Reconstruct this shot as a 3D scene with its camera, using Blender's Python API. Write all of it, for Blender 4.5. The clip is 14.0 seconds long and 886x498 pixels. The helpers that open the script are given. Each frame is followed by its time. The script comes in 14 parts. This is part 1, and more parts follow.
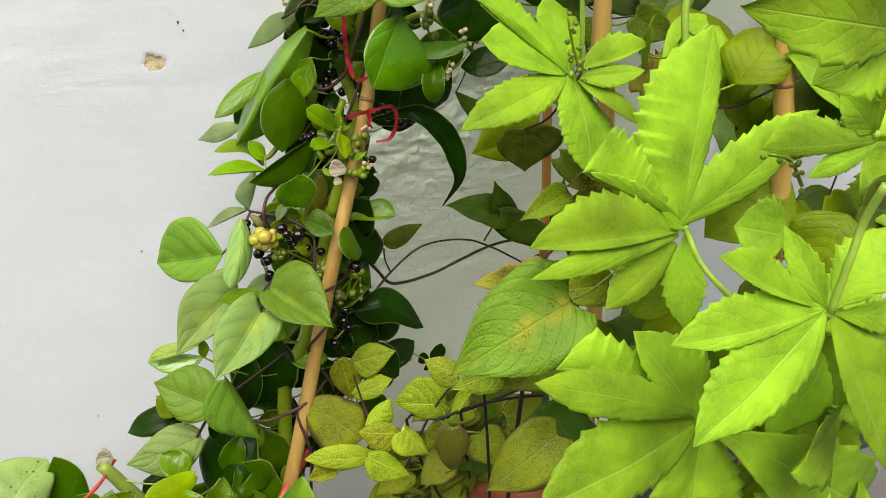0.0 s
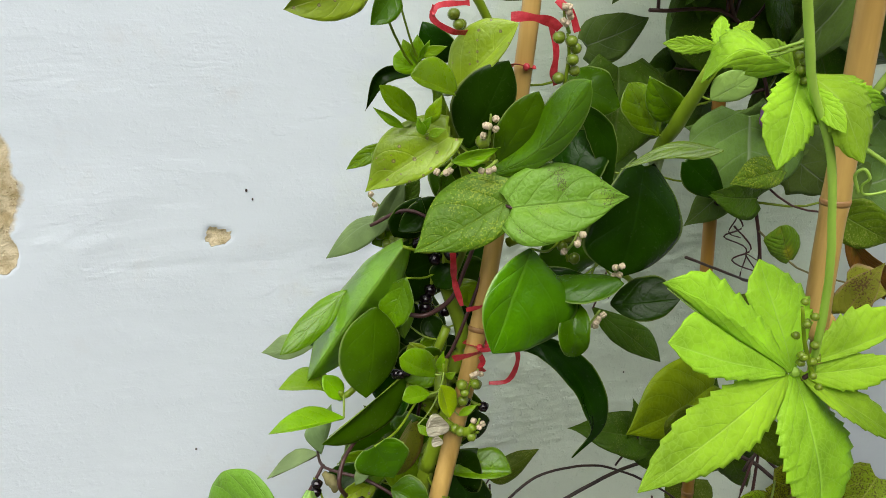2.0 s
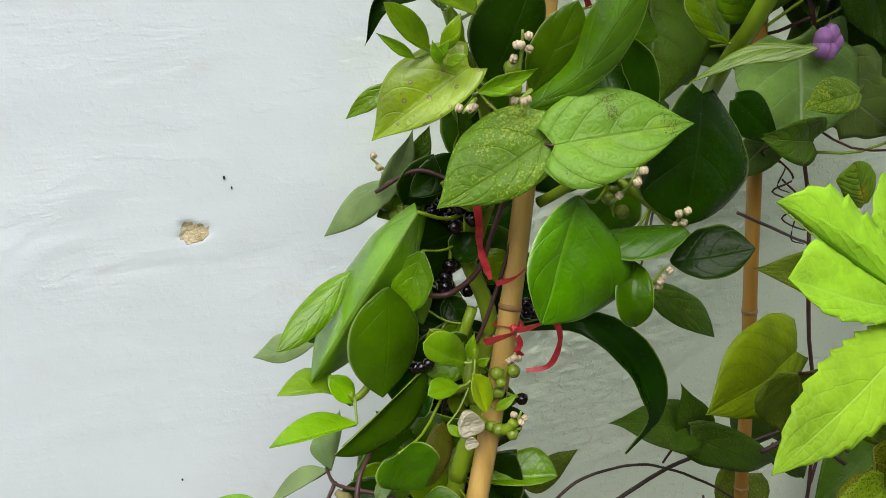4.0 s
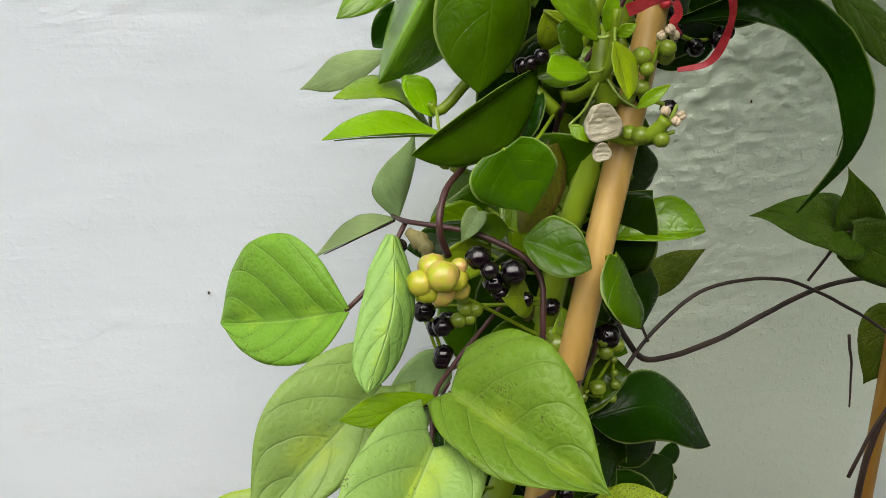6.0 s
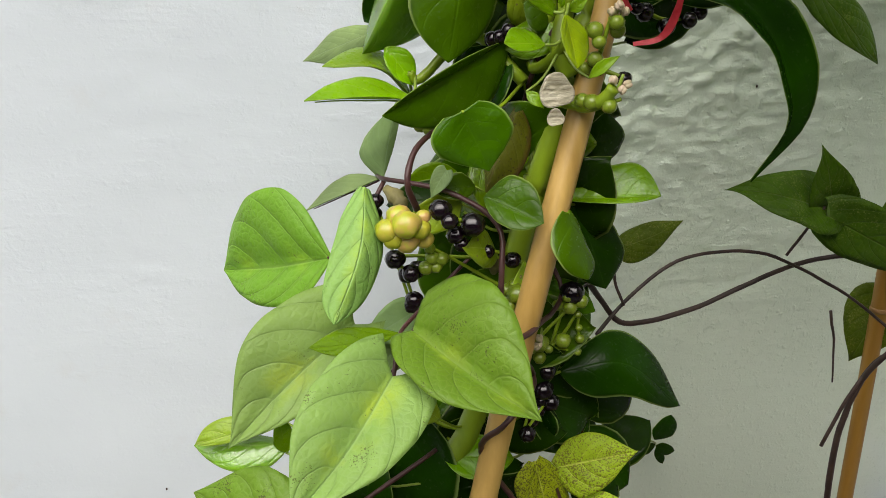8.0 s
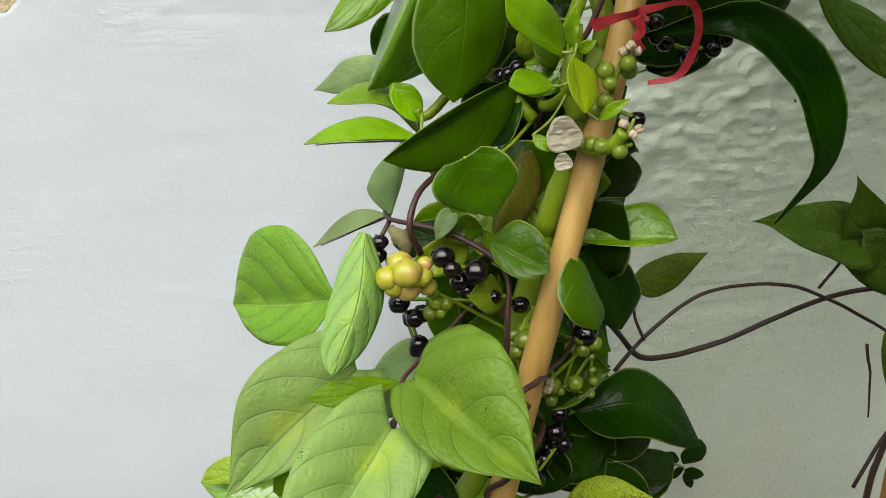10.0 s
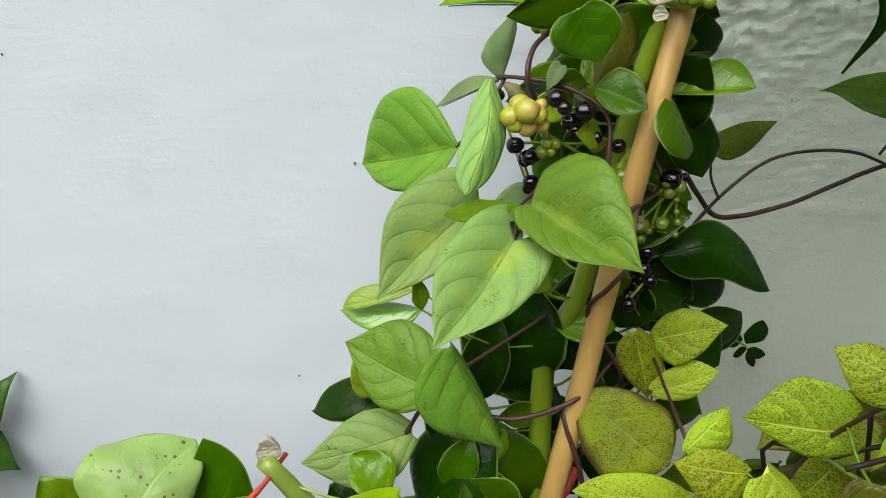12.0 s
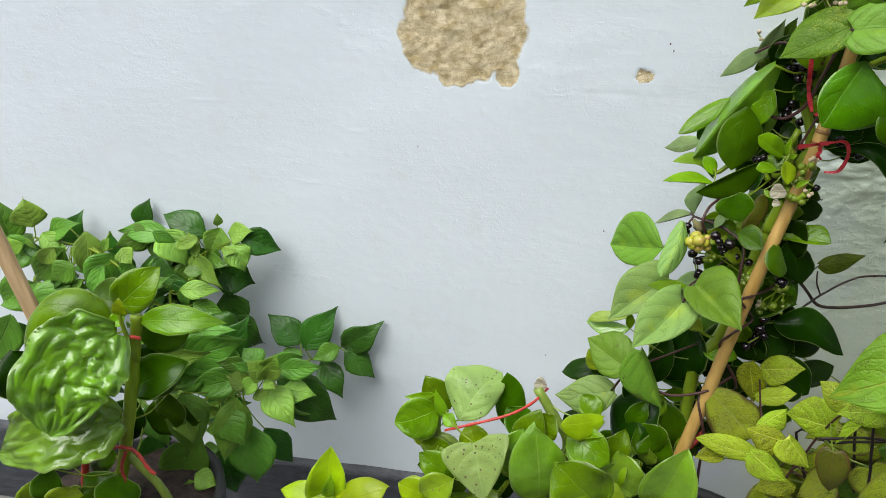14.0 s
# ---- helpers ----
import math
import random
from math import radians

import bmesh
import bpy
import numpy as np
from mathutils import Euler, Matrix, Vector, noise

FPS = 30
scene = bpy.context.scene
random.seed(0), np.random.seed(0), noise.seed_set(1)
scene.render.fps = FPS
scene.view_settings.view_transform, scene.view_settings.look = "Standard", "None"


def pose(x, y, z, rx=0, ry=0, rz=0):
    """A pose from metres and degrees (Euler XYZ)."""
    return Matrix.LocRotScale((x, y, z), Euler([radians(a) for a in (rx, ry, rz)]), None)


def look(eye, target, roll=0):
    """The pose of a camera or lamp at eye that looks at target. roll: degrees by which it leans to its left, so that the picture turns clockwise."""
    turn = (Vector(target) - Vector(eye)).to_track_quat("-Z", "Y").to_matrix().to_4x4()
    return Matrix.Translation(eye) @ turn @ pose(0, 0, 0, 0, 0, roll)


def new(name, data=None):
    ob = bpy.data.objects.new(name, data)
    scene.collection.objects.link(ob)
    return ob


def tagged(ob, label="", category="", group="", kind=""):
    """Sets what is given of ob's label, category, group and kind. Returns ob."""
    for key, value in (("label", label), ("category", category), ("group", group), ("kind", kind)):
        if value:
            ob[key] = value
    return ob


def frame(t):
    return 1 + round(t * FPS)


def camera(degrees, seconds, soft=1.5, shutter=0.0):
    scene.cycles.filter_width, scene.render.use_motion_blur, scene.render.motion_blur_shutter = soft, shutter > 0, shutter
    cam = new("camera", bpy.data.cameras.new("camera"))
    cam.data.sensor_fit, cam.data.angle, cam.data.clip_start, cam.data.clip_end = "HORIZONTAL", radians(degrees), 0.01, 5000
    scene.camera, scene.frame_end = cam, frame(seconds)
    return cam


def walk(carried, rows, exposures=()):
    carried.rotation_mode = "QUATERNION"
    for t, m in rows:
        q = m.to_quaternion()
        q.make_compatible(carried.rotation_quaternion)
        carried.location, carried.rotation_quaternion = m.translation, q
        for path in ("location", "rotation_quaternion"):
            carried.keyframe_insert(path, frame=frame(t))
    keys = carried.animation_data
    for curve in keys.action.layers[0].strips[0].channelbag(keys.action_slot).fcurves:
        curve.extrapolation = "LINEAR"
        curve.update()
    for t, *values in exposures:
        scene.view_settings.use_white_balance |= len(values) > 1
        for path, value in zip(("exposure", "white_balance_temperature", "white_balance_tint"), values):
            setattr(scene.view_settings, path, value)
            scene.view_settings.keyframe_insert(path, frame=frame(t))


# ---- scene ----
cam = camera(59.0, 14.0, soft=0.45)
PATH = [
    (0, (0.047, 0.091, 1.066), (0.804, 1.767, 0.278), 2.1),
    (0.5, (0.055, 0.213, 1.076), (0.726, 1.932, 0.307), 1.3),
    (1, (0.073, 0.288, 1.101), (0.687, 2.041, 0.36), 1.0),
    (1.5, (0.085, 0.306, 1.136), (0.669, 2.078, 0.415), 1.2),
    (2, (0.098, 0.32, 1.152), (0.677, 2.1, 0.446), 1.2),
    (2.2, (0.102, 0.323, 1.152), (0.684, 2.106, 0.455), 1.2),
    (4.3, (0.094, 0.413, 1.06), (0.736, 2.192, 0.411), -2.0),
    (4.5, (0.094, 0.427, 1.036), (0.729, 2.209, 0.387), -1.7),
    (5, (0.091, 0.459, 0.976), (0.694, 2.241, 0.297), -1.0),
    (5.5, (0.089, 0.475, 0.934), (0.659, 2.257, 0.227), -0.7),
    (6, (0.084, 0.474, 0.917), (0.624, 2.257, 0.191), -0.4),
    (6.5, (0.079, 0.463, 0.913), (0.6, 2.251, 0.184), -0.2),
    (7, (0.083, 0.46, 0.913), (0.579, 2.254, 0.181), -0.1),
    (7.2, (0.089, 0.452, 0.901), (0.57, 2.249, 0.165), -0.1),
    (9.3, (0.129, 0.408, 0.938), (0.431, 2.237, 0.187), -0.6),
    (9.5, (0.128, 0.407, 0.937), (0.425, 2.234, 0.181), -0.7),
    (10, (0.135, 0.441, 0.934), (0.424, 2.263, 0.161), -1.1),
    (10.5, (0.133, 0.493, 0.92), (0.418, 2.306, 0.126), -1.5),
    (11, (0.12, 0.486, 0.925), (0.389, 2.292, 0.109), -1.8),
    (11.5, (0.114, 0.446, 0.912), (0.349, 2.246, 0.072), -2.3),
    (12, (0.083, 0.357, 0.904), (0.253, 2.157, 0.049), -2.8),
    (12.5, (0.046, 0.25, 0.968), (0.118, 2.046, 0.091), -2.6),
    (13, (0.042, 0.145, 1.065), (-0.014, 1.939, 0.183), -1.7),
    (13.5, (0.089, 0.057, 1.102), (-0.125, 1.852, 0.246), -1.1),
    (14, (0.067, -0.037, 1.132), (-0.325, 1.739, 0.298), -1.3),
]
EXPOSURES = [(0, 0.51, 7000, 13), (0.6, 0.47, 6800, 12), (1.2, 0.43, 6600, 10), (2.2, 0.39, 6520, 9), (4.4, 0.43, 6600, 9), (6.5, 0.43, 6760, 12), (9.5, 0.43, 6680, 11), (11.5, 0.41, 6500, 10), (12.5, 0.40, 6340, 9), (14, 0.38, 6340, 9)]
walk(cam, [(t, look(eye, target, roll)) for t, eye, target, roll in PATH], EXPOSURES)

# ---- light ----
SUN_ELEVATION, SUN_TURN = 58.0, 205.0
world = bpy.data.worlds.new("overcast_sky")
scene.world = world
world.use_nodes = True
wn, wl = world.node_tree.nodes, world.node_tree.links
sky = wn.new("ShaderNodeTexSky")
sky.sky_type, sky.sun_disc = "NISHITA", False
sky.sun_elevation, sky.sun_rotation = radians(SUN_ELEVATION), radians(SUN_TURN)
sky.dust_density, sky.air_density = 4.0, 1.0
grey = wn.new("ShaderNodeHueSaturation")
grey.inputs["Saturation"].default_value = 0.30
wl.new(sky.outputs[0], grey.inputs["Color"])
wl.new(grey.outputs[0], wn["Background"].inputs[0])
wn["Background"].inputs[1].default_value = 0.112
sun = new("sun", bpy.data.lights.new("sun", "SUN"))
sun.data.energy, sun.data.angle, sun.data.color = 2.05, radians(54), (1.0, 0.97, 0.93)
sun.matrix_world = look((-1.4, -2.4, 4.0), (0, 0, 0))

# ---- materials ----
def nodes_of(name):
    m = bpy.data.materials.new(name)
    m.use_nodes = True
    nt = m.node_tree
    return m, nt, nt.nodes, nt.links, nt.nodes["Principled BSDF"]


def noise_tex(N, Lk, coord, scale, detail=4.0, rough=0.55):
    n = N.new("ShaderNodeTexNoise")
    n.inputs["Scale"].default_value, n.inputs["Detail"].default_value, n.inputs["Roughness"].default_value = scale, detail, rough
    Lk.new(coord, n.inputs["Vector"])
    return n.outputs["Fac"]


def ramp(N, Lk, fac, stops):
    r = N.new("ShaderNodeValToRGB")
    el = r.color_ramp.elements
    while len(el) < len(stops):
        el.new(0.5)
    for e, (p, c) in zip(el, stops):
        e.position, e.color = p, (*c, 1) if len(c) == 3 else c
    Lk.new(fac, r.inputs[0])
    return r.outputs[0]


def mixc(N, Lk, fac, a, b, mode="MIX"):
    m = N.new("ShaderNodeMix")
    m.data_type, m.blend_type = "RGBA", mode
    for sock, v in ((m.inputs[0], fac), (m.inputs[6], a), (m.inputs[7], b)):
        if isinstance(v, (int, float)):
            sock.default_value = v
        elif isinstance(v, tuple):
            sock.default_value = (*v, 1)
        else:
            Lk.new(v, sock)
    return m.outputs[2]


def calc(N, Lk, op, a, b=None, c=None):
    m = N.new("ShaderNodeMath")
    m.operation = op
    for i, v in enumerate((a, b, c)):
        if v is None:
            continue
        if isinstance(v, (int, float)):
            m.inputs[i].default_value = v
        else:
            Lk.new(v, m.inputs[i])
    return m.outputs[0]


def bump(N, Lk, height, strength, distance, target, into=None):
    b = N.new("ShaderNodeBump")
    b.inputs["Strength"].default_value, b.inputs["Distance"].default_value = strength, distance
    Lk.new(height, b.inputs["Height"])
    if into is not None:
        Lk.new(into, b.inputs["Normal"])
    Lk.new(b.outputs[0], target.inputs["Normal"])
    return b.outputs[0]


def leaf_skin(name, colour, vein, rough=0.35, veins=7.0, speck=None, speck_amount=0.0, patch=None, patch_amount=0.0, rim=None, dots=None, groove=0.0, smooth=0.0, edge_light=0.0, coat=0.0, speck_scale=820.0, through_light=0.14, hue=0.02, spec=0.5, relief=0.5, mottle=1.0, lump=1.6, puff=0.45, even=0.55, along_rib=False, lines=0.0):
    """A leaf surface: pale midrib and side veins over u (across) and v (along), two scales of colour, specks and patches."""
    colour = (colour[0] * 1.39, colour[1] * 1.30, colour[2] * 0.33)
    vein = (vein[0] * 1.4, vein[1] * 1.24, vein[2])
    m, nt, N, Lk, B = nodes_of(name)
    uv = N.new("ShaderNodeUVMap")
    sep = N.new("ShaderNodeSeparateXYZ")
    Lk.new(uv.outputs[0], sep.inputs[0])
    u = calc(N, Lk, "ABSOLUTE", calc(N, Lk, "SUBTRACT", sep.outputs[0], 0.5))
    v = sep.outputs[1]
    tc = N.new("ShaderNodeTexCoord")
    info = N.new("ShaderNodeObjectInfo")
    shift = N.new("ShaderNodeVectorMath")
    shift.operation = "MULTIPLY_ADD"
    Lk.new(tc.outputs["Object"], shift.inputs[0])
    shift.inputs[1].default_value = (1, 1, 1)
    comb = N.new("ShaderNodeCombineXYZ")
    Lk.new(calc(N, Lk, "MULTIPLY", info.outputs["Random"], 7.0), comb.inputs[0])
    Lk.new(comb.outputs[0], shift.inputs[2])
    co = shift.outputs[0]
    big = noise_tex(N, Lk, co, 28, 3)
    fine = noise_tex(N, Lk, co, 420, 4)
    # veins
    wob = calc(N, Lk, "MULTIPLY", calc(N, Lk, "SUBTRACT", big, 0.5), 0.10)
    phase = calc(N, Lk, "ADD", calc(N, Lk, "SUBTRACT", calc(N, Lk, "MULTIPLY", v, veins), calc(N, Lk, "MULTIPLY", calc(N, Lk, "MULTIPLY", u, calc(N, Lk, "ADD", 0.38, u)), veins)), calc(N, Lk, "MULTIPLY", wob, veins))
    tri = calc(N, Lk, "ABSOLUTE", calc(N, Lk, "SUBTRACT", calc(N, Lk, "FRACT", phase), 0.5))
    side = calc(N, Lk, "MULTIPLY", calc(N, Lk, "GREATER_THAN", 0.5, u), ramp(N, Lk, tri, [(0.0, (1, 1, 1)), (0.045, (0, 0, 0))]))
    mid = ramp(N, Lk, u, [(0.0, (1, 1, 1)), (0.022, (0, 0, 0))])
    net = N.new("ShaderNodeTexVoronoi")
    net.feature = "DISTANCE_TO_EDGE"
    net.inputs["Scale"].default_value = 260
    Lk.new(co, net.inputs["Vector"])
    netv = ramp(N, Lk, net.outputs["Distance"], [(0.0, (1, 1, 1)), (0.12, (0, 0, 0))])
    vmask = calc(N, Lk, "MAXIMUM", mid, calc(N, Lk, "MULTIPLY", side, 0.42))
    vmask2 = calc(N, Lk, "MULTIPLY", calc(N, Lk, "MAXIMUM", vmask, calc(N, Lk, "MULTIPLY", netv, 0.10)), 1.0 - smooth)
    dark = tuple(c * (1 - 0.40 * mottle) for c in colour)
    light = tuple(min(1, c * k) for c, k in zip(colour, (1 + 0.42 * mottle, 1 + 0.36 * mottle, 1 + 0.2 * mottle)))
    col = mixc(N, Lk, ramp(N, Lk, big, [(0.30, (0, 0, 0)), (0.70, (1, 1, 1))]), dark, light)
    col = mixc(N, Lk, calc(N, Lk, "MULTIPLY", fine, 0.35), col, dark)
    if patch:
        pm = ramp(N, Lk, noise_tex(N, Lk, co, 38, 3, 0.6), [(0.5, (0, 0, 0)), (0.68, (1, 1, 1))])
        if along_rib:
            pm = calc(N, Lk, "MULTIPLY", pm, ramp(N, Lk, u, [(0.04, (1, 1, 1)), (0.24, (0, 0, 0))]))
        col = mixc(N, Lk, calc(N, Lk, "MULTIPLY", pm, patch_amount), col, patch)
    quilt = ramp(N, Lk, tri, [(0.0, (0, 0, 0)), (0.22, (0.75, 0.75, 0.75)), (0.5, (1, 1, 1))])
    if groove:
        col = mixc(N, Lk, calc(N, Lk, "MULTIPLY", calc(N, Lk, "SUBTRACT", 1.0, quilt), groove), col, tuple(c * 0.55 for c in colour))
        col = mixc(N, Lk, calc(N, Lk, "MULTIPLY", calc(N, Lk, "MAXIMUM", vmask, calc(N, Lk, "MULTIPLY", netv, 0.34)), 0.75), col, vein)
    else:
        col = mixc(N, Lk, vmask2, col, vein)
    if dots:
        dv = N.new("ShaderNodeTexVoronoi")
        dv.inputs["Scale"].default_value = 240
        Lk.new(co, dv.inputs["Vector"])
        pick = N.new("ShaderNodeSeparateColor")
        Lk.new(dv.outputs["Color"], pick.inputs[0])
        size = calc(N, Lk, "MULTIPLY", calc(N, Lk, "MAXIMUM", calc(N, Lk, "SUBTRACT", pick.outputs[0], 0.45), 0.0), 0.62)
        dm = calc(N, Lk, "LESS_THAN", dv.outputs["Distance"], size)
        ring = calc(N, Lk, "LESS_THAN", dv.outputs["Distance"], calc(N, Lk, "MULTIPLY", size, 0.55))
        col = mixc(N, Lk, calc(N, Lk, "MULTIPLY", dm, 0.85), col, dots)
        col = mixc(N, Lk, calc(N, Lk, "MULTIPLY", ring, 0.6), col, tuple(min(1, c * 3) for c in dots))
    if speck:
        vor = N.new("ShaderNodeTexNoise")
        vor.inputs["Scale"].default_value, vor.inputs["Detail"].default_value = speck_scale, 2
        Lk.new(co, vor.inputs["Vector"])
        area = noise_tex(N, Lk, co, 60, 2)
        sm = ramp(N, Lk, calc(N, Lk, "ADD", vor.outputs["Fac"], calc(N, Lk, "MULTIPLY", calc(N, Lk, "SUBTRACT", area, 0.5), even)), [(0.68 - speck_amount, (0, 0, 0)), (0.77 - speck_amount, (0.9, 0.9, 0.9))])
        col = mixc(N, Lk, sm, col, speck)
        if lines:
            col = mixc(N, Lk, calc(N, Lk, "MULTIPLY", vmask, lines), col, vein)
    if rim:
        edge = ramp(N, Lk, calc(N, Lk, "ADD", u, calc(N, Lk, "MULTIPLY", calc(N, Lk, "SUBTRACT", big, 0.5), 0.35)), [(0.40, (0, 0, 0)), (0.5, (1, 1, 1))])
        col = mixc(N, Lk, edge, col, rim)
    # light through the thin leaf edge, painted as a paler rim
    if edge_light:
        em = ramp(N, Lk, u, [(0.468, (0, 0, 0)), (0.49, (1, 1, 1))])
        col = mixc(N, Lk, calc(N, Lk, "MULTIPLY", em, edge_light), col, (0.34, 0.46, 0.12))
    hsv = N.new("ShaderNodeHueSaturation")
    Lk.new(col, hsv.inputs["Color"])
    Lk.new(calc(N, Lk, "ADD", 0.5 - hue / 2, calc(N, Lk, "MULTIPLY", info.outputs["Random"], hue)), hsv.inputs["Hue"])
    Lk.new(calc(N, Lk, "ADD", 0.78, calc(N, Lk, "MULTIPLY", info.outputs["Random"], 0.42)), hsv.inputs["Value"])
    Lk.new(hsv.outputs[0], B.inputs["Base Color"])
    Lk.new(calc(N, Lk, "ADD", rough - 0.08, calc(N, Lk, "MULTIPLY", fine, 0.18)), B.inputs["Roughness"])
    B.inputs["Specular IOR Level"].default_value = spec
    B.inputs["Coat Weight"].default_value, B.inputs["Coat Roughness"].default_value = coat, 0.09
    h = calc(N, Lk, "ADD", calc(N, Lk, "MULTIPLY", vmask, -1.0), calc(N, Lk, "MULTIPLY", fine, 0.35))
    h = calc(N, Lk, "ADD", h, calc(N, Lk, "MULTIPLY", net.outputs["Distance"], 0.9))
    h = calc(N, Lk, "ADD", h, calc(N, Lk, "MULTIPLY", quilt, puff))
    h = calc(N, Lk, "ADD", h, calc(N, Lk, "MULTIPLY", noise_tex(N, Lk, co, 62, 3), lump))
    bump(N, Lk, h, relief, 0.0010, B)
    tr = N.new("ShaderNodeBsdfTranslucent")
    Lk.new(mixc(N, Lk, 0.55, hsv.outputs[0], (0.30, 0.48, 0.02)), tr.inputs[0])
    mix = N.new("ShaderNodeMixShader")
    mix.inputs[0].default_value = through_light
    Lk.new(B.outputs[0], mix.inputs[1])
    Lk.new(tr.outputs[0], mix.inputs[2])
    Lk.new(mix.outputs[0], N["Material Output"].inputs[0])
    return m


def skin_pair(name, colour, vein, under, **kw):
    top = leaf_skin(name, colour, vein, **kw)
    kw2 = dict(kw)
    kw2["rough"], kw2["spec"], kw2["coat"] = 0.55, 0.2, 0.0
    return top, leaf_skin(name + "_underside", under, tuple(min(1, c * 1.3) for c in under), **kw2)


BROWN = (0.035, 0.020, 0.010)
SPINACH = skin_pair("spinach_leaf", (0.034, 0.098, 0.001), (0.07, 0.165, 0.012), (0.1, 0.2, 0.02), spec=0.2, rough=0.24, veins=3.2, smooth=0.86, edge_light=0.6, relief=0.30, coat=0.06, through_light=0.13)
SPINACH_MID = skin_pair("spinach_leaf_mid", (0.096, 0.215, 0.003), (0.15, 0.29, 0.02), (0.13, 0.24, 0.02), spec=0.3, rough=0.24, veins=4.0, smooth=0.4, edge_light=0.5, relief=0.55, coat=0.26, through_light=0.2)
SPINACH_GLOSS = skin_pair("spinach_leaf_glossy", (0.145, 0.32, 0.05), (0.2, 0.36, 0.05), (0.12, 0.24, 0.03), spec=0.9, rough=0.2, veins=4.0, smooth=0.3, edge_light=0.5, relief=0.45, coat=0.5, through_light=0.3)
# dark leaves; inside the plant this skin also stands for the shade
SPINACH_DARK = skin_pair("spinach_leaf_dark", (0.007, 0.03, 0.001), (0.02, 0.065, 0.006), (0.04, 0.09, 0.015), spec=0.12, rough=0.24, veins=3.2, through_light=0.05, smooth=0.75, edge_light=0.5, relief=0.28, coat=0.0)
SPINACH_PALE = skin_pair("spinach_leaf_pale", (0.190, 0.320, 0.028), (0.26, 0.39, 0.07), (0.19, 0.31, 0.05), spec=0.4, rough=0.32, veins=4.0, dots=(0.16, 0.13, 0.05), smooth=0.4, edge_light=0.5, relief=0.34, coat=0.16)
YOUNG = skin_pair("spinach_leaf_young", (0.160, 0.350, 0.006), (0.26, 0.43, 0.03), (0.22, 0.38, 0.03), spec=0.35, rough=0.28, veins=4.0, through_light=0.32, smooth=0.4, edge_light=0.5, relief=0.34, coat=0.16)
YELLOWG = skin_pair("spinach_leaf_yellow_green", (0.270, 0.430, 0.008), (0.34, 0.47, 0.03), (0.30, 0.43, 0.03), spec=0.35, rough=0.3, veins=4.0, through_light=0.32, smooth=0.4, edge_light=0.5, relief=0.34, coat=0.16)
# sky sheen on the leaf, mixed into this pale bluish base colour
SPINACH_PAINTED_SHEEN = skin_pair("spinach_leaf_painted_sheen", (0.230, 0.380, 0.330), (0.20, 0.34, 0.10), (0.15, 0.27, 0.06), spec=0.6, rough=0.24, veins=1.0, smooth=0.8, edge_light=0.5, relief=0.35, coat=0.5)
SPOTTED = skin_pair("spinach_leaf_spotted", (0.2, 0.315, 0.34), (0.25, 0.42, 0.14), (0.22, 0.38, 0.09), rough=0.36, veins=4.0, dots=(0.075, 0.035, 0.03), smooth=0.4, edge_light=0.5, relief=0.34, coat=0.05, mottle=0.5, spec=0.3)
BROWNISH = skin_pair("leaf_browning", (0.090, 0.120, 0.012), (0.14, 0.13, 0.03), (0.12, 0.12, 0.03), rough=0.4, speck=BROWN, speck_amount=0.06, rim=(0.16, 0.10, 0.02))
BEAN = skin_pair("bean_leaf", (0.11, 0.245, 0.07), (0.17, 0.31, 0.08), (0.13, 0.24, 0.06), rough=0.42, groove=0.24, veins=4.0, relief=0.6, speck=(0.075, 0.085, 0.02), speck_amount=-0.035, speck_scale=1150.0, patch=(0.26, 0.42, 0.03), patch_amount=0.85, spec=0.25, mottle=0.3, lump=1.0, puff=0.6, along_rib=True, even=1.1)
BEAN_PALE = skin_pair("bean_leaf_pale", (0.178, 0.325, 0.29), (0.21, 0.37, 0.16), (0.16, 0.29, 0.12), rough=0.46, groove=0.24, veins=4.0, relief=0.6, speck=(0.1, 0.13, 0.03), speck_amount=-0.08, speck_scale=1150.0, patch=(0.4, 0.55, 0.05), patch_amount=0.85, spec=0.25, mottle=0.3, lump=1.0, puff=0.6, along_rib=True, even=1.1)
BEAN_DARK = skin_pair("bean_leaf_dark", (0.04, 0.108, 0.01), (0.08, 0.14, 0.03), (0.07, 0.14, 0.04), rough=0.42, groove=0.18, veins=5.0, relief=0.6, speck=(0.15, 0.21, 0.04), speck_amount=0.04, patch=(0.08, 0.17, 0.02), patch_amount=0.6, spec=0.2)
BEAN_DUSTY = skin_pair("bean_leaf_dusty", (0.070, 0.165, 0.022), (0.12, 0.22, 0.04), (0.10, 0.17, 0.05), rough=0.42, groove=0.16, veins=5.0, relief=0.6, speck=(0.28, 0.38, 0.03), speck_amount=0.11, spec=0.22)
BEAN_SPECK = skin_pair("bean_leaf_speckled", (0.070, 0.125, 0.014), (0.12, 0.18, 0.04), (0.09, 0.14, 0.04), rough=0.46, groove=0.35, veins=5.5, speck=(0.20, 0.23, 0.04), speck_amount=0.09, spec=0.18)
# turned pale undersides; their bluish sheen from the sky is in the base colour
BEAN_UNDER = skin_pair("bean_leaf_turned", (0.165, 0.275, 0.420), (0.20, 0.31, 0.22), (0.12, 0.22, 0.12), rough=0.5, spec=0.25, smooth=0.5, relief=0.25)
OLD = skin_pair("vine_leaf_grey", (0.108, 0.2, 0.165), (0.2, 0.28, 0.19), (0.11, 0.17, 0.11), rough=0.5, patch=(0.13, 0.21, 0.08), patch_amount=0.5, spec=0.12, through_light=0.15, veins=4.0)
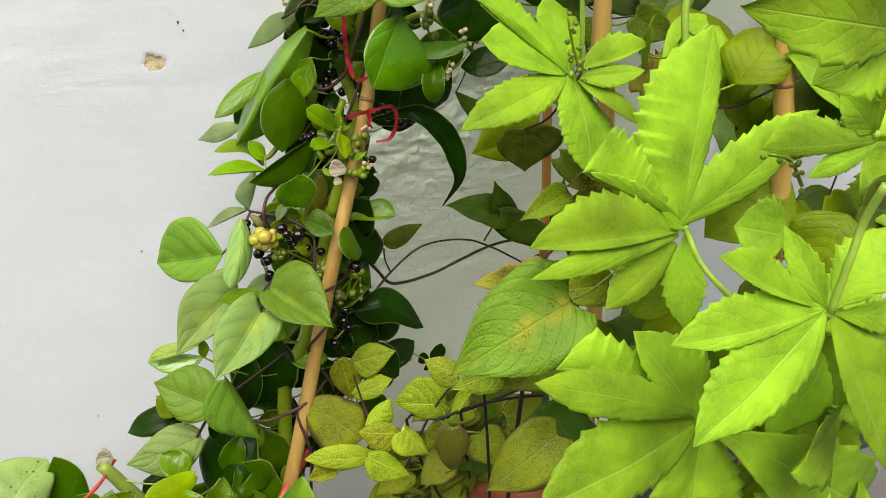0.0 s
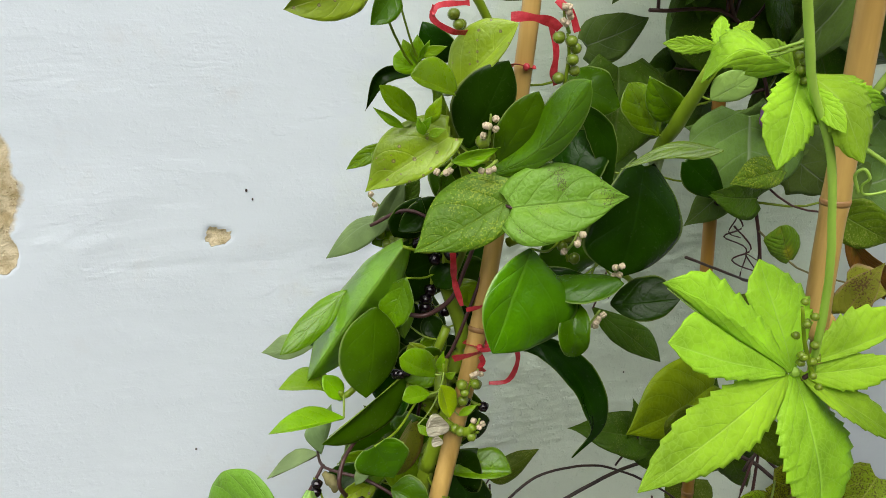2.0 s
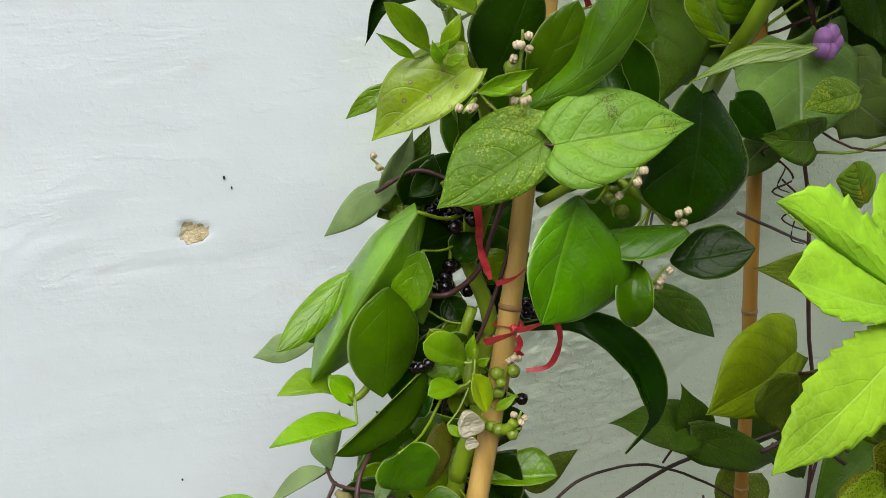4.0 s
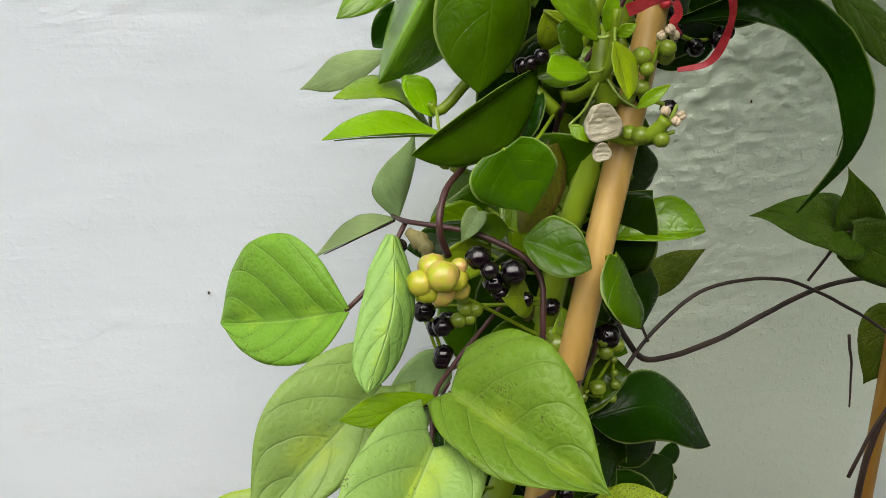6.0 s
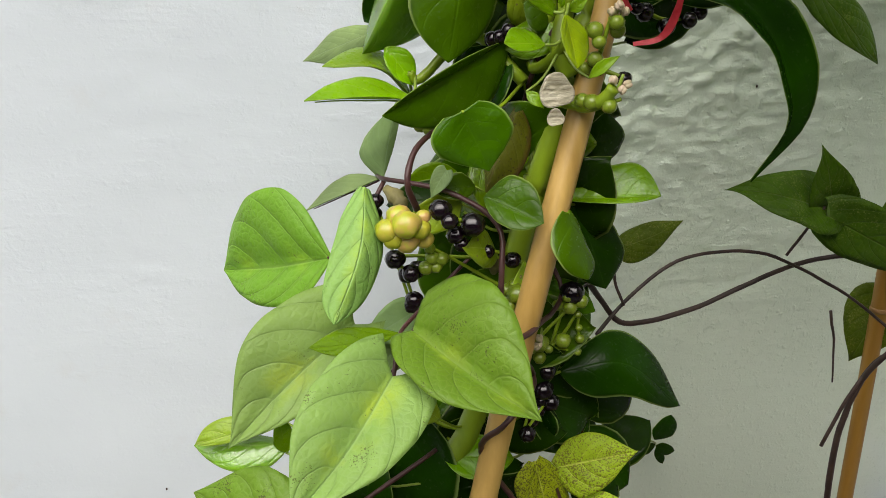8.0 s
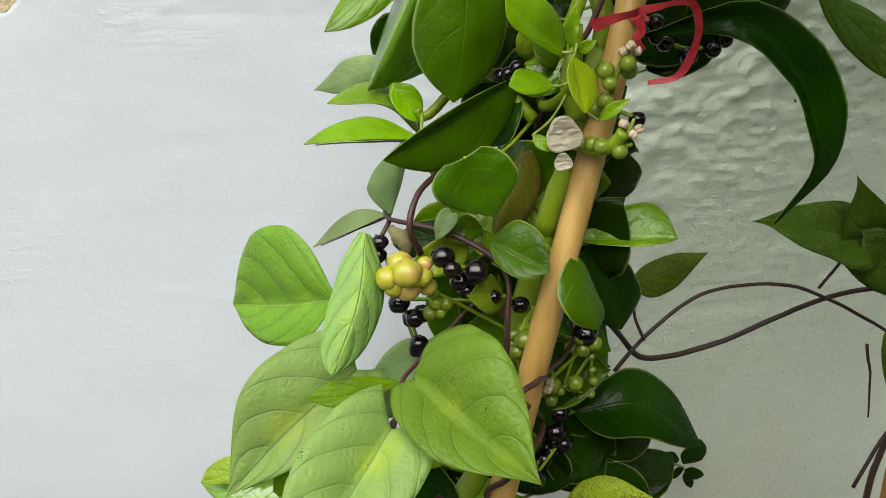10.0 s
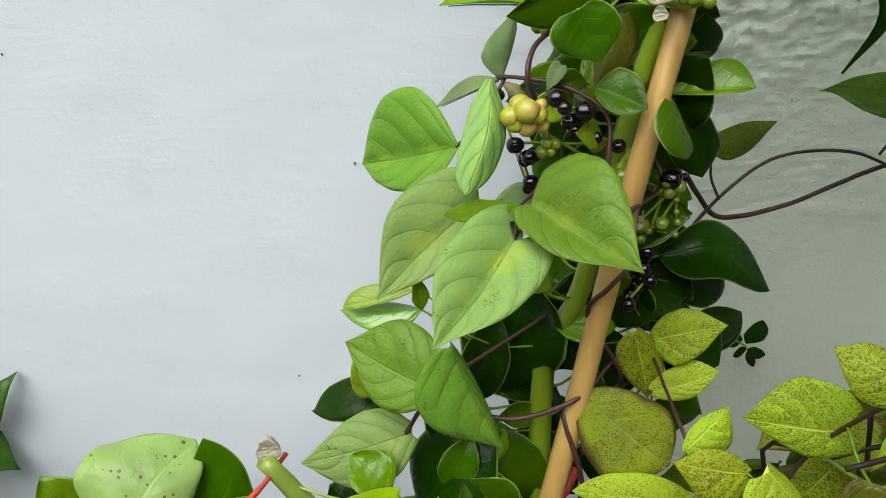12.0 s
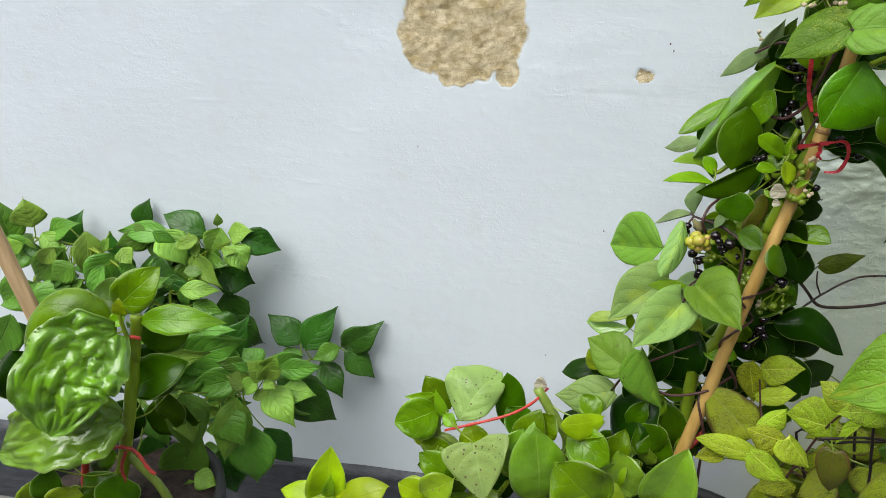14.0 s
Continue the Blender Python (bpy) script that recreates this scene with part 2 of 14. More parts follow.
MOTTLE = skin_pair("mottled_leaf", (0.21, 0.35, 0.04), (0.34, 0.46, 0.08), (0.26, 0.33, 0.07), rough=0.5, speck=(0.125, 0.105, 0.018), speck_amount=0.165, speck_scale=1100.0, patch=(0.30, 0.38, 0.03), patch_amount=0.5, spec=0.18, veins=5.0, relief=0.5, even=0.3, lines=0.8, mottle=0.5)
MOTTLE_DARK = skin_pair("mottled_leaf_dense", (0.21, 0.29, 0.022), (0.32, 0.4, 0.05), (0.22, 0.28, 0.05), rough=0.5, speck=(0.085, 0.07, 0.014), speck_amount=0.19, speck_scale=1100.0, patch=(0.32, 0.36, 0.02), patch_amount=0.5, spec=0.18, veins=5.0, relief=0.5, even=0.25, lines=0.8, mottle=0.5)
MOTTLE_PALE = skin_pair("mottled_leaf_pale", (0.25, 0.39, 0.06), (0.36, 0.48, 0.1), (0.32, 0.4, 0.09), rough=0.5, speck=(0.15, 0.13, 0.02), speck_amount=0.11, speck_scale=1100.0, patch=(0.36, 0.44, 0.03), patch_amount=0.5, spec=0.18, veins=5.0, relief=0.5, even=0.4, lines=0.8, mottle=0.5)
MOTTLE_DULL = skin_pair("mottled_leaf_dull", (0.19, 0.275, 0.045), (0.19, 0.28, 0.06), (0.16, 0.22, 0.05), rough=0.55, speck=(0.11, 0.085, 0.016), speck_amount=0.155, speck_scale=1100.0, rim=(0.10, 0.075, 0.02), patch=(0.22, 0.30, 0.05), patch_amount=0.5, spec=0.18, veins=5.0, even=0.35, lines=0.7, mottle=0.6)
MOTTLE_BIG = skin_pair("yellowing_leaf", (0.115, 0.265, 0.06), (0.24, 0.36, 0.06), (0.16, 0.27, 0.06), rough=0.42, speck=(0.08, 0.09, 0.02), speck_amount=0.01, patch=(0.44, 0.42, 0.02), patch_amount=0.8, relief=0.8, spec=0.2, even=0.9, along_rib=True, mottle=0.5)
DRY_BROWN = skin_pair("withered_leaf", (0.180, 0.085, 0.060), (0.24, 0.13, 0.05), (0.20, 0.10, 0.04), rough=0.6, patch=(0.10, 0.15, 0.02), patch_amount=0.8, spec=0.15, relief=0.9)
SPINACH_DEEP = skin_pair("spinach_leaf_deep", (0.050, 0.150, 0.002), (0.10, 0.22, 0.02), (0.10, 0.20, 0.02), spec=0.35, rough=0.22, veins=3.2, smooth=0.6, edge_light=0.5, relief=0.5, coat=0.22, through_light=0.13)
DRY = skin_pair("dry_leaf", (0.19, 0.22, 0.07), (0.2, 0.16, 0.06), (0.16, 0.13, 0.05), rough=0.65, speck=(0.09, 0.03, 0.02), speck_amount=0.12, rim=(0.34, 0.2, 0.12), spec=0.2)
LIME = skin_pair("lime_leaf", (0.232, 0.462, 0.095), (0.29, 0.52, 0.1), (0.22, 0.42, 0.05), rough=0.42, veins=5.5, groove=0.08, relief=0.4, through_light=0.22, spec=0.12, hue=0.012)
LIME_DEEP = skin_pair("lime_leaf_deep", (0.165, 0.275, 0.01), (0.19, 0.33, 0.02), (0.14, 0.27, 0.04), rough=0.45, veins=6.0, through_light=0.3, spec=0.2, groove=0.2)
PEPPER = skin_pair("pepper_leaf", (0.094, 0.25, 0.092), (0.15, 0.29, 0.06), (0.1, 0.2, 0.04), spec=0.4, rough=0.34, veins=6.0, smooth=0.55, relief=0.9, coat=0.15, mottle=0.7, puff=0.5)
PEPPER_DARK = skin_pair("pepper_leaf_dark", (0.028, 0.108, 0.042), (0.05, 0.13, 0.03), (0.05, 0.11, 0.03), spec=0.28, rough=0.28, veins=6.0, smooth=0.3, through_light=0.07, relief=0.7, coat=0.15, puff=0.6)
PEPPER_YOUNG = skin_pair("pepper_leaf_young", (0.175, 0.35, 0.175), (0.26, 0.42, 0.1), (0.17, 0.3, 0.05), spec=0.35, rough=0.32, veins=6.0, smooth=0.55, relief=0.8, puff=0.5)


def plain(name, colour, rough, spec=0.5, var=0.25, scale=60.0, bumpy=0.3, metal=0.0, stretch=None, second=None, depth=0.0008, blush=None):
    m, nt, N, Lk, B = nodes_of(name)
    tc = N.new("ShaderNodeTexCoord")
    co = tc.outputs["Object"]
    if stretch:
        mp = N.new("ShaderNodeMapping")
        mp.inputs["Scale"].default_value = stretch
        Lk.new(co, mp.inputs[0])
        co = mp.outputs[0]
    info = N.new("ShaderNodeObjectInfo")
    big = noise_tex(N, Lk, co, scale, 4)
    fine = noise_tex(N, Lk, co, scale * 9, 3)
    lo, hi = tuple(c * (1 - var) for c in colour), second or tuple(min(1, c * (1 + var)) for c in colour)
    col = mixc(N, Lk, ramp(N, Lk, big, [(0.3, (0, 0, 0)), (0.7, (1, 1, 1))]), lo, hi)
    col = mixc(N, Lk, calc(N, Lk, "MULTIPLY", fine, var), col, lo)
    if blush:
        one = ramp(N, Lk, info.outputs["Random"], [(0.55, (0, 0, 0)), (1.0, (0.7, 0.7, 0.7))])
        col = mixc(N, Lk, calc(N, Lk, "MULTIPLY", one, ramp(N, Lk, big, [(0.42, (0, 0, 0)), (0.58, (1, 1, 1))])), col, blush)
    hsv = N.new("ShaderNodeHueSaturation")
    Lk.new(col, hsv.inputs["Color"])
    Lk.new(calc(N, Lk, "ADD", 0.85, calc(N, Lk, "MULTIPLY", info.outputs["Random"], 0.3)), hsv.inputs["Value"])
    Lk.new(hsv.outputs[0], B.inputs["Base Color"])
    Lk.new(calc(N, Lk, "ADD", rough - 0.07, calc(N, Lk, "MULTIPLY", fine, 0.16)), B.inputs["Roughness"])
    B.inputs["Specular IOR Level"].default_value, B.inputs["Metallic"].default_value = spec, metal
    if bumpy:
        bump(N, Lk, calc(N, Lk, "ADD", big, calc(N, Lk, "MULTIPLY", fine, 0.4)), bumpy, depth, B)
    return m


STEM_GREEN = plain("green_stem", (0.190, 0.285, 0.012), 0.35, spec=0.35, stretch=(1, 1, 0.3))
STEM_PALE = plain("pale_green_stem", (0.230, 0.330, 0.050), 0.35, stretch=(1, 1, 0.3))
STEM_LIME = plain("lime_stem", (0.300, 0.480, 0.060), 0.4, stretch=(1, 1, 0.3))
STEM_PURPLE = plain("purple_brown_stem", (0.060, 0.022, 0.020), 0.45)
STEM_DARK = plain("dark_brown_stem", (0.035, 0.020, 0.017), 0.5, second=(0.075, 0.045, 0.035))
WIRE = plain("rusty_wire", (0.020, 0.013, 0.011), 0.6, metal=0.3)
BAMBOO = plain("bamboo", (0.560, 0.335, 0.080), 0.36, var=0.3, scale=25, stretch=(3, 3, 0.25), second=(0.70, 0.46, 0.14))
BAMBOO_NODE = plain("bamboo_node", (0.300, 0.160, 0.055), 0.5, scale=90)
BAMBOO_AMBER = plain("bamboo_amber", (0.420, 0.205, 0.030), 0.4, scale=25, stretch=(3, 3, 0.25), second=(0.50, 0.27, 0.05))
RED_FILM = plain("red_plastic", (0.480, 0.008, 0.018), 0.30, scale=160, second=(0.68, 0.06, 0.08), bumpy=0.8)
RED_ROPE = plain("red_cord", (0.480, 0.050, 0.035), 0.4, scale=200)
BERRY_BLACK = plain("ripe_berry", (0.003, 0.002, 0.004), 0.12, var=0.5, scale=110, second=(0.010, 0.003, 0.007), bumpy=0.15)
BERRY_GREEN = plain("green_berry", (0.160, 0.260, 0.010), 0.28, scale=150, second=(0.19, 0.25, 0.02), bumpy=0.15)
BERRY_YELLOW = plain("yellow_berry", (0.400, 0.455, 0.020), 0.30, scale=130, second=(0.52, 0.49, 0.04), bumpy=0.2, blush=(0.44, 0.17, 0.13))
FLOWER = plain("pale_flower", (0.560, 0.500, 0.270), 0.5, scale=240, second=(0.66, 0.50, 0.40))
VIOLET = plain("violet_flower", (0.330, 0.150, 0.400), 0.5, scale=150)
CUT_WOOD = plain("cut_stem_end", (0.460, 0.400, 0.240), 0.75, var=0.5, scale=210, bumpy=1.0, stretch=(0.5, 1, 2.6), second=(0.84, 0.79, 0.62))
HUSK = plain("dry_husk", (0.190, 0.170, 0.060), 0.7, var=0.4, scale=120, bumpy=0.7)
TERRACOTTA = plain("terracotta", (0.480, 0.130, 0.050), 0.75, scale=30, second=(0.56, 0.20, 0.10))
BLACK_PLASTIC = plain("black_pot_plastic", (0.020, 0.021, 0.023), 0.45, scale=20)
SOIL = plain("dark_soil", (0.035, 0.024, 0.018), 0.9, var=0.6, scale=90, bumpy=1.0, second=(0.09, 0.06, 0.045), depth=0.006)
SLATE = plain("dark_skirting", (0.040, 0.046, 0.055), 0.5, var=0.4, scale=26, bumpy=0.8, stretch=(1, 1, 3), second=(0.075, 0.083, 0.095), depth=0.004)
CONCRETE = plain("concrete_ground", (0.160, 0.156, 0.148), 0.85, scale=12, bumpy=0.5)
STICK = plain("raw_wood", (0.660, 0.440, 0.220), 0.6, scale=30, stretch=(4, 4, 0.4), second=(0.76, 0.55, 0.31))


def wall_paint():
    """White lime paint over rough plaster; where the mask is high the paint is gone and sandy plaster shows."""
    m, nt, N, Lk, B = nodes_of("white_wall_paint")
    tc = N.new("ShaderNodeTexCoord")
    co = tc.outputs["Object"]
    at = N.new("ShaderNodeAttribute")
    at.attribute_name = "bare"
    cloud = noise_tex(N, Lk, co, 3.2, 4)
    stain = noise_tex(N, Lk, co, 17, 5, 0.6)
    grain = noise_tex(N, Lk, co, 420, 4, 0.6)
    mp = N.new("ShaderNodeMapping")
    mp.inputs["Scale"].default_value = (0.22, 1, 1.0)
    mp.inputs["Rotation"].default_value = (0, radians(-4), 0)
    Lk.new(co, mp.inputs[0])
    brush = noise_tex(N, Lk, mp.outputs[0], 260, 4, 0.6)
    brush2 = noise_tex(N, Lk, mp.outputs[0], 70, 4, 0.6)
    paint = mixc(N, Lk, ramp(N, Lk, cloud, [(0.3, (0, 0, 0)), (0.7, (1, 1, 1))]), (0.690, 0.760, 0.808), (0.738, 0.804, 0.850))
    paint = mixc(N, Lk, ramp(N, Lk, stain, [(0.60, (0, 0, 0)), (0.86, (0.45, 0.45, 0.45))]), paint, (0.66, 0.645, 0.62))
    spot = N.new("ShaderNodeSeparateXYZ")
    Lk.new(co, spot.inputs[0])
    # right part: green bounce from the foliage tinted in; the same mask roughens it
    green_bounce_rough = ramp(N, Lk, calc(N, Lk, "ADD", spot.outputs[0], calc(N, Lk, "MULTIPLY", calc(N, Lk, "SUBTRACT", stain, 0.5), 0.25)), [(0.22, (0, 0, 0)), (0.42, (1, 1, 1))])
    drift = calc(N, Lk, "ADD", spot.outputs[0], calc(N, Lk, "MULTIPLY", calc(N, Lk, "SUBTRACT", cloud, 0.5), 0.9))
    green_bounce_rough = calc(N, Lk, "MULTIPLY", green_bounce_rough, ramp(N, Lk, drift, [(0.75, (1, 1, 1)), (1.0, (0, 0, 0))]))
    paint = mixc(N, Lk, calc(N, Lk, "MULTIPLY", green_bounce_rough, 0.75), paint, (0.735, 0.842, 0.640))
    edge = calc(N, Lk, "ADD", at.outputs["Fac"], calc(N, Lk, "MULTIPLY", calc(N, Lk, "SUBTRACT", noise_tex(N, Lk, co, 120, 3), 0.5), 0.16))
    mask = ramp(N, Lk, edge, [(0.46, (0, 0, 0)), (0.55, (1, 1, 1))])
    sand = mixc(N, Lk, ramp(N, Lk, noise_tex(N, Lk, co, 55, 5, 0.65), [(0.36, (0, 0, 0)), (0.62, (1, 1, 1))]), (0.42, 0.33, 0.17), (0.74, 0.64, 0.43))
    sand = mixc(N, Lk, ramp(N, Lk, noise_tex(N, Lk, co, 330, 3), [(0.62, (0, 0, 0)), (0.7, (0.8, 0.8, 0.8))]), sand, (0.30, 0.22, 0.11))
    Lk.new(mixc(N, Lk, mask, paint, sand), B.inputs["Base Color"])
    B.inputs["Roughness"].default_value = 0.8
    B.inputs["Specular IOR Level"].default_value = 0.12
    h = calc(N, Lk, "ADD", calc(N, Lk, "MULTIPLY", brush, 0.75), calc(N, Lk, "MULTIPLY", grain, calc(N, Lk, "ADD", 0.45, calc(N, Lk, "MULTIPLY", green_bounce_rough, 0.1))))
    h = calc(N, Lk, "ADD", h, calc(N, Lk, "MULTIPLY", brush2, 0.8))
    h = calc(N, Lk, "ADD", h, calc(N, Lk, "MULTIPLY", mask, calc(N, Lk, "MULTIPLY", grain, 2.0)))
    place = N.new("ShaderNodeSeparateXYZ")
    Lk.new(co, place.inputs[0])
    worn = calc(N, Lk, "MAXIMUM", ramp(N, Lk, place.outputs[2], [(0.60, (0.75, 0.75, 0.75)), (0.80, (1, 1, 1))]), ramp(N, Lk, place.outputs[0], [(0.22, (0, 0, 0)), (0.30, (1, 1, 1))]))
    patchy = calc(N, Lk, "MAXIMUM", green_bounce_rough, ramp(N, Lk, noise_tex(N, Lk, co, 9, 3), [(0.36, (0.20, 0.20, 0.20)), (0.66, (0.85, 0.85, 0.85))]))
    patchy = calc(N, Lk, "MULTIPLY", patchy, worn)
    h = calc(N, Lk, "MULTIPLY", h, calc(N, Lk, "MAXIMUM", patchy, mask))
    mp2 = N.new("ShaderNodeMapping")
    mp2.inputs["Scale"].default_value = (0.42, 1, 1.0)
    mp2.inputs["Rotation"].default_value = (0, radians(-7), 0)
    Lk.new(co, mp2.inputs[0])
    scab = ramp(N, Lk, noise_tex(N, Lk, mp2.outputs[0], 62, 4, 0.55), [(0.53, (0, 0, 0)), (0.61, (1, 1, 1))])
    scab_where = ramp(N, Lk, noise_tex(N, Lk, co, 7.5, 3), [(0.42, (0, 0, 0)), (0.60, (1, 1, 1))])
    scab_where = calc(N, Lk, "MULTIPLY", scab_where, worn)
    h = calc(N, Lk, "ADD", h, calc(N, Lk, "MULTIPLY", calc(N, Lk, "MULTIPLY", scab, scab_where), 0.23))
    pits = ramp(N, Lk, noise_tex(N, Lk, co, 170, 2), [(0.56, (0, 0, 0)), (0.74, (1, 1, 1))])
    h = calc(N, Lk, "ADD", h, calc(N, Lk, "MULTIPLY", calc(N, Lk, "MULTIPLY", pits, calc(N, Lk, "ADD", patchy, green_bounce_rough)), 0.36))
    bump(N, Lk, h, 0.58, 0.0013, B)
    return m


WALL_PAINT = wall_paint()

# ---- building tools ----
def link_mesh(name, bm, mats, parent=None, label="", smooth=True, at=None):
    me = bpy.data.meshes.new(name)
    bm.to_mesh(me)
    bm.free()
    for mt in mats if isinstance(mats, (list, tuple)) else [mats]:
        me.materials.append(mt)
    if smooth:
        for p in me.polygons:
            p.use_smooth = True
    ob = new(name, me)
    if at is not None:
        ob.location = at
    if parent is not None:
        ob.parent = parent
        ob.location = Vector(at or (0, 0, 0)) - world_of(parent)
    if label:
        ob["label"] = label
    return ob


def world_of(ob):
    v = Vector(ob.location)
    while ob.parent is not None:
        ob = ob.parent
        v = v + Vector(ob.location)
    return v


def plant(name, base, label, category, group=""):
    ob = new(name)
    ob.location = base
    ob.empty_display_size = 0.02
    return tagged(ob, label, category, group)


def spline(pts, n):
    """n + 1 points along a smooth curve through pts."""
    p = [Vector(q) for q in pts]
    if len(p) == 2:
        return [p[0].lerp(p[1], i / n) for i in range(n + 1)]
    ext = [p[0] * 2 - p[1]] + p + [p[-1] * 2 - p[-2]]
    seg = len(p) - 1
    res = []
    for i in range(n + 1):
        s = min(i / n * seg, seg - 1e-6)
        k = int(s)
        t = s - k
        a, b, c, d = ext[k:k + 4]
        res.append(0.5 * ((2 * b) + (c - a) * t + (2 * a - 5 * b + 4 * c - d) * t * t + (3 * b - a - 3 * c + d) * t ** 3))
    return res


def tube(bm, pts, r0, r1, sides=8, mat=0, swell=None):
    """A round tapered tube along pts (world vectors relative to the object)."""
    rings = []
    up = Vector((0.3, 0.2, 1)).normalized()
    for i, p in enumerate(pts):
        d = (pts[min(i + 1, len(pts) - 1)] - pts[max(i - 1, 0)]).normalized()
        a = d.cross(up)
        if a.length < 0.05:
            a = d.cross(Vector((1, 0, 0)))
        a.normalize()
        b = d.cross(a)
        r = r0 + (r1 - r0) * i / (len(pts) - 1)
        if swell:
            r *= swell(i / (len(pts) - 1))
        rings.append([bm.verts.new(p + (a * math.cos(k * math.tau / sides) + b * math.sin(k * math.tau / sides)) * r) for k in range(sides)])
    for q, w in zip(rings[:-1], rings[1:]):
        for k in range(sides):
            f = bm.faces.new((q[k], q[(k + 1) % sides], w[(k + 1) % sides], w[k]))
            f.material_index = mat
    for ring in (rings[0][::-1], rings[-1]):
        bm.faces.new(ring).material_index = mat


def stem(parent, name, pts, r0, r1, mat, label="", wobble=0.0006):
    base = Vector(pts[0])
    n = max(6, 5 * (len(pts) - 1))
    path = [q - base for q in spline(pts, n)]
    for i, q in enumerate(path):
        path[i] = q + noise.noise_vector((q + base) * 60) * wobble
    bm = bmesh.new()
    tube(bm, path, r0, r1, 8, 0, lambda s: 1 + 0.10 * noise.noise(base * 9 + Vector((s * 14, 0, 0))))
    return link_mesh(name, bm, mat, parent, label, at=tuple(base))


PROFILES = {
    "heart": ([0, .04, .12, .22, .36, .5, .64, .77, .87, .94, 1], [.45, .74, .95, 1, .95, .82, .62, .38, .19, .08, .008], .11),
    "bean": ([0, .06, .14, .25, .38, .52, .66, .8, .9, 1], [.22, .54, .82, .98, 1, .90, .69, .40, .18, .008], .05),
    "round": ([0, .05, .15, .3, .5, .7, .85, .95, 1], [.22, .5, .82, 1, 1, .86, .6, .3, .02], .06),
    "ovate": ([0, .06, .15, .3, .45, .6, .75, .88, .95, 1], [.08, .34, .66, .95, 1, .96, .79, .47, .22, .012], .0),
    "strap": ([0, .08, .2, .4, .6, .8, .92, 1], [.22, .5, .82, 1, .95, .75, .42, .012], .0),
    "lance": ([0, .08, .2, .4, .6, .8, .92, 1], [.08, .35, .72, 1, .88, .5, .2, .012], .0),
    "pepper": ([0, .06, .18, .32, .48, .64, .78, .9, 1], [.06, .32, .78, 1, .93, .68, .37, .13, .008], .03),
    "serrate": ([0, .08, .2, .36, .52, .66, .8, .9, 1], [.08, .20, .52, .86, 1, .93, .68, .38, .012], .0),
    "beanlet": ([0, .05, .15, .3, .48, .68, .84, .93, .97, 1], [.03, .30, .66, .93, 1, .88, .60, .28, .09, .008], .03),
    "cordate": ([0, .03, .09, .18, .3, .44, .58, .72, .83, .9, .95, 1], [.50, .76, .94, 1, .97, .87, .70, .47, .27, .13, .055, .006], .10),
    "toothed": ([0, .06, .16, .34, .52, .66, .8, .9, 1], [.16, .30, .56, .88, 1, .92, .66, .36, .012], .0),
    "delta": ([0, .05, .15, .3, .45, .6, .75, .88, 1], [.45, .85, 1, .97, .84, .66, .44, .22, .012], .05),
    "lobed": ([0, .05, .15, .27, .38, .5, .62, .75, .9, 1], [.3, .62, 1, .9, .62, .80, .55, .45, .16, .012], .14),
}


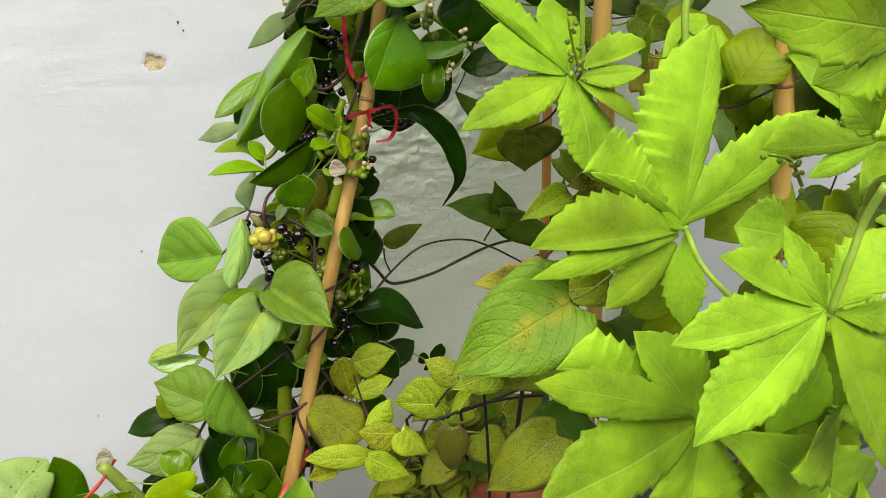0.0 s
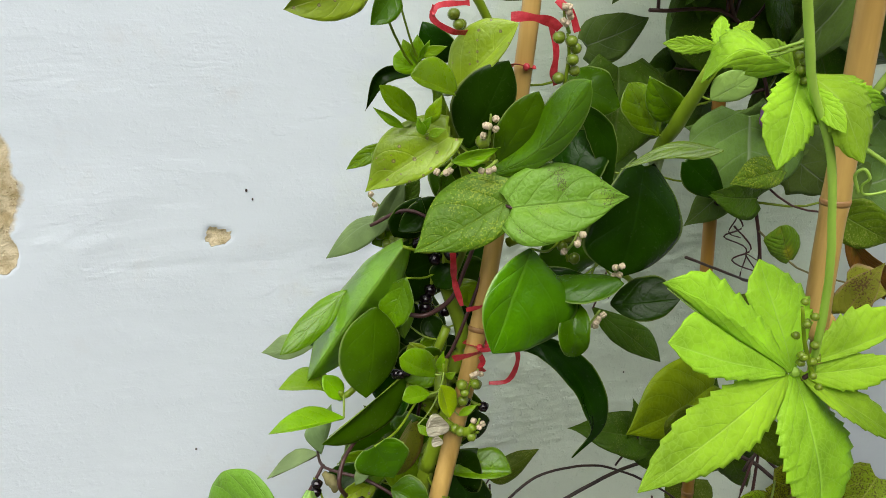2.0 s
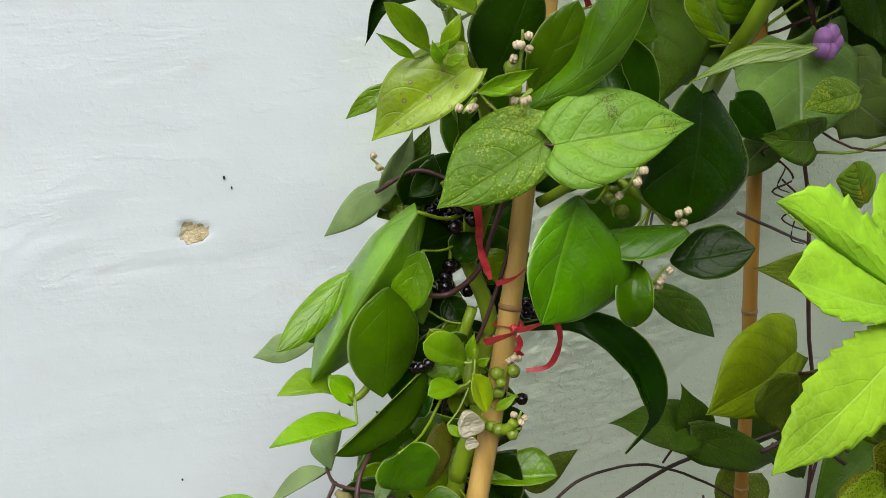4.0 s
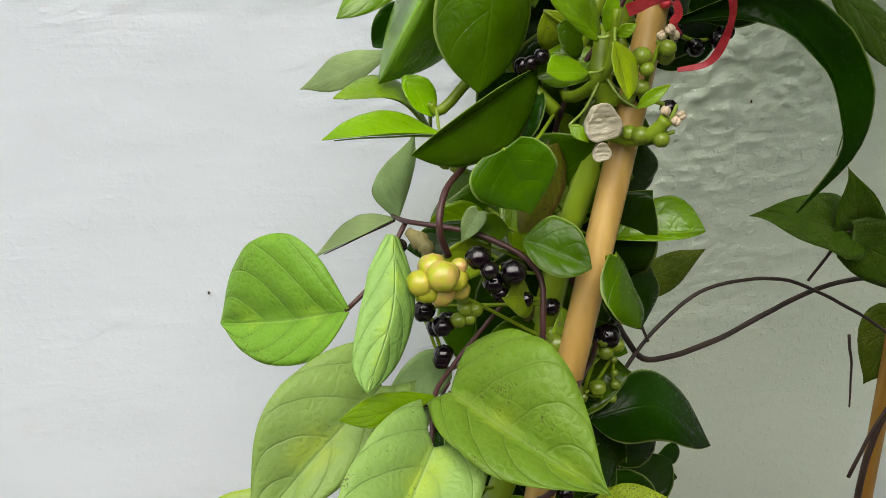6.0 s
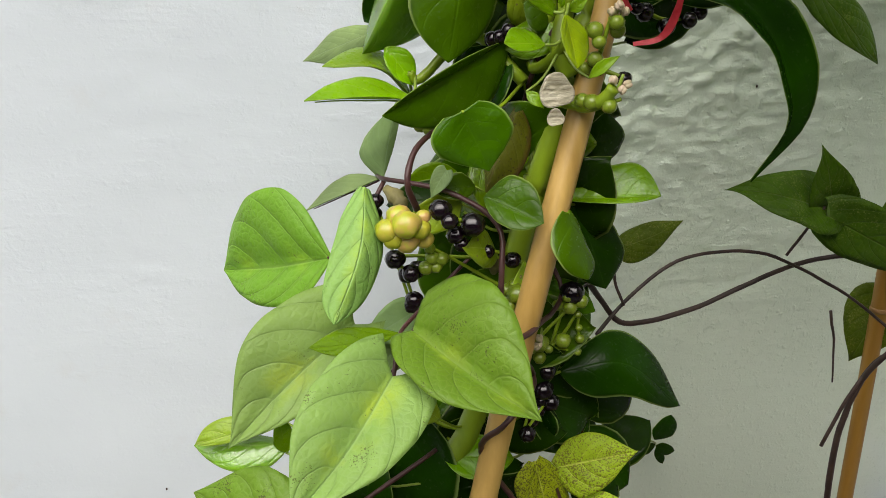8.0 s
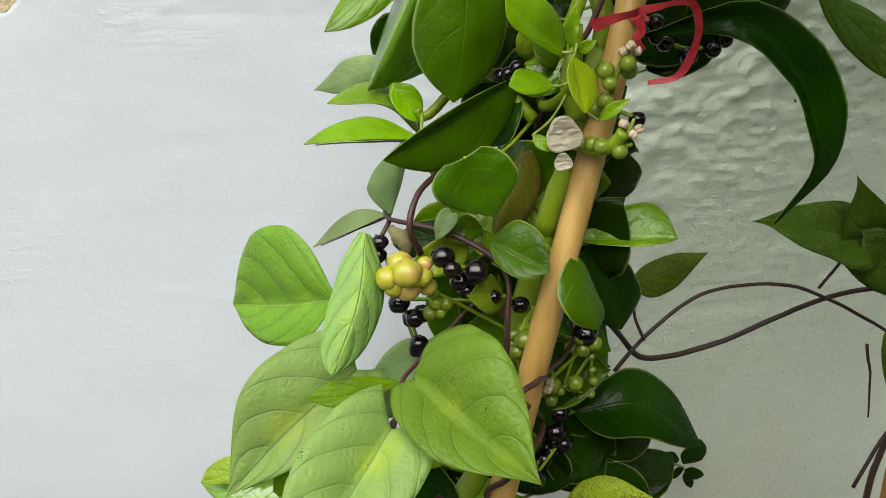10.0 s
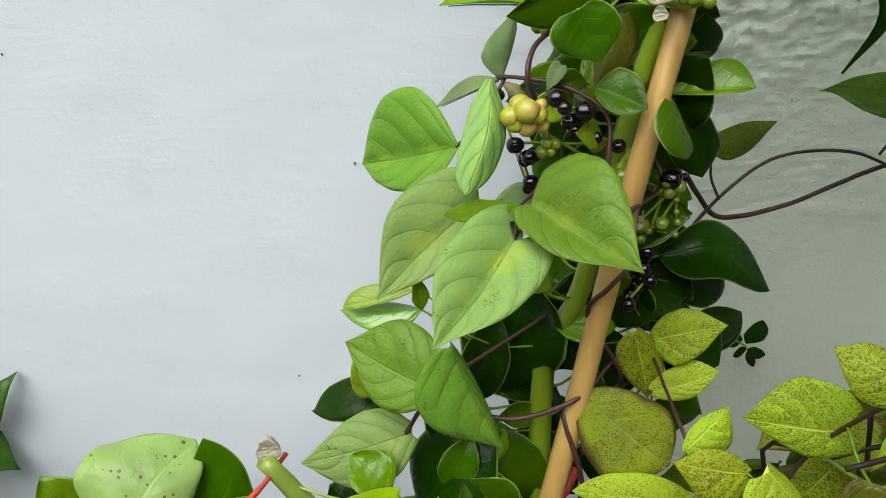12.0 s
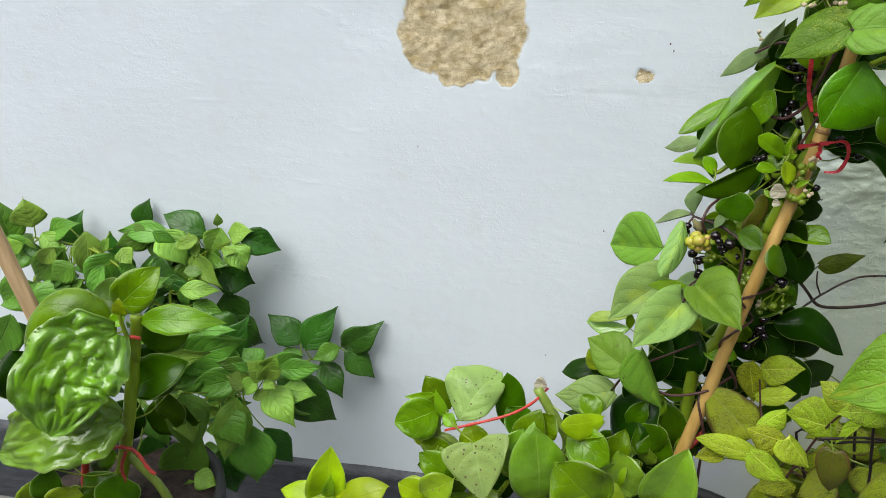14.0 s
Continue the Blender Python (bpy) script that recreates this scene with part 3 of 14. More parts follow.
def leaf(parent, shape, skin, axis, width, facing, fold=0.15, arch=0.06, foot=None, crinkle=0.0, name="leaf", label=""):
    """A leaf of two skins with a little thickness, from its base to its tip along axis; facing: the way its upper side looks."""
    xs, ys, lobe = PROFILES[shape]
    rows, half = (66, 6) if shape == "serrate" else (48, 14) if crinkle > 1.5 else (22, 4)
    base = Vector(axis[0])
    rng = random.Random(round(base.x * 7919 + base.z * 104729 + base.y * 1299709))
    far = Vector(axis[-1])
    length = (far - base).length
    nrm = Vector(facing).normalized()
    line = spline(axis, rows)
    ax = (far - base).normalized()
    side_w, side_p, side_k = rng.uniform(0.03, 0.11), rng.uniform(0, 6.28), rng.uniform(7, 13)
    hook = rng.uniform(0.0, 0.10) if shape in ("ovate", "pepper", "heart") else 0.0
    curl = rng.uniform(-0.30, 0.22) if shape == "ovate" else rng.uniform(-0.14, 0.16)
    twist = rng.uniform(-0.16, 0.16) if shape in ("ovate", "pepper", "lance") else rng.uniform(-0.06, 0.06)
    skew = rng.uniform(-0.07, 0.07)
    bm = bmesh.new()
    uvl = bm.loops.layers.uv.new("leaf")
    grid = []
    hw = width / 2
    for i, p in enumerate(line):
        v = i / rows
        d = (line[min(i + 1, rows)] - line[max(i - 1, 0)]).normalized()
        s = d.cross(nrm).normalized()
        n = s.cross(d).normalized()
        f = float(np.interp(v, xs, ys))
        if shape == "serrate" and 0.15 < v < 0.97:
            saw = (v ** 0.9 * 9 + 0.35 * noise.noise(Vector((v * 5, base.x * 50, 0)))) % 1.0
            f *= 1 + 0.17 * (saw ** 1.6 - 0.5) * min(1, (v - 0.15) * 6)
        else:
            f *= 1 + 0.035 * noise.noise(Vector((v * 5, base.x * 40, base.z * 40)))
        if crinkle > 1.5:
            f *= 1 + 0.16 * noise.noise(Vector((v * 9, base.x * 20, 4)))
        row = []
        for j in range(-half, half + 1):
            u = j / half
            au = abs(u)
            q = p - base + s * (u * hw * f * (1 + skew * (1 if u > 0 else -1)))
            q -= d * (lobe * length * au ** 1.4 * (1 - v) ** 4)
            lift = fold * hw * f * (au ** 1.2 - 0.5) + arch * length * (1 - (2 * v - 1) ** 2)
            lift += curl * hw * f * au ** 2.2 + twist * hw * u * (v - 0.35) * 2
            lift += 0.05 * hw * f * noise.noise(Vector((u * 1.3 + base.x * 90, v * 2.6, base.z * 70)))
            lift += side_w * hw * math.sin(v * side_k + side_p + (1.3 if u > 0 else 0)) * au ** 2 - hook * length * max(0.0, v - 0.6) ** 2 * 3
            puff = abs(math.sin(math.pi * (v * 4.5 - au * 3.2)))
            lift += (0.09 if shape == "serrate" else 0.02 + 0.05 * min(crinkle, 0.8)) * hw * puff * (1 - au ** 3) * (1 - v) ** 0.5 * f
            if crinkle > 1:
                spot = Vector((u * 3.4 * width / 0.12 + base.x * 9, v * 3.9 * length / 0.12, base.z * 7)) + noise.noise_vector(Vector((u * 3, v * 3, base.x * 30))) * 0.35
                cells = noise.voronoi(spot)[0]
                lift += 0.36 * (crinkle - 1) * hw * f * (min(0.6, cells[1] - cells[0]) ** 0.6 * 0.70 + 0.35 * noise.noise(spot * 0.5))
                lift += 0.10 * hw * math.sin(v * 17 + u * 2) * au ** 4
            row.append((q + n * lift, n))
        grid.append(row)
    return skin_leaf(parent, bm, uvl, grid, rows, half, skin, False, foot, base, width, name, label)


def blade(parent, shape, skin, base, tip, left, right, mid=None, lobe=None, bulge=0.10, wave=0.04, quilt=0.02, ribs=5, teeth=0, turned=False, foot=None, name="leaf", label=""):
    """A leaf from its base to its tip whose two halves reach out to left and right, each half with its own width and slope."""
    xs, ys, deep = PROFILES[shape]
    deep = deep if lobe is None else lobe
    rows, half = (80, 6) if teeth else (44, 7)
    base, tip = Vector(base), Vector(tip)
    rng = random.Random(round(base.x * 7919 + base.z * 104729 + tip.y * 1299709))
    if mid is None:
        mid = base.lerp(tip, 0.5) + Vector((rng.uniform(-1, 1), -1.0, rng.uniform(-1, 1))) * 0.025 * (tip - base).length
    if teeth:
        base = base - (tip - base) * 0.04
    line = spline([base, mid, tip], rows)
    length = (tip - base).length
    peak = xs[max(range(len(ys)), key=lambda k: ys[k])]
    sides = []
    for p in (Vector(left), Vector(right)):
        k = min(range(3, rows - 2), key=lambda i: (line[i] - p).length)
        sides.append((p - line[k], k / rows))
    along = (tip - base).normalized()
    if (sides[1][0] - sides[0][0]).cross(along).dot(Vector((-0.1, -1, 0.25))) < 0:
        sides.reverse()
    widths = []
    for s, at in sides:
        w = [float(np.interp(np.interp(i / rows, (0, at, 1), (0, peak, 1)), xs, ys)) for i in range(rows + 1)]
        for turn in range(5):
            w = [w[0]] + [(w[i - 1] + 2 * w[i] + w[i + 1]) / 4 for i in range(1, rows)] + [w[-1]]
        for i in range(rows + 1):
            v = i / rows
            w[i] *= 1 + 0.03 * noise.noise(Vector((v * 6, base.x * 50 + at * 9, base.z * 40)))
            if teeth and 0.12 < v < 0.97:
                saw = (v ** 0.9 * teeth * 1.25 + 0.45 * noise.noise(Vector((v * 5, base.x * 50, at)))) % 1.0
                w[i] *= 1 + 0.125 * (saw ** 1.5 - 0.5) * min(1, (v - 0.12) * 6)
        widths.append(w)
    beat, start = rng.uniform(6, 11), rng.uniform(0, 6.28)
    bm = bmesh.new()
    uvl = bm.loops.layers.uv.new("leaf")
    grid = []
    for i, p in enumerate(line):
        v = i / rows
        d = (line[min(i + 1, rows)] - line[max(i - 1, 0)]).normalized()
        nrm = (sides[1][0] - sides[0][0]).cross(d).normalized()
        row = []
        for j in range(-half, half + 1):
            u = j / half
            au = abs(u)
            reach, w = (sides[0][0], widths[0][i]) if u < 0 else (sides[1][0], widths[1][i])
            wide = reach.length * w
            q = p - base + reach * (au * w) - d * (deep * length * au ** 1.4 * (1 - v) ** 4)
            lift = bulge * wide * 2.2 * au * (1 - au) + wave * reach.length * math.sin(v * beat + start + (1.4 if u > 0 else 0)) * au ** 2.4 * min(1, w * 1.5)
            swell = abs(math.cos(math.pi * ribs * (v - au / 2 * (0.38 + au / 2)))) ** 0.7
            lift += quilt * wide * swell * (1 - au ** 4) * min(1, au * 5)
            lift += 0.05 * wide * noise.noise(Vector((u * 1.6 + base.x * 90, v * 3.1, base.z * 70)))
            row.append((q + nrm * lift, nrm))
        grid.append(row)
    return skin_leaf(parent, bm, uvl, grid, rows, half, skin, turned, foot, base, reach.length * 2, name, label)


def skin_leaf(parent, bm, uvl, grid, rows, half, skin, turned, foot, base, width, name, label):
    """Closes a grid of leaf points into two skins with a rim, a midrib and a stalk."""
    cols = 2 * half + 1
    top = [[bm.verts.new(q) for q, n in row] for row in grid]
    low = [[bm.verts.new(q - n * (0.00045 if 0 < j < cols - 1 else 0.00025)) for j, (q, n) in enumerate(row)] for row in grid]
    front, back = (1, 0) if turned else (0, 1)

    def face(quad, uvs, mat):
        fc = bm.faces.new(quad)
        fc.material_index = mat
        for lp, w in zip(fc.loops, uvs):
            lp[uvl].uv = w

    for i in range(rows):
        for j in range(cols - 1):
            uvs = [(j / (cols - 1), i / rows), ((j + 1) / (cols - 1), i / rows), ((j + 1) / (cols - 1), (i + 1) / rows), (j / (cols - 1), (i + 1) / rows)]
            face((top[i][j], top[i][j + 1], top[i + 1][j + 1], top[i + 1][j]), uvs, front)
            face((low[i + 1][j], low[i + 1][j + 1], low[i][j + 1], low[i][j]), [uvs[3], uvs[2], uvs[1], uvs[0]], back)
        for j, turn in ((0, 1), (cols - 1, -1)):
            quad = (top[i][j], top[i + 1][j], low[i + 1][j], low[i][j])
            e = 0.02 if j == 0 else 0.98
            face(quad if turn > 0 else quad[::-1], [(e, i / rows)] * 4, back)
    face(tuple(top[0][::-1] + low[0]), [(0.5, 0.0)] * (2 * cols), back)
    face(tuple(top[rows] + low[rows][::-1]), [(0.5, 1.0)] * (2 * cols), back)
    # raised midrib on the lower side, running out into the stalk
    rib = [(grid[i][half][0] - grid[i][half][1] * 0.0012) for i in range(0, rows - 2, 2)]
    rr = min(0.0009, 0.0004 + width * 0.007)
    if foot is not None:
        ft = Vector(foot) - base
        first = grid[0][half][0]
        bow = (ft.lerp(first, 0.5) + Vector((0, 0, -0.12 * (ft - first).length)))
        stalk = spline([ft, bow, first], 6)
        tube(bm, stalk, rr * 1.5, rr * 1.25, 6, 2)
    tube(bm, rib, rr, 0.0003, 5, 2)
    bmesh.ops.recalc_face_normals(bm, faces=[f for f in bm.faces if f.material_index == 2])
    stalk_mat = STALKS.get(skin[0].name, STEM_GREEN)
    return link_mesh(name, bm, [skin[0], skin[1], stalk_mat], parent, label, at=tuple(base))


STALKS = {"lime_leaf": STEM_LIME, "dry_leaf": HUSK}
for k in ("bean_leaf", "bean_leaf_pale", "bean_leaf_dark", "bean_leaf_speckled", "bean_leaf_turned"):
    STALKS[k] = STEM_PURPLE
for k in ("mottled_leaf", "mottled_leaf_dense", "mottled_leaf_pale", "mottled_leaf_dull", "spinach_leaf_young", "spinach_leaf_yellow_green"):
    STALKS[k] = STEM_PALE


def ball(bm, centre, r, mat=0, squash=1.0, lobes=0, seed=0.0, seg=10, rings=7):
    """A slightly lobed, uneven ball."""
    c = Vector(centre)
    grid = []
    for i in range(rings + 1):
        th = math.pi * i / rings
        row = []
        for k in range(seg):
            ph = math.tau * k / seg
            w = 1 + (0.07 * math.cos(lobes * ph) * math.sin(th) if lobes else 0)
            d = Vector((math.sin(th) * math.cos(ph), math.sin(th) * math.sin(ph), math.cos(th) * squash))
            w += 0.06 * noise.noise(d * 1.7 + Vector((seed * 13.1, seed * 5.7, 0)))
            row.append(c + d * r * w)
        grid.append(row)
    south, north = bm.verts.new(grid[-1][0]), bm.verts.new(grid[0][0])
    vs = [[bm.verts.new(q) for q in row] for row in grid[1:-1]]
    for a, b in zip(vs[:-1], vs[1:]):
        for k in range(seg):
            bm.faces.new((a[k], b[k], b[(k + 1) % seg], a[(k + 1) % seg])).material_index = mat
    for k in range(seg):
        bm.faces.new((north, vs[0][k], vs[0][(k + 1) % seg])).material_index = mat
        bm.faces.new((south, vs[-1][(k + 1) % seg], vs[-1][k])).material_index = mat


def part_at(parent, name, at, mat):
    """A small knot where several pieces of one leaf or cluster meet."""
    bm = bmesh.new()
    ball(bm, (0, 0, 0), 0.0028, seed=at[0] * 10)
    return link_mesh(name, bm, mat, parent, at=at)


def berries(parent, path, count, r, mat, spread=0.006, label="", seed=1):
    """A spike of berries: a thin stalk with berries set round it."""
    rng = random.Random(seed)
    base = Vector(path[0])
    pts = spline(path, 12)
    bm = bmesh.new()
    tube(bm, [q - base for q in pts], 0.0014, 0.0009, 6)
    spike = link_mesh("fruiting_spike", bm, STEM_GREEN, parent, label, at=tuple(base))
    for i in range(count):
        q = pts[min(12, int((i + 0.5) / count * 12))]
        off = Vector((rng.uniform(-1, 1), rng.uniform(-1.2, 0.5), rng.uniform(-0.7, 0.7))).normalized() * spread * rng.uniform(0.8, 1.15)
        c = q + off
        bm = bmesh.new()
        ball(bm, (0, 0, 0), r * rng.uniform(0.85, 1.1), 0, 0.92, 5, rng.random() * 9)
        link_mesh("berry", bm, mat, spike, at=tuple(c))
    return spike


def bunch(parent, spots, mat, label=""):
    """Berries sitting close together on a thin branching stalk; spots: x, y, z and radius."""
    mids = [Vector(s[:3]) + Vector((0, s[3] * 0.8, 0)) for s in spots]
    base = mids[0]
    bm = bmesh.new()
    tube(bm, [q - base for q in spline(mids, 4 * len(mids))], 0.0011, 0.0008, 6)
    spike = link_mesh("fruiting_spike", bm, STEM_GREEN, parent, label, at=tuple(base))
    for x, y, z, r in spots:
        bm = bmesh.new()
        ball(bm, (0, 0, 0), r, 0, 0.93, 5, x * 90 + z * 31, 16, 11)
        ball(bm, (r * 0.25, -r * 0.94, -r * 0.22), r * 0.07, 0, 1.0, 0, x * 50, 6, 4)
        link_mesh("berry", bm, mat, spike, at=(x, y, z))
    return spike


def flower_spike(parent, path, count, label="", seed=1):
    rng = random.Random(seed)
    base = Vector(path[0])
    pts = spline(path, 10)
    bm = bmesh.new()
    tube(bm, [q - base for q in pts], 0.0013, 0.0007, 6)
    spike = link_mesh("flower_spike", bm, STEM_PALE, parent, label, at=tuple(base))
    for i in range(count):
        q = pts[int(3 + 7 * (i + 0.5) / count)]
        off = Vector((rng.uniform(-1, 1), rng.uniform(-1, 0.3), rng.uniform(-0.4, 0.4))).normalized() * 0.0035
        bm = bmesh.new()
        for k in range(4):
            ball(bm, (0.0010 * math.cos(k * 1.57), 0.0010 * math.sin(k * 1.57), 0), 0.0013, 0, 1.5, seed=rng.random() * 9, seg=7, rings=5)
        o = link_mesh("flower", bm, FLOWER, spike, at=tuple(q + off))
        o.rotation_euler = (rng.uniform(-1, 1), rng.uniform(-1, 1), rng.uniform(-3, 3))
    return spike


def cane(points, r0, r1, nodes, mat, label):
    """A bamboo cane: the culm, with a raised ring at every node; nodes: shares of its length."""
    lo = Vector(points[0])
    length = (Vector(points[-1]) - lo).length
    ob = plant("bamboo_cane", tuple(lo), label, "cane", "bamboo canes")
    n = 72
    line = [q - lo for q in spline(points, n)]

    def swell(s):
        w = 1.0 + 0.02 * noise.noise(Vector((s * 30, lo.x * 9, 0)))
        for k in nodes:
            w += 0.08 * math.exp(-((s - k) * length / 0.006) ** 2)
        return w
    bm = bmesh.new()
    tube(bm, line, r0, r1, 16, 0, swell)
    link_mesh("culm", bm, mat, ob, at=tuple(lo))
    for k in nodes:
        r = (r0 + (r1 - r0) * k) * 1.08
        c = line[round(k * n)]
        d = (line[min(n, round(k * n) + 1)] - line[round(k * n) - 1]).normalized()
        bm = bmesh.new()
        tube(bm, [d * x for x in (-0.0022, -0.0009, 0.0003, 0.0016)], r, r, 16, 0, lambda s: 1.0 + 0.05 * math.sin(s * 3.14))
        link_mesh("node_ring", bm, BAMBOO_NODE, ob, at=tuple(lo + c))
    return ob


def ribbon(bm, pts, width, facing, twist=0.0, thick=0.00012):
    """A strip of plastic film along pts."""
    path = spline(pts, 6 * (len(pts) - 1))
    fac = Vector(facing)
    rows = []
    for i, p in enumerate(path):
        d = (path[min(i + 1, len(path) - 1)] - path[max(i - 1, 0)]).normalized()
        s = d.cross(fac).normalized()
        s = Matrix.Rotation(twist * i / len(path), 3, d) @ s
        n = d.cross(s)
        w = width * (0.9 + 0.45 * noise.noise(p * 110))
        rows.append([bm.verts.new(p + s * w * a + n * b) for a, b in ((-0.5, thick), (0, thick * 2), (0.5, thick), (0.5, -thick), (0, -thick), (-0.5, -thick))])
    for a, b in zip(rows[:-1], rows[1:]):
        for k in range(6):
            bm.faces.new((a[k], a[(k + 1) % 6], b[(k + 1) % 6], b[k]))
    bm.faces.new(rows[0])
    bm.faces.new(rows[-1][::-1])


def strip(name, pts, width, label):
    """A loose strip of film."""
    first = Vector(pts[0])
    bm = bmesh.new()
    ribbon(bm, [Vector(q) - first for q in pts], width, (0.25, -1, 0.15), 0.8)
    return tagged(link_mesh(name, bm, RED_FILM, smooth=False, at=tuple(first)), label, "tie", "red ties")


def tie(centre, radius, tails, label, name="plastic_tie", mat=None, width=0.0036):
    """A film tie: a loop round the cane, a knot and loose tails."""
    c = Vector(centre)
    ob = plant(name, centre, label, "tie", "red ties")
    mat = mat or RED_FILM
    bm = bmesh.new()
    loop = [c + Vector((radius * math.cos(a), radius * math.sin(a), 0.0015 * math.sin(a * 2))) for a in [k * math.tau / 14 for k in range(15)]]
    ribbon(bm, [q - c for q in loop], width, (0.3, 0.2, 1), 0.0)
    link_mesh("loop", bm, mat, ob, at=centre)
    bm = bmesh.new()
    ball(bm, (0, 0, 0), width * 0.7, seed=3.3)
    link_mesh("knot", bm, mat, ob, at=tuple(c + Vector((0, -radius, 0))))
    for tail in tails:
        bm = bmesh.new()
        first = Vector(tail[0])
        ribbon(bm, [Vector(q) - first for q in tail], width * 0.8, (0.1, -1, 0.2), 0.8)
        link_mesh("tail", bm, mat, ob, at=tuple(first))
    return ob


def stump(parent, at, r, label=""):
    """The dried end of a cut stem: an uneven rounded cut face with a lip and shrunken grain, on a short neck."""
    bm = bmesh.new()
    seg, rings = 36, 9
    grid = []
    for i in range(rings + 4):
        row = []
        for k in range(seg):
            a = 2 * math.pi * k / seg
            edge = r * (1 + 0.13 * math.cos(3 * a + 1.2) + 0.07 * noise.noise(Vector((math.cos(a) * 1.5, math.sin(a) * 1.5, at[0] * 40))))
            if i < rings:
                f = max(0.02, i / (rings - 1))
                x, z = edge * f * math.cos(a), edge * f * math.sin(a)
                y = 0.16 * r * (1 - f ** 3) + 0.13 * r * noise.noise(Vector((x * 260, z * 900, 3))) * (1 - f ** 6)
            else:
                b = (i - rings + 1) / 4
                x, z, y = edge * (1.03 - 0.25 * b) * math.cos(a), edge * (1.03 - 0.25 * b) * math.sin(a), 0.9 * r * b
            row.append(bm.verts.new((x, y, z)))
        grid.append(row)
    for q, w in zip(grid[:-1], grid[1:]):
        for k in range(seg):
            bm.faces.new((q[k], q[(k + 1) % seg], w[(k + 1) % seg], w[k]))
    bm.faces.new(grid[0][::-1])
    bm.faces.new(grid[-1])
    bmesh.ops.recalc_face_normals(bm, faces=bm.faces)
    return link_mesh("cut_stem_end", bm, CUT_WOOD, parent, label, at=at)


def husk(parent, a, b):
    """A withered, rolled leaf."""
    base = Vector(a)
    bm = bmesh.new()
    tube(bm, [q - base for q in spline([a, tuple(Vector(a).lerp(Vector(b), 0.5) + Vector((0.003, -0.003, 0))), b], 12)], 0.0034, 0.0022, 9, 0, lambda s: (0.35 + 1.1 * math.sin(0.3 + s * 2.6)) * (1 + 0.4 * noise.noise(Vector((s * 8, base.x * 50, 0)))))
    return link_mesh("withered_leaf", bm, HUSK, parent, "curled dry brown leaf", at=a)


def violet(parent, at):
    bm = bmesh.new()
    for k in range(5):
        a = k * math.tau / 5
        ball(bm, (0.005 * math.cos(a), -0.002, 0.005 * math.sin(a)), 0.006, 0, 1.2, seed=k * 1.7, seg=8, rings=6)
    return link_mesh("flower", bm, VIOLET, parent, "small violet bean flower", at=at)


def cord(name, pts, r, label):
    base = Vector(pts[0])
    bm = bmesh.new()
    tube(bm, [q - base for q in spline(pts, 8 * (len(pts) - 1))], r, r, 8, 0, lambda s: 1 + 0.12 * math.sin(s * 160))
    return tagged(link_mesh(name, bm, RED_ROPE, at=tuple(base)), label, "cord", "red ties")


def slat(a, b, width, thick):
    """A split raw wooden slat with worn edges."""
    lo, hi = Vector(b), Vector(a)
    d = (hi - lo).normalized()
    lo = lo - d * 0.12
    s = d.cross(Vector((0, -1, 0))).normalized()
    n = s.cross(d)
    bm = bmesh.new()
    rows = []
    sec = [(-0.5, -0.35), (-0.42, -0.5), (0.42, -0.5), (0.5, -0.35), (0.5, 0.35), (0.42, 0.5), (-0.42, 0.5), (-0.5, 0.35)]
    for i in range(21):
        p = (hi - lo) * (i / 20)
        w = 1 + 0.05 * noise.noise(Vector((i * 0.4, 2, 5)))
        rows.append([bm.verts.new(p + s * x * width * w + n * y * thick) for x, y in sec])
    for q, w in zip(rows[:-1], rows[1:]):
        for k in range(8):
            bm.faces.new((q[k], q[(k + 1) % 8], w[(k + 1) % 8], w[k]))
    bm.faces.new(rows[0][::-1])
    bm.faces.new(rows[-1])
    bmesh.ops.recalc_face_normals(bm, faces=bm.faces)
    return tagged(link_mesh("wooden_slat", bm, STICK, smooth=False, at=tuple(lo)), "raw tan wooden slat stuck in the tall pot", "stake")


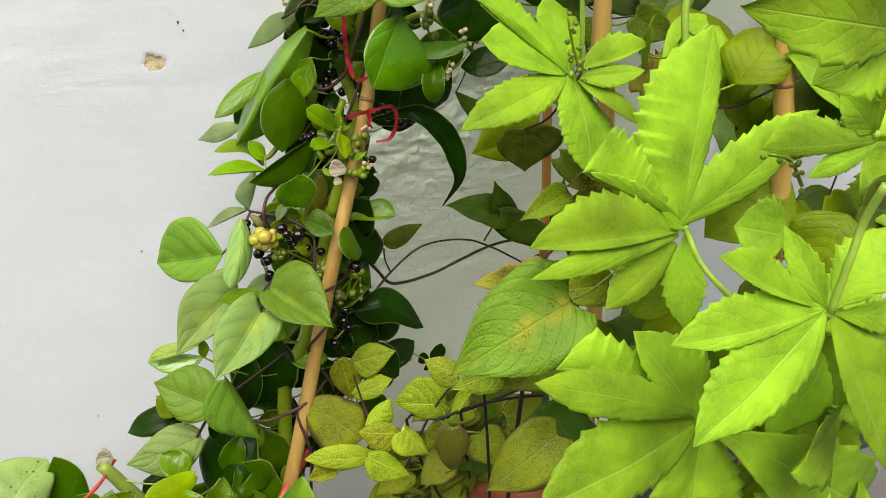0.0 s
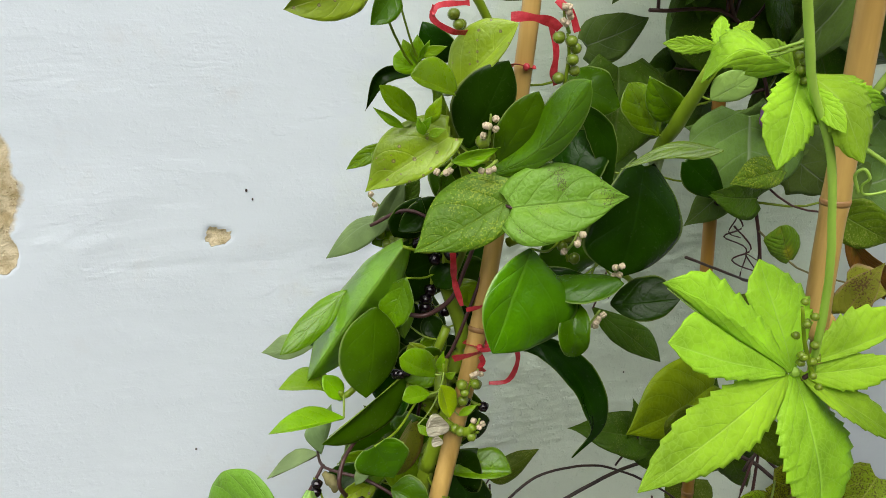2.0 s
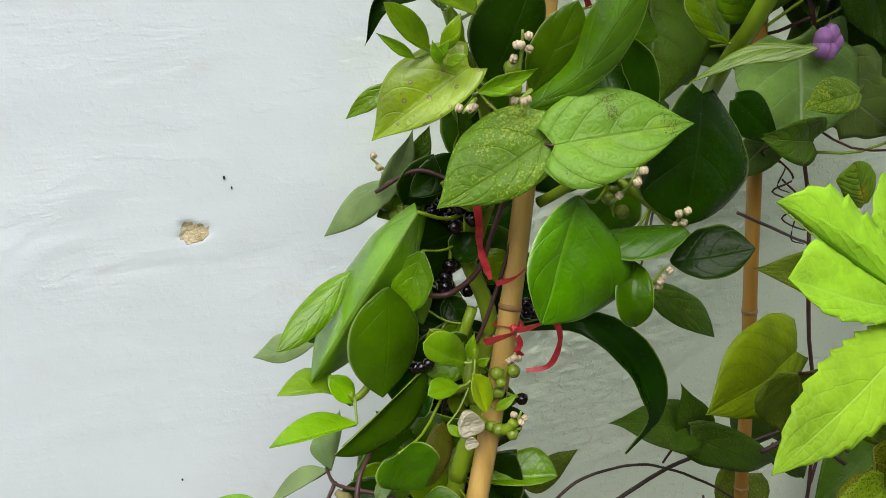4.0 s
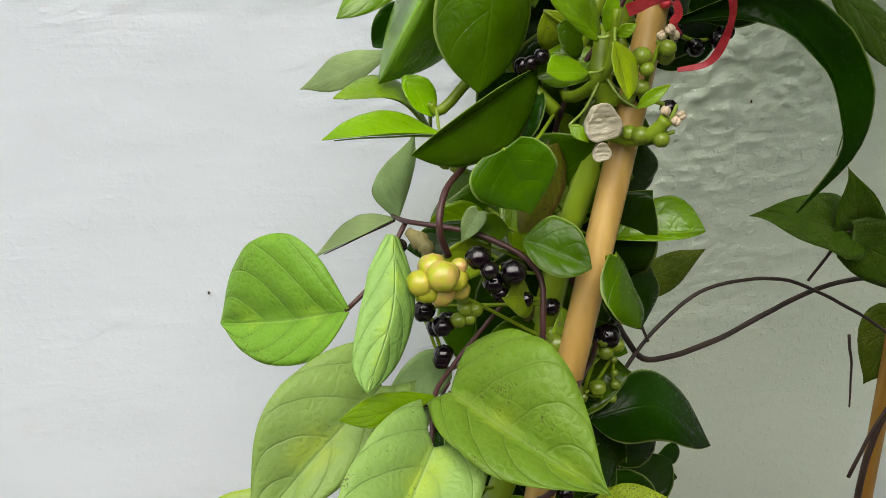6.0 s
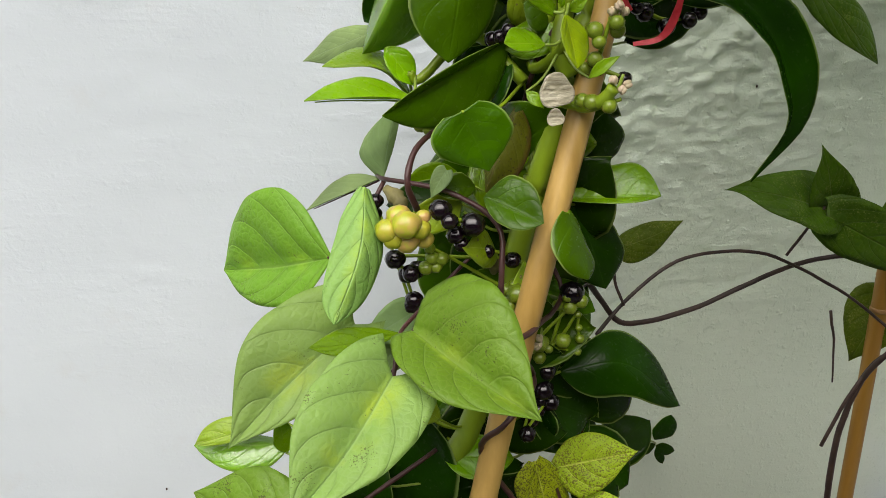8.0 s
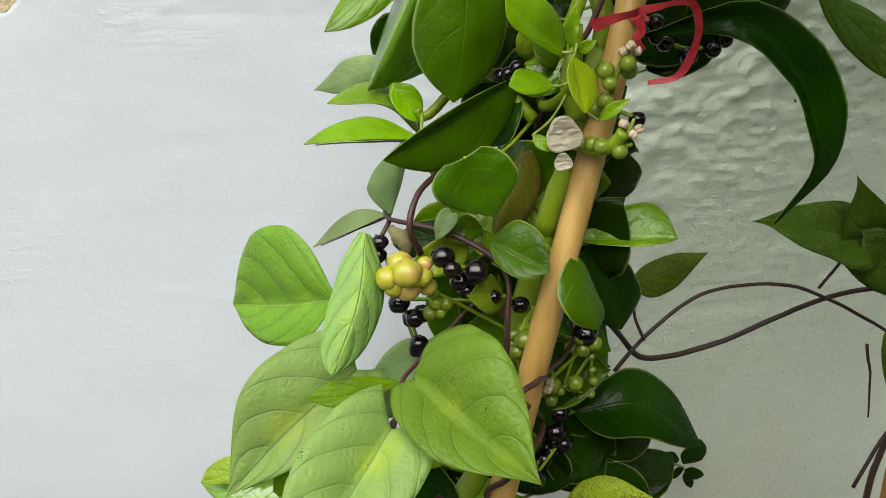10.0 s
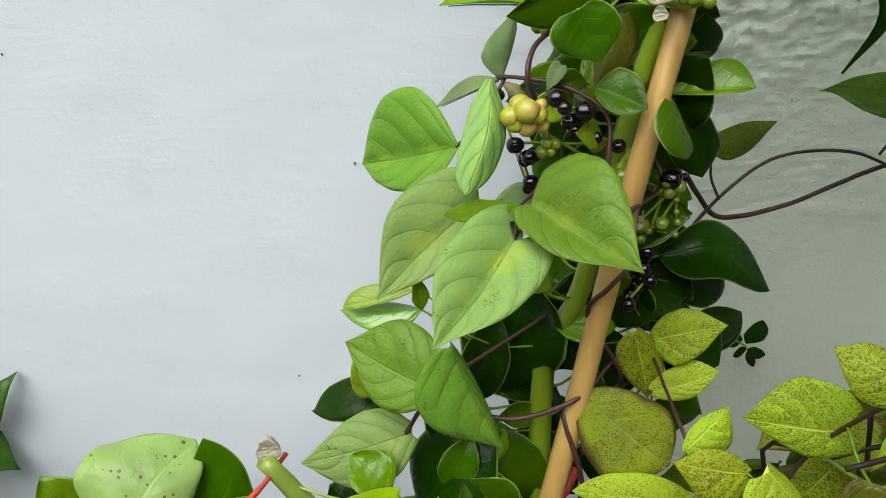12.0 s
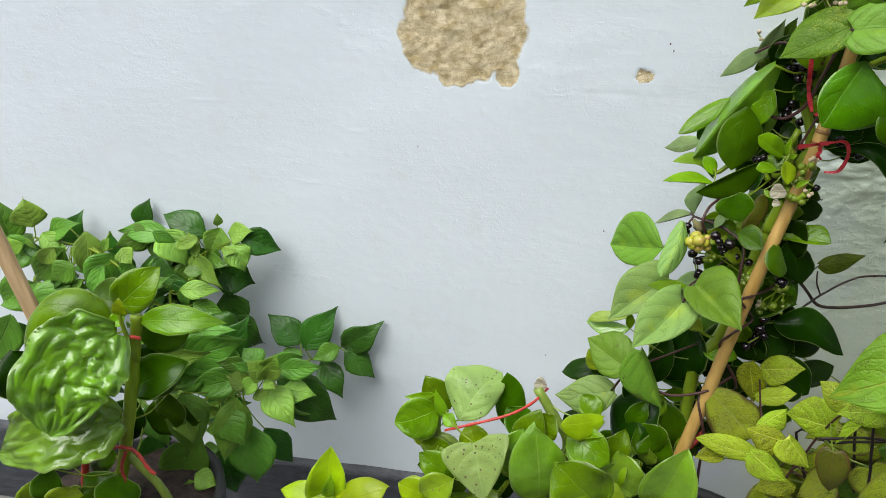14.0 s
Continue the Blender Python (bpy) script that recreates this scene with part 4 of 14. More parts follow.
def pot(name, centre, top_r, low_r, height, mat, label, soil=0.02):
    """A round pot with a thick rolled rim, and its soil."""
    ob = plant(name, (centre[0], centre[1], centre[2]), label, "pot", "pots")
    prof = [(low_r * 0.96, 0.0), (low_r, 0.006), (top_r * 0.96, height - 0.03), (top_r * 0.965, height - 0.028), (top_r * 1.03, height - 0.024), (top_r * 1.04, height - 0.004), (top_r * 1.02, height), (top_r * 0.97, height - 0.002), (top_r * 0.94, height - 0.01), (top_r * 0.90, height - soil - 0.03)]
    bm = bmesh.new()
    seg = 48
    rings = [[bm.verts.new((r * math.cos(k * math.tau / seg), r * math.sin(k * math.tau / seg), z)) for k in range(seg)] for r, z in prof]
    for a, b in zip(rings[:-1], rings[1:]):
        for k in range(seg):
            bm.faces.new((a[k], a[(k + 1) % seg], b[(k + 1) % seg], b[k]))
    bm.faces.new(rings[0][::-1])
    bm.faces.new(rings[-1])
    link_mesh("body", bm, mat, ob, at=centre)
    bm = bmesh.new()
    z = height - soil
    c = bm.verts.new((0, 0, z + 0.008))
    prev = None
    for r in (0.25, 0.5, 0.75, 0.92):
        ring = [bm.verts.new((r * top_r * math.cos(k * math.tau / 36), r * top_r * math.sin(k * math.tau / 36), z + 0.008 * (1 - r) + 0.006 * noise.noise(Vector((r * 9 * math.cos(k * math.tau / 36), r * 9 * math.sin(k * math.tau / 36), centre[0]))))) for k in range(36)]
        for k in range(36):
            if prev is None:
                bm.faces.new((c, ring[k], ring[(k + 1) % 36]))
            else:
                bm.faces.new((prev[k], ring[k], ring[(k + 1) % 36], prev[(k + 1) % 36]))
        prev = ring
    link_mesh("soil", bm, SOIL, ob, "dark moist potting soil", at=centre)
    return ob


# ---- the wall, its skirting and the ground ----
WALL_Y, BASE_Z = 1.037, 0.181


def box(bm, lo, hi):
    v = [bm.verts.new((x, y, z)) for x in (lo[0], hi[0]) for y in (lo[1], hi[1]) for z in (lo[2], hi[2])]
    for q in ((0, 1, 3, 2), (4, 6, 7, 5), (0, 4, 5, 1), (2, 3, 7, 6), (0, 2, 6, 4), (1, 5, 7, 3)):
        bm.faces.new([v[k] for k in q])


CHIPS = [  # centre x, z, half-width, half-height, how ragged
    (-0.138, 0.968, 0.088, 0.087, 0.12),
    (-0.074, 0.902, 0.016, 0.021, 0.14),
    (0.110, 0.901, 0.0120, 0.0090, 0.45),
]


def bare_at(x, z):
    best = 0.0
    for cx, cz, a, b, rag in CHIPS:
        dx, dz = (x - cx) / a, (z - cz) / b
        if abs(dx) > 2 or abs(dz) > 2:
            continue
        d = (abs(dx) ** 2.1 + abs(dz) ** 2.1) ** (1 / 2.1)
        d += rag * (1.2 * noise.noise(Vector((x * 1.9 / a, z * 1.9 / b, 3 + cx))) + 0.7 * noise.noise(Vector((x * 60, z * 60, 7))) + 0.18 * noise.noise(Vector((x * 150, z * 150, 2))))
        best = max(best, min(1.0, max(0.0, 0.5 + (1 - d) * 1.6)))
    return best


LUMPS = [  # plaster lumps: x, z, half-width, half-height, height
    (0.390, 0.835, 0.15, 0.08, 0.0110), (0.480, 0.780, 0.15, 0.06, 0.0085), (0.540, 0.850, 0.16, 0.07, 0.0080), (0.500, 0.650, 0.20, 0.12, 0.0060), (-0.02, 0.905, 0.05, 0.012, 0.0030), (0.04, 0.88, 0.10, 0.010, 0.0022),
    (-0.27, 0.935, 0.05, 0.02, 0.0020), (0.13, 0.872, 0.07, 0.008, 0.0022), (0.02, 0.94, 0.06, 0.02, 0.0016),
]


def wall_height(x, z):
    h = 0.0022 * noise.noise(Vector((x * 4.5, z * 4.5, 1))) + 0.0007 * noise.noise(Vector((x * 15, z * 19, 2)))
    h += 0.00022 * noise.noise(Vector((x * 60, z * 85, 5)))
    h += 0.0010 * max(0.0, noise.noise(Vector((x * 26, z * 40, 9))) - 0.42) + 0.0014 * max(0.0, noise.noise(Vector((x * 70, z * 95, 19))) - 0.52)
    h += 0.0016 * max(0.0, noise.noise(Vector((x * 12, z * 130, 29))) - 0.58)
    for lx, lz, a, b, k in LUMPS:
        d = ((x - lx) / a) ** 2 + ((z - lz) / b) ** 2
        if d < 4:
            h += k * math.exp(-d) * (0.24 * noise.noise(Vector((x * 24, z * 44, 11))) + 0.30 * abs(noise.noise(Vector((x * 44 + z * 18, z * 96, 4)))) + 0.14 * max(0.0, noise.noise(Vector((x * 90, z * 150, 6)))) + 0.05 * noise.noise(Vector((x * 150, z * 190, 16))))
    return h


def make_wall():
    xs = list(np.linspace(-6, -1.3, 20)) + list(np.arange(-1.25, -0.25, 0.0045)) + list(np.arange(-0.25, 0.02, 0.0022)) + list(np.arange(0.02, 0.25, 0.004)) + list(np.arange(0.25, 0.78, 0.0026)) + list(np.arange(0.782, 1.0, 0.006)) + list(np.linspace(1.02, 6, 24))
    zs = list(np.arange(BASE_Z - 0.004, 0.55, 0.0045)) + list(np.arange(0.55, 1.0, 0.0028)) + list(np.arange(1.0, 1.08, 0.0028)) + list(np.arange(1.08, 1.32, 0.0045)) + list(np.linspace(1.34, 3.0, 16))
    nx, nz = len(xs), len(zs)
    verts, bare = [], []
    for z in zs:
        for x in xs:
            m = bare_at(x, z) if -0.4 < x < 0.3 and 0.7 < z < 1.3 else 0.0
            k = min(1.0, max(0.0, (m - 0.47) / 0.16))
            lip = 0.00008 * math.exp(-((m - 0.36) / 0.12) ** 2) if m > 0.05 else 0.0
            rough = 0.0022 * noise.noise(Vector((x * 34, z * 41, 8))) + 0.0022 * abs(noise.noise(Vector((x * 71 + 3, z * 96, 5)))) + 0.0009 * noise.noise(Vector((x * 180, z * 210, 9)))
            h = wall_height(x, z) + lip - k * (0.0017 + rough)
            verts.append((x, WALL_Y - h, z))
            bare.append(m)
    faces = [(j * nx + i, j * nx + i + 1, (j + 1) * nx + i + 1, (j + 1) * nx + i) for j in range(nz - 1) for i in range(nx - 1)]
    # the back and the edges, so that the wall is solid
    b0 = len(verts)
    for x, z in ((xs[0], zs[0]), (xs[-1], zs[0]), (xs[-1], zs[-1]), (xs[0], zs[-1])):
        verts.append((x, WALL_Y + 0.2, z))
        bare.append(0.0)
    faces += [(b0 + 1, b0, b0 + 3, b0 + 2)]
    faces += [(b0, b0 + 1, *[i for i in range(nx - 1, -1, -1)]), (b0 + 2, b0 + 3, *[(nz - 1) * nx + i for i in range(nx)])]
    faces += [(b0 + 3, b0, *[j * nx for j in range(nz)]), (b0 + 1, b0 + 2, *[j * nx + nx - 1 for j in range(nz - 1, -1, -1)])]
    me = bpy.data.meshes.new("wall_north")
    me.from_pydata(verts, [], faces)
    at = me.attributes.new("bare", "FLOAT", "POINT")
    at.data.foreach_set("value", bare)
    for p in me.polygons[: (nx - 1) * (nz - 1)]:
        p.use_smooth = True
    me.materials.append(WALL_PAINT)
    return tagged(new("wall_north", me), "white-painted rough plaster wall with chipped patches", "wall", kind="structure")


make_wall()


def make_skirting():
    bm = bmesh.new()
    n = 520
    prof = [(0.0, BASE_Z), (-0.010, BASE_Z), (-0.014, BASE_Z - 0.01), (-0.016, BASE_Z - 0.06), (-0.020, 0.0)]
    rows = []
    for i in range(n + 1):
        x = -6 + 12 * i / n
        rows.append([bm.verts.new((x, WALL_Y + (y - 0.004 if k else 0.15) + 0.0035 * noise.noise(Vector((x * 9, z * 24, 6))) * (k > 0), z + (0.0015 * noise.noise(Vector((x * 14, 0, 2))) if k < 2 else 0) + 0.001)) for k, (y, z) in enumerate(prof)])
    for a, b in zip(rows[:-1], rows[1:]):
        for k in range(len(prof) - 1):
            bm.faces.new((a[k], a[k + 1], b[k + 1], b[k]))
    return tagged(link_mesh("baseboard", bm, SLATE), "dark slate-grey painted band along the wall's foot", "skirting", kind="structure")


make_skirting()
bm = bmesh.new()
gr = [-200, -40, -10] + list(np.linspace(-3, 3, 60)) + [10, 40, 200]
gv = [[bm.verts.new((x, y, 0.004 * noise.noise(Vector((x * 3, y * 3, 0))) if abs(x) < 4 and abs(y) < 4 else 0)) for x in gr] for y in gr]
for a, b in zip(gv[:-1], gv[1:]):
    for k in range(len(gr) - 1):
        bm.faces.new((a[k], a[k + 1], b[k + 1], b[k]))
tagged(link_mesh("ground", bm, CONCRETE), "plain grey concrete yard in front of the wall", "ground", kind="structure")

# unseen wall behind the camera, added to darken the sky's reflection in the leaves
UNSEEN_WALL = plain("grey_plaster", (0.120, 0.124, 0.115), 0.85, scale=6, bumpy=0.5, second=(0.17, 0.17, 0.155))
bm = bmesh.new()
box(bm, (-5, -2.7, 0.0), (5, -2.45, 2.3))
tagged(link_mesh("wall_south", bm, UNSEEN_WALL, smooth=False), "plain grey wall, unseen, added opposite the plants to cut sky light", "wall", kind="structure")


def wall_fleck(x, z, r):
    bm = bmesh.new()
    r *= 0.62
    ball(bm, (0, 0, 0), r, 0, 1.6, 0, x * 40, 8, 6)
    for v in bm.verts:
        v.co.y *= 0.5
    return tagged(link_mesh("wall_fleck", bm, STEM_DARK, at=(x, WALL_Y - 0.001 - wall_height(x, z), z)), "tiny dark fleck stuck on the white wall", "fleck", "wall flecks")


for x, z, r in ((0.139, 0.944, 0.0017), (0.144, 0.935, 0.0013), (0.071, 0.675, 0.0014), (-0.006, 0.454, 0.0013), (-0.204, 0.791, 0.0013), (0.530, 0.790, 0.0016), (0.560, 0.690, 0.0015)):
    wall_fleck(x, z, r)

# ---- pots ----
pot("plant_pot", (0.185, 0.750, 0.0), 0.150, 0.110, 0.345, BLACK_PLASTIC, "black plastic plant pot under the climbing spinach")
pot("plant_pot", (-0.010, 0.560, 0.0), 0.150, 0.110, 0.300, BLACK_PLASTIC, "black plastic plant pot with low spinach")
pot("plant_pot", (-0.520, 0.640, 0.0), 0.130, 0.100, 0.430, BLACK_PLASTIC, "tall black plant pot filled with dark soil")
pot("terracotta_pot", (0.430, 0.730, 0.0), 0.072, 0.055, 0.510, TERRACOTTA, "orange terracotta pot behind the wire trellis")

# ---- bamboo canes ----
cane([(0.115, 0.695, 0.315), (0.191, 0.733, 0.597), (0.210, 0.744, 0.670), (0.232, 0.756, 0.752), (0.255, 0.772, 0.825), (0.276, 0.787, 0.895), (0.292, 0.797, 0.976), (0.308, 0.800, 1.097), (0.316, 0.803, 1.220)], 0.0074, 0.0060, (0.05, 0.635, 0.93), BAMBOO, "tan bamboo cane leaning beside the wall, bound with red ties")
cane([(0.556, 0.850, 0.000), (0.529, 0.850, 0.640), (0.512, 0.850, 0.890), (0.494, 0.850, 1.115), (0.486, 0.850, 1.250)], 0.0058, 0.0052, (0.12, 0.27, 0.43, 0.70), BAMBOO_AMBER, "slim amber bamboo cane standing close to the wall")
cane([(0.490, 0.650, 0.300), (0.452, 0.650, 0.890), (0.437, 0.650, 0.960), (0.431, 0.650, 1.129), (0.425, 0.650, 1.300)], 0.0080, 0.0070, (0.2, 0.42, 0.61, 0.78), BAMBOO, "thick tan bamboo cane behind the palmate vine")
cane([(0.640, 0.560, 0.300), (0.567, 0.550, 0.840), (0.540, 0.550, 0.973), (0.500, 0.550, 1.250)], 0.0085, 0.0075, (0.25, 0.5, 0.62, 0.80), BAMBOO, "thick pale bamboo cane among lime-green leaves")

# the climbing spinach tied to the cane
spinach = plant("climbing_spinach", (0.170, 0.750, 0.330), "climbing spinach with glossy dark green leaves, tied to a bamboo cane", "plant")
blade(spinach, 'ovate', SPINACH_DARK, (0.4350, 0.9750, 0.4790), (0.4490, 0.9750, 0.5040), (0.4330, 0.9750, 0.4930), (0.4560, 0.9750, 0.4850))
blade(spinach, 'ovate', SPINACH_DARK, (0.4140, 0.9750, 0.4810), (0.4310, 0.9750, 0.4840), (0.4200, 0.9750, 0.4950), (0.4230, 0.9750, 0.4760))
blade(spinach, 'ovate', SPINACH_DARK, (0.4370, 0.9750, 0.4720), (0.4570, 0.9750, 0.4630), (0.4470, 0.9750, 0.4730), (0.4480, 0.9750, 0.4590))
blade(spinach, 'ovate', SPINACH_DARK, (0.4360, 0.9750, 0.4740), (0.4230, 0.9750, 0.4650), (0.4290, 0.9750, 0.4750), (0.4300, 0.9750, 0.4640))
blade(spinach, 'ovate', SPINACH_DARK, (0.4380, 0.9750, 0.4700), (0.4460, 0.9750, 0.4500), (0.4370, 0.9750, 0.4600), (0.4470, 0.9750, 0.4590))
stem(spinach, 'side_stem', [(0.3060, 0.8600, 0.6070), (0.3750, 0.9300, 0.5340), (0.4360, 0.9750, 0.4750)], 0.0012, 0.0008, STEM_GREEN)
blade(spinach, 'ovate', SPINACH_GLOSS, (0.2200, 0.8200, 0.9590), (0.2300, 0.8120, 0.8900), (0.2110, 0.8220, 0.9220), (0.2400, 0.8220, 0.9120), quilt=0.015)
stem(spinach, 'stem', [(0.170, 0.750, 0.330), (0.176, 0.745, 0.484), (0.182, 0.765, 0.619), (0.208, 0.775, 0.672), (0.240, 0.790, 0.788), (0.246, 0.795, 0.807), (0.263, 0.805, 0.855), (0.274, 0.810, 0.886), (0.264, 0.820, 0.923), (0.264, 0.820, 0.936), (0.270, 0.800, 1.005), (0.255, 0.790, 1.043), (0.243, 0.790, 1.076)], 0.0085, 0.0032, STEM_GREEN)
stem(spinach, 'stem', [(0.264, 0.820, 0.923), (0.284, 0.800, 1.004), (0.282, 0.790, 1.057), (0.287, 0.800, 1.105)], 0.0040, 0.0025, STEM_GREEN)
stem(spinach, 'side_stem', [(0.258, 0.800, 0.901), (0.241, 0.800, 0.854), (0.247, 0.775, 0.865), (0.246, 0.765, 0.893)], 0.0035, 0.0020, STEM_GREEN)
stem(spinach, 'side_stem', [(0.237, 0.800, 0.845), (0.216, 0.820, 0.866), (0.189, 0.820, 0.846), (0.183, 0.820, 0.849)], 0.0033, 0.0020, STEM_GREEN)
stem(spinach, 'side_stem', [(0.303, 0.800, 0.962), (0.326, 0.770, 0.982), (0.347, 0.750, 0.967), (0.375, 0.750, 0.944)], 0.0035, 0.0020, STEM_GREEN)
stem(spinach, 'side_stem', [(0.407, 0.830, 0.946), (0.418, 0.810, 0.997), (0.364, 0.720, 1.045), (0.352, 0.690, 1.065), (0.349, 0.660, 1.102)], 0.0050, 0.0040, STEM_GREEN)
blade(spinach, 'heart', SPINACH_PALE, (0.2450, 0.7650, 1.0480), (0.1950, 0.7750, 1.0140), (0.2100, 0.7780, 1.0510), (0.2320, 0.7580, 1.0280), quilt=0.015, foot=(0.253, 0.790, 1.051))
blade(spinach, 'ovate', YOUNG, (0.2260, 0.7700, 1.0570), (0.2010, 0.7600, 1.0810), (0.2070, 0.7610, 1.0680), (0.2220, 0.7690, 1.0720), foot=(0.247, 0.790, 1.065))
blade(spinach, 'round', YOUNG, (0.2460, 0.7600, 1.0750), (0.2180, 0.7550, 1.0870), (0.2270, 0.7540, 1.0800), (0.2400, 0.7640, 1.0940), foot=(0.243, 0.790, 1.076))
blade(spinach, 'round', YOUNG, (0.2250, 0.7700, 1.0880), (0.2120, 0.7700, 1.0960), (0.2140, 0.7670, 1.0870), (0.2210, 0.7730, 1.0990), foot=(0.243, 0.790, 1.076))
leaf(spinach, 'lance', YOUNG, [(0.229, 0.760, 1.057), (0.237, 0.755, 1.075)], 0.009, (-0.32, -0.94, -0.12), 0.10, 0.15)
leaf(spinach, 'lance', YOUNG, [(0.227, 0.770, 1.092), (0.226, 0.770, 1.108)], 0.009, (-0.29, -0.96, -0.03), 0.19, 0.08, foot=(0.243, 0.790, 1.076))
leaf(spinach, 'lance', YOUNG, [(0.227, 0.770, 1.096), (0.241, 0.760, 1.102)], 0.007, (-0.58, -0.81, -0.06), 0.12, 0.05, foot=(0.243, 0.790, 1.076))
leaf(spinach, 'lance', YOUNG, [(0.218, 0.770, 1.054), (0.199, 0.770, 1.067)], 0.006, (-0.08, -0.99, -0.11), 0.23, 0.15, foot=(0.247, 0.790, 1.065))
leaf(spinach, 'lance', SPINACH_DARK, [(0.236, 0.800, 1.083), (0.211, 0.800, 1.081), (0.201, 0.800, 1.059)], 0.010, (-0.01, -1.00, 0.01), 0.50, 0.14, foot=(0.243, 0.790, 1.076))
blade(spinach, 'ovate', SPINACH_PALE, (0.2530, 0.7850, 1.0730), (0.2890, 0.7700, 1.1140), (0.2580, 0.7900, 1.1060), (0.2730, 0.7720, 1.0870), quilt=0.015, foot=(0.246, 0.790, 1.069))
leaf(spinach, 'ovate', SPINACH_DARK, [(0.268, 0.830, 1.084), (0.246, 0.830, 1.109)], 0.024, (-0.39, -0.86, -0.34), 0.12, 0.15, foot=(0.286, 0.797, 1.089))
blade(spinach, 'ovate', SPINACH_DARK, (0.2610, 0.7750, 1.0380), (0.2840, 0.7700, 1.0920), (0.2520, 0.7780, 1.0720), (0.2880, 0.7700, 1.0630), quilt=0.015)
blade(spinach, 'ovate', SPINACH, (0.2700, 0.7450, 1.0360), (0.2890, 0.7350, 1.0790), (0.2690, 0.7440, 1.0610), (0.2920, 0.7340, 1.0580), quilt=0.03, foot=(0.256, 0.790, 1.042))
blade(spinach, 'strap', SPINACH_DEEP, (0.2630, 0.7450, 1.0260), (0.3030, 0.7000, 1.0900), (0.2930, 0.7360, 1.0700), (0.3010, 0.7140, 1.0530), mid=(0.2880, 0.7250, 1.0480), quilt=0.015, foot=(0.258, 0.792, 1.036))
leaf(spinach, 'lance', YOUNG, [(0.239, 0.740, 1.039), (0.263, 0.725, 1.050)], 0.010, (-0.47, -0.87, -0.16), 0.27, 0.13, foot=(0.255, 0.790, 1.045))
blade(spinach, 'round', SPINACH_DARK, (0.3640, 0.7350, 1.0300), (0.3440, 0.7170, 0.9650), (0.3200, 0.7240, 0.9910), (0.3940, 0.7320, 0.9910), quilt=0.015)
blade(spinach, 'ovate', SPINACH_DEEP, (0.2860, 0.7250, 0.9860), (0.2540, 0.7010, 0.9320), (0.2510, 0.7070, 0.9680), (0.3190, 0.7230, 0.9440), quilt=0.015, foot=(0.330, 0.766, 0.979))
blade(spinach, 'round', SPINACH, (0.3410, 0.7120, 0.9660), (0.3000, 0.7330, 0.9620), (0.3170, 0.7100, 0.9520), (0.3280, 0.7280, 0.9640), foot=(0.348, 0.750, 0.966))
blade(spinach, 'ovate', SPINACH_DARK, (0.3460, 0.7280, 0.9410), (0.3830, 0.7060, 0.9500), (0.3710, 0.7250, 0.9600), (0.3620, 0.7090, 0.9350), quilt=0.015)
blade(spinach, 'lance', BEAN_DARK, (0.3750, 0.8000, 0.9020), (0.4400, 0.7980, 0.8470), (0.3910, 0.7950, 0.8740), (0.4300, 0.8030, 0.8750), foot=(0.407, 0.830, 0.946))
leaf(spinach, 'ovate', SPINACH, [(0.319, 0.725, 0.947), (0.313, 0.715, 0.931), (0.317, 0.715, 0.913)], 0.020, (-0.32, -0.90, 0.29), 0.50, 0.14, foot=(0.347, 0.750, 0.967))
leaf(spinach, 'lance', SPINACH_DARK, [(0.349, 0.800, 1.060), (0.369, 0.800, 1.035), (0.374, 0.790, 0.992)], 0.020, (-0.39, -0.92, -0.00), 0.18, 0.08)
blade(spinach, 'ovate', SPINACH_MID, (0.3490, 0.7000, 1.0580), (0.3260, 0.7000, 1.0880), (0.3210, 0.6960, 1.0730), (0.3490, 0.7060, 1.0790), foot=(0.355, 0.698, 1.059))
leaf(spinach, 'ovate', SPINACH_MID, [(0.358, 0.695, 1.068), (0.332, 0.690, 1.092)], 0.020, (-0.34, -0.77, -0.54), 0.25, 0.13, foot=(0.353, 0.693, 1.063))
blade(spinach, 'lance', SPINACH_MID, (0.3630, 0.6600, 1.0580), (0.3170, 0.6850, 1.0440), (0.3490, 0.6770, 1.0600), (0.3500, 0.6670, 1.0520), mid=(0.3430, 0.6780, 1.0560))
blade(spinach, 'ovate', SPINACH_PAINTED_SHEEN, (0.3540, 0.6650, 1.0840), (0.3690, 0.6500, 1.1000), (0.3550, 0.6620, 1.0970), (0.3670, 0.6540, 1.0870), foot=(0.350, 0.672, 1.088))
leaf(spinach, 'ovate', SPINACH_DARK, [(0.344, 0.800, 1.000), (0.372, 0.810, 1.037)], 0.040, (-0.48, -0.68, 0.55), 0.12, 0.16, foot=(0.325, 0.772, 0.981))
leaf(spinach, 'ovate', SPINACH_DARK, [(0.228, 0.830, 0.962), (0.244, 0.820, 0.993)], 0.026, (-0.31, -0.94, -0.14), 0.27, 0.15)
leaf(spinach, 'ovate', SPINACH_DARK, [(0.258, 0.820, 0.992), (0.228, 0.820, 0.970)], 0.020, (-0.18, -0.96, 0.24), 0.18, 0.09, foot=(0.268, 0.805, 0.987))
leaf(spinach, 'lance', SPINACH_DARK, [(0.2880, 0.7950, 0.8830), (0.3200, 0.7700, 0.8920), (0.3410, 0.7550, 0.8750), (0.3520, 0.7480, 0.8520), (0.3590, 0.7520, 0.8270), (0.3490, 0.7650, 0.7960)], 0.0235, (0.25, -0.95, -0.15), 0.75, 0.00, foot=(0.274, 0.810, 0.886))
leaf(spinach, 'ovate', SPINACH_DARK, [(0.319, 0.860, 0.855), (0.364, 0.860, 0.877)], 0.026, (-0.05, -0.99, 0.11), 0.23, 0.06, foot=(0.272, 0.809, 0.880))
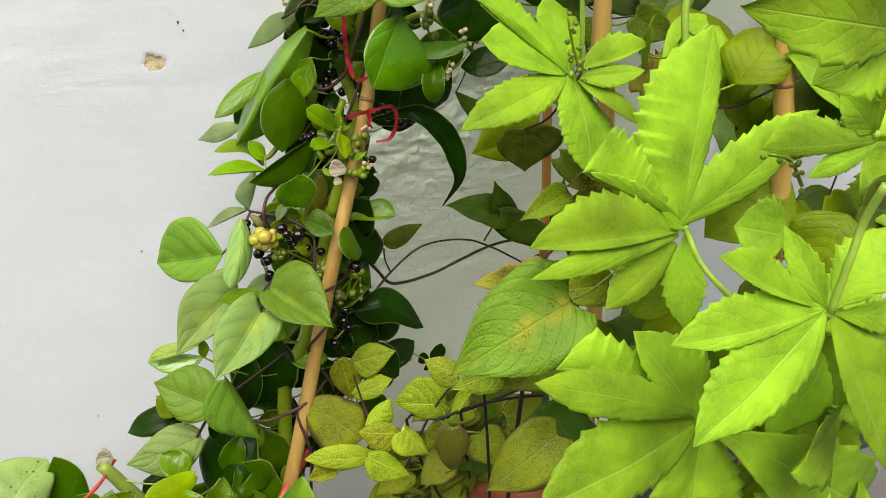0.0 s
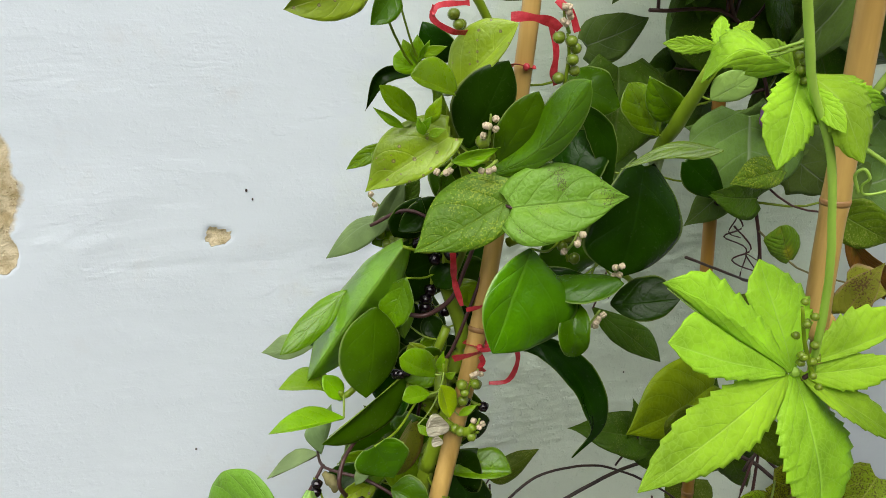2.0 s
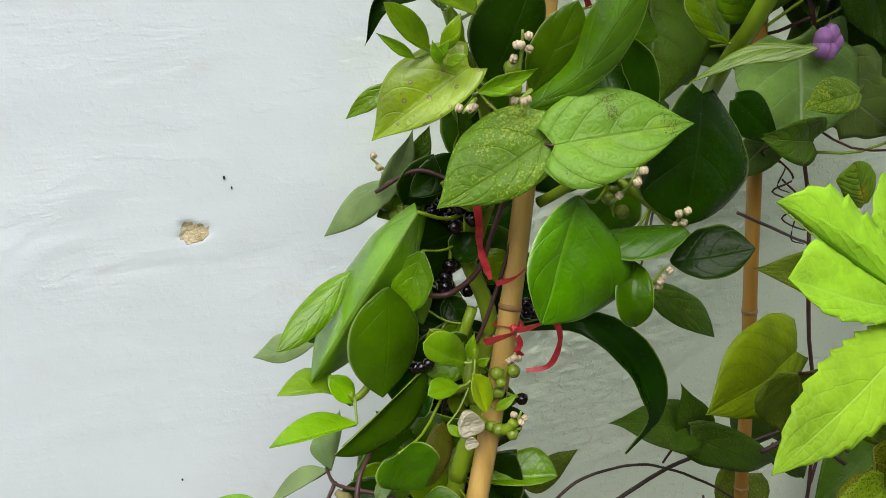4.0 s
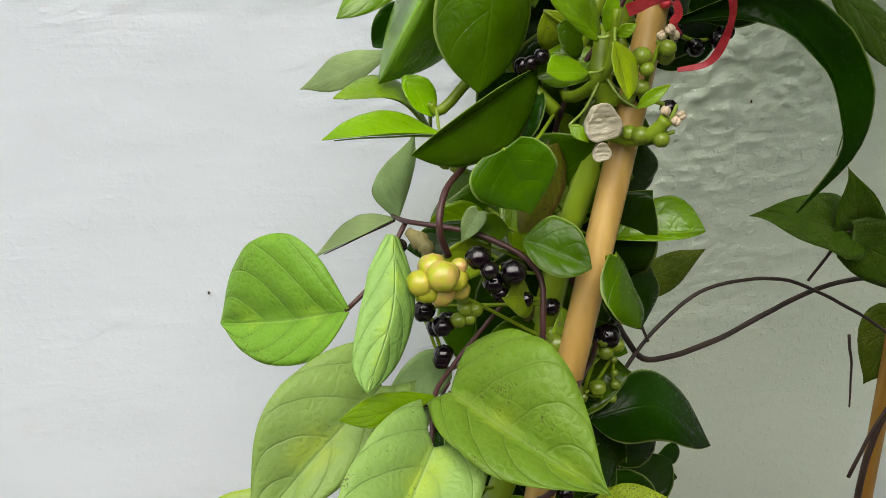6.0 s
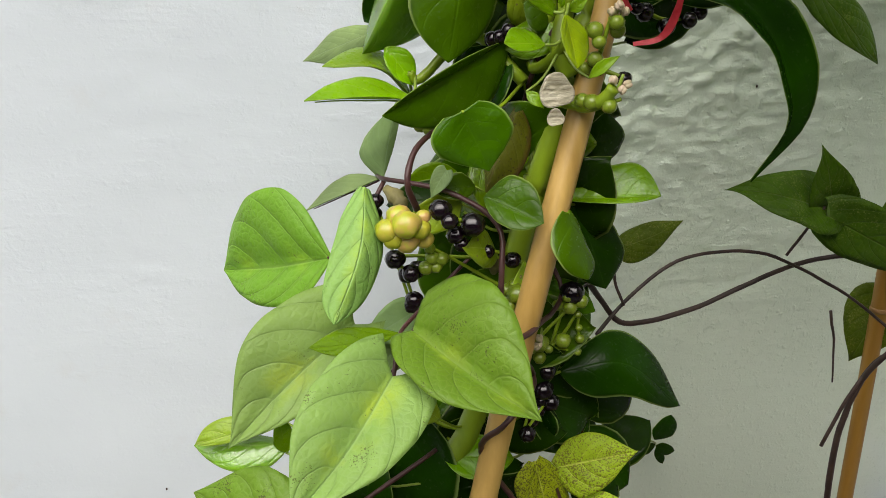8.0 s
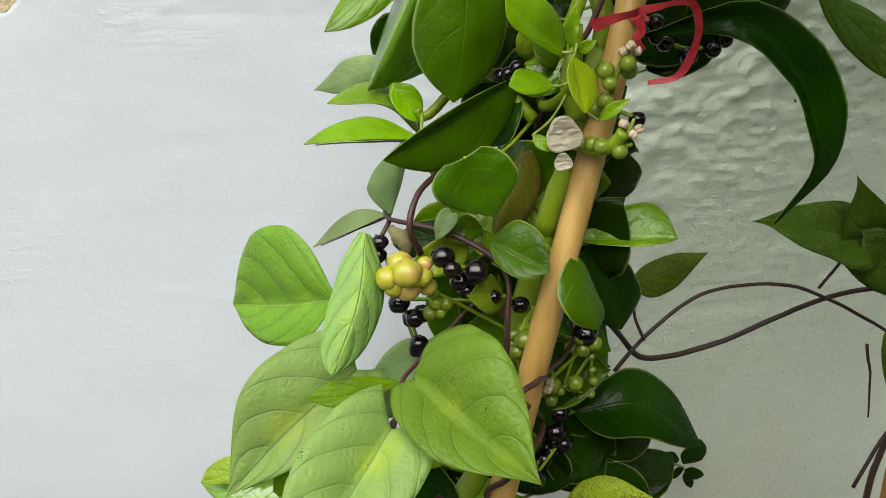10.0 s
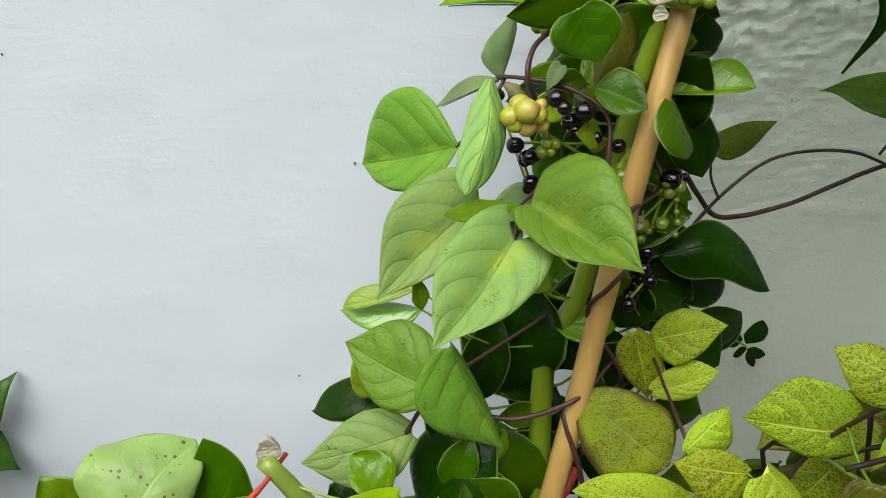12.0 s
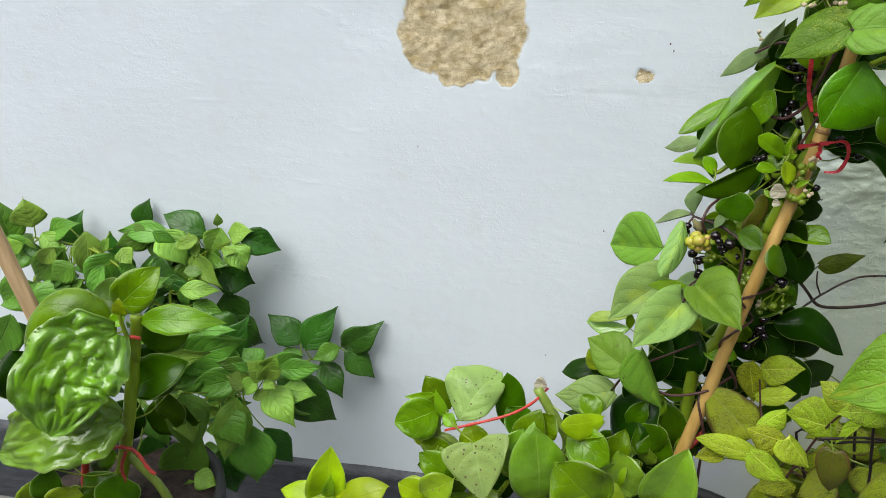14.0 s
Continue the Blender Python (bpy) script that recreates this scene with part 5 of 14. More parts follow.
blade(spinach, 'strap', SPINACH_GLOSS, (0.2260, 0.8000, 0.9660), (0.1600, 0.8250, 0.8580), (0.1850, 0.8460, 0.9120), (0.2080, 0.8320, 0.8810), mid=(0.1910, 0.8000, 0.9190), bulge=0.05, foot=(0.266, 0.814, 0.959))
blade(spinach, 'ovate', SPINACH, (0.2060, 0.8000, 0.9230), (0.1970, 0.7930, 0.8570), (0.1800, 0.8020, 0.8900), (0.2240, 0.8020, 0.8880), bulge=0.12)
blade(spinach, 'ovate', SPINACH_MID, (0.1920, 0.8300, 0.9250), (0.1410, 0.8150, 0.8880), (0.1650, 0.8300, 0.9140), (0.1690, 0.8160, 0.8970))
leaf(spinach, 'ovate', SPINACH_DARK, [(0.185, 0.860, 0.890), (0.166, 0.860, 0.870)], 0.020, (-0.13, -0.98, 0.13), 0.19, 0.15, foot=(0.207, 0.820, 0.859))
blade(spinach, 'lance', YOUNG, (0.1860, 0.8300, 0.8350), (0.1400, 0.8300, 0.8520), (0.1610, 0.8460, 0.8600), (0.1570, 0.8240, 0.8520), mid=(0.1680, 0.8250, 0.8520), foot=(0.183, 0.820, 0.849))
leaf(spinach, 'ovate', YOUNG, [(0.172, 0.825, 0.861), (0.185, 0.820, 0.842)], 0.015, (0.15, -0.93, 0.34), 0.22, 0.07)
blade(spinach, 'lance', YOUNG, (0.1820, 0.8000, 0.8390), (0.1280, 0.7880, 0.8430), (0.1560, 0.8040, 0.8510), (0.1550, 0.7860, 0.8440), foot=(0.186, 0.820, 0.847))
blade(spinach, 'ovate', SPINACH, (0.2300, 0.8050, 0.8650), (0.1620, 0.7750, 0.8370), (0.1910, 0.7800, 0.8550), (0.2110, 0.7940, 0.8310))
leaf(spinach, 'ovate', SPINACH_DARK, [(0.216, 0.815, 0.831), (0.230, 0.810, 0.861)], 0.036, (-0.71, -0.67, 0.21), 0.19, 0.16)
blade(spinach, 'heart', SPINACH, (0.1950, 0.7570, 0.8410), (0.2080, 0.7570, 0.8130), (0.1810, 0.7570, 0.8250), (0.2190, 0.7570, 0.8340), bulge=0.06, lobe=0.03, foot=(0.237, 0.800, 0.845))
blade(spinach, 'ovate', SPINACH, (0.2080, 0.7650, 0.7980), (0.2310, 0.7450, 0.7900), (0.2230, 0.7610, 0.8090), (0.2140, 0.7490, 0.7880), quilt=0.015)
blade(spinach, 'round', SPINACH_MID, (0.2600, 0.7850, 0.7870), (0.3010, 0.7670, 0.7910), (0.2880, 0.7840, 0.8050), (0.2770, 0.7700, 0.7880), quilt=0.02, foot=(0.242, 0.791, 0.794))
blade(spinach, 'round', SPINACH, (0.2450, 0.7500, 0.7920), (0.2510, 0.7350, 0.7640), (0.2330, 0.7380, 0.7810), (0.2570, 0.7460, 0.7700), foot=(0.240, 0.790, 0.788))
blade(spinach, 'ovate', SPINACH_DARK, (0.2650, 0.7900, 0.7820), (0.2860, 0.7900, 0.7310), (0.2600, 0.7900, 0.7530), (0.2960, 0.7940, 0.7550), foot=(0.241, 0.791, 0.791))
blade(spinach, 'ovate', SPINACH_DARK, (0.2730, 0.8000, 0.7990), (0.2830, 0.8000, 0.8280), (0.2720, 0.8000, 0.8150), (0.2970, 0.8060, 0.8090), foot=(0.247, 0.795, 0.808))
blade(spinach, 'round', YOUNG, (0.2410, 0.7720, 0.8810), (0.2130, 0.7600, 0.9040), (0.2180, 0.7600, 0.8920), (0.2370, 0.7720, 0.8990), quilt=0.02, foot=(0.246, 0.769, 0.882))
blade(spinach, 'ovate', YOUNG, (0.2370, 0.7700, 0.8670), (0.2160, 0.7650, 0.8690), (0.2240, 0.7720, 0.8750), (0.2250, 0.7640, 0.8650), foot=(0.247, 0.773, 0.869))
blade(spinach, 'ovate', YELLOWG, (0.2410, 0.7570, 0.8810), (0.2450, 0.7500, 0.8590), (0.2370, 0.7500, 0.8730), (0.2530, 0.7580, 0.8700), foot=(0.246, 0.767, 0.886))
leaf(spinach, 'lance', YOUNG, [(0.244, 0.770, 0.883), (0.245, 0.765, 0.902)], 0.007, (-0.62, -0.76, -0.19), 0.28, 0.10)
leaf(spinach, 'lance', YOUNG, [(0.246, 0.765, 0.882), (0.252, 0.760, 0.887)], 0.006, (-0.59, -0.80, -0.14), 0.17, 0.16)
leaf(spinach, 'lance', YOUNG, [(0.255, 0.760, 0.853), (0.267, 0.755, 0.863)], 0.006, (-0.53, -0.80, 0.29), 0.18, 0.13, foot=(0.247, 0.775, 0.865))
leaf(spinach, 'lance', YOUNG, [(0.227, 0.765, 0.847), (0.234, 0.760, 0.840)], 0.006, (-0.22, -0.88, 0.41), 0.11, 0.09, foot=(0.247, 0.777, 0.864))
leaf(spinach, 'ovate', SPINACH, [(0.253, 0.800, 0.876), (0.236, 0.800, 0.883)], 0.021, (-0.01, -1.00, -0.02), 0.27, 0.16)
leaf(spinach, 'ovate', SPINACH_DARK, [(0.249, 0.820, 0.903), (0.256, 0.810, 0.888)], 0.018, (-0.54, -0.80, 0.28), 0.15, 0.10)
leaf(spinach, 'ovate', SPINACH_DARK, [(0.253, 0.810, 0.929), (0.266, 0.810, 0.945)], 0.022, (-0.51, -0.75, 0.43), 0.24, 0.08)
blade(spinach, 'round', BROWNISH, (0.2300, 0.7900, 0.8320), (0.2130, 0.7850, 0.7910), (0.2380, 0.7880, 0.8130), (0.2160, 0.7920, 0.8070))
leaf(spinach, 'ovate', SPINACH, [(0.209, 0.785, 0.797), (0.188, 0.785, 0.797)], 0.014, (-0.00, -0.84, 0.54), 0.21, 0.13, foot=(0.240, 0.790, 0.788))
leaf(spinach, 'ovate', SPINACH_DARK, [(0.206, 0.800, 0.787), (0.167, 0.810, 0.783)], 0.021, (-0.26, -0.81, 0.52), 0.22, 0.09, foot=(0.238, 0.789, 0.780))
blade(spinach, 'ovate', SPINACH_DARK, (0.2660, 0.8000, 0.6750), (0.3470, 0.8000, 0.6400), (0.3110, 0.8120, 0.6910), (0.2930, 0.7900, 0.6600), mid=(0.3050, 0.7950, 0.6780), foot=(0.214, 0.778, 0.693))
leaf(spinach, 'ovate', SPINACH_DARK, [(0.176, 0.780, 0.675), (0.150, 0.775, 0.599)], 0.068, (-0.32, -0.93, 0.17), 0.22, 0.13, foot=(0.204, 0.773, 0.663))
leaf(spinach, 'ovate', SPINACH_DARK, [(0.152, 0.765, 0.665), (0.136, 0.765, 0.601)], 0.030, (-0.16, -0.99, 0.04), 0.21, 0.15)
leaf(spinach, 'ovate', SPINACH_DARK, [(0.143, 0.760, 0.591), (0.094, 0.750, 0.524)], 0.059, (-0.46, -0.77, 0.45), 0.08, 0.11, foot=(0.181, 0.761, 0.589))
leaf(spinach, 'ovate', SPINACH_DARK, [(0.167, 0.765, 0.582), (0.201, 0.750, 0.526)], 0.031, (-0.01, -0.97, 0.25), 0.21, 0.08)
leaf(spinach, 'ovate', SPINACH, [(0.152, 0.755, 0.585), (0.173, 0.750, 0.523)], 0.038, (0.05, -0.99, 0.10), 0.21, 0.14)
leaf(spinach, 'ovate', SPINACH, [(0.136, 0.745, 0.566), (0.166, 0.730, 0.505)], 0.030, (-0.15, -0.97, 0.17), 0.21, 0.09)
leaf(spinach, 'ovate', SPINACH_DARK, [(0.194, 0.790, 0.591), (0.171, 0.790, 0.558)], 0.047, (-0.55, -0.74, 0.39), 0.15, 0.14, foot=(0.181, 0.761, 0.595))
blade(spinach, 'ovate', SPINACH_GLOSS, (0.1080, 0.7850, 0.6600), (0.0570, 0.8000, 0.6570), (0.0840, 0.7980, 0.6610), (0.0850, 0.7800, 0.6490), quilt=0.015, foot=(0.186, 0.767, 0.628))
blade(spinach, 'strap', SPINACH_PALE, (0.1060, 0.7850, 0.6750), (0.0590, 0.7900, 0.6640), (0.0750, 0.7940, 0.6760), (0.0810, 0.7840, 0.6670), foot=(0.190, 0.768, 0.634))
leaf(spinach, 'ovate', SPINACH_DARK, [(0.090, 0.790, 0.598), (0.030, 0.798, 0.583)], 0.031, (-0.28, -0.57, 0.77), 0.18, 0.16, foot=(0.181, 0.762, 0.598))
leaf(spinach, 'ovate', SPINACH_PALE, [(0.078, 0.785, 0.601), (0.062, 0.785, 0.626)], 0.023, (0.26, -0.95, 0.16), 0.25, 0.07)
leaf(spinach, 'lance', YOUNG, [(0.106, 0.750, 0.680), (0.103, 0.750, 0.704)], 0.011, (0.30, -0.95, 0.05), 0.22, 0.10, foot=(0.190, 0.768, 0.635))
leaf(spinach, 'ovate', SPINACH_DARK, [(0.128, 0.765, 0.569), (0.117, 0.780, 0.604)], 0.040, (0.12, -0.90, 0.42), 0.11, 0.13, foot=(0.180, 0.757, 0.567))
leaf(spinach, 'ovate', SPINACH, [(0.114, 0.745, 0.551), (0.133, 0.750, 0.585)], 0.025, (-0.15, -0.96, 0.22), 0.21, 0.11)
leaf(spinach, 'ovate', SPINACH_DARK, [(0.141, 0.750, 0.490), (0.114, 0.760, 0.539)], 0.046, (0.09, -0.97, 0.25), 0.23, 0.12, foot=(0.176, 0.746, 0.489))
leaf(spinach, 'ovate', SPINACH_DARK, [(0.281, 0.800, 0.577), (0.311, 0.820, 0.590)], 0.037, (0.10, -0.66, 0.74), 0.09, 0.13)
leaf(spinach, 'ovate', SPINACH_DARK, [(0.264, 0.820, 0.611), (0.306, 0.840, 0.619)], 0.044, (0.08, -0.51, 0.86), 0.21, 0.10, foot=(0.199, 0.771, 0.653))
leaf(spinach, 'ovate', SPINACH_DARK, [(0.311, 0.840, 0.572), (0.356, 0.850, 0.595)], 0.034, (-0.26, -0.60, 0.76), 0.21, 0.13)
stem(spinach, 'side_stem', [(0.269, 0.800, 0.589), (0.316, 0.840, 0.571), (0.357, 0.860, 0.562)], 0.0018, 0.0012, STEM_GREEN)

# the bean vine that winds round the same cane
bean = plant("bean_vine", (0.205, 0.760, 0.330), "bean vine with matt heart-shaped leaves and thin purple-brown stems", "plant")
stem(bean, 'stem', [(0.205, 0.760, 0.330), (0.201, 0.750, 0.491), (0.196, 0.720, 0.565), (0.188, 0.735, 0.613), (0.228, 0.750, 0.615), (0.203, 0.745, 0.668), (0.208, 0.725, 0.696), (0.223, 0.735, 0.703), (0.235, 0.760, 0.701), (0.216, 0.735, 0.733), (0.232, 0.750, 0.734), (0.260, 0.790, 0.732), (0.247, 0.800, 0.767), (0.240, 0.810, 0.814), (0.244, 0.800, 0.856), (0.264, 0.790, 0.899), (0.301, 0.800, 0.995)], 0.0017, 0.0013, STEM_PURPLE)
stem(bean, 'stem', [(0.214, 0.755, 0.727), (0.214, 0.755, 0.760), (0.215, 0.765, 0.784), (0.194, 0.780, 0.797), (0.167, 0.800, 0.799), (0.166, 0.830, 0.793)], 0.0016, 0.0011, STEM_PURPLE)
stem(bean, 'stem', [(0.177, 0.775, 0.791), (0.172, 0.770, 0.806), (0.178, 0.780, 0.819), (0.192, 0.795, 0.826), (0.208, 0.810, 0.835)], 0.0017, 0.0013, STEM_PURPLE)
stem(bean, 'stem', [(0.213, 0.850, 0.922), (0.223, 0.830, 0.911), (0.230, 0.805, 0.913), (0.244, 0.800, 0.913), (0.257, 0.790, 0.928), (0.264, 0.785, 0.948), (0.276, 0.780, 0.997), (0.260, 0.775, 1.028)], 0.0018, 0.0015, STEM_PURPLE)
stem(bean, 'stem', [(0.157, 0.735, 0.722), (0.163, 0.750, 0.737), (0.176, 0.765, 0.742), (0.213, 0.785, 0.766)], 0.0011, 0.0010, STEM_PURPLE)
stem(bean, 'stem', [(0.091, 0.735, 0.605), (0.109, 0.720, 0.645), (0.137, 0.740, 0.649), (0.182, 0.755, 0.666)], 0.0014, 0.0012, STEM_PURPLE)
stem(bean, 'stem', [(0.137, 0.740, 0.608), (0.162, 0.735, 0.607), (0.195, 0.730, 0.621), (0.224, 0.755, 0.628)], 0.0017, 0.0014, STEM_PURPLE)
stem(bean, 'petiole_stalk', [(0.210, 0.830, 0.972), (0.231, 0.820, 0.985), (0.249, 0.810, 0.980), (0.270, 0.800, 0.968)], 0.0013, 0.0013, STEM_PURPLE)
blade(bean, 'heart', BEAN_DUSTY, (0.2750, 0.7320, 1.0170), (0.2170, 0.7420, 0.9840), (0.2400, 0.7510, 1.0220), (0.2590, 0.7250, 0.9920), quilt=0.032, ribs=4, foot=(0.265, 0.777, 1.018))
blade(bean, 'heart', BEAN, (0.2720, 0.7250, 1.0130), (0.3370, 0.7050, 1.0210), (0.2990, 0.7270, 1.0390), (0.2830, 0.7030, 0.9960), quilt=0.032, ribs=4, foot=(0.262, 0.776, 1.025))
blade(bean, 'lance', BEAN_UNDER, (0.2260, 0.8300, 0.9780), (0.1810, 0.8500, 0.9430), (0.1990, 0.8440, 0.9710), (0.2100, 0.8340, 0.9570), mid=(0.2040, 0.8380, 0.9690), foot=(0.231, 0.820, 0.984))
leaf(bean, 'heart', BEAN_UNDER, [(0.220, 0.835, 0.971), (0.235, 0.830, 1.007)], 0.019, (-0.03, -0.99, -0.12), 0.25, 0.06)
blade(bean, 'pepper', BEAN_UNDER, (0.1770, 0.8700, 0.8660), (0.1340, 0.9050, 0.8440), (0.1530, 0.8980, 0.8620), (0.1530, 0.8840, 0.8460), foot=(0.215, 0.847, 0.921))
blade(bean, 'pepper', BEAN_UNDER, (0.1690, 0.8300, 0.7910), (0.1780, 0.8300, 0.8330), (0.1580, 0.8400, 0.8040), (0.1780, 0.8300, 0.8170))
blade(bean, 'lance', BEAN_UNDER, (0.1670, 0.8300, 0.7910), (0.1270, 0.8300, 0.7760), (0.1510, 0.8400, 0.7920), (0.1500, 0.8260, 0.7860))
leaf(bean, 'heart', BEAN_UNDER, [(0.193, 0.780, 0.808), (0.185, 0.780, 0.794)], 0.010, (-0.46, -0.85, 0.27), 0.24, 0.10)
blade(bean, 'beanlet', BEAN, (0.1350, 0.7980, 0.7600), (0.0790, 0.8550, 0.7350), (0.1070, 0.8300, 0.7910), (0.1090, 0.8040, 0.7320), quilt=0.032, ribs=4, bulge=0.14, foot=(0.167, 0.806, 0.798))
blade(bean, 'strap', BEAN_PALE, (0.1520, 0.7680, 0.8060), (0.1320, 0.7350, 0.7540), (0.1330, 0.7520, 0.7810), (0.1580, 0.7580, 0.7760), mid=(0.1460, 0.7480, 0.7820), quilt=0.03, ribs=4, bulge=0.06)
blade(bean, 'cordate', BEAN_PALE, (0.1440, 0.7650, 0.7380), (0.0810, 0.7350, 0.6970), (0.1000, 0.7600, 0.7490), (0.1320, 0.7400, 0.7180), quilt=0.032, ribs=4, bulge=0.14, lobe=0.14)
blade(bean, 'cordate', BEAN_PALE, (0.1560, 0.7260, 0.7300), (0.1060, 0.6780, 0.6980), (0.1170, 0.7080, 0.7380), (0.1660, 0.7000, 0.7190), quilt=0.032, ribs=4, bulge=0.14, lobe=0.16)
blade(bean, 'cordate', BEAN, (0.1690, 0.7450, 0.7420), (0.2110, 0.6820, 0.7270), (0.2010, 0.7240, 0.7720), (0.1650, 0.7020, 0.7360), quilt=0.032, ribs=4, bulge=0.16, lobe=0.03, foot=(0.1560, 0.7420, 0.7200))
blade(bean, 'lance', SPINACH_MID, (0.1620, 0.7450, 0.7410), (0.1200, 0.7350, 0.7440), (0.1390, 0.7440, 0.7480), (0.1360, 0.7340, 0.7380))
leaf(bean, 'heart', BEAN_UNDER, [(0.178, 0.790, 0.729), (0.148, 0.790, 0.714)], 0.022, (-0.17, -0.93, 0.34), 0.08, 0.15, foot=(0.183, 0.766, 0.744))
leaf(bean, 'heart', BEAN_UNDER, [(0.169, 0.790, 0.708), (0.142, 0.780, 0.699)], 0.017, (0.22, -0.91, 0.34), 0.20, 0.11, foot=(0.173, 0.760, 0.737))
blade(bean, 'bean', BEAN, (0.1080, 0.7190, 0.6450), (0.0600, 0.7570, 0.6590), (0.0970, 0.7460, 0.6770), (0.0760, 0.7280, 0.6320), quilt=0.032, ribs=4)
blade(bean, 'bean', BEAN, (0.1190, 0.7190, 0.6720), (0.1480, 0.7220, 0.5960), (0.1010, 0.7160, 0.6270), (0.1370, 0.7260, 0.6340), quilt=0.032, ribs=4)
blade(bean, 'bean', BEAN_PALE, (0.0940, 0.7350, 0.6050), (0.0270, 0.7350, 0.5910), (0.0650, 0.7470, 0.6150), (0.0650, 0.7230, 0.5750), quilt=0.032, ribs=4)
blade(bean, 'bean', BEAN_SPECK, (0.3150, 0.8400, 0.7330), (0.3640, 0.8500, 0.7440), (0.3370, 0.8510, 0.7440), (0.3310, 0.8390, 0.7230), foot=(0.260, 0.790, 0.732))
leaf(bean, 'heart', BEAN_DARK, [(0.455, 0.830, 0.751), (0.387, 0.843, 0.766)], 0.043, (0.01, -0.72, 0.70), 0.27, 0.09)
leaf(bean, 'heart', BEAN_DARK, [(0.460, 0.835, 0.746), (0.440, 0.830, 0.794)], 0.033, (-0.19, -0.97, -0.18), 0.13, 0.12)
leaf(bean, 'heart', BEAN_DARK, [(0.451, 0.825, 0.748), (0.537, 0.820, 0.705)], 0.039, (-0.12, -0.99, -0.12), 0.16, 0.10)
leaf(bean, 'heart', BEAN_DARK, [(0.581, 0.875, 0.684), (0.561, 0.875, 0.770)], 0.069, (-0.75, -0.64, -0.17), 0.18, 0.16)
leaf(bean, 'heart', BEAN_SPECK, [(0.543, 0.860, 0.667), (0.521, 0.860, 0.615)], 0.045, (-0.63, -0.73, 0.26), 0.10, 0.10)
leaf(bean, 'heart', BEAN_DARK, [(0.580, 0.860, 0.687), (0.608, 0.860, 0.644)], 0.032, (-0.46, -0.83, -0.30), 0.14, 0.10)
stem(bean, 'stem', [(0.2890, 0.8220, 0.7210), (0.3050, 0.8350, 0.7010), (0.3200, 0.8380, 0.6830), (0.3440, 0.8400, 0.6800), (0.3800, 0.8450, 0.6840), (0.4140, 0.8480, 0.6940), (0.4430, 0.8500, 0.7030), (0.4760, 0.8500, 0.7080), (0.5130, 0.8480, 0.7090), (0.5640, 0.8350, 0.7250)], 0.0019, 0.0016, STEM_DARK)
stem(bean, 'stem', [(0.3000, 0.8280, 0.6810), (0.3190, 0.8380, 0.6930), (0.3360, 0.8420, 0.7050), (0.3600, 0.8450, 0.7180), (0.3920, 0.8450, 0.7220), (0.4250, 0.8450, 0.7170), (0.4600, 0.8430, 0.7000), (0.4930, 0.8350, 0.6800), (0.5270, 0.8200, 0.6510), (0.5630, 0.8000, 0.6180)], 0.0013, 0.0010, STEM_DARK)
stem(bean, 'stem', [(0.321, 0.836, 0.695), (0.315, 0.838, 0.710), (0.313, 0.838, 0.725)], 0.0010, 0.0009, STEM_DARK)
stem(bean, 'stem', [(0.440, 0.845, 0.715), (0.448, 0.840, 0.735), (0.450, 0.830, 0.753)], 0.0010, 0.0009, STEM_DARK)
stem(bean, 'tendril', [(0.487, 0.850, 0.666), (0.496, 0.850, 0.637), (0.501, 0.850, 0.606)], 0.0011, 0.0006, STEM_DARK)
stem(bean, 'stem', [(0.472, 0.800, 0.534), (0.469, 0.800, 0.579), (0.470, 0.800, 0.609), (0.478, 0.800, 0.640), (0.490, 0.790, 0.673)], 0.0024, 0.0017, STEM_DARK)

# leaves of an old vine on the further canes
oldvine = plant("squash_vine", (0.520, 0.800, 0.300), "dull grey-green climbing vine with lobed leaves behind the canes", "plant")
blade(oldvine, 'heart', BEAN_DARK, (0.6790, 0.7200, 0.5830), (0.7320, 0.7100, 0.4970), (0.6490, 0.7150, 0.5500), (0.7460, 0.7150, 0.5440), quilt=0.03)
blade(oldvine, 'bean', MOTTLE_BIG, (0.5120, 0.6800, 0.6240), (0.6070, 0.6400, 0.5560), (0.5790, 0.6600, 0.6350), (0.5320, 0.6600, 0.5620), quilt=0.03)
blade(oldvine, 'cordate', BEAN_DARK, (0.6080, 0.7350, 0.6190), (0.5210, 0.7150, 0.6000), (0.5170, 0.7250, 0.6440), (0.5970, 0.7250, 0.5740), quilt=0.03)
blade(oldvine, 'lobed', DRY_BROWN, (0.6150, 0.8000, 0.9300), (0.6630, 0.8000, 0.8750), (0.6190, 0.8000, 0.9050), (0.6350, 0.7800, 0.9160), wave=0.15)
blade(oldvine, 'bean', SPINACH_DARK, (0.4410, 0.8000, 1.0130), (0.4810, 0.8000, 0.9800), (0.4640, 0.8000, 1.0120), (0.4470, 0.8000, 0.9890))
blade(oldvine, 'heart', BEAN_DARK, (0.5740, 0.8400, 1.0990), (0.6010, 0.8300, 1.0300), (0.5480, 0.8350, 1.0730), (0.6240, 0.8350, 1.0690), quilt=0.03)
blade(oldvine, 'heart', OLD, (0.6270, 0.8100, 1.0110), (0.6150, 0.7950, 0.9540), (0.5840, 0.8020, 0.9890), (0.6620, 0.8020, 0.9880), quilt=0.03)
blade(oldvine, 'cordate', BEAN_DARK, (0.4990, 0.8500, 1.1300), (0.4880, 0.8350, 1.0580), (0.4420, 0.8420, 1.1000), (0.5490, 0.8420, 1.0990), quilt=0.03)
blade(oldvine, 'heart', BEAN_DARK, (0.3970, 0.8350, 1.0770), (0.3880, 0.8200, 1.0030), (0.3590, 0.8270, 1.0440), (0.4400, 0.8270, 1.0450), quilt=0.03)
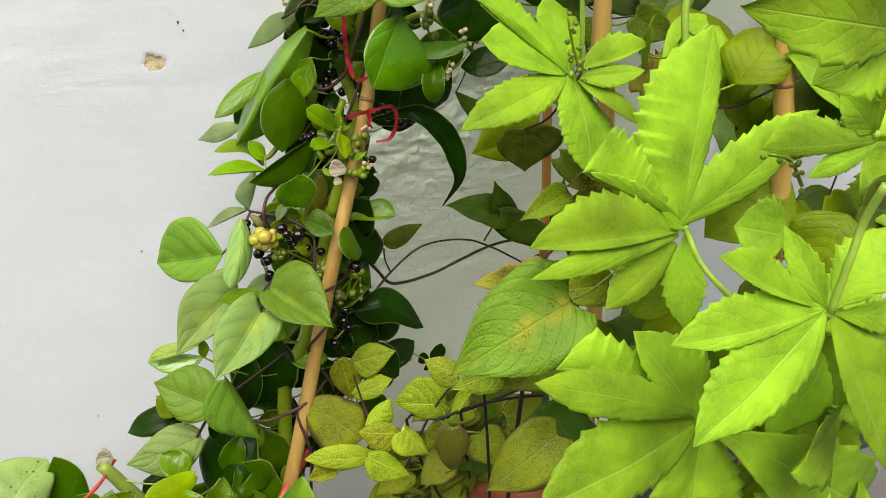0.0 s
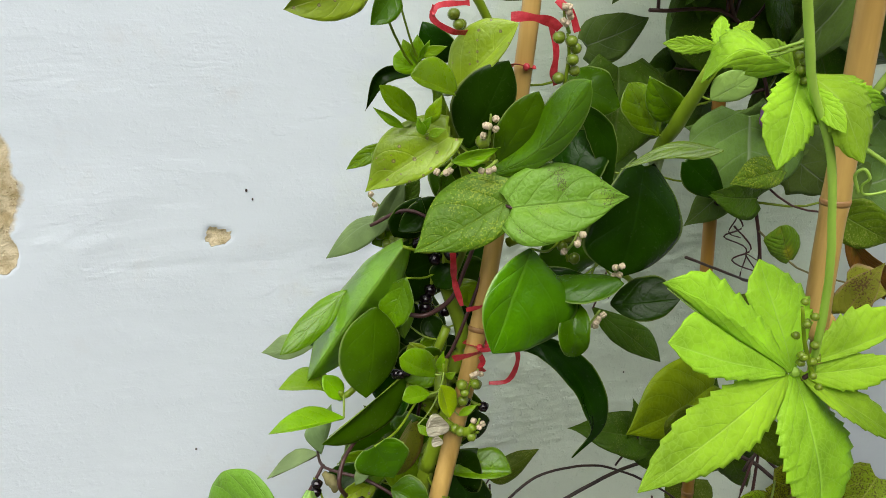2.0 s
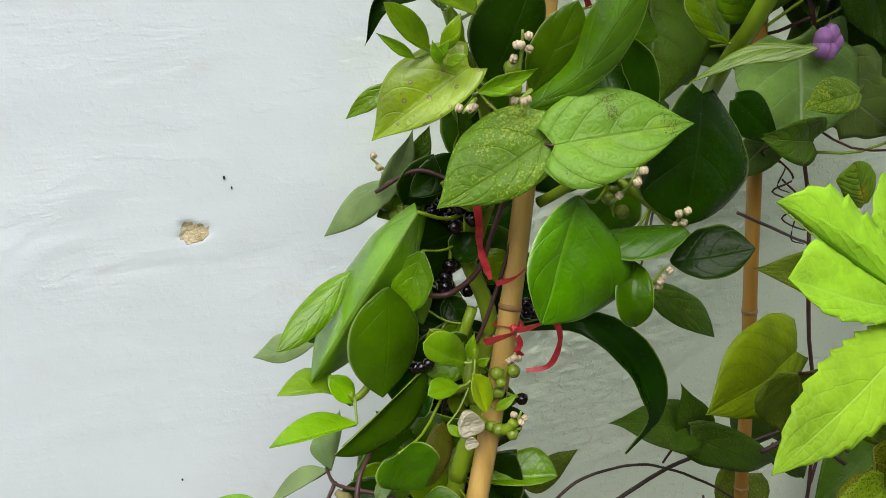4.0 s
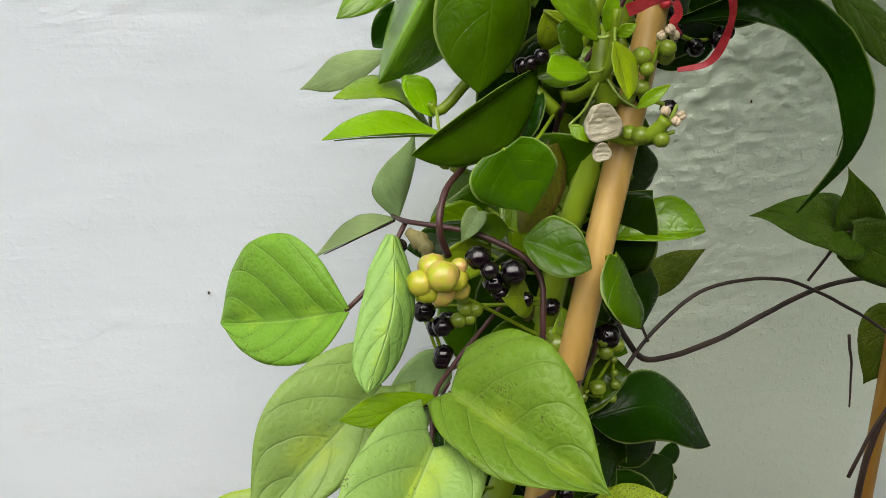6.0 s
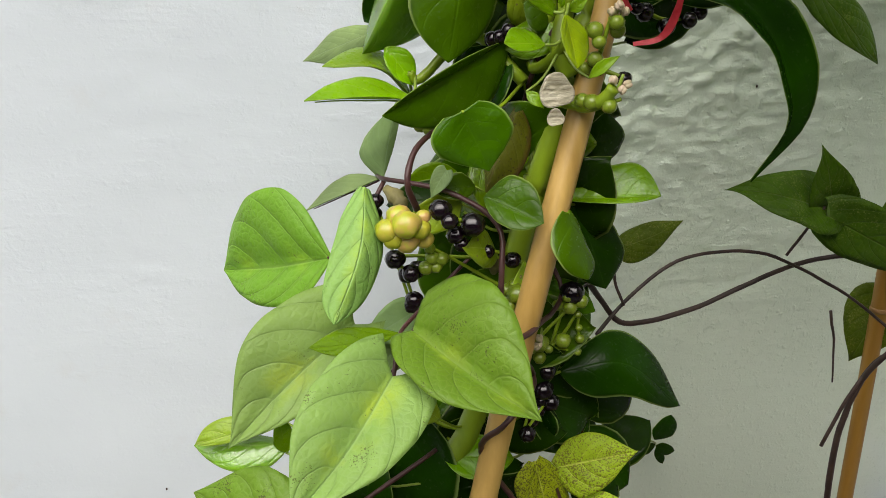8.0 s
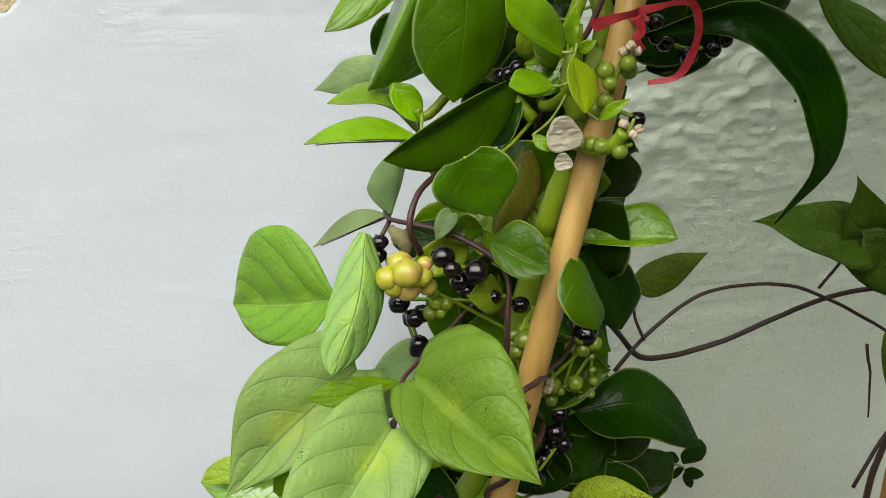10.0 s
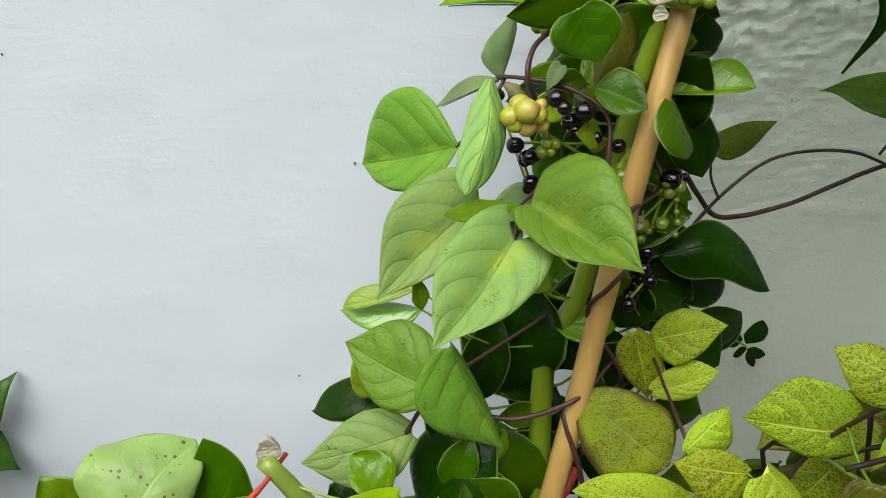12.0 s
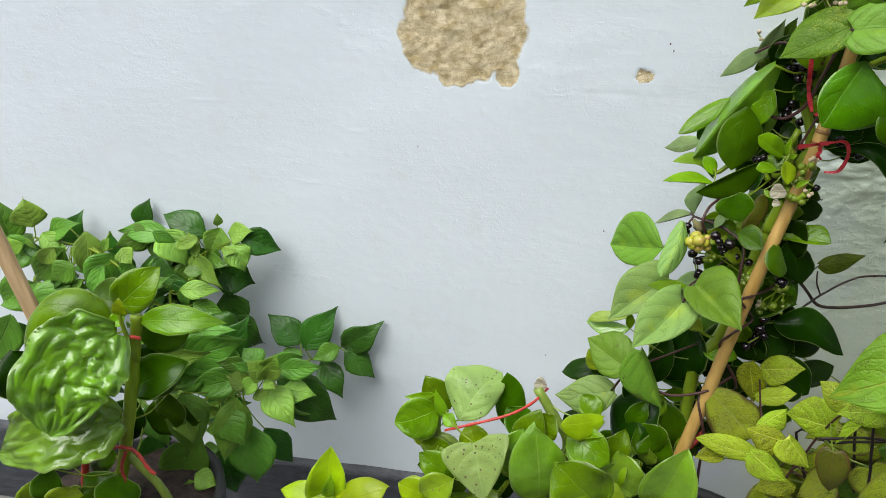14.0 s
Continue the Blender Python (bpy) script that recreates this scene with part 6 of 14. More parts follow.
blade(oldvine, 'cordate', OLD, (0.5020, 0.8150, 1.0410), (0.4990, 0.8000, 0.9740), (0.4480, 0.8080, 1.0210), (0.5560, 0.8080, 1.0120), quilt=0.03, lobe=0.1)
stem(oldvine, 'stem', [(0.520, 0.800, 0.300), (0.617, 0.860, 0.629), (0.588, 0.860, 0.817), (0.564, 0.850, 0.914), (0.533, 0.840, 0.991), (0.530, 0.830, 1.048), (0.487, 0.830, 1.112), (0.415, 0.830, 1.117)], 0.0018, 0.0014, STEM_PURPLE)
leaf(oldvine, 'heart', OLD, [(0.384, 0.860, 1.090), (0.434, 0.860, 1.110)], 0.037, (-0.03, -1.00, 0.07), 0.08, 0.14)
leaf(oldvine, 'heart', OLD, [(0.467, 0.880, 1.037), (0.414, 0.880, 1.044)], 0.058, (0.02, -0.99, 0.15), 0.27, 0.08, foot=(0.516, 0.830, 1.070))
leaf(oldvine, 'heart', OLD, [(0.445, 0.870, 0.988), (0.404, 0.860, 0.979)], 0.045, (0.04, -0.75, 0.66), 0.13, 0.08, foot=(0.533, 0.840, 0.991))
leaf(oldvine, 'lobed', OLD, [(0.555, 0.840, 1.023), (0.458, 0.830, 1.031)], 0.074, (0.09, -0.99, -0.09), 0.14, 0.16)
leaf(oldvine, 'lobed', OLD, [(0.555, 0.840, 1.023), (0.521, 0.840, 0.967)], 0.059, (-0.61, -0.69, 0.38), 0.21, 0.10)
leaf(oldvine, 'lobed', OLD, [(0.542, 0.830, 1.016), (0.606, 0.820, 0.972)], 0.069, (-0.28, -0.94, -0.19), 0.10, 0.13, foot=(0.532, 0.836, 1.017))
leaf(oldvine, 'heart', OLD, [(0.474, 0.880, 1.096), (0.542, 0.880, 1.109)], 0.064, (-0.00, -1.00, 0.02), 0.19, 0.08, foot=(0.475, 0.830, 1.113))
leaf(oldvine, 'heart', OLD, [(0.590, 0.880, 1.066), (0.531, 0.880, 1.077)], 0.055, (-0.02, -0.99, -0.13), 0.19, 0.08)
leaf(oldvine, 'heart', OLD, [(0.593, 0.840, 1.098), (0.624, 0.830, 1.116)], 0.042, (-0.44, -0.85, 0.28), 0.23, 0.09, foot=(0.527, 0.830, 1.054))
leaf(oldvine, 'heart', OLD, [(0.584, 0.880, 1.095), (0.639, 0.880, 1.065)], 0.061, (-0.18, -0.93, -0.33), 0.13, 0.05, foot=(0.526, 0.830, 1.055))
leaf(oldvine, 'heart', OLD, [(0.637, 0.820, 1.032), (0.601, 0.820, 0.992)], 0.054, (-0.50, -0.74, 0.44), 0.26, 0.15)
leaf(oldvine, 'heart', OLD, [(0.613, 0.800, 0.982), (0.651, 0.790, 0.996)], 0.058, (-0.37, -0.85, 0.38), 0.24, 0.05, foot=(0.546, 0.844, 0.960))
blade(oldvine, 'bean', BEAN_DUSTY, (0.4670, 0.7300, 1.0230), (0.4180, 0.7200, 1.0190), (0.4410, 0.7300, 1.0330), (0.4490, 0.7200, 1.0140), quilt=0.04)
leaf(oldvine, 'heart', BEAN_SPECK, [(0.544, 0.750, 0.979), (0.587, 0.740, 0.957)], 0.037, (-0.27, -0.96, -0.09), 0.26, 0.10, foot=(0.535, 0.840, 0.987))
leaf(oldvine, 'heart', DRY, [(0.545, 0.730, 0.908), (0.561, 0.720, 0.951)], 0.027, (-0.84, -0.52, 0.17), 0.25, 0.09)
leaf(oldvine, 'heart', DRY, [(0.563, 0.750, 0.923), (0.594, 0.740, 0.915)], 0.033, (-0.16, -0.88, 0.45), 0.25, 0.08, foot=(0.557, 0.848, 0.933))
blade(oldvine, 'round', MOTTLE_BIG, (0.4950, 0.7400, 0.9520), (0.4770, 0.7350, 0.9810), (0.4680, 0.7380, 0.9690), (0.5000, 0.7380, 0.9660), quilt=0.05)
blade(oldvine, 'cordate', LIME_DEEP, (0.4140, 0.7000, 0.8860), (0.3350, 0.6760, 0.8770), (0.3730, 0.6960, 0.9110), (0.3790, 0.6800, 0.8660), quilt=0.05)
leaf(oldvine, 'heart', BEAN_SPECK, [(0.509, 0.780, 0.888), (0.451, 0.780, 0.903)], 0.033, (0.07, -0.95, 0.29), 0.11, 0.15, foot=(0.565, 0.851, 0.909))
leaf(oldvine, 'heart', BEAN_DARK, [(0.510, 0.800, 0.979), (0.461, 0.800, 0.987)], 0.035, (-0.02, -1.00, -0.10), 0.18, 0.11, foot=(0.533, 0.840, 0.991))
leaf(oldvine, 'heart', OLD, [(0.509, 0.840, 0.973), (0.475, 0.840, 0.946)], 0.030, (-0.31, -0.87, 0.39), 0.20, 0.07, foot=(0.536, 0.841, 0.984))
stem(oldvine, 'tendril', [(0.513, 0.840, 0.963), (0.526, 0.830, 0.945), (0.512, 0.835, 0.935), (0.541, 0.840, 0.920), (0.535, 0.835, 0.896), (0.553, 0.840, 0.887)], 0.0008, 0.0005, STEM_PURPLE)
stem(oldvine, 'tendril', [(0.525, 0.840, 0.942), (0.538, 0.830, 0.924), (0.524, 0.835, 0.913), (0.554, 0.840, 0.898), (0.537, 0.835, 0.917), (0.555, 0.840, 0.908)], 0.0008, 0.0005, STEM_PURPLE)
stem(oldvine, 'tendril', [(0.500, 0.840, 0.993), (0.512, 0.830, 0.976), (0.498, 0.835, 0.966), (0.526, 0.840, 0.952), (0.516, 0.835, 0.939), (0.533, 0.840, 0.931)], 0.0008, 0.0005, STEM_PURPLE)
stem(oldvine, 'tendril', [(0.452, 0.800, 0.936), (0.517, 0.820, 0.905), (0.562, 0.840, 0.885)], 0.0012, 0.0010, STEM_DARK)

# the mottled bean plant low at the trellis
mottled = plant("mottled_bean", (0.330, 0.680, 0.330), "yellowing bean plant with heart-shaped leaves speckled dark brown", "plant")
stem(mottled, 'stem', [(0.330, 0.680, 0.330), (0.283, 0.660, 0.489), (0.268, 0.665, 0.552), (0.250, 0.700, 0.607), (0.256, 0.775, 0.618)], 0.0014, 0.0010, STEM_PURPLE)
stem(mottled, 'stem', [(0.268, 0.665, 0.552), (0.287, 0.650, 0.624), (0.292, 0.620, 0.677), (0.299, 0.580, 0.724)], 0.0014, 0.0010, STEM_PURPLE)
blade(mottled, 'bean', MOTTLE, (0.2570, 0.7750, 0.6270), (0.2990, 0.7600, 0.6420), (0.2760, 0.7760, 0.6480), (0.2710, 0.7580, 0.6170), quilt=0.05, foot=(0.256, 0.775, 0.618))
blade(mottled, 'bean', MOTTLE_DARK, (0.2420, 0.7700, 0.6370), (0.2520, 0.7640, 0.5890), (0.2290, 0.7630, 0.6210), (0.2640, 0.7710, 0.6080), quilt=0.05)
blade(mottled, 'bean', MOTTLE_PALE, (0.2530, 0.7600, 0.5970), (0.2920, 0.7500, 0.6150), (0.2770, 0.7610, 0.6180), (0.2750, 0.7490, 0.5970), quilt=0.05)
blade(mottled, 'round', MOTTLE_DULL, (0.2010, 0.7310, 0.6180), (0.2460, 0.7100, 0.5790), (0.2430, 0.7260, 0.6140), (0.2040, 0.7140, 0.5750), quilt=0.03)
blade(mottled, 'bean', MOTTLE, (0.2410, 0.6800, 0.6160), (0.2680, 0.6900, 0.6350), (0.2510, 0.6890, 0.6290), (0.2670, 0.6810, 0.6150), quilt=0.05, foot=(0.252, 0.697, 0.603))
blade(mottled, 'bean', MOTTLE_DARK, (0.2610, 0.6500, 0.6230), (0.2250, 0.6600, 0.6270), (0.2450, 0.6610, 0.6330), (0.2440, 0.6470, 0.6040), quilt=0.06, foot=(0.283, 0.654, 0.606))
blade(mottled, 'heart', MOTTLE_PALE, (0.2590, 0.6300, 0.6420), (0.2790, 0.6200, 0.6170), (0.2480, 0.6210, 0.6250), (0.2750, 0.6290, 0.6300), quilt=0.06)
blade(mottled, 'heart', MOTTLE, (0.2970, 0.6300, 0.6600), (0.2590, 0.6600, 0.6510), (0.2830, 0.6510, 0.6800), (0.2850, 0.6370, 0.6410), quilt=0.06)
blade(mottled, 'heart', MOTTLE, (0.2960, 0.6000, 0.7080), (0.2720, 0.6200, 0.7170), (0.2910, 0.6150, 0.7180), (0.2800, 0.6050, 0.6980), quilt=0.06)
blade(mottled, 'pepper', MOTTLE_PALE, (0.3120, 0.6000, 0.6940), (0.2910, 0.6050, 0.6590), (0.2980, 0.6060, 0.6860), (0.2990, 0.5960, 0.6780), quilt=0.05, foot=(0.295, 0.603, 0.697))
blade(mottled, 'ovate', MOTTLE_PALE, (0.2550, 0.6900, 0.5700), (0.1840, 0.7000, 0.5780), (0.2230, 0.7010, 0.5850), (0.2260, 0.6890, 0.5630), quilt=0.05, foot=(0.261, 0.679, 0.574))
blade(mottled, 'bean', MOTTLE_DARK, (0.2160, 0.7000, 0.5550), (0.1860, 0.7000, 0.5520), (0.2010, 0.7060, 0.5680), (0.2030, 0.6940, 0.5510), foot=(0.258, 0.684, 0.583))
blade(mottled, 'bean', MOTTLE, (0.2290, 0.6400, 0.6130), (0.2660, 0.6300, 0.5890), (0.2500, 0.6400, 0.6100), (0.2310, 0.6300, 0.5920), quilt=0.05)
leaf(mottled, 'heart', BROWNISH, [(0.290, 0.600, 0.654), (0.294, 0.600, 0.607)], 0.030, (-0.40, -0.92, -0.04), 0.12, 0.09, foot=(0.291, 0.625, 0.668))
blade(mottled, 'bean', MOTTLE_DARK, (0.3190, 0.6600, 0.6200), (0.2940, 0.6600, 0.5880), (0.2970, 0.6650, 0.6100), (0.3220, 0.6550, 0.5910), quilt=0.05)
leaf(mottled, 'heart', MOTTLE_DARK, [(0.276, 0.660, 0.567), (0.242, 0.660, 0.549)], 0.029, (-0.35, -0.64, 0.68), 0.12, 0.13)
leaf(mottled, 'heart', MOTTLE_DULL, [(0.308, 0.640, 0.587), (0.280, 0.640, 0.565)], 0.037, (-0.53, -0.54, 0.65), 0.12, 0.06)
leaf(mottled, 'heart', MOTTLE_DULL, [(0.331, 0.620, 0.626), (0.347, 0.600, 0.597)], 0.041, (-0.36, -0.85, 0.38), 0.12, 0.08, foot=(0.289, 0.640, 0.642))
leaf(mottled, 'heart', MOTTLE_DULL, [(0.324, 0.700, 0.616), (0.294, 0.700, 0.593)], 0.030, (-0.44, -0.68, 0.58), 0.12, 0.10)
leaf(mottled, 'heart', MOTTLE_DULL, [(0.338, 0.660, 0.626), (0.300, 0.660, 0.619)], 0.028, (-0.13, -0.62, 0.78), 0.12, 0.09)
leaf(mottled, 'heart', MOTTLE_BIG, [(0.331, 0.500, 0.819), (0.247, 0.515, 0.769)], 0.077, (-0.43, -0.75, 0.50), 0.10, 0.06)
leaf(mottled, 'heart', MOTTLE_DULL, [(0.371, 0.550, 0.745), (0.301, 0.550, 0.723)], 0.052, (-0.19, -0.75, 0.63), 0.11, 0.13)
leaf(mottled, 'lobed', DRY, [(0.372, 0.600, 0.788), (0.314, 0.620, 0.781)], 0.035, (-0.33, -0.78, 0.53), 0.26, 0.11)
leaf(mottled, 'heart', MOTTLE, [(0.422, 0.580, 0.781), (0.371, 0.600, 0.772)], 0.035, (-0.39, -0.78, 0.49), 0.13, 0.12)
leaf(mottled, 'heart', MOTTLE, [(0.397, 0.620, 0.852), (0.355, 0.620, 0.833)], 0.025, (-0.24, -0.82, 0.52), 0.23, 0.08)
leaf(mottled, 'heart', MOTTLE, [(0.442, 0.620, 0.854), (0.403, 0.620, 0.848)], 0.025, (-0.07, -0.89, 0.46), 0.13, 0.06)
leaf(mottled, 'heart', MOTTLE_DULL, [(0.332, 0.500, 0.707), (0.285, 0.520, 0.652)], 0.050, (-0.66, -0.68, 0.31), 0.12, 0.13)
leaf(mottled, 'heart', BEAN_DARK, [(0.434, 0.600, 0.630), (0.361, 0.620, 0.616)], 0.051, (-0.31, -0.61, 0.73), 0.10, 0.12)
stem(mottled, 'stem', [(0.369, 0.550, 0.734), (0.361, 0.560, 0.767), (0.357, 0.580, 0.787), (0.361, 0.600, 0.795), (0.401, 0.620, 0.812)], 0.0016, 0.0012, STEM_DARK)

# wire trellis in front of the pots
trellis = plant("wire_trellis", (0.400, 0.640, 0.330), "dark rusty wire trellis behind the mottled bean leaves", "trellis")
stem(trellis, 'wire', [(0.400, 0.640, 0.330), (0.277, 0.660, 0.607), (0.306, 0.650, 0.628), (0.342, 0.640, 0.642), (0.380, 0.630, 0.658)], 0.0014, 0.0014, WIRE)
stem(trellis, 'wire', [(0.321, 0.650, 0.653), (0.326, 0.650, 0.620), (0.338, 0.650, 0.549)], 0.0014, 0.0014, WIRE)
stem(trellis, 'wire', [(0.309, 0.580, 0.730), (0.309, 0.580, 0.708), (0.316, 0.580, 0.655), (0.324, 0.580, 0.573)], 0.0013, 0.0013, WIRE)
stem(trellis, 'wire', [(0.275, 0.600, 0.667), (0.324, 0.600, 0.674), (0.381, 0.600, 0.668)], 0.0013, 0.0013, WIRE)
stem(trellis, 'wire', [(0.335, 0.560, 0.709), (0.331, 0.560, 0.630), (0.328, 0.560, 0.549)], 0.0020, 0.0020, WIRE)
stem(trellis, 'wire', [(0.314, 0.660, 0.583), (0.343, 0.650, 0.592), (0.363, 0.640, 0.601)], 0.0013, 0.0013, WIRE)

# the lime-green vine with palmate leaves
lime = plant("palmate_vine", (0.460, 0.560, 0.300), "fresh lime-green vine with toothed palmate leaves on the nearer canes", "plant")
stem(lime, 'stem', [(0.460, 0.560, 0.300), (0.485, 0.655, 0.400), (0.466, 0.668, 0.890), (0.446, 0.668, 1.060), (0.440, 0.640, 1.240), (0.420, 0.590, 1.270), (0.388, 0.568, 1.190)], 0.0030, 0.0028, STEM_LIME)
stem(lime, 'stem', [(0.312, 0.570, 1.167), (0.322, 0.572, 1.138), (0.334, 0.575, 1.106), (0.346, 0.575, 1.085), (0.354, 0.575, 1.063), (0.368, 0.580, 1.015), (0.382, 0.592, 0.959)], 0.0020, 0.0018, STEM_LIME)
stem(lime, 'tendril', [(0.343, 0.580, 1.094), (0.362, 0.580, 1.083), (0.380, 0.570, 1.070)], 0.0015, 0.0010, STEM_LIME)
stem(lime, 'tendril', [(0.369, 0.575, 1.059), (0.365, 0.575, 1.067), (0.367, 0.573, 1.070), (0.370, 0.572, 1.066), (0.370, 0.575, 1.062), (0.373, 0.575, 1.058), (0.382, 0.570, 1.061)], 0.0008, 0.0006, STEM_LIME)
stem(lime, 'stem', [(0.467, 0.590, 1.028), (0.468, 0.585, 0.987), (0.472, 0.570, 0.919), (0.434, 0.512, 0.857)], 0.0028, 0.0026, STEM_LIME)
stem(lime, 'stem', [(0.427, 0.360, 0.940), (0.431, 0.370, 0.916), (0.427, 0.370, 0.889), (0.429, 0.375, 0.855)], 0.0026, 0.0024, STEM_LIME)
stem(lime, 'stem', [(0.450, 0.450, 0.812), (0.420, 0.470, 0.843), (0.432, 0.510, 0.858)], 0.0022, 0.0022, STEM_LIME)
stem(lime, 'stem', [(0.429, 0.375, 0.855), (0.477, 0.440, 0.775), (0.430, 0.440, 0.747), (0.398, 0.430, 0.750)], 0.0022, 0.0022, STEM_LIME)
palm = part_at(lime, 'palmate_leaf', (0.376, 0.597, 0.958), STEM_LIME)
blade(palm, 'toothed', LIME, (0.3690, 0.5970, 0.9560), (0.2720, 0.5670, 0.9290), (0.3120, 0.5880, 0.9560), (0.3430, 0.5760, 0.9360), teeth=10, quilt=0.03)
blade(palm, 'toothed', LIME, (0.3780, 0.5970, 0.9540), (0.3860, 0.5670, 0.8820), (0.3560, 0.5780, 0.9270), (0.4190, 0.5880, 0.9020), teeth=10, quilt=0.03)
blade(palm, 'toothed', LIME, (0.3680, 0.5970, 0.9590), (0.2990, 0.5970, 0.9850), (0.3270, 0.6070, 0.9960), (0.3170, 0.5890, 0.9690), teeth=7, quilt=0.03)
blade(palm, 'toothed', LIME, (0.3690, 0.5970, 0.9610), (0.2990, 0.6070, 1.0110), (0.3310, 0.6080, 1.0110), (0.3350, 0.5980, 0.9920), teeth=8, quilt=0.03)
blade(palm, 'toothed', LIME, (0.3730, 0.5970, 0.9610), (0.3600, 0.6170, 1.0130), (0.3490, 0.6070, 0.9940), (0.3920, 0.6130, 0.9890), teeth=7, quilt=0.03)
blade(palm, 'toothed', LIME, (0.3870, 0.5970, 0.9620), (0.4460, 0.5970, 0.9780), (0.4100, 0.6030, 0.9860), (0.4120, 0.5930, 0.9660), teeth=7, quilt=0.03)
blade(palm, 'toothed', LIME, (0.3860, 0.5970, 0.9550), (0.4370, 0.5870, 0.9600), (0.4070, 0.5960, 0.9640), (0.4060, 0.5860, 0.9480), teeth=7, quilt=0.03)
blade(palm, 'toothed', LIME, (0.3830, 0.5970, 0.9540), (0.4400, 0.5770, 0.9160), (0.4200, 0.5910, 0.9410), (0.3960, 0.5810, 0.9380), teeth=8, quilt=0.03)
palm = part_at(lime, 'palmate_leaf', (0.339, 0.585, 1.107), STEM_LIME)
blade(palm, 'toothed', LIME, (0.3360, 0.5850, 1.1080), (0.3150, 0.5650, 1.0750), (0.3100, 0.5730, 1.0980), (0.3450, 0.5790, 1.0950), teeth=8, quilt=0.03)
blade(palm, 'toothed', LIME, (0.3430, 0.5850, 1.1070), (0.3580, 0.5650, 1.0750), (0.3680, 0.5830, 1.1050), (0.3430, 0.5710, 1.0870), mid=(0.3480, 0.5720, 1.0980), teeth=8, quilt=0.03)
blade(palm, 'toothed', LIME, (0.3290, 0.5850, 1.1120), (0.3000, 0.6000, 1.1040), (0.3130, 0.5980, 1.1260), (0.3140, 0.5880, 1.1080), mid=(0.3060, 0.5850, 1.1190), teeth=7, quilt=0.03)
leaf(palm, 'serrate', LIME, [(0.342, 0.585, 1.106), (0.384, 0.585, 1.094)], 0.014, (-0.07, -0.97, -0.23), 0.11, 0.09, crinkle=0.4)
leaf(palm, 'serrate', LIME, [(0.341, 0.585, 1.105), (0.346, 0.565, 1.088)], 0.010, (-0.80, -0.51, 0.33), 0.13, 0.08, crinkle=0.4)
leaf(palm, 'serrate', LIME, [(0.338, 0.585, 1.108), (0.331, 0.605, 1.121)], 0.011, (-0.89, -0.40, 0.20), 0.06, 0.06, crinkle=0.4)
palm = part_at(lime, 'palmate_leaf', (0.432, 0.510, 0.858), STEM_LIME)
blade(palm, 'toothed', LIME, (0.4270, 0.5100, 0.8630), (0.4590, 0.5450, 0.9990), (0.3860, 0.5280, 0.9470), (0.4660, 0.5340, 0.9520), teeth=11, quilt=0.03)
blade(palm, 'toothed', LIME, (0.4220, 0.5100, 0.8670), (0.3500, 0.5300, 0.9030), (0.3710, 0.5300, 0.9360), (0.3830, 0.5160, 0.8990), teeth=8, quilt=0.03)
blade(palm, 'toothed', LIME, (0.4210, 0.5100, 0.8570), (0.2880, 0.4900, 0.8700), (0.3530, 0.5100, 0.8960), (0.3490, 0.4900, 0.8610), teeth=9, quilt=0.03)
blade(palm, 'toothed', LIME, (0.4220, 0.5100, 0.8530), (0.2850, 0.4800, 0.8530), (0.3480, 0.4990, 0.8620), (0.3470, 0.4870, 0.8460), teeth=9, quilt=0.03)
blade(palm, 'toothed', LIME, (0.4240, 0.5100, 0.8450), (0.3540, 0.4900, 0.8140), (0.3720, 0.5040, 0.8360), (0.3970, 0.4960, 0.8180), teeth=7, quilt=0.03)
leaf(palm, 'serrate', LIME, [(0.433, 0.510, 0.853), (0.429, 0.490, 0.785)], 0.032, (-0.61, -0.75, 0.25), 0.15, 0.06, crinkle=0.4)
blade(palm, 'toothed', LIME, (0.4300, 0.5100, 0.8650), (0.5540, 0.5200, 0.9370), (0.4700, 0.5210, 0.9180), (0.5040, 0.5110, 0.8850), teeth=10, quilt=0.03)
palm = part_at(lime, 'palmate_leaf', (0.429, 0.375, 0.855), STEM_LIME)
blade(palm, 'toothed', LIME, (0.4210, 0.3750, 0.8540), (0.3210, 0.3550, 0.8020), (0.3490, 0.3710, 0.8480), (0.4040, 0.3590, 0.8210), teeth=10, quilt=0.03)
blade(palm, 'toothed', LIME, (0.4180, 0.3750, 0.8590), (0.3120, 0.3750, 0.8570), (0.3560, 0.3810, 0.8780), (0.3490, 0.3690, 0.8500), teeth=10, quilt=0.03)
blade(palm, 'toothed', LIME, (0.4090, 0.3750, 0.8650), (0.3440, 0.3850, 0.9000), (0.3760, 0.3850, 0.9000), (0.3620, 0.3760, 0.8850), teeth=8, quilt=0.03)
leaf(palm, 'serrate', LIME, [(0.425, 0.375, 0.859), (0.398, 0.395, 0.908)], 0.019, (-0.53, -0.85, 0.05), 0.11, 0.12, crinkle=0.4)
leaf(palm, 'serrate', LIME, [(0.431, 0.375, 0.858), (0.468, 0.375, 0.906)], 0.039, (-0.72, -0.41, 0.56), 0.13, 0.07, crinkle=0.4)
leaf(palm, 'serrate', LIME, [(0.433, 0.375, 0.854), (0.509, 0.375, 0.839)], 0.022, (0.07, -0.94, 0.34), 0.13, 0.06, crinkle=0.4)
blade(palm, 'toothed', LIME, (0.4340, 0.3750, 0.8500), (0.5080, 0.3550, 0.7230), (0.4440, 0.3610, 0.8010), (0.5110, 0.3710, 0.7980), teeth=11, quilt=0.03)
palm = part_at(lime, 'palmate_leaf', (0.398, 0.430, 0.750), STEM_LIME)
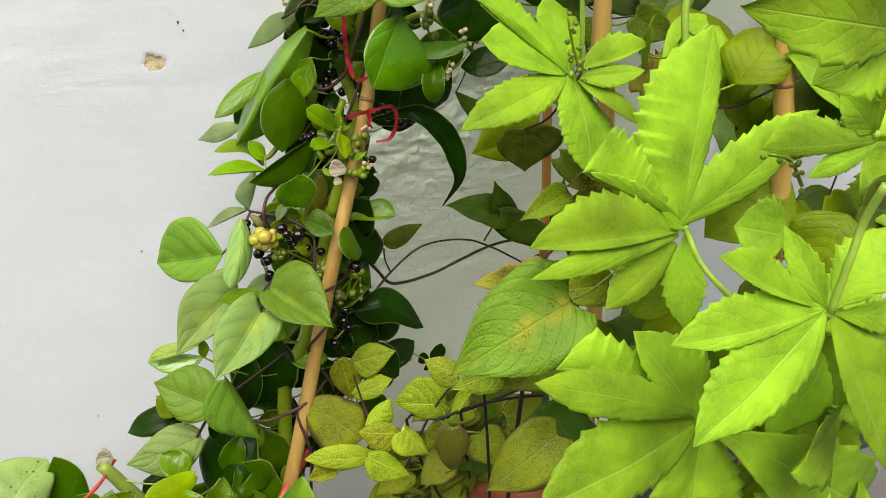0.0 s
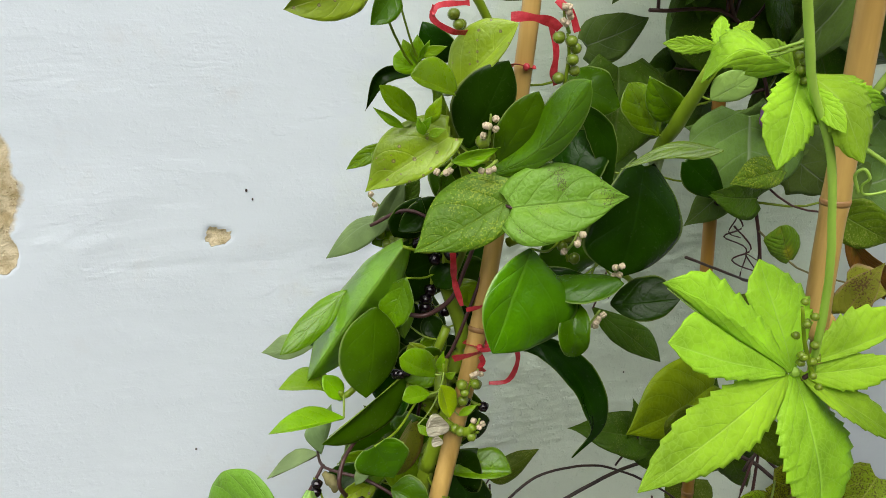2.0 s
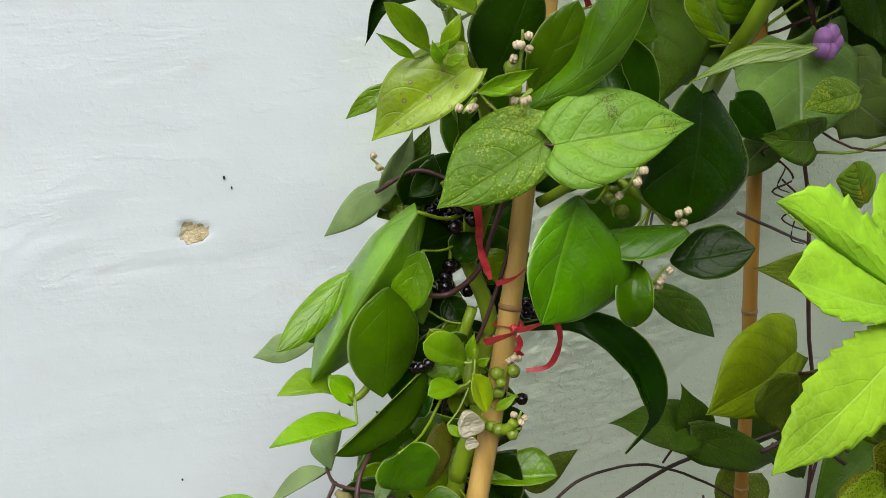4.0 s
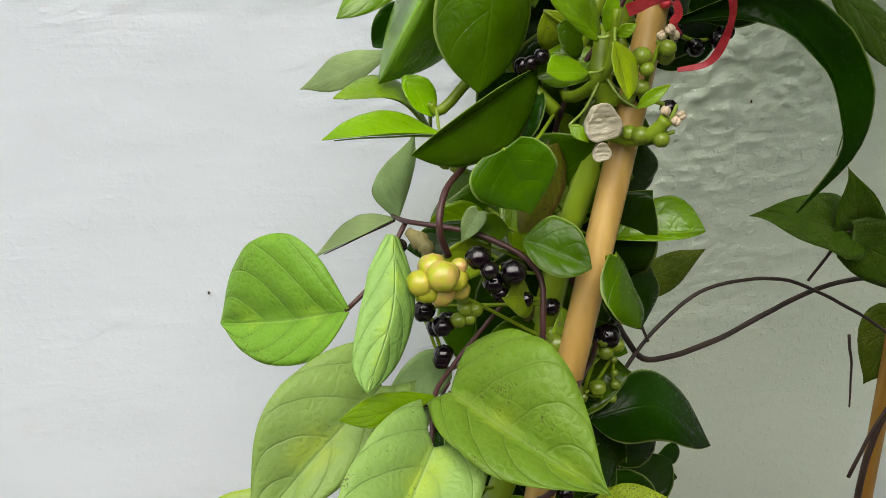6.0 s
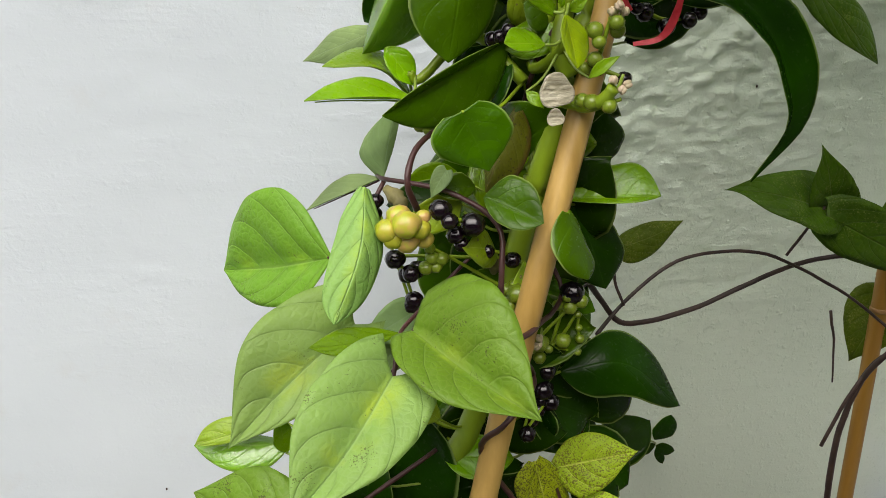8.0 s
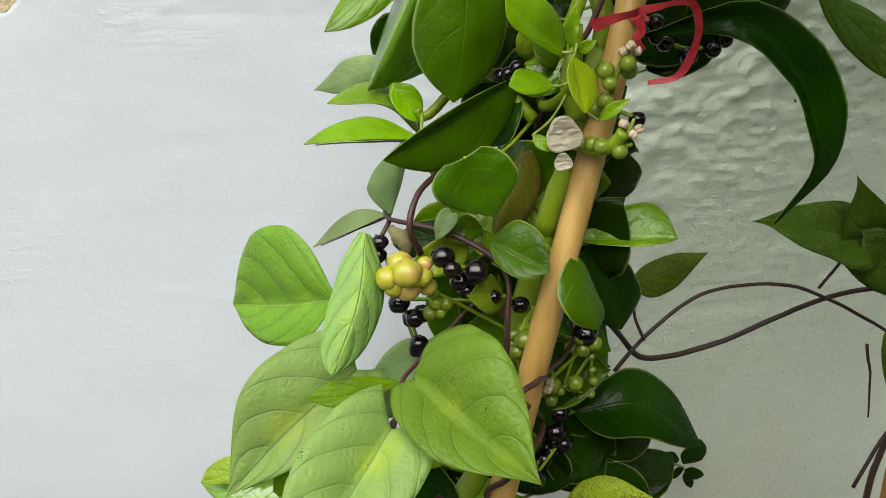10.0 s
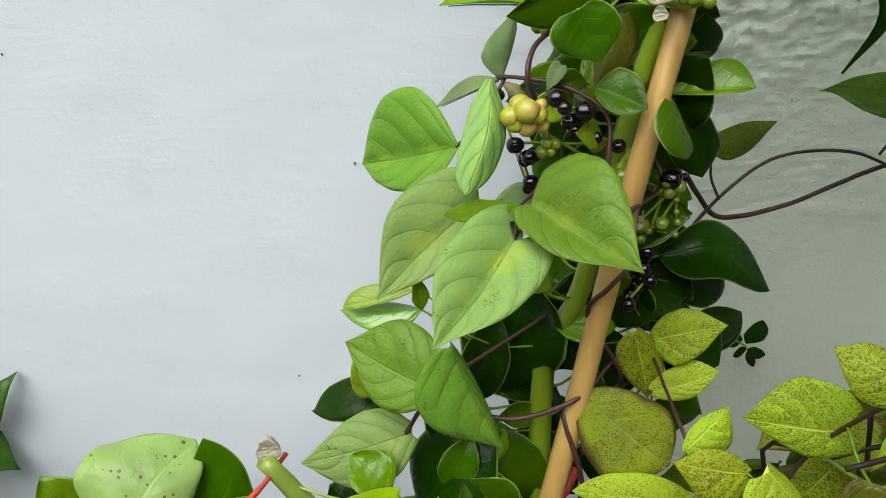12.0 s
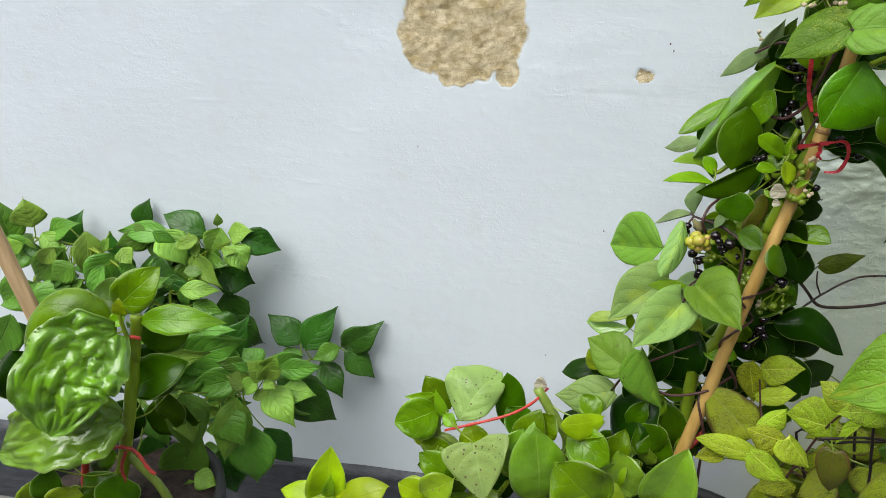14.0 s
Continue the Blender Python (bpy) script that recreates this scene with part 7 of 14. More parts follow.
blade(palm, 'toothed', LIME, (0.3920, 0.4300, 0.7580), (0.2570, 0.4200, 0.8180), (0.3240, 0.4330, 0.8060), (0.3040, 0.4170, 0.7840), teeth=9, quilt=0.03)
blade(palm, 'toothed', LIME, (0.3930, 0.4300, 0.7470), (0.2610, 0.4100, 0.7310), (0.3120, 0.4300, 0.7710), (0.3510, 0.4120, 0.7180), teeth=10, quilt=0.03)
blade(palm, 'toothed', LIME, (0.3950, 0.4300, 0.7560), (0.3480, 0.4500, 0.8190), (0.3540, 0.4360, 0.7910), (0.4120, 0.4460, 0.7910), teeth=8, quilt=0.03)
blade(palm, 'toothed', LIME, (0.4000, 0.4400, 0.7470), (0.2980, 0.4600, 0.7950), (0.3260, 0.4580, 0.8210), (0.3400, 0.4460, 0.7920), teeth=9, quilt=0.03)
blade(palm, 'toothed', LIME, (0.4030, 0.4300, 0.7390), (0.3910, 0.4100, 0.6340), (0.3530, 0.4160, 0.7110), (0.4490, 0.4260, 0.6840), teeth=10, quilt=0.03)
leaf(palm, 'serrate', LIME, [(0.408, 0.430, 0.743), (0.632, 0.450, 0.587)], 0.080, (0.17, -0.98, 0.12), 0.10, 0.12, crinkle=0.4)
palm = part_at(lime, 'palmate_leaf', (0.489, 0.420, 0.948), STEM_LIME)
blade(palm, 'toothed', LIME, (0.4890, 0.4200, 0.9440), (0.3860, 0.4100, 0.9500), (0.4230, 0.4200, 0.9650), (0.4240, 0.4110, 0.9420), teeth=8, quilt=0.03)
blade(palm, 'toothed', LIME, (0.4900, 0.4200, 0.9410), (0.4270, 0.4100, 0.9290), (0.4540, 0.4180, 0.9420), (0.4620, 0.4120, 0.9290), teeth=6, quilt=0.05)
leaf(palm, 'serrate', LIME, [(0.486, 0.420, 0.949), (0.450, 0.420, 0.978)], 0.026, (-0.18, -0.96, -0.23), 0.11, 0.07, crinkle=0.4)
leaf(palm, 'serrate', LIME, [(0.491, 0.420, 0.948), (0.531, 0.420, 0.959)], 0.030, (-0.18, -0.71, 0.68), 0.07, 0.11, crinkle=0.4)
palm = part_at(lime, 'palmate_leaf', (0.418, 0.360, 1.020), STEM_LIME)
leaf(palm, 'serrate', LIME, [(0.411, 0.360, 1.021), (0.304, 0.360, 1.034)], 0.040, (-0.00, -1.00, -0.00), 0.11, 0.12, crinkle=0.4)
leaf(palm, 'serrate', LIME, [(0.415, 0.360, 1.018), (0.369, 0.370, 0.995)], 0.037, (-0.39, -0.82, 0.41), 0.07, 0.07, crinkle=0.4)
leaf(palm, 'serrate', LIME, [(0.421, 0.360, 1.018), (0.464, 0.360, 0.992)], 0.040, (-0.16, -0.95, -0.27), 0.10, 0.05, crinkle=0.4)
leaf(lime, 'serrate', LIME, [(0.307, 0.600, 1.119), (0.286, 0.610, 1.119)], 0.008, (-0.43, -0.90, -0.09), 0.14, 0.09, foot=(0.327, 0.573, 1.124))
leaf(lime, 'serrate', LIME, [(0.307, 0.600, 1.117), (0.313, 0.610, 1.130)], 0.008, (-0.73, -0.34, 0.59), 0.27, 0.05, foot=(0.328, 0.574, 1.122))
leaf(lime, 'serrate', LIME, [(0.308, 0.600, 1.118), (0.326, 0.605, 1.128)], 0.006, (-0.18, -0.70, 0.69), 0.16, 0.11)
leaf(lime, 'serrate', LIME, [(0.519, 0.420, 0.832), (0.523, 0.420, 0.737)], 0.064, (-0.83, -0.56, -0.03), 0.14, 0.06)
leaf(lime, 'serrate', LIME, [(0.578, 0.500, 0.719), (0.601, 0.500, 0.590)], 0.100, (-0.51, -0.85, -0.09), 0.26, 0.11)
leaf(lime, 'serrate', LIME, [(0.507, 0.480, 0.853), (0.469, 0.500, 0.859)], 0.053, (-0.39, -0.84, 0.37), 0.12, 0.14)
leaf(lime, 'ovate', LIME_DEEP, [(0.503, 0.560, 0.951), (0.540, 0.560, 0.989)], 0.056, (-0.64, -0.47, 0.62), 0.18, 0.11, foot=(0.471, 0.576, 0.945))
leaf(lime, 'ovate', LIME_DEEP, [(0.575, 0.550, 0.868), (0.502, 0.560, 0.822)], 0.067, (-0.45, -0.70, 0.56), 0.21, 0.09)
leaf(lime, 'ovate', LIME_DEEP, [(0.560, 0.600, 0.969), (0.522, 0.600, 0.923)], 0.042, (-0.60, -0.62, 0.51), 0.14, 0.15)
leaf(lime, 'ovate', LIME_DEEP, [(0.588, 0.500, 0.854), (0.565, 0.500, 0.807)], 0.064, (-0.71, -0.61, 0.35), 0.12, 0.14)
leaf(lime, 'ovate', LIME_DEEP, [(0.429, 0.550, 0.765), (0.457, 0.550, 0.802)], 0.047, (-0.71, -0.45, 0.54), 0.10, 0.08)
leaf(lime, 'ovate', LIME_DEEP, [(0.447, 0.580, 0.713), (0.376, 0.580, 0.716)], 0.055, (0.03, -0.69, 0.72), 0.14, 0.14)
leaf(lime, 'heart', BEAN_SPECK, [(0.377, 0.660, 0.899), (0.380, 0.660, 0.861)], 0.059, (-0.22, -0.98, -0.02), 0.13, 0.06, foot=(0.382, 0.592, 0.959))

# the low spinach plant with cut stems, propped by a red string
lowspin = plant("low_spinach", (0.000, 0.720, 0.300), "low spinach plant with spotted pale leaves and a cut stem", "plant")
stem(lowspin, 'stem', [(0.000, 0.720, 0.300), (0.056, 0.740, 0.362), (0.044, 0.735, 0.466), (0.045, 0.730, 0.531), (0.031, 0.730, 0.558), (0.007, 0.731, 0.600)], 0.0075, 0.0058, STEM_PALE)
stem(lowspin, 'stem', [(-0.046, 0.730, 0.352), (-0.060, 0.725, 0.467), (-0.094, 0.720, 0.519), (-0.112, 0.720, 0.529), (-0.107, 0.720, 0.572)], 0.0070, 0.0035, STEM_PALE)
stem(lowspin, 'stem', [(-0.052, 0.720, 0.418), (-0.021, 0.720, 0.478), (-0.024, 0.740, 0.530)], 0.0040, 0.0025, STEM_GREEN)
stem(lowspin, 'stem', [(-0.211, 0.600, 0.450), (-0.207, 0.600, 0.518)], 0.0040, 0.0030, STEM_GREEN)
blade(lowspin, 'ovate', SPOTTED, (-0.0840, 0.7150, 0.5540), (-0.0390, 0.7650, 0.5940), (-0.1010, 0.7500, 0.6010), (-0.0450, 0.7280, 0.5680), mid=(-0.0620, 0.7350, 0.5870), quilt=0.07, bulge=0.02, wave=0.14, foot=(-0.109, 0.720, 0.553))
blade(lowspin, 'ovate', SPINACH, (-0.0220, 0.7500, 0.5190), (-0.0320, 0.7550, 0.6020), (-0.0450, 0.7480, 0.5540), (-0.0090, 0.7560, 0.5660))
leaf(lowspin, 'ovate', SPINACH_MID, [(-0.109, 0.720, 0.566), (-0.160, 0.700, 0.550)], 0.053, (0.27, -0.92, 0.29), 0.09, 0.13, crinkle=0.5)
leaf(lowspin, 'ovate', SPINACH_MID, [(-0.106, 0.760, 0.535), (-0.136, 0.760, 0.580)], 0.039, (0.25, -0.95, 0.17), 0.15, 0.08, foot=(-0.111, 0.720, 0.535), crinkle=0.5)
leaf(lowspin, 'lance', YOUNG, [(-0.115, 0.730, 0.578), (-0.152, 0.720, 0.576)], 0.011, (0.23, -0.93, 0.30), 0.14, 0.10, foot=(-0.107, 0.720, 0.572), crinkle=0.5)
blade(lowspin, 'delta', SPOTTED, (-0.0590, 0.6720, 0.5580), (-0.0420, 0.6400, 0.5030), (-0.0930, 0.6560, 0.5530), (-0.0190, 0.6620, 0.5810), quilt=0.05, bulge=-0.08, wave=0.08, foot=(-0.107, 0.720, 0.572))
leaf(lowspin, 'ovate', SPINACH_GLOSS, [(0.017, 0.665, 0.489), (0.012, 0.660, 0.600)], 0.066, (0.24, -0.97, -0.03), 0.19, 0.13, foot=(-0.021, 0.720, 0.478), crinkle=0.5)
leaf(lowspin, 'ovate', SPINACH_MID, [(0.046, 0.700, 0.564), (0.094, 0.680, 0.544)], 0.047, (-0.03, -0.74, 0.67), 0.21, 0.14, foot=(0.031, 0.730, 0.556), crinkle=0.5)
blade(lowspin, 'round', YELLOWG, (0.0830, 0.7050, 0.5860), (0.0380, 0.6800, 0.5900), (0.0580, 0.6980, 0.5950), (0.0640, 0.6860, 0.5690), foot=(0.019, 0.731, 0.580))
leaf(lowspin, 'ovate', SPINACH_MID, [(-0.006, 0.710, 0.522), (0.013, 0.700, 0.591)], 0.042, (-0.34, -0.94, -0.04), 0.16, 0.14, foot=(-0.023, 0.733, 0.513), crinkle=0.5)
leaf(lowspin, 'ovate', SPINACH_MID, [(0.014, 0.700, 0.558), (0.029, 0.700, 0.588)], 0.036, (-0.48, -0.85, 0.24), 0.11, 0.06, crinkle=0.5)
leaf(lowspin, 'ovate', SPINACH_MID, [(-0.089, 0.690, 0.488), (-0.128, 0.690, 0.520)], 0.036, (0.31, -0.88, 0.37), 0.14, 0.12, foot=(-0.080, 0.722, 0.497), crinkle=0.5)
leaf(lowspin, 'ovate', SPINACH_PALE, [(-0.085, 0.680, 0.493), (-0.128, 0.680, 0.467)], 0.040, (-0.12, -0.97, 0.20), 0.19, 0.13, foot=(-0.081, 0.722, 0.499), crinkle=0.5)
leaf(lowspin, 'ovate', YELLOWG, [(-0.116, 0.690, 0.453), (-0.157, 0.690, 0.468)], 0.039, (0.14, -0.92, 0.37), 0.11, 0.06, foot=(-0.072, 0.723, 0.485), crinkle=0.5)
leaf(lowspin, 'ovate', YELLOWG, [(-0.215, 0.600, 0.504), (-0.203, 0.600, 0.588)], 0.045, (0.18, -0.98, -0.03), 0.27, 0.14, foot=(-0.208, 0.600, 0.504), crinkle=0.5)
leaf(lowspin, 'ovate', YELLOWG, [(-0.192, 0.590, 0.521), (-0.264, 0.590, 0.529)], 0.031, (0.09, -0.64, 0.76), 0.17, 0.08, crinkle=0.5)
leaf(lowspin, 'ovate', YELLOWG, [(-0.198, 0.580, 0.521), (-0.135, 0.580, 0.561)], 0.042, (-0.33, -0.80, 0.51), 0.08, 0.09, foot=(-0.207, 0.600, 0.518), crinkle=0.5)
leaf(lowspin, 'lance', YOUNG, [(-0.209, 0.590, 0.526), (-0.199, 0.585, 0.565)], 0.015, (0.25, -0.95, -0.18), 0.23, 0.14, foot=(-0.207, 0.600, 0.518), crinkle=0.5)
leaf(lowspin, 'ovate', SPINACH_MID, [(0.088, 0.640, 0.520), (0.037, 0.635, 0.574)], 0.073, (0.22, -0.97, 0.12), 0.11, 0.11, crinkle=0.5)
leaf(lowspin, 'ovate', SPINACH_GLOSS, [(0.144, 0.665, 0.502), (0.172, 0.660, 0.590)], 0.058, (-0.22, -0.97, 0.02), 0.27, 0.10, crinkle=0.5)
leaf(lowspin, 'ovate', SPINACH_PALE, [(0.117, 0.680, 0.501), (0.074, 0.680, 0.526)], 0.047, (0.39, -0.66, 0.64), 0.14, 0.06, crinkle=0.5)
leaf(lowspin, 'ovate', SPINACH_DARK, [(0.047, 0.730, 0.480), (0.069, 0.730, 0.526)], 0.054, (-0.00, -1.00, 0.00), 0.17, 0.10, foot=(0.044, 0.734, 0.480), crinkle=0.5)
leaf(lowspin, 'ovate', SPINACH_MID, [(0.096, 0.710, 0.513), (0.109, 0.720, 0.564)], 0.031, (-0.20, -0.95, 0.23), 0.27, 0.13, foot=(0.045, 0.731, 0.515), crinkle=0.5)
leaf(lowspin, 'lance', YOUNG, [(0.100, 0.700, 0.505), (0.101, 0.700, 0.546)], 0.019, (-0.03, -1.00, 0.00), 0.20, 0.16, foot=(0.045, 0.732, 0.508), crinkle=0.5)
leaf(lowspin, 'ovate', YOUNG, [(0.100, 0.690, 0.506), (0.110, 0.690, 0.548)], 0.025, (-0.50, -0.86, 0.11), 0.16, 0.14, foot=(0.045, 0.732, 0.510), crinkle=0.5)
leaf(lowspin, 'ovate', SPINACH_DARK, [(-0.025, 0.730, 0.432), (-0.055, 0.740, 0.473)], 0.057, (0.03, -0.97, 0.26), 0.09, 0.16, crinkle=0.5)
leaf(lowspin, 'ovate', SPINACH_DARK, [(0.068, 0.750, 0.527), (0.039, 0.760, 0.549)], 0.045, (0.15, -0.81, 0.56), 0.26, 0.10, crinkle=0.5)
leaf(lowspin, 'ovate', YOUNG, [(-0.108, 0.720, 0.538), (-0.133, 0.710, 0.559)], 0.022, (0.56, -0.77, 0.31), 0.14, 0.07, crinkle=0.5)
leaf(lowspin, 'lance', YOUNG, [(-0.100, 0.715, 0.556), (-0.112, 0.715, 0.595)], 0.015, (0.18, -0.98, 0.06), 0.15, 0.11, crinkle=0.5)
leaf(lowspin, 'lance', YOUNG, [(-0.102, 0.710, 0.563), (-0.084, 0.700, 0.556)], 0.018, (-0.21, -0.76, 0.61), 0.15, 0.08, foot=(-0.108, 0.720, 0.564), crinkle=0.5)
leaf(lowspin, 'ovate', SPINACH_MID, [(-0.035, 0.700, 0.501), (-0.019, 0.700, 0.553)], 0.037, (-0.29, -0.95, 0.09), 0.25, 0.16, foot=(-0.021, 0.725, 0.492), crinkle=0.5)
leaf(lowspin, 'ovate', YELLOWG, [(-0.125, 0.730, 0.511), (-0.147, 0.730, 0.521)], 0.032, (0.35, -0.57, 0.75), 0.16, 0.12, foot=(-0.112, 0.720, 0.529), crinkle=0.5)
leaf(lowspin, 'ovate', YELLOWG, [(-0.063, 0.740, 0.490), (-0.078, 0.750, 0.524)], 0.040, (0.02, -0.96, 0.29), 0.18, 0.14, foot=(-0.071, 0.723, 0.483), crinkle=0.5)
leaf(lowspin, 'ovate', SPINACH_MID, [(0.137, 0.700, 0.486), (0.121, 0.700, 0.525)], 0.038, (-0.11, -0.99, -0.04), 0.10, 0.07, crinkle=0.5)
leaf(lowspin, 'ovate', SPINACH_DARK, [(0.164, 0.740, 0.490), (0.199, 0.740, 0.469)], 0.045, (0.20, -0.92, 0.34), 0.12, 0.15, crinkle=0.5)
leaf(lowspin, 'ovate', SPINACH_MID, [(0.079, 0.715, 0.580), (0.058, 0.730, 0.598)], 0.029, (0.13, -0.68, 0.72), 0.22, 0.09, crinkle=0.5)

# the pepper plant in front of the wall
pepper = plant("pepper_plant", (-0.480, 0.900, 0.300), "bushy pepper plant with pointed dark green leaves and pale young shoots", "plant")
stem(pepper, 'stem', [(-0.480, 0.900, 0.300), (-0.684, 0.860, 0.104), (-0.597, 0.880, 0.345), (-0.579, 0.900, 0.505), (-0.591, 0.950, 0.598), (-0.613, 0.970, 0.646)], 0.0040, 0.0020, STEM_GREEN)
stem(pepper, 'stem', [(-0.597, 0.880, 0.345), (-0.459, 0.840, 0.476), (-0.356, 0.770, 0.554)], 0.0030, 0.0020, STEM_GREEN)
stem(pepper, 'stem', [(-0.459, 0.840, 0.476), (-0.415, 0.940, 0.446), (-0.402, 1.000, 0.420), (-0.346, 1.015, 0.445)], 0.0025, 0.0015, STEM_GREEN)
stem(pepper, 'stem', [(-0.591, 0.950, 0.598), (-0.518, 0.970, 0.633), (-0.488, 0.980, 0.645)], 0.0025, 0.0015, STEM_GREEN)
stem(pepper, 'stem', [(-0.585, 0.920, 0.534), (-0.705, 0.950, 0.618), (-0.840, 0.970, 0.629)], 0.0025, 0.0015, STEM_GREEN)
stem(pepper, 'stem', [(-0.705, 0.950, 0.618), (-0.755, 0.970, 0.635), (-0.788, 0.990, 0.645)], 0.0020, 0.0010, STEM_GREEN)
leaf(pepper, 'pepper', PEPPER_DARK, [(-0.341, 1.020, 0.443), (-0.270, 1.025, 0.493)], 0.054, (0.04, -1.00, 0.04), 0.24, 0.12, foot=(-0.346, 1.015, 0.445), crinkle=0.6)
leaf(pepper, 'pepper', PEPPER_DARK, [(-0.400, 1.000, 0.446), (-0.348, 1.028, 0.515)], 0.056, (0.08, -0.94, 0.32), 0.18, 0.05, foot=(-0.391, 1.003, 0.425), crinkle=0.6)
leaf(pepper, 'pepper', PEPPER_DARK, [(-0.409, 1.005, 0.453), (-0.469, 1.020, 0.494)], 0.053, (0.26, -0.72, 0.65), 0.16, 0.07, foot=(-0.404, 0.991, 0.424), crinkle=0.6)
leaf(pepper, 'pepper', PEPPER_DARK, [(-0.333, 1.010, 0.442), (-0.285, 1.010, 0.394)], 0.047, (0.49, -0.71, 0.49), 0.14, 0.05, foot=(-0.346, 1.015, 0.445), crinkle=0.6)
leaf(pepper, 'pepper', PEPPER_DARK, [(-0.372, 1.000, 0.424), (-0.333, 0.980, 0.368)], 0.045, (0.41, -0.73, 0.55), 0.22, 0.10, foot=(-0.377, 1.007, 0.431), crinkle=0.6)
leaf(pepper, 'pepper', PEPPER, [(-0.340, 1.000, 0.455), (-0.381, 0.980, 0.438)], 0.033, (0.25, -0.87, 0.42), 0.24, 0.16, foot=(-0.346, 1.015, 0.445), crinkle=0.6)
leaf(pepper, 'pepper', PEPPER, [(-0.406, 1.000, 0.437), (-0.445, 0.980, 0.417)], 0.037, (0.03, -0.73, 0.69), 0.21, 0.13, crinkle=0.6)
leaf(pepper, 'pepper', PEPPER_YOUNG, [(-0.352, 0.760, 0.536), (-0.306, 0.735, 0.498)], 0.046, (0.21, -0.68, 0.70), 0.15, 0.14, foot=(-0.358, 0.771, 0.553), crinkle=0.6)
leaf(pepper, 'pepper', PEPPER_DARK, [(-0.342, 0.780, 0.542), (-0.276, 0.806, 0.460)], 0.065, (0.60, -0.76, 0.24), 0.18, 0.12, foot=(-0.357, 0.770, 0.553), crinkle=0.6)
leaf(pepper, 'pepper', PEPPER_YOUNG, [(-0.397, 0.755, 0.518), (-0.417, 0.735, 0.422)], 0.053, (0.51, -0.85, 0.07), 0.10, 0.06, foot=(-0.384, 0.789, 0.533), crinkle=0.6)
leaf(pepper, 'pepper', PEPPER, [(-0.389, 0.765, 0.546), (-0.465, 0.750, 0.527)], 0.043, (0.09, -0.92, 0.39), 0.23, 0.11, foot=(-0.373, 0.782, 0.541), crinkle=0.6)
leaf(pepper, 'pepper', PEPPER, [(-0.335, 0.770, 0.561), (-0.276, 0.780, 0.567)], 0.031, (0.11, -0.92, 0.38), 0.27, 0.08, foot=(-0.356, 0.770, 0.554), crinkle=0.6)
leaf(pepper, 'pepper', PEPPER_YOUNG, [(-0.352, 0.755, 0.564), (-0.371, 0.750, 0.583)], 0.026, (0.49, -0.83, 0.28), 0.09, 0.13, foot=(-0.356, 0.770, 0.554), crinkle=0.6)
leaf(pepper, 'pepper', PEPPER_YOUNG, [(-0.348, 0.755, 0.569), (-0.326, 0.750, 0.600)], 0.028, (0.12, -0.97, -0.23), 0.27, 0.12, foot=(-0.356, 0.770, 0.554), crinkle=0.6)
leaf(pepper, 'pepper', PEPPER_YOUNG, [(-0.359, 0.750, 0.558), (-0.380, 0.745, 0.532)], 0.024, (-0.17, -0.93, 0.32), 0.25, 0.13, foot=(-0.356, 0.770, 0.554), crinkle=0.6)
leaf(pepper, 'pepper', PEPPER_YOUNG, [(-0.347, 0.750, 0.559), (-0.353, 0.745, 0.584)], 0.022, (0.76, -0.64, 0.07), 0.12, 0.12, foot=(-0.356, 0.770, 0.554), crinkle=0.6)
leaf(pepper, 'pepper', PEPPER, [(-0.374, 0.790, 0.548), (-0.400, 0.800, 0.570)], 0.040, (0.29, -0.70, 0.65), 0.13, 0.15, foot=(-0.374, 0.782, 0.541), crinkle=0.6)
leaf(pepper, 'pepper', PEPPER, [(-0.357, 0.790, 0.550), (-0.320, 0.820, 0.553)], 0.039, (0.60, -0.77, 0.21), 0.16, 0.11, foot=(-0.365, 0.776, 0.547), crinkle=0.6)
leaf(pepper, 'pepper', PEPPER, [(-0.452, 0.720, 0.545), (-0.441, 0.700, 0.462)], 0.060, (0.81, -0.54, 0.24), 0.12, 0.09, foot=(-0.390, 0.793, 0.528), crinkle=0.6)
leaf(pepper, 'pepper', PEPPER, [(-0.399, 0.780, 0.453), (-0.393, 0.770, 0.361)], 0.067, (0.38, -0.91, 0.12), 0.26, 0.15, foot=(-0.418, 0.812, 0.507), crinkle=0.6)
leaf(pepper, 'pepper', PEPPER, [(-0.453, 0.740, 0.457), (-0.507, 0.720, 0.356)], 0.069, (0.14, -0.98, 0.12), 0.10, 0.09, foot=(-0.430, 0.820, 0.498), crinkle=0.6)
leaf(pepper, 'pepper', PEPPER_YOUNG, [(-0.442, 0.700, 0.428), (-0.412, 0.700, 0.414)], 0.032, (0.28, -0.76, 0.59), 0.22, 0.11, crinkle=0.6)
leaf(pepper, 'pepper', PEPPER_YOUNG, [(-0.453, 0.700, 0.417), (-0.454, 0.700, 0.382)], 0.032, (0.63, -0.78, -0.03), 0.12, 0.15, crinkle=0.6)
leaf(pepper, 'pepper', PEPPER, [(-0.542, 0.780, 0.572), (-0.404, 0.800, 0.547)], 0.065, (0.22, -0.70, 0.68), 0.20, 0.08, crinkle=0.6)
leaf(pepper, 'pepper', PEPPER, [(-0.482, 0.750, 0.570), (-0.385, 0.790, 0.591)], 0.062, (0.34, -0.92, 0.19), 0.21, 0.07, crinkle=0.6)
leaf(pepper, 'pepper', PEPPER_DARK, [(-0.395, 0.820, 0.418), (-0.362, 0.830, 0.353)], 0.045, (0.51, -0.85, 0.13), 0.09, 0.07, foot=(-0.442, 0.829, 0.489), crinkle=0.6)
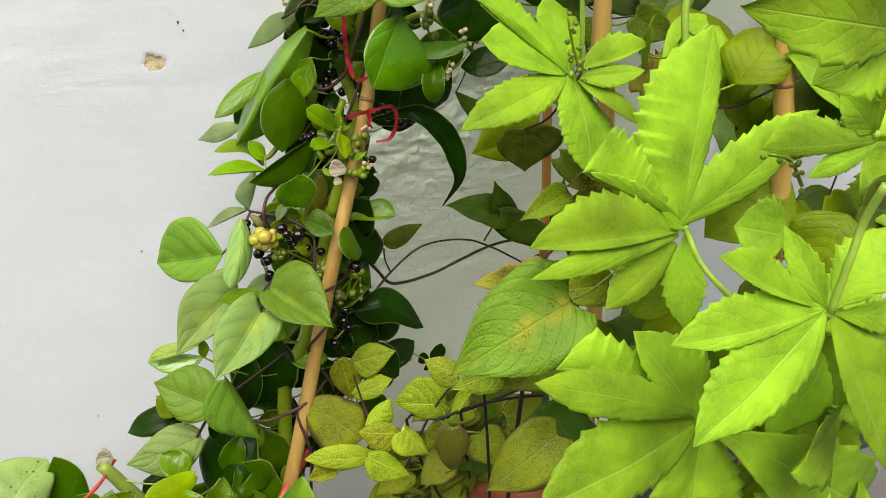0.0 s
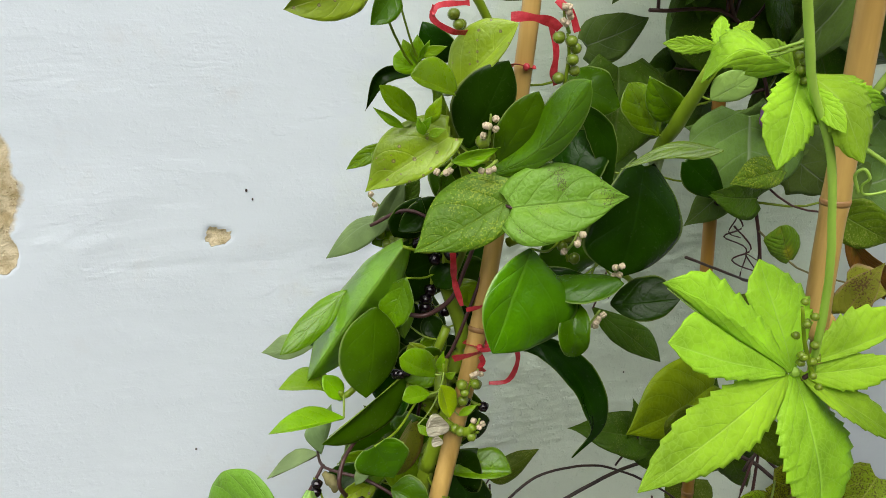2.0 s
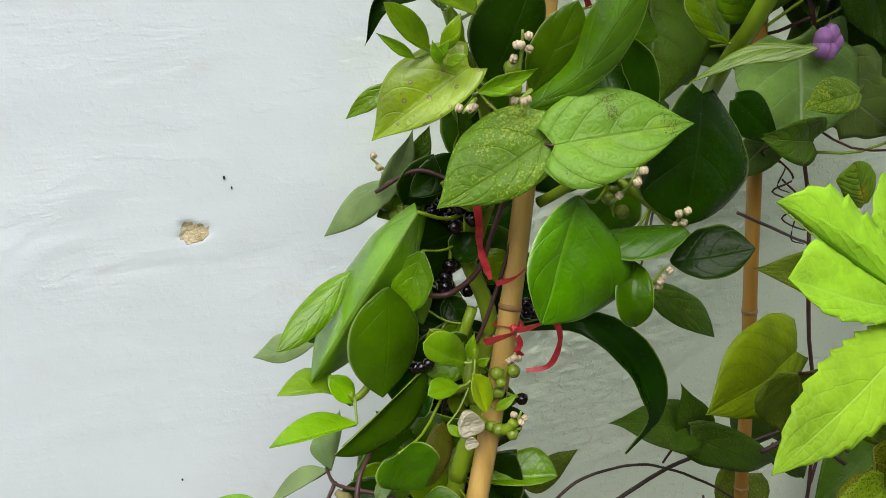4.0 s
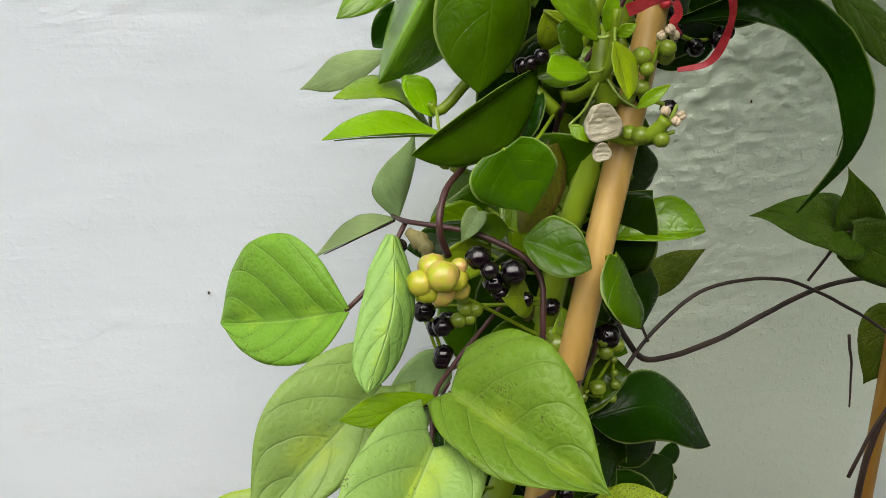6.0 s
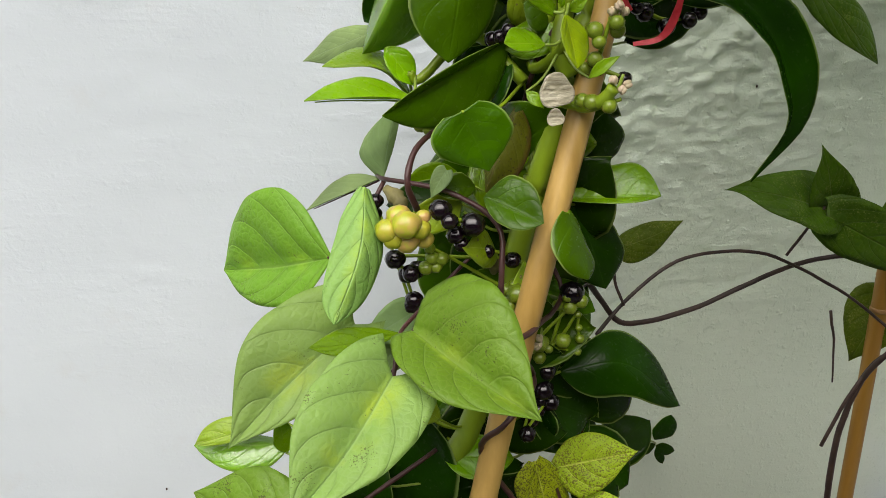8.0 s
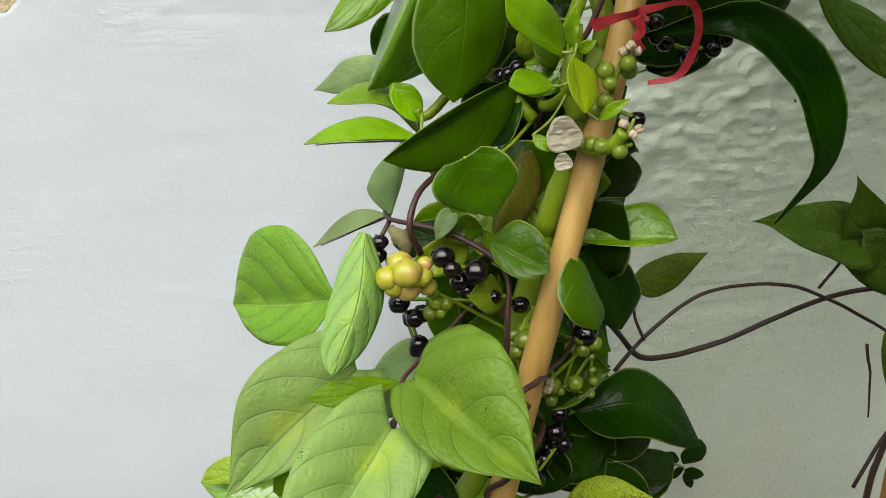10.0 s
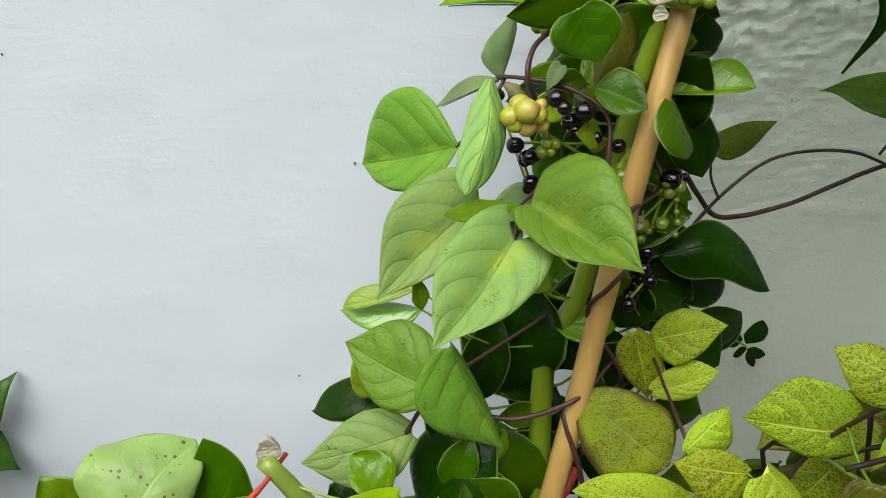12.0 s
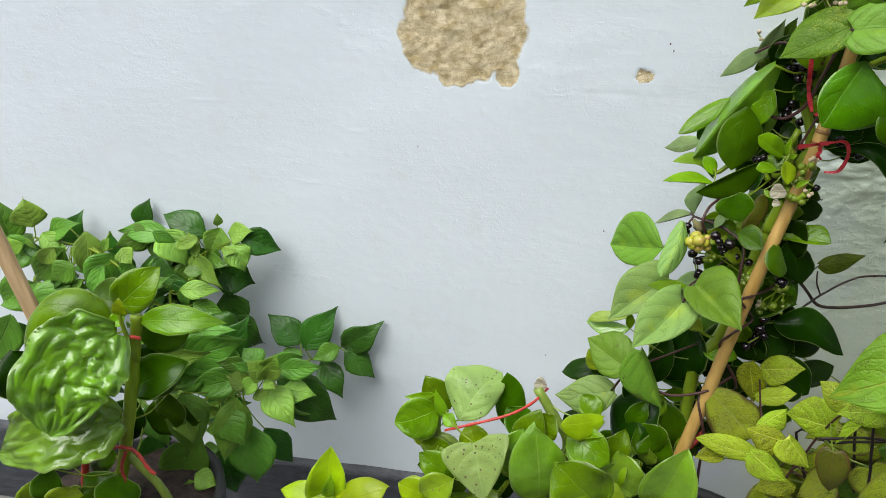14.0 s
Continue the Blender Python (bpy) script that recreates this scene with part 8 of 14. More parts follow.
leaf(pepper, 'pepper', PEPPER_DARK, [(-0.478, 0.980, 0.653), (-0.425, 1.008, 0.620)], 0.046, (0.57, -0.78, 0.26), 0.26, 0.14, foot=(-0.488, 0.980, 0.645), crinkle=0.6)
leaf(pepper, 'pepper', PEPPER_DARK, [(-0.525, 0.980, 0.590), (-0.473, 1.000, 0.560)], 0.063, (0.47, -0.85, 0.24), 0.17, 0.10, foot=(-0.537, 0.965, 0.624), crinkle=0.6)
leaf(pepper, 'pepper', PEPPER_YOUNG, [(-0.487, 0.970, 0.643), (-0.467, 0.960, 0.601)], 0.045, (0.42, -0.82, 0.39), 0.14, 0.15, foot=(-0.490, 0.979, 0.644), crinkle=0.6)
leaf(pepper, 'pepper', PEPPER_YOUNG, [(-0.509, 0.980, 0.663), (-0.529, 0.965, 0.625)], 0.044, (0.50, -0.86, 0.09), 0.27, 0.12, crinkle=0.6)
leaf(pepper, 'pepper', PEPPER_YOUNG, [(-0.499, 0.985, 0.652), (-0.455, 0.980, 0.662)], 0.036, (-0.21, -0.83, 0.52), 0.10, 0.05, crinkle=0.6)
leaf(pepper, 'pepper', PEPPER_DARK, [(-0.550, 1.000, 0.639), (-0.624, 1.010, 0.669)], 0.053, (0.14, -0.78, 0.61), 0.12, 0.12, foot=(-0.534, 0.966, 0.625), crinkle=0.6)
leaf(pepper, 'pepper', PEPPER_DARK, [(-0.676, 1.020, 0.638), (-0.654, 1.030, 0.687)], 0.038, (0.21, -0.97, 0.10), 0.21, 0.12, foot=(-0.709, 0.952, 0.620), crinkle=0.6)
leaf(pepper, 'pepper', PEPPER_DARK, [(-0.820, 1.000, 0.607), (-0.776, 1.020, 0.661)], 0.050, (0.48, -0.88, -0.06), 0.09, 0.13, foot=(-0.823, 0.968, 0.628), crinkle=0.6)
leaf(pepper, 'pepper', PEPPER_YOUNG, [(-0.596, 0.960, 0.661), (-0.558, 0.950, 0.608)], 0.055, (0.45, -0.75, 0.48), 0.27, 0.14, foot=(-0.613, 0.970, 0.646), crinkle=0.6)
leaf(pepper, 'pepper', PEPPER_YOUNG, [(-0.733, 0.960, 0.649), (-0.741, 0.950, 0.573)], 0.049, (0.69, -0.72, 0.02), 0.21, 0.14, crinkle=0.6)
leaf(pepper, 'pepper', PEPPER_YOUNG, [(-0.525, 1.000, 0.658), (-0.522, 1.000, 0.680)], 0.016, (0.70, -0.71, -0.11), 0.22, 0.08, foot=(-0.508, 0.974, 0.637), crinkle=0.6)
leaf(pepper, 'pepper', PEPPER, [(-0.592, 0.970, 0.652), (-0.681, 0.970, 0.651)], 0.038, (-0.01, -0.77, 0.64), 0.10, 0.10, crinkle=0.6)
leaf(pepper, 'pepper', PEPPER, [(-0.628, 0.980, 0.650), (-0.690, 0.960, 0.625)], 0.042, (0.29, -0.96, 0.03), 0.10, 0.07, foot=(-0.613, 0.970, 0.646), crinkle=0.6)
leaf(pepper, 'pepper', PEPPER_DARK, [(-0.574, 0.970, 0.589), (-0.524, 0.980, 0.628)], 0.058, (-0.06, -0.94, 0.32), 0.10, 0.12, crinkle=0.6)
leaf(pepper, 'pepper', PEPPER_DARK, [(-0.517, 0.980, 0.549), (-0.497, 0.980, 0.477)], 0.058, (0.39, -0.91, 0.11), 0.24, 0.13, foot=(-0.546, 0.962, 0.619), crinkle=0.6)
leaf(pepper, 'pepper', PEPPER_DARK, [(-0.519, 0.970, 0.502), (-0.460, 0.980, 0.459)], 0.065, (0.36, -0.88, 0.29), 0.26, 0.13, foot=(-0.585, 0.920, 0.534), crinkle=0.6)
leaf(pepper, 'pepper', PEPPER, [(-0.549, 0.960, 0.616), (-0.568, 0.950, 0.560)], 0.049, (0.07, -0.99, 0.15), 0.27, 0.12, crinkle=0.6)
leaf(pepper, 'pepper', PEPPER_YOUNG, [(-0.834, 0.970, 0.650), (-0.842, 0.970, 0.699)], 0.060, (0.44, -0.90, 0.07), 0.09, 0.06, foot=(-0.836, 0.969, 0.629), crinkle=0.6)
leaf(pepper, 'pepper', PEPPER, [(-0.805, 0.970, 0.642), (-0.741, 0.960, 0.665)], 0.039, (-0.26, -0.91, 0.33), 0.17, 0.09, foot=(-0.807, 0.965, 0.627), crinkle=0.6)
leaf(pepper, 'pepper', PEPPER, [(-0.834, 0.960, 0.624), (-0.893, 0.950, 0.594)], 0.058, (0.05, -0.97, 0.22), 0.10, 0.13, foot=(-0.832, 0.969, 0.629), crinkle=0.6)
leaf(pepper, 'pepper', PEPPER, [(-0.775, 0.950, 0.623), (-0.835, 0.940, 0.562)], 0.057, (0.28, -0.95, -0.12), 0.16, 0.11, foot=(-0.773, 0.960, 0.624), crinkle=0.6)
leaf(pepper, 'pepper', PEPPER, [(-0.685, 0.950, 0.620), (-0.734, 0.930, 0.566)], 0.059, (0.49, -0.86, -0.13), 0.15, 0.12, crinkle=0.6)
leaf(pepper, 'pepper', PEPPER_YOUNG, [(-0.814, 0.960, 0.641), (-0.777, 0.950, 0.613)], 0.034, (0.24, -0.77, 0.59), 0.27, 0.10, crinkle=0.6)
leaf(pepper, 'pepper', PEPPER_DARK, [(-0.598, 0.950, 0.557), (-0.536, 0.930, 0.513)], 0.079, (0.05, -0.88, 0.46), 0.23, 0.06, crinkle=0.6)
leaf(pepper, 'pepper', PEPPER_DARK, [(-0.641, 0.950, 0.594), (-0.558, 0.940, 0.586)], 0.075, (-0.07, -0.91, 0.42), 0.10, 0.08, foot=(-0.653, 0.937, 0.581), crinkle=0.6)
leaf(pepper, 'pepper', PEPPER, [(-0.886, 0.970, 0.616), (-0.895, 0.970, 0.695)], 0.058, (0.69, -0.72, 0.07), 0.23, 0.09, crinkle=0.6)
leaf(pepper, 'pepper', PEPPER_DARK, [(-0.496, 0.880, 0.486), (-0.439, 0.900, 0.559)], 0.065, (0.41, -0.91, -0.06), 0.14, 0.09, foot=(-0.479, 0.846, 0.458), crinkle=0.6)
leaf(pepper, 'pepper', PEPPER_DARK, [(-0.464, 0.900, 0.517), (-0.524, 0.900, 0.551)], 0.063, (0.32, -0.76, 0.56), 0.24, 0.13, foot=(-0.443, 0.876, 0.466), crinkle=0.6)
leaf(pepper, 'pepper', PEPPER, [(-0.826, 0.930, 0.568), (-0.894, 0.920, 0.525)], 0.067, (0.07, -0.99, 0.12), 0.15, 0.08, foot=(-0.816, 0.966, 0.628), crinkle=0.6)
leaf(pepper, 'pepper', PEPPER, [(-0.763, 0.930, 0.573), (-0.821, 0.900, 0.501)], 0.069, (0.17, -0.95, 0.26), 0.09, 0.11, foot=(-0.755, 0.957, 0.622), crinkle=0.6)
leaf(pepper, 'pepper', PEPPER, [(-0.858, 0.900, 0.519), (-0.912, 0.880, 0.428)], 0.068, (0.48, -0.87, -0.09), 0.21, 0.08, crinkle=0.6)

# the spinach with the big crinkled leaf beside the stick
bigspin = plant("crinkled_spinach", (-0.450, 0.630, 0.330), "spinach plant with a large crinkled glossy leaf and red ties", "plant")
stem(bigspin, 'stem', [(-0.450, 0.630, 0.330), (-0.512, 0.610, 0.384), (-0.471, 0.615, 0.530), (-0.450, 0.620, 0.610), (-0.443, 0.640, 0.675), (-0.439, 0.645, 0.703)], 0.0085, 0.0070, STEM_GREEN)
stem(bigspin, 'stem', [(-0.440, 0.630, 0.651), (-0.441, 0.620, 0.708), (-0.439, 0.620, 0.726)], 0.0030, 0.0020, STEM_GREEN)
stem(bigspin, 'stem', [(-0.432, 0.640, 0.369), (-0.442, 0.630, 0.461), (-0.471, 0.615, 0.530)], 0.0060, 0.0050, STEM_PALE)
leaf(bigspin, 'round', SPINACH_GLOSS, [(-0.447, 0.615, 0.696), (-0.482, 0.570, 0.670), (-0.498, 0.540, 0.607)], 0.104, (0.50, -0.78, 0.37), 0.10, 0.06, foot=(-0.441, 0.622, 0.698), crinkle=2.5)
leaf(bigspin, 'round', SPINACH_GLOSS, [(-0.458, 0.600, 0.588), (-0.514, 0.575, 0.584), (-0.602, 0.570, 0.547)], 0.086, (0.04, -0.88, 0.48), 0.10, 0.08, foot=(-0.456, 0.619, 0.587), crinkle=2.2)
leaf(bigspin, 'ovate', SPINACH_MID, [(-0.459, 0.625, 0.675), (-0.494, 0.605, 0.719), (-0.553, 0.585, 0.667)], 0.061, (0.31, -0.82, 0.47), 0.10, 0.06, foot=(-0.441, 0.626, 0.675), crinkle=0.5)
leaf(bigspin, 'ovate', SPINACH_MID, [(-0.468, 0.650, 0.707), (-0.415, 0.670, 0.753)], 0.046, (0.22, -0.96, 0.17), 0.19, 0.16, crinkle=0.5)
leaf(bigspin, 'ovate', SPINACH, [(-0.468, 0.680, 0.691), (-0.521, 0.680, 0.705)], 0.058, (0.14, -0.84, 0.53), 0.10, 0.15, foot=(-0.440, 0.643, 0.693), crinkle=0.5)
leaf(bigspin, 'lance', SPINACH_MID, [(-0.438, 0.645, 0.696), (-0.337, 0.660, 0.694)], 0.036, (0.13, -0.79, 0.60), 0.08, 0.14, crinkle=0.5)
leaf(bigspin, 'ovate', SPINACH, [(-0.451, 0.660, 0.662), (-0.394, 0.680, 0.679)], 0.051, (0.26, -0.94, 0.22), 0.08, 0.09, foot=(-0.444, 0.638, 0.668), crinkle=0.5)
leaf(bigspin, 'ovate', SPINACH, [(-0.465, 0.640, 0.602), (-0.397, 0.660, 0.637)], 0.051, (0.00, -0.87, 0.50), 0.16, 0.10, crinkle=0.5)
leaf(bigspin, 'ovate', SPINACH_DARK, [(-0.468, 0.660, 0.613), (-0.433, 0.680, 0.620)], 0.066, (0.36, -0.80, 0.47), 0.12, 0.06, foot=(-0.449, 0.624, 0.622), crinkle=0.5)
leaf(bigspin, 'ovate', SPINACH, [(-0.479, 0.600, 0.507), (-0.475, 0.590, 0.460)], 0.055, (0.29, -0.93, 0.22), 0.17, 0.10, foot=(-0.477, 0.614, 0.506), crinkle=0.5)
leaf(bigspin, 'ovate', SPINACH_PALE, [(-0.523, 0.580, 0.500), (-0.548, 0.570, 0.466)], 0.046, (0.48, -0.87, -0.09), 0.27, 0.08, foot=(-0.483, 0.614, 0.487), crinkle=0.5)
leaf(bigspin, 'ovate', SPINACH, [(-0.548, 0.580, 0.522), (-0.560, 0.570, 0.477)], 0.037, (0.41, -0.91, 0.10), 0.09, 0.11, foot=(-0.479, 0.614, 0.501), crinkle=0.5)
leaf(bigspin, 'ovate', SPINACH_PALE, [(-0.567, 0.570, 0.510), (-0.580, 0.570, 0.474)], 0.036, (0.55, -0.81, -0.21), 0.17, 0.14, foot=(-0.483, 0.613, 0.485), crinkle=0.5)
leaf(bigspin, 'ovate', SPINACH_DARK, [(-0.602, 0.640, 0.577), (-0.615, 0.640, 0.641)], 0.067, (0.78, -0.60, 0.17), 0.21, 0.15, crinkle=0.5)
leaf(bigspin, 'ovate', SPINACH, [(-0.517, 0.590, 0.492), (-0.505, 0.585, 0.464)], 0.037, (0.59, -0.72, 0.37), 0.08, 0.05, crinkle=0.5)
leaf(bigspin, 'ovate', YOUNG, [(-0.444, 0.630, 0.710), (-0.456, 0.620, 0.703)], 0.017, (0.33, -0.76, 0.56), 0.25, 0.10, crinkle=0.5)

# berries and flowers of the climbing spinach
bunch(spinach, [(0.1660, 0.7600, 0.7930, 0.0061), (0.1680, 0.7520, 0.7920, 0.0068), (0.1600, 0.7570, 0.7880, 0.0058), (0.1630, 0.7570, 0.7840, 0.0054), (0.1690, 0.7570, 0.7820, 0.0058), (0.1770, 0.7580, 0.7930, 0.0036), (0.1750, 0.7560, 0.7880, 0.0051), (0.1780, 0.7600, 0.7810, 0.0044), (0.1730, 0.7620, 0.7830, 0.0029)], BERRY_YELLOW, 'pale yellow and pink unripe berries in a tight cluster')
bunch(spinach, [(0.1850, 0.7570, 0.7960, 0.0054), (0.1880, 0.7520, 0.7920, 0.0041), (0.2000, 0.7560, 0.7880, 0.0061), (0.1930, 0.7600, 0.7820, 0.0047), (0.1960, 0.7600, 0.7770, 0.0041), (0.2100, 0.7650, 0.7700, 0.0038), (0.2240, 0.7680, 0.7630, 0.0044), (0.1660, 0.7750, 0.7660, 0.0051), (0.1730, 0.7700, 0.7600, 0.0047), (0.1770, 0.7740, 0.7600, 0.0047), (0.1720, 0.7760, 0.7570, 0.0047), (0.1750, 0.7750, 0.7430, 0.0047), (0.1740, 0.7750, 0.7400, 0.0041), (0.1600, 0.7950, 0.7900, 0.0041), (0.1590, 0.7950, 0.7830, 0.0041)], BERRY_BLACK, 'glossy purple-black ripe berries')
bunch(spinach, [(0.2640, 0.7850, 0.7330, 0.0068), (0.2520, 0.7850, 0.6860, 0.0051), (0.2500, 0.7850, 0.6740, 0.0063), (0.2480, 0.7850, 0.6610, 0.0044), (0.2440, 0.7850, 0.6560, 0.0054), (0.2330, 0.7600, 0.6640, 0.0047), (0.2550, 0.7850, 0.6650, 0.0054), (0.2490, 0.7850, 0.6670, 0.0037)], BERRY_BLACK, 'black berries low beside the cane')
bunch(spinach, [(0.1830, 0.7680, 0.7680, 0.0034), (0.1880, 0.7680, 0.7670, 0.0034), (0.1800, 0.7680, 0.7630, 0.0037), (0.1850, 0.7680, 0.7630, 0.0031), (0.1820, 0.7680, 0.7730, 0.0027), (0.2210, 0.7680, 0.7470, 0.0034), (0.2250, 0.7620, 0.7470, 0.0054), (0.2210, 0.7620, 0.7410, 0.0037), (0.2210, 0.7680, 0.7420, 0.0031), (0.2250, 0.7680, 0.7500, 0.0027)], BERRY_GREEN, 'small green unripe berries')
bunch(spinach, [(0.2600, 0.7820, 0.7320, 0.0027), (0.2550, 0.7820, 0.7280, 0.0031), (0.2620, 0.7820, 0.7260, 0.0041), (0.2680, 0.7820, 0.7290, 0.0041), (0.2460, 0.7820, 0.7060, 0.0050), (0.2460, 0.7820, 0.6970, 0.0037), (0.2590, 0.7820, 0.7060, 0.0045), (0.2670, 0.7820, 0.7210, 0.0020), (0.2680, 0.7820, 0.7130, 0.0020), (0.2690, 0.7820, 0.7060, 0.0027), (0.2680, 0.7820, 0.6980, 0.0024), (0.2510, 0.7820, 0.7020, 0.0027)], BERRY_GREEN, 'strings of small green berries')
berries(spinach, [(0.220, 0.810, 0.864), (0.227, 0.800, 0.870)], 3, 0.0042, BERRY_BLACK, 0.0040, '', 10)
berries(spinach, [(0.308, 0.830, 0.879), (0.328, 0.835, 0.870), (0.353, 0.840, 0.870)], 7, 0.0052, BERRY_BLACK, 0.0060, '', 11)
berries(spinach, [(0.251, 0.765, 0.840), (0.258, 0.755, 0.841), (0.266, 0.748, 0.845)], 3, 0.0042, BERRY_GREEN, 0.0030, '', 12)
berries(spinach, [(0.263, 0.775, 0.849), (0.263, 0.765, 0.868), (0.265, 0.762, 0.881)], 6, 0.0040, BERRY_GREEN, 0.0050, '', 13)
berries(spinach, [(0.267, 0.775, 0.854), (0.276, 0.770, 0.851)], 2, 0.0042, BERRY_BLACK, 0.0040, '', 14)
berries(spinach, [(0.188, 0.800, 0.823), (0.182, 0.805, 0.828)], 3, 0.0038, BERRY_GREEN, 0.0040, '', 15)
berries(spinach, [(0.243, 0.840, 0.972), (0.252, 0.835, 0.956), (0.271, 0.830, 0.940)], 10, 0.0056, BERRY_BLACK, 0.0070, '', 16)
berries(spinach, [(0.260, 0.810, 0.979), (0.256, 0.805, 0.949)], 6, 0.0054, BERRY_BLACK, 0.0050, '', 17)
berries(spinach, [(0.218, 0.850, 0.965), (0.233, 0.845, 0.950), (0.243, 0.840, 0.908)], 12, 0.0042, BERRY_GREEN, 0.0060, '', 18)
berries(spinach, [(0.255, 0.825, 0.936), (0.252, 0.820, 0.915), (0.259, 0.820, 0.898)], 6, 0.0052, BERRY_BLACK, 0.0060, '', 19)
berries(spinach, [(0.322, 0.760, 0.983), (0.327, 0.755, 0.962)], 4, 0.0040, BERRY_GREEN, 0.0050, '', 20)
berries(spinach, [(0.315, 0.755, 1.079), (0.314, 0.750, 1.096), (0.311, 0.748, 1.110)], 6, 0.0042, BERRY_GREEN, 0.0050, '', 21)
berries(spinach, [(0.260, 0.750, 1.036), (0.258, 0.745, 1.051)], 2, 0.0042, BERRY_GREEN, 0.0030, '', 22)
berries(spinach, [(0.257, 0.790, 1.108), (0.256, 0.790, 1.119)], 3, 0.0040, BERRY_GREEN, 0.0040, '', 23)
flower_spike(spinach, [(0.261, 0.742, 1.046), (0.261, 0.738, 1.057), (0.260, 0.735, 1.067)], 5, '', 1)
flower_spike(spinach, [(0.267, 0.740, 1.038), (0.259, 0.735, 1.035), (0.256, 0.735, 1.035)], 3, '', 2)
flower_spike(spinach, [(0.309, 0.730, 0.979), (0.302, 0.705, 0.994), (0.303, 0.700, 1.004)], 5, '', 3)
flower_spike(spinach, [(0.345, 0.730, 0.959), (0.340, 0.715, 0.970), (0.339, 0.710, 0.976)], 4, '', 4)
flower_spike(spinach, [(0.330, 0.730, 0.921), (0.322, 0.710, 0.938), (0.322, 0.700, 0.952)], 5, '', 5)
flower_spike(spinach, [(0.246, 0.760, 1.033), (0.237, 0.750, 1.030), (0.235, 0.750, 1.028)], 3, '', 6)
flower_spike(spinach, [(0.312, 0.748, 1.110), (0.307, 0.745, 1.119), (0.304, 0.742, 1.127)], 6, '', 7)
flower_spike(spinach, [(0.227, 0.840, 0.978), (0.219, 0.840, 0.983), (0.212, 0.845, 0.990)], 4, '', 8)
flower_spike(spinach, [(0.267, 0.768, 0.878), (0.268, 0.764, 0.881), (0.269, 0.762, 0.886)], 4, '', 9)
flower_spike(spinach, [(0.264, 0.756, 0.844), (0.265, 0.750, 0.850), (0.266, 0.748, 0.856)], 3, '', 10)
flower_spike(spinach, [(0.241, 0.780, 0.702), (0.243, 0.775, 0.709), (0.244, 0.775, 0.719)], 3, '', 11)
berries(lime, [(0.381, 0.590, 0.959), (0.370, 0.588, 0.979), (0.361, 0.585, 1.001)], 14, 0.0021, BERRY_GREEN, 0.0060, 'tight cluster of lime-green flower buds', 30)
berries(lime, [(0.339, 0.585, 1.107), (0.332, 0.583, 1.113), (0.329, 0.583, 1.120)], 12, 0.0019, BERRY_GREEN, 0.0050, '', 31)
berries(lime, [(0.459, 0.440, 0.911), (0.444, 0.440, 0.929), (0.424, 0.440, 0.935)], 9, 0.0022, BERRY_GREEN, 0.0060, '', 32)
stump(spinach, (0.239, 0.757, 0.848), 0.0078, 'pale dried cut end of an old stem')
stump(spinach, (0.239, 0.757, 0.836), 0.0040)
stump(lowspin, (0.010, 0.731, 0.606), 0.0072, 'withered pinkish cut stem end')
husk(spinach, (0.166, 0.800, 0.795), (0.172, 0.790, 0.784))
husk(spinach, (0.210, 0.785, 0.763), (0.218, 0.780, 0.751))
violet(oldvine, (0.509, 0.800, 1.044))

# inner leaves of the climbing plant; dark skins put its shade into the colour
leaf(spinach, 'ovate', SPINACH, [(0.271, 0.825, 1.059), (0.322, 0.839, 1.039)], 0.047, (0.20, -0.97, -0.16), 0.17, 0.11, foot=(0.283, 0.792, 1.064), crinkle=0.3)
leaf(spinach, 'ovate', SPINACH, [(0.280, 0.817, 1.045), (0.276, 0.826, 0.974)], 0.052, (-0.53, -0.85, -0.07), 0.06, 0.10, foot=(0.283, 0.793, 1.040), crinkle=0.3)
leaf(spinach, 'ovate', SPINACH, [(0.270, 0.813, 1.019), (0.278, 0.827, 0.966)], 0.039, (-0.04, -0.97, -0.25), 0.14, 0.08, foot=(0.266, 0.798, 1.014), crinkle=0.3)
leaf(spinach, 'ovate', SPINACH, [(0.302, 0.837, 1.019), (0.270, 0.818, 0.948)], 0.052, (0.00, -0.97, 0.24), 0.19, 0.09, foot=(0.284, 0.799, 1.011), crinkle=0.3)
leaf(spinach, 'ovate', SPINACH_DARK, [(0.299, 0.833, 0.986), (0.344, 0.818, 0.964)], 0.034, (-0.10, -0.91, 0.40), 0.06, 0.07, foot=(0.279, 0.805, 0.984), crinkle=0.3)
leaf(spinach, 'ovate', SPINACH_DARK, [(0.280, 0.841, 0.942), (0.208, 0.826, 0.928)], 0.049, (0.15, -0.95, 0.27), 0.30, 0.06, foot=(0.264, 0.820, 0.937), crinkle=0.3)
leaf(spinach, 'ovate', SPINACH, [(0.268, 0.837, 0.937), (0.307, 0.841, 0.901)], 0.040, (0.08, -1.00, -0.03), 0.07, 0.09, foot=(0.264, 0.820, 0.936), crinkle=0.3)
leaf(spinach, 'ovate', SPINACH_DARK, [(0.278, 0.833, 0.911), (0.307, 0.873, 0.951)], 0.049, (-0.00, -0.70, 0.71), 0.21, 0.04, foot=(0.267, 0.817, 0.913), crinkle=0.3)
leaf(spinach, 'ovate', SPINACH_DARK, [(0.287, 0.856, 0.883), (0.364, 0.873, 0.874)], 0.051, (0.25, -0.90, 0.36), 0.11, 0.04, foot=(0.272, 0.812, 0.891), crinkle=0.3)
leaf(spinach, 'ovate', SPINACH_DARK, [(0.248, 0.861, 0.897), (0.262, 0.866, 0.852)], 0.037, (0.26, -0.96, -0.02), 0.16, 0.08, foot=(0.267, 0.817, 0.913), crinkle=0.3)
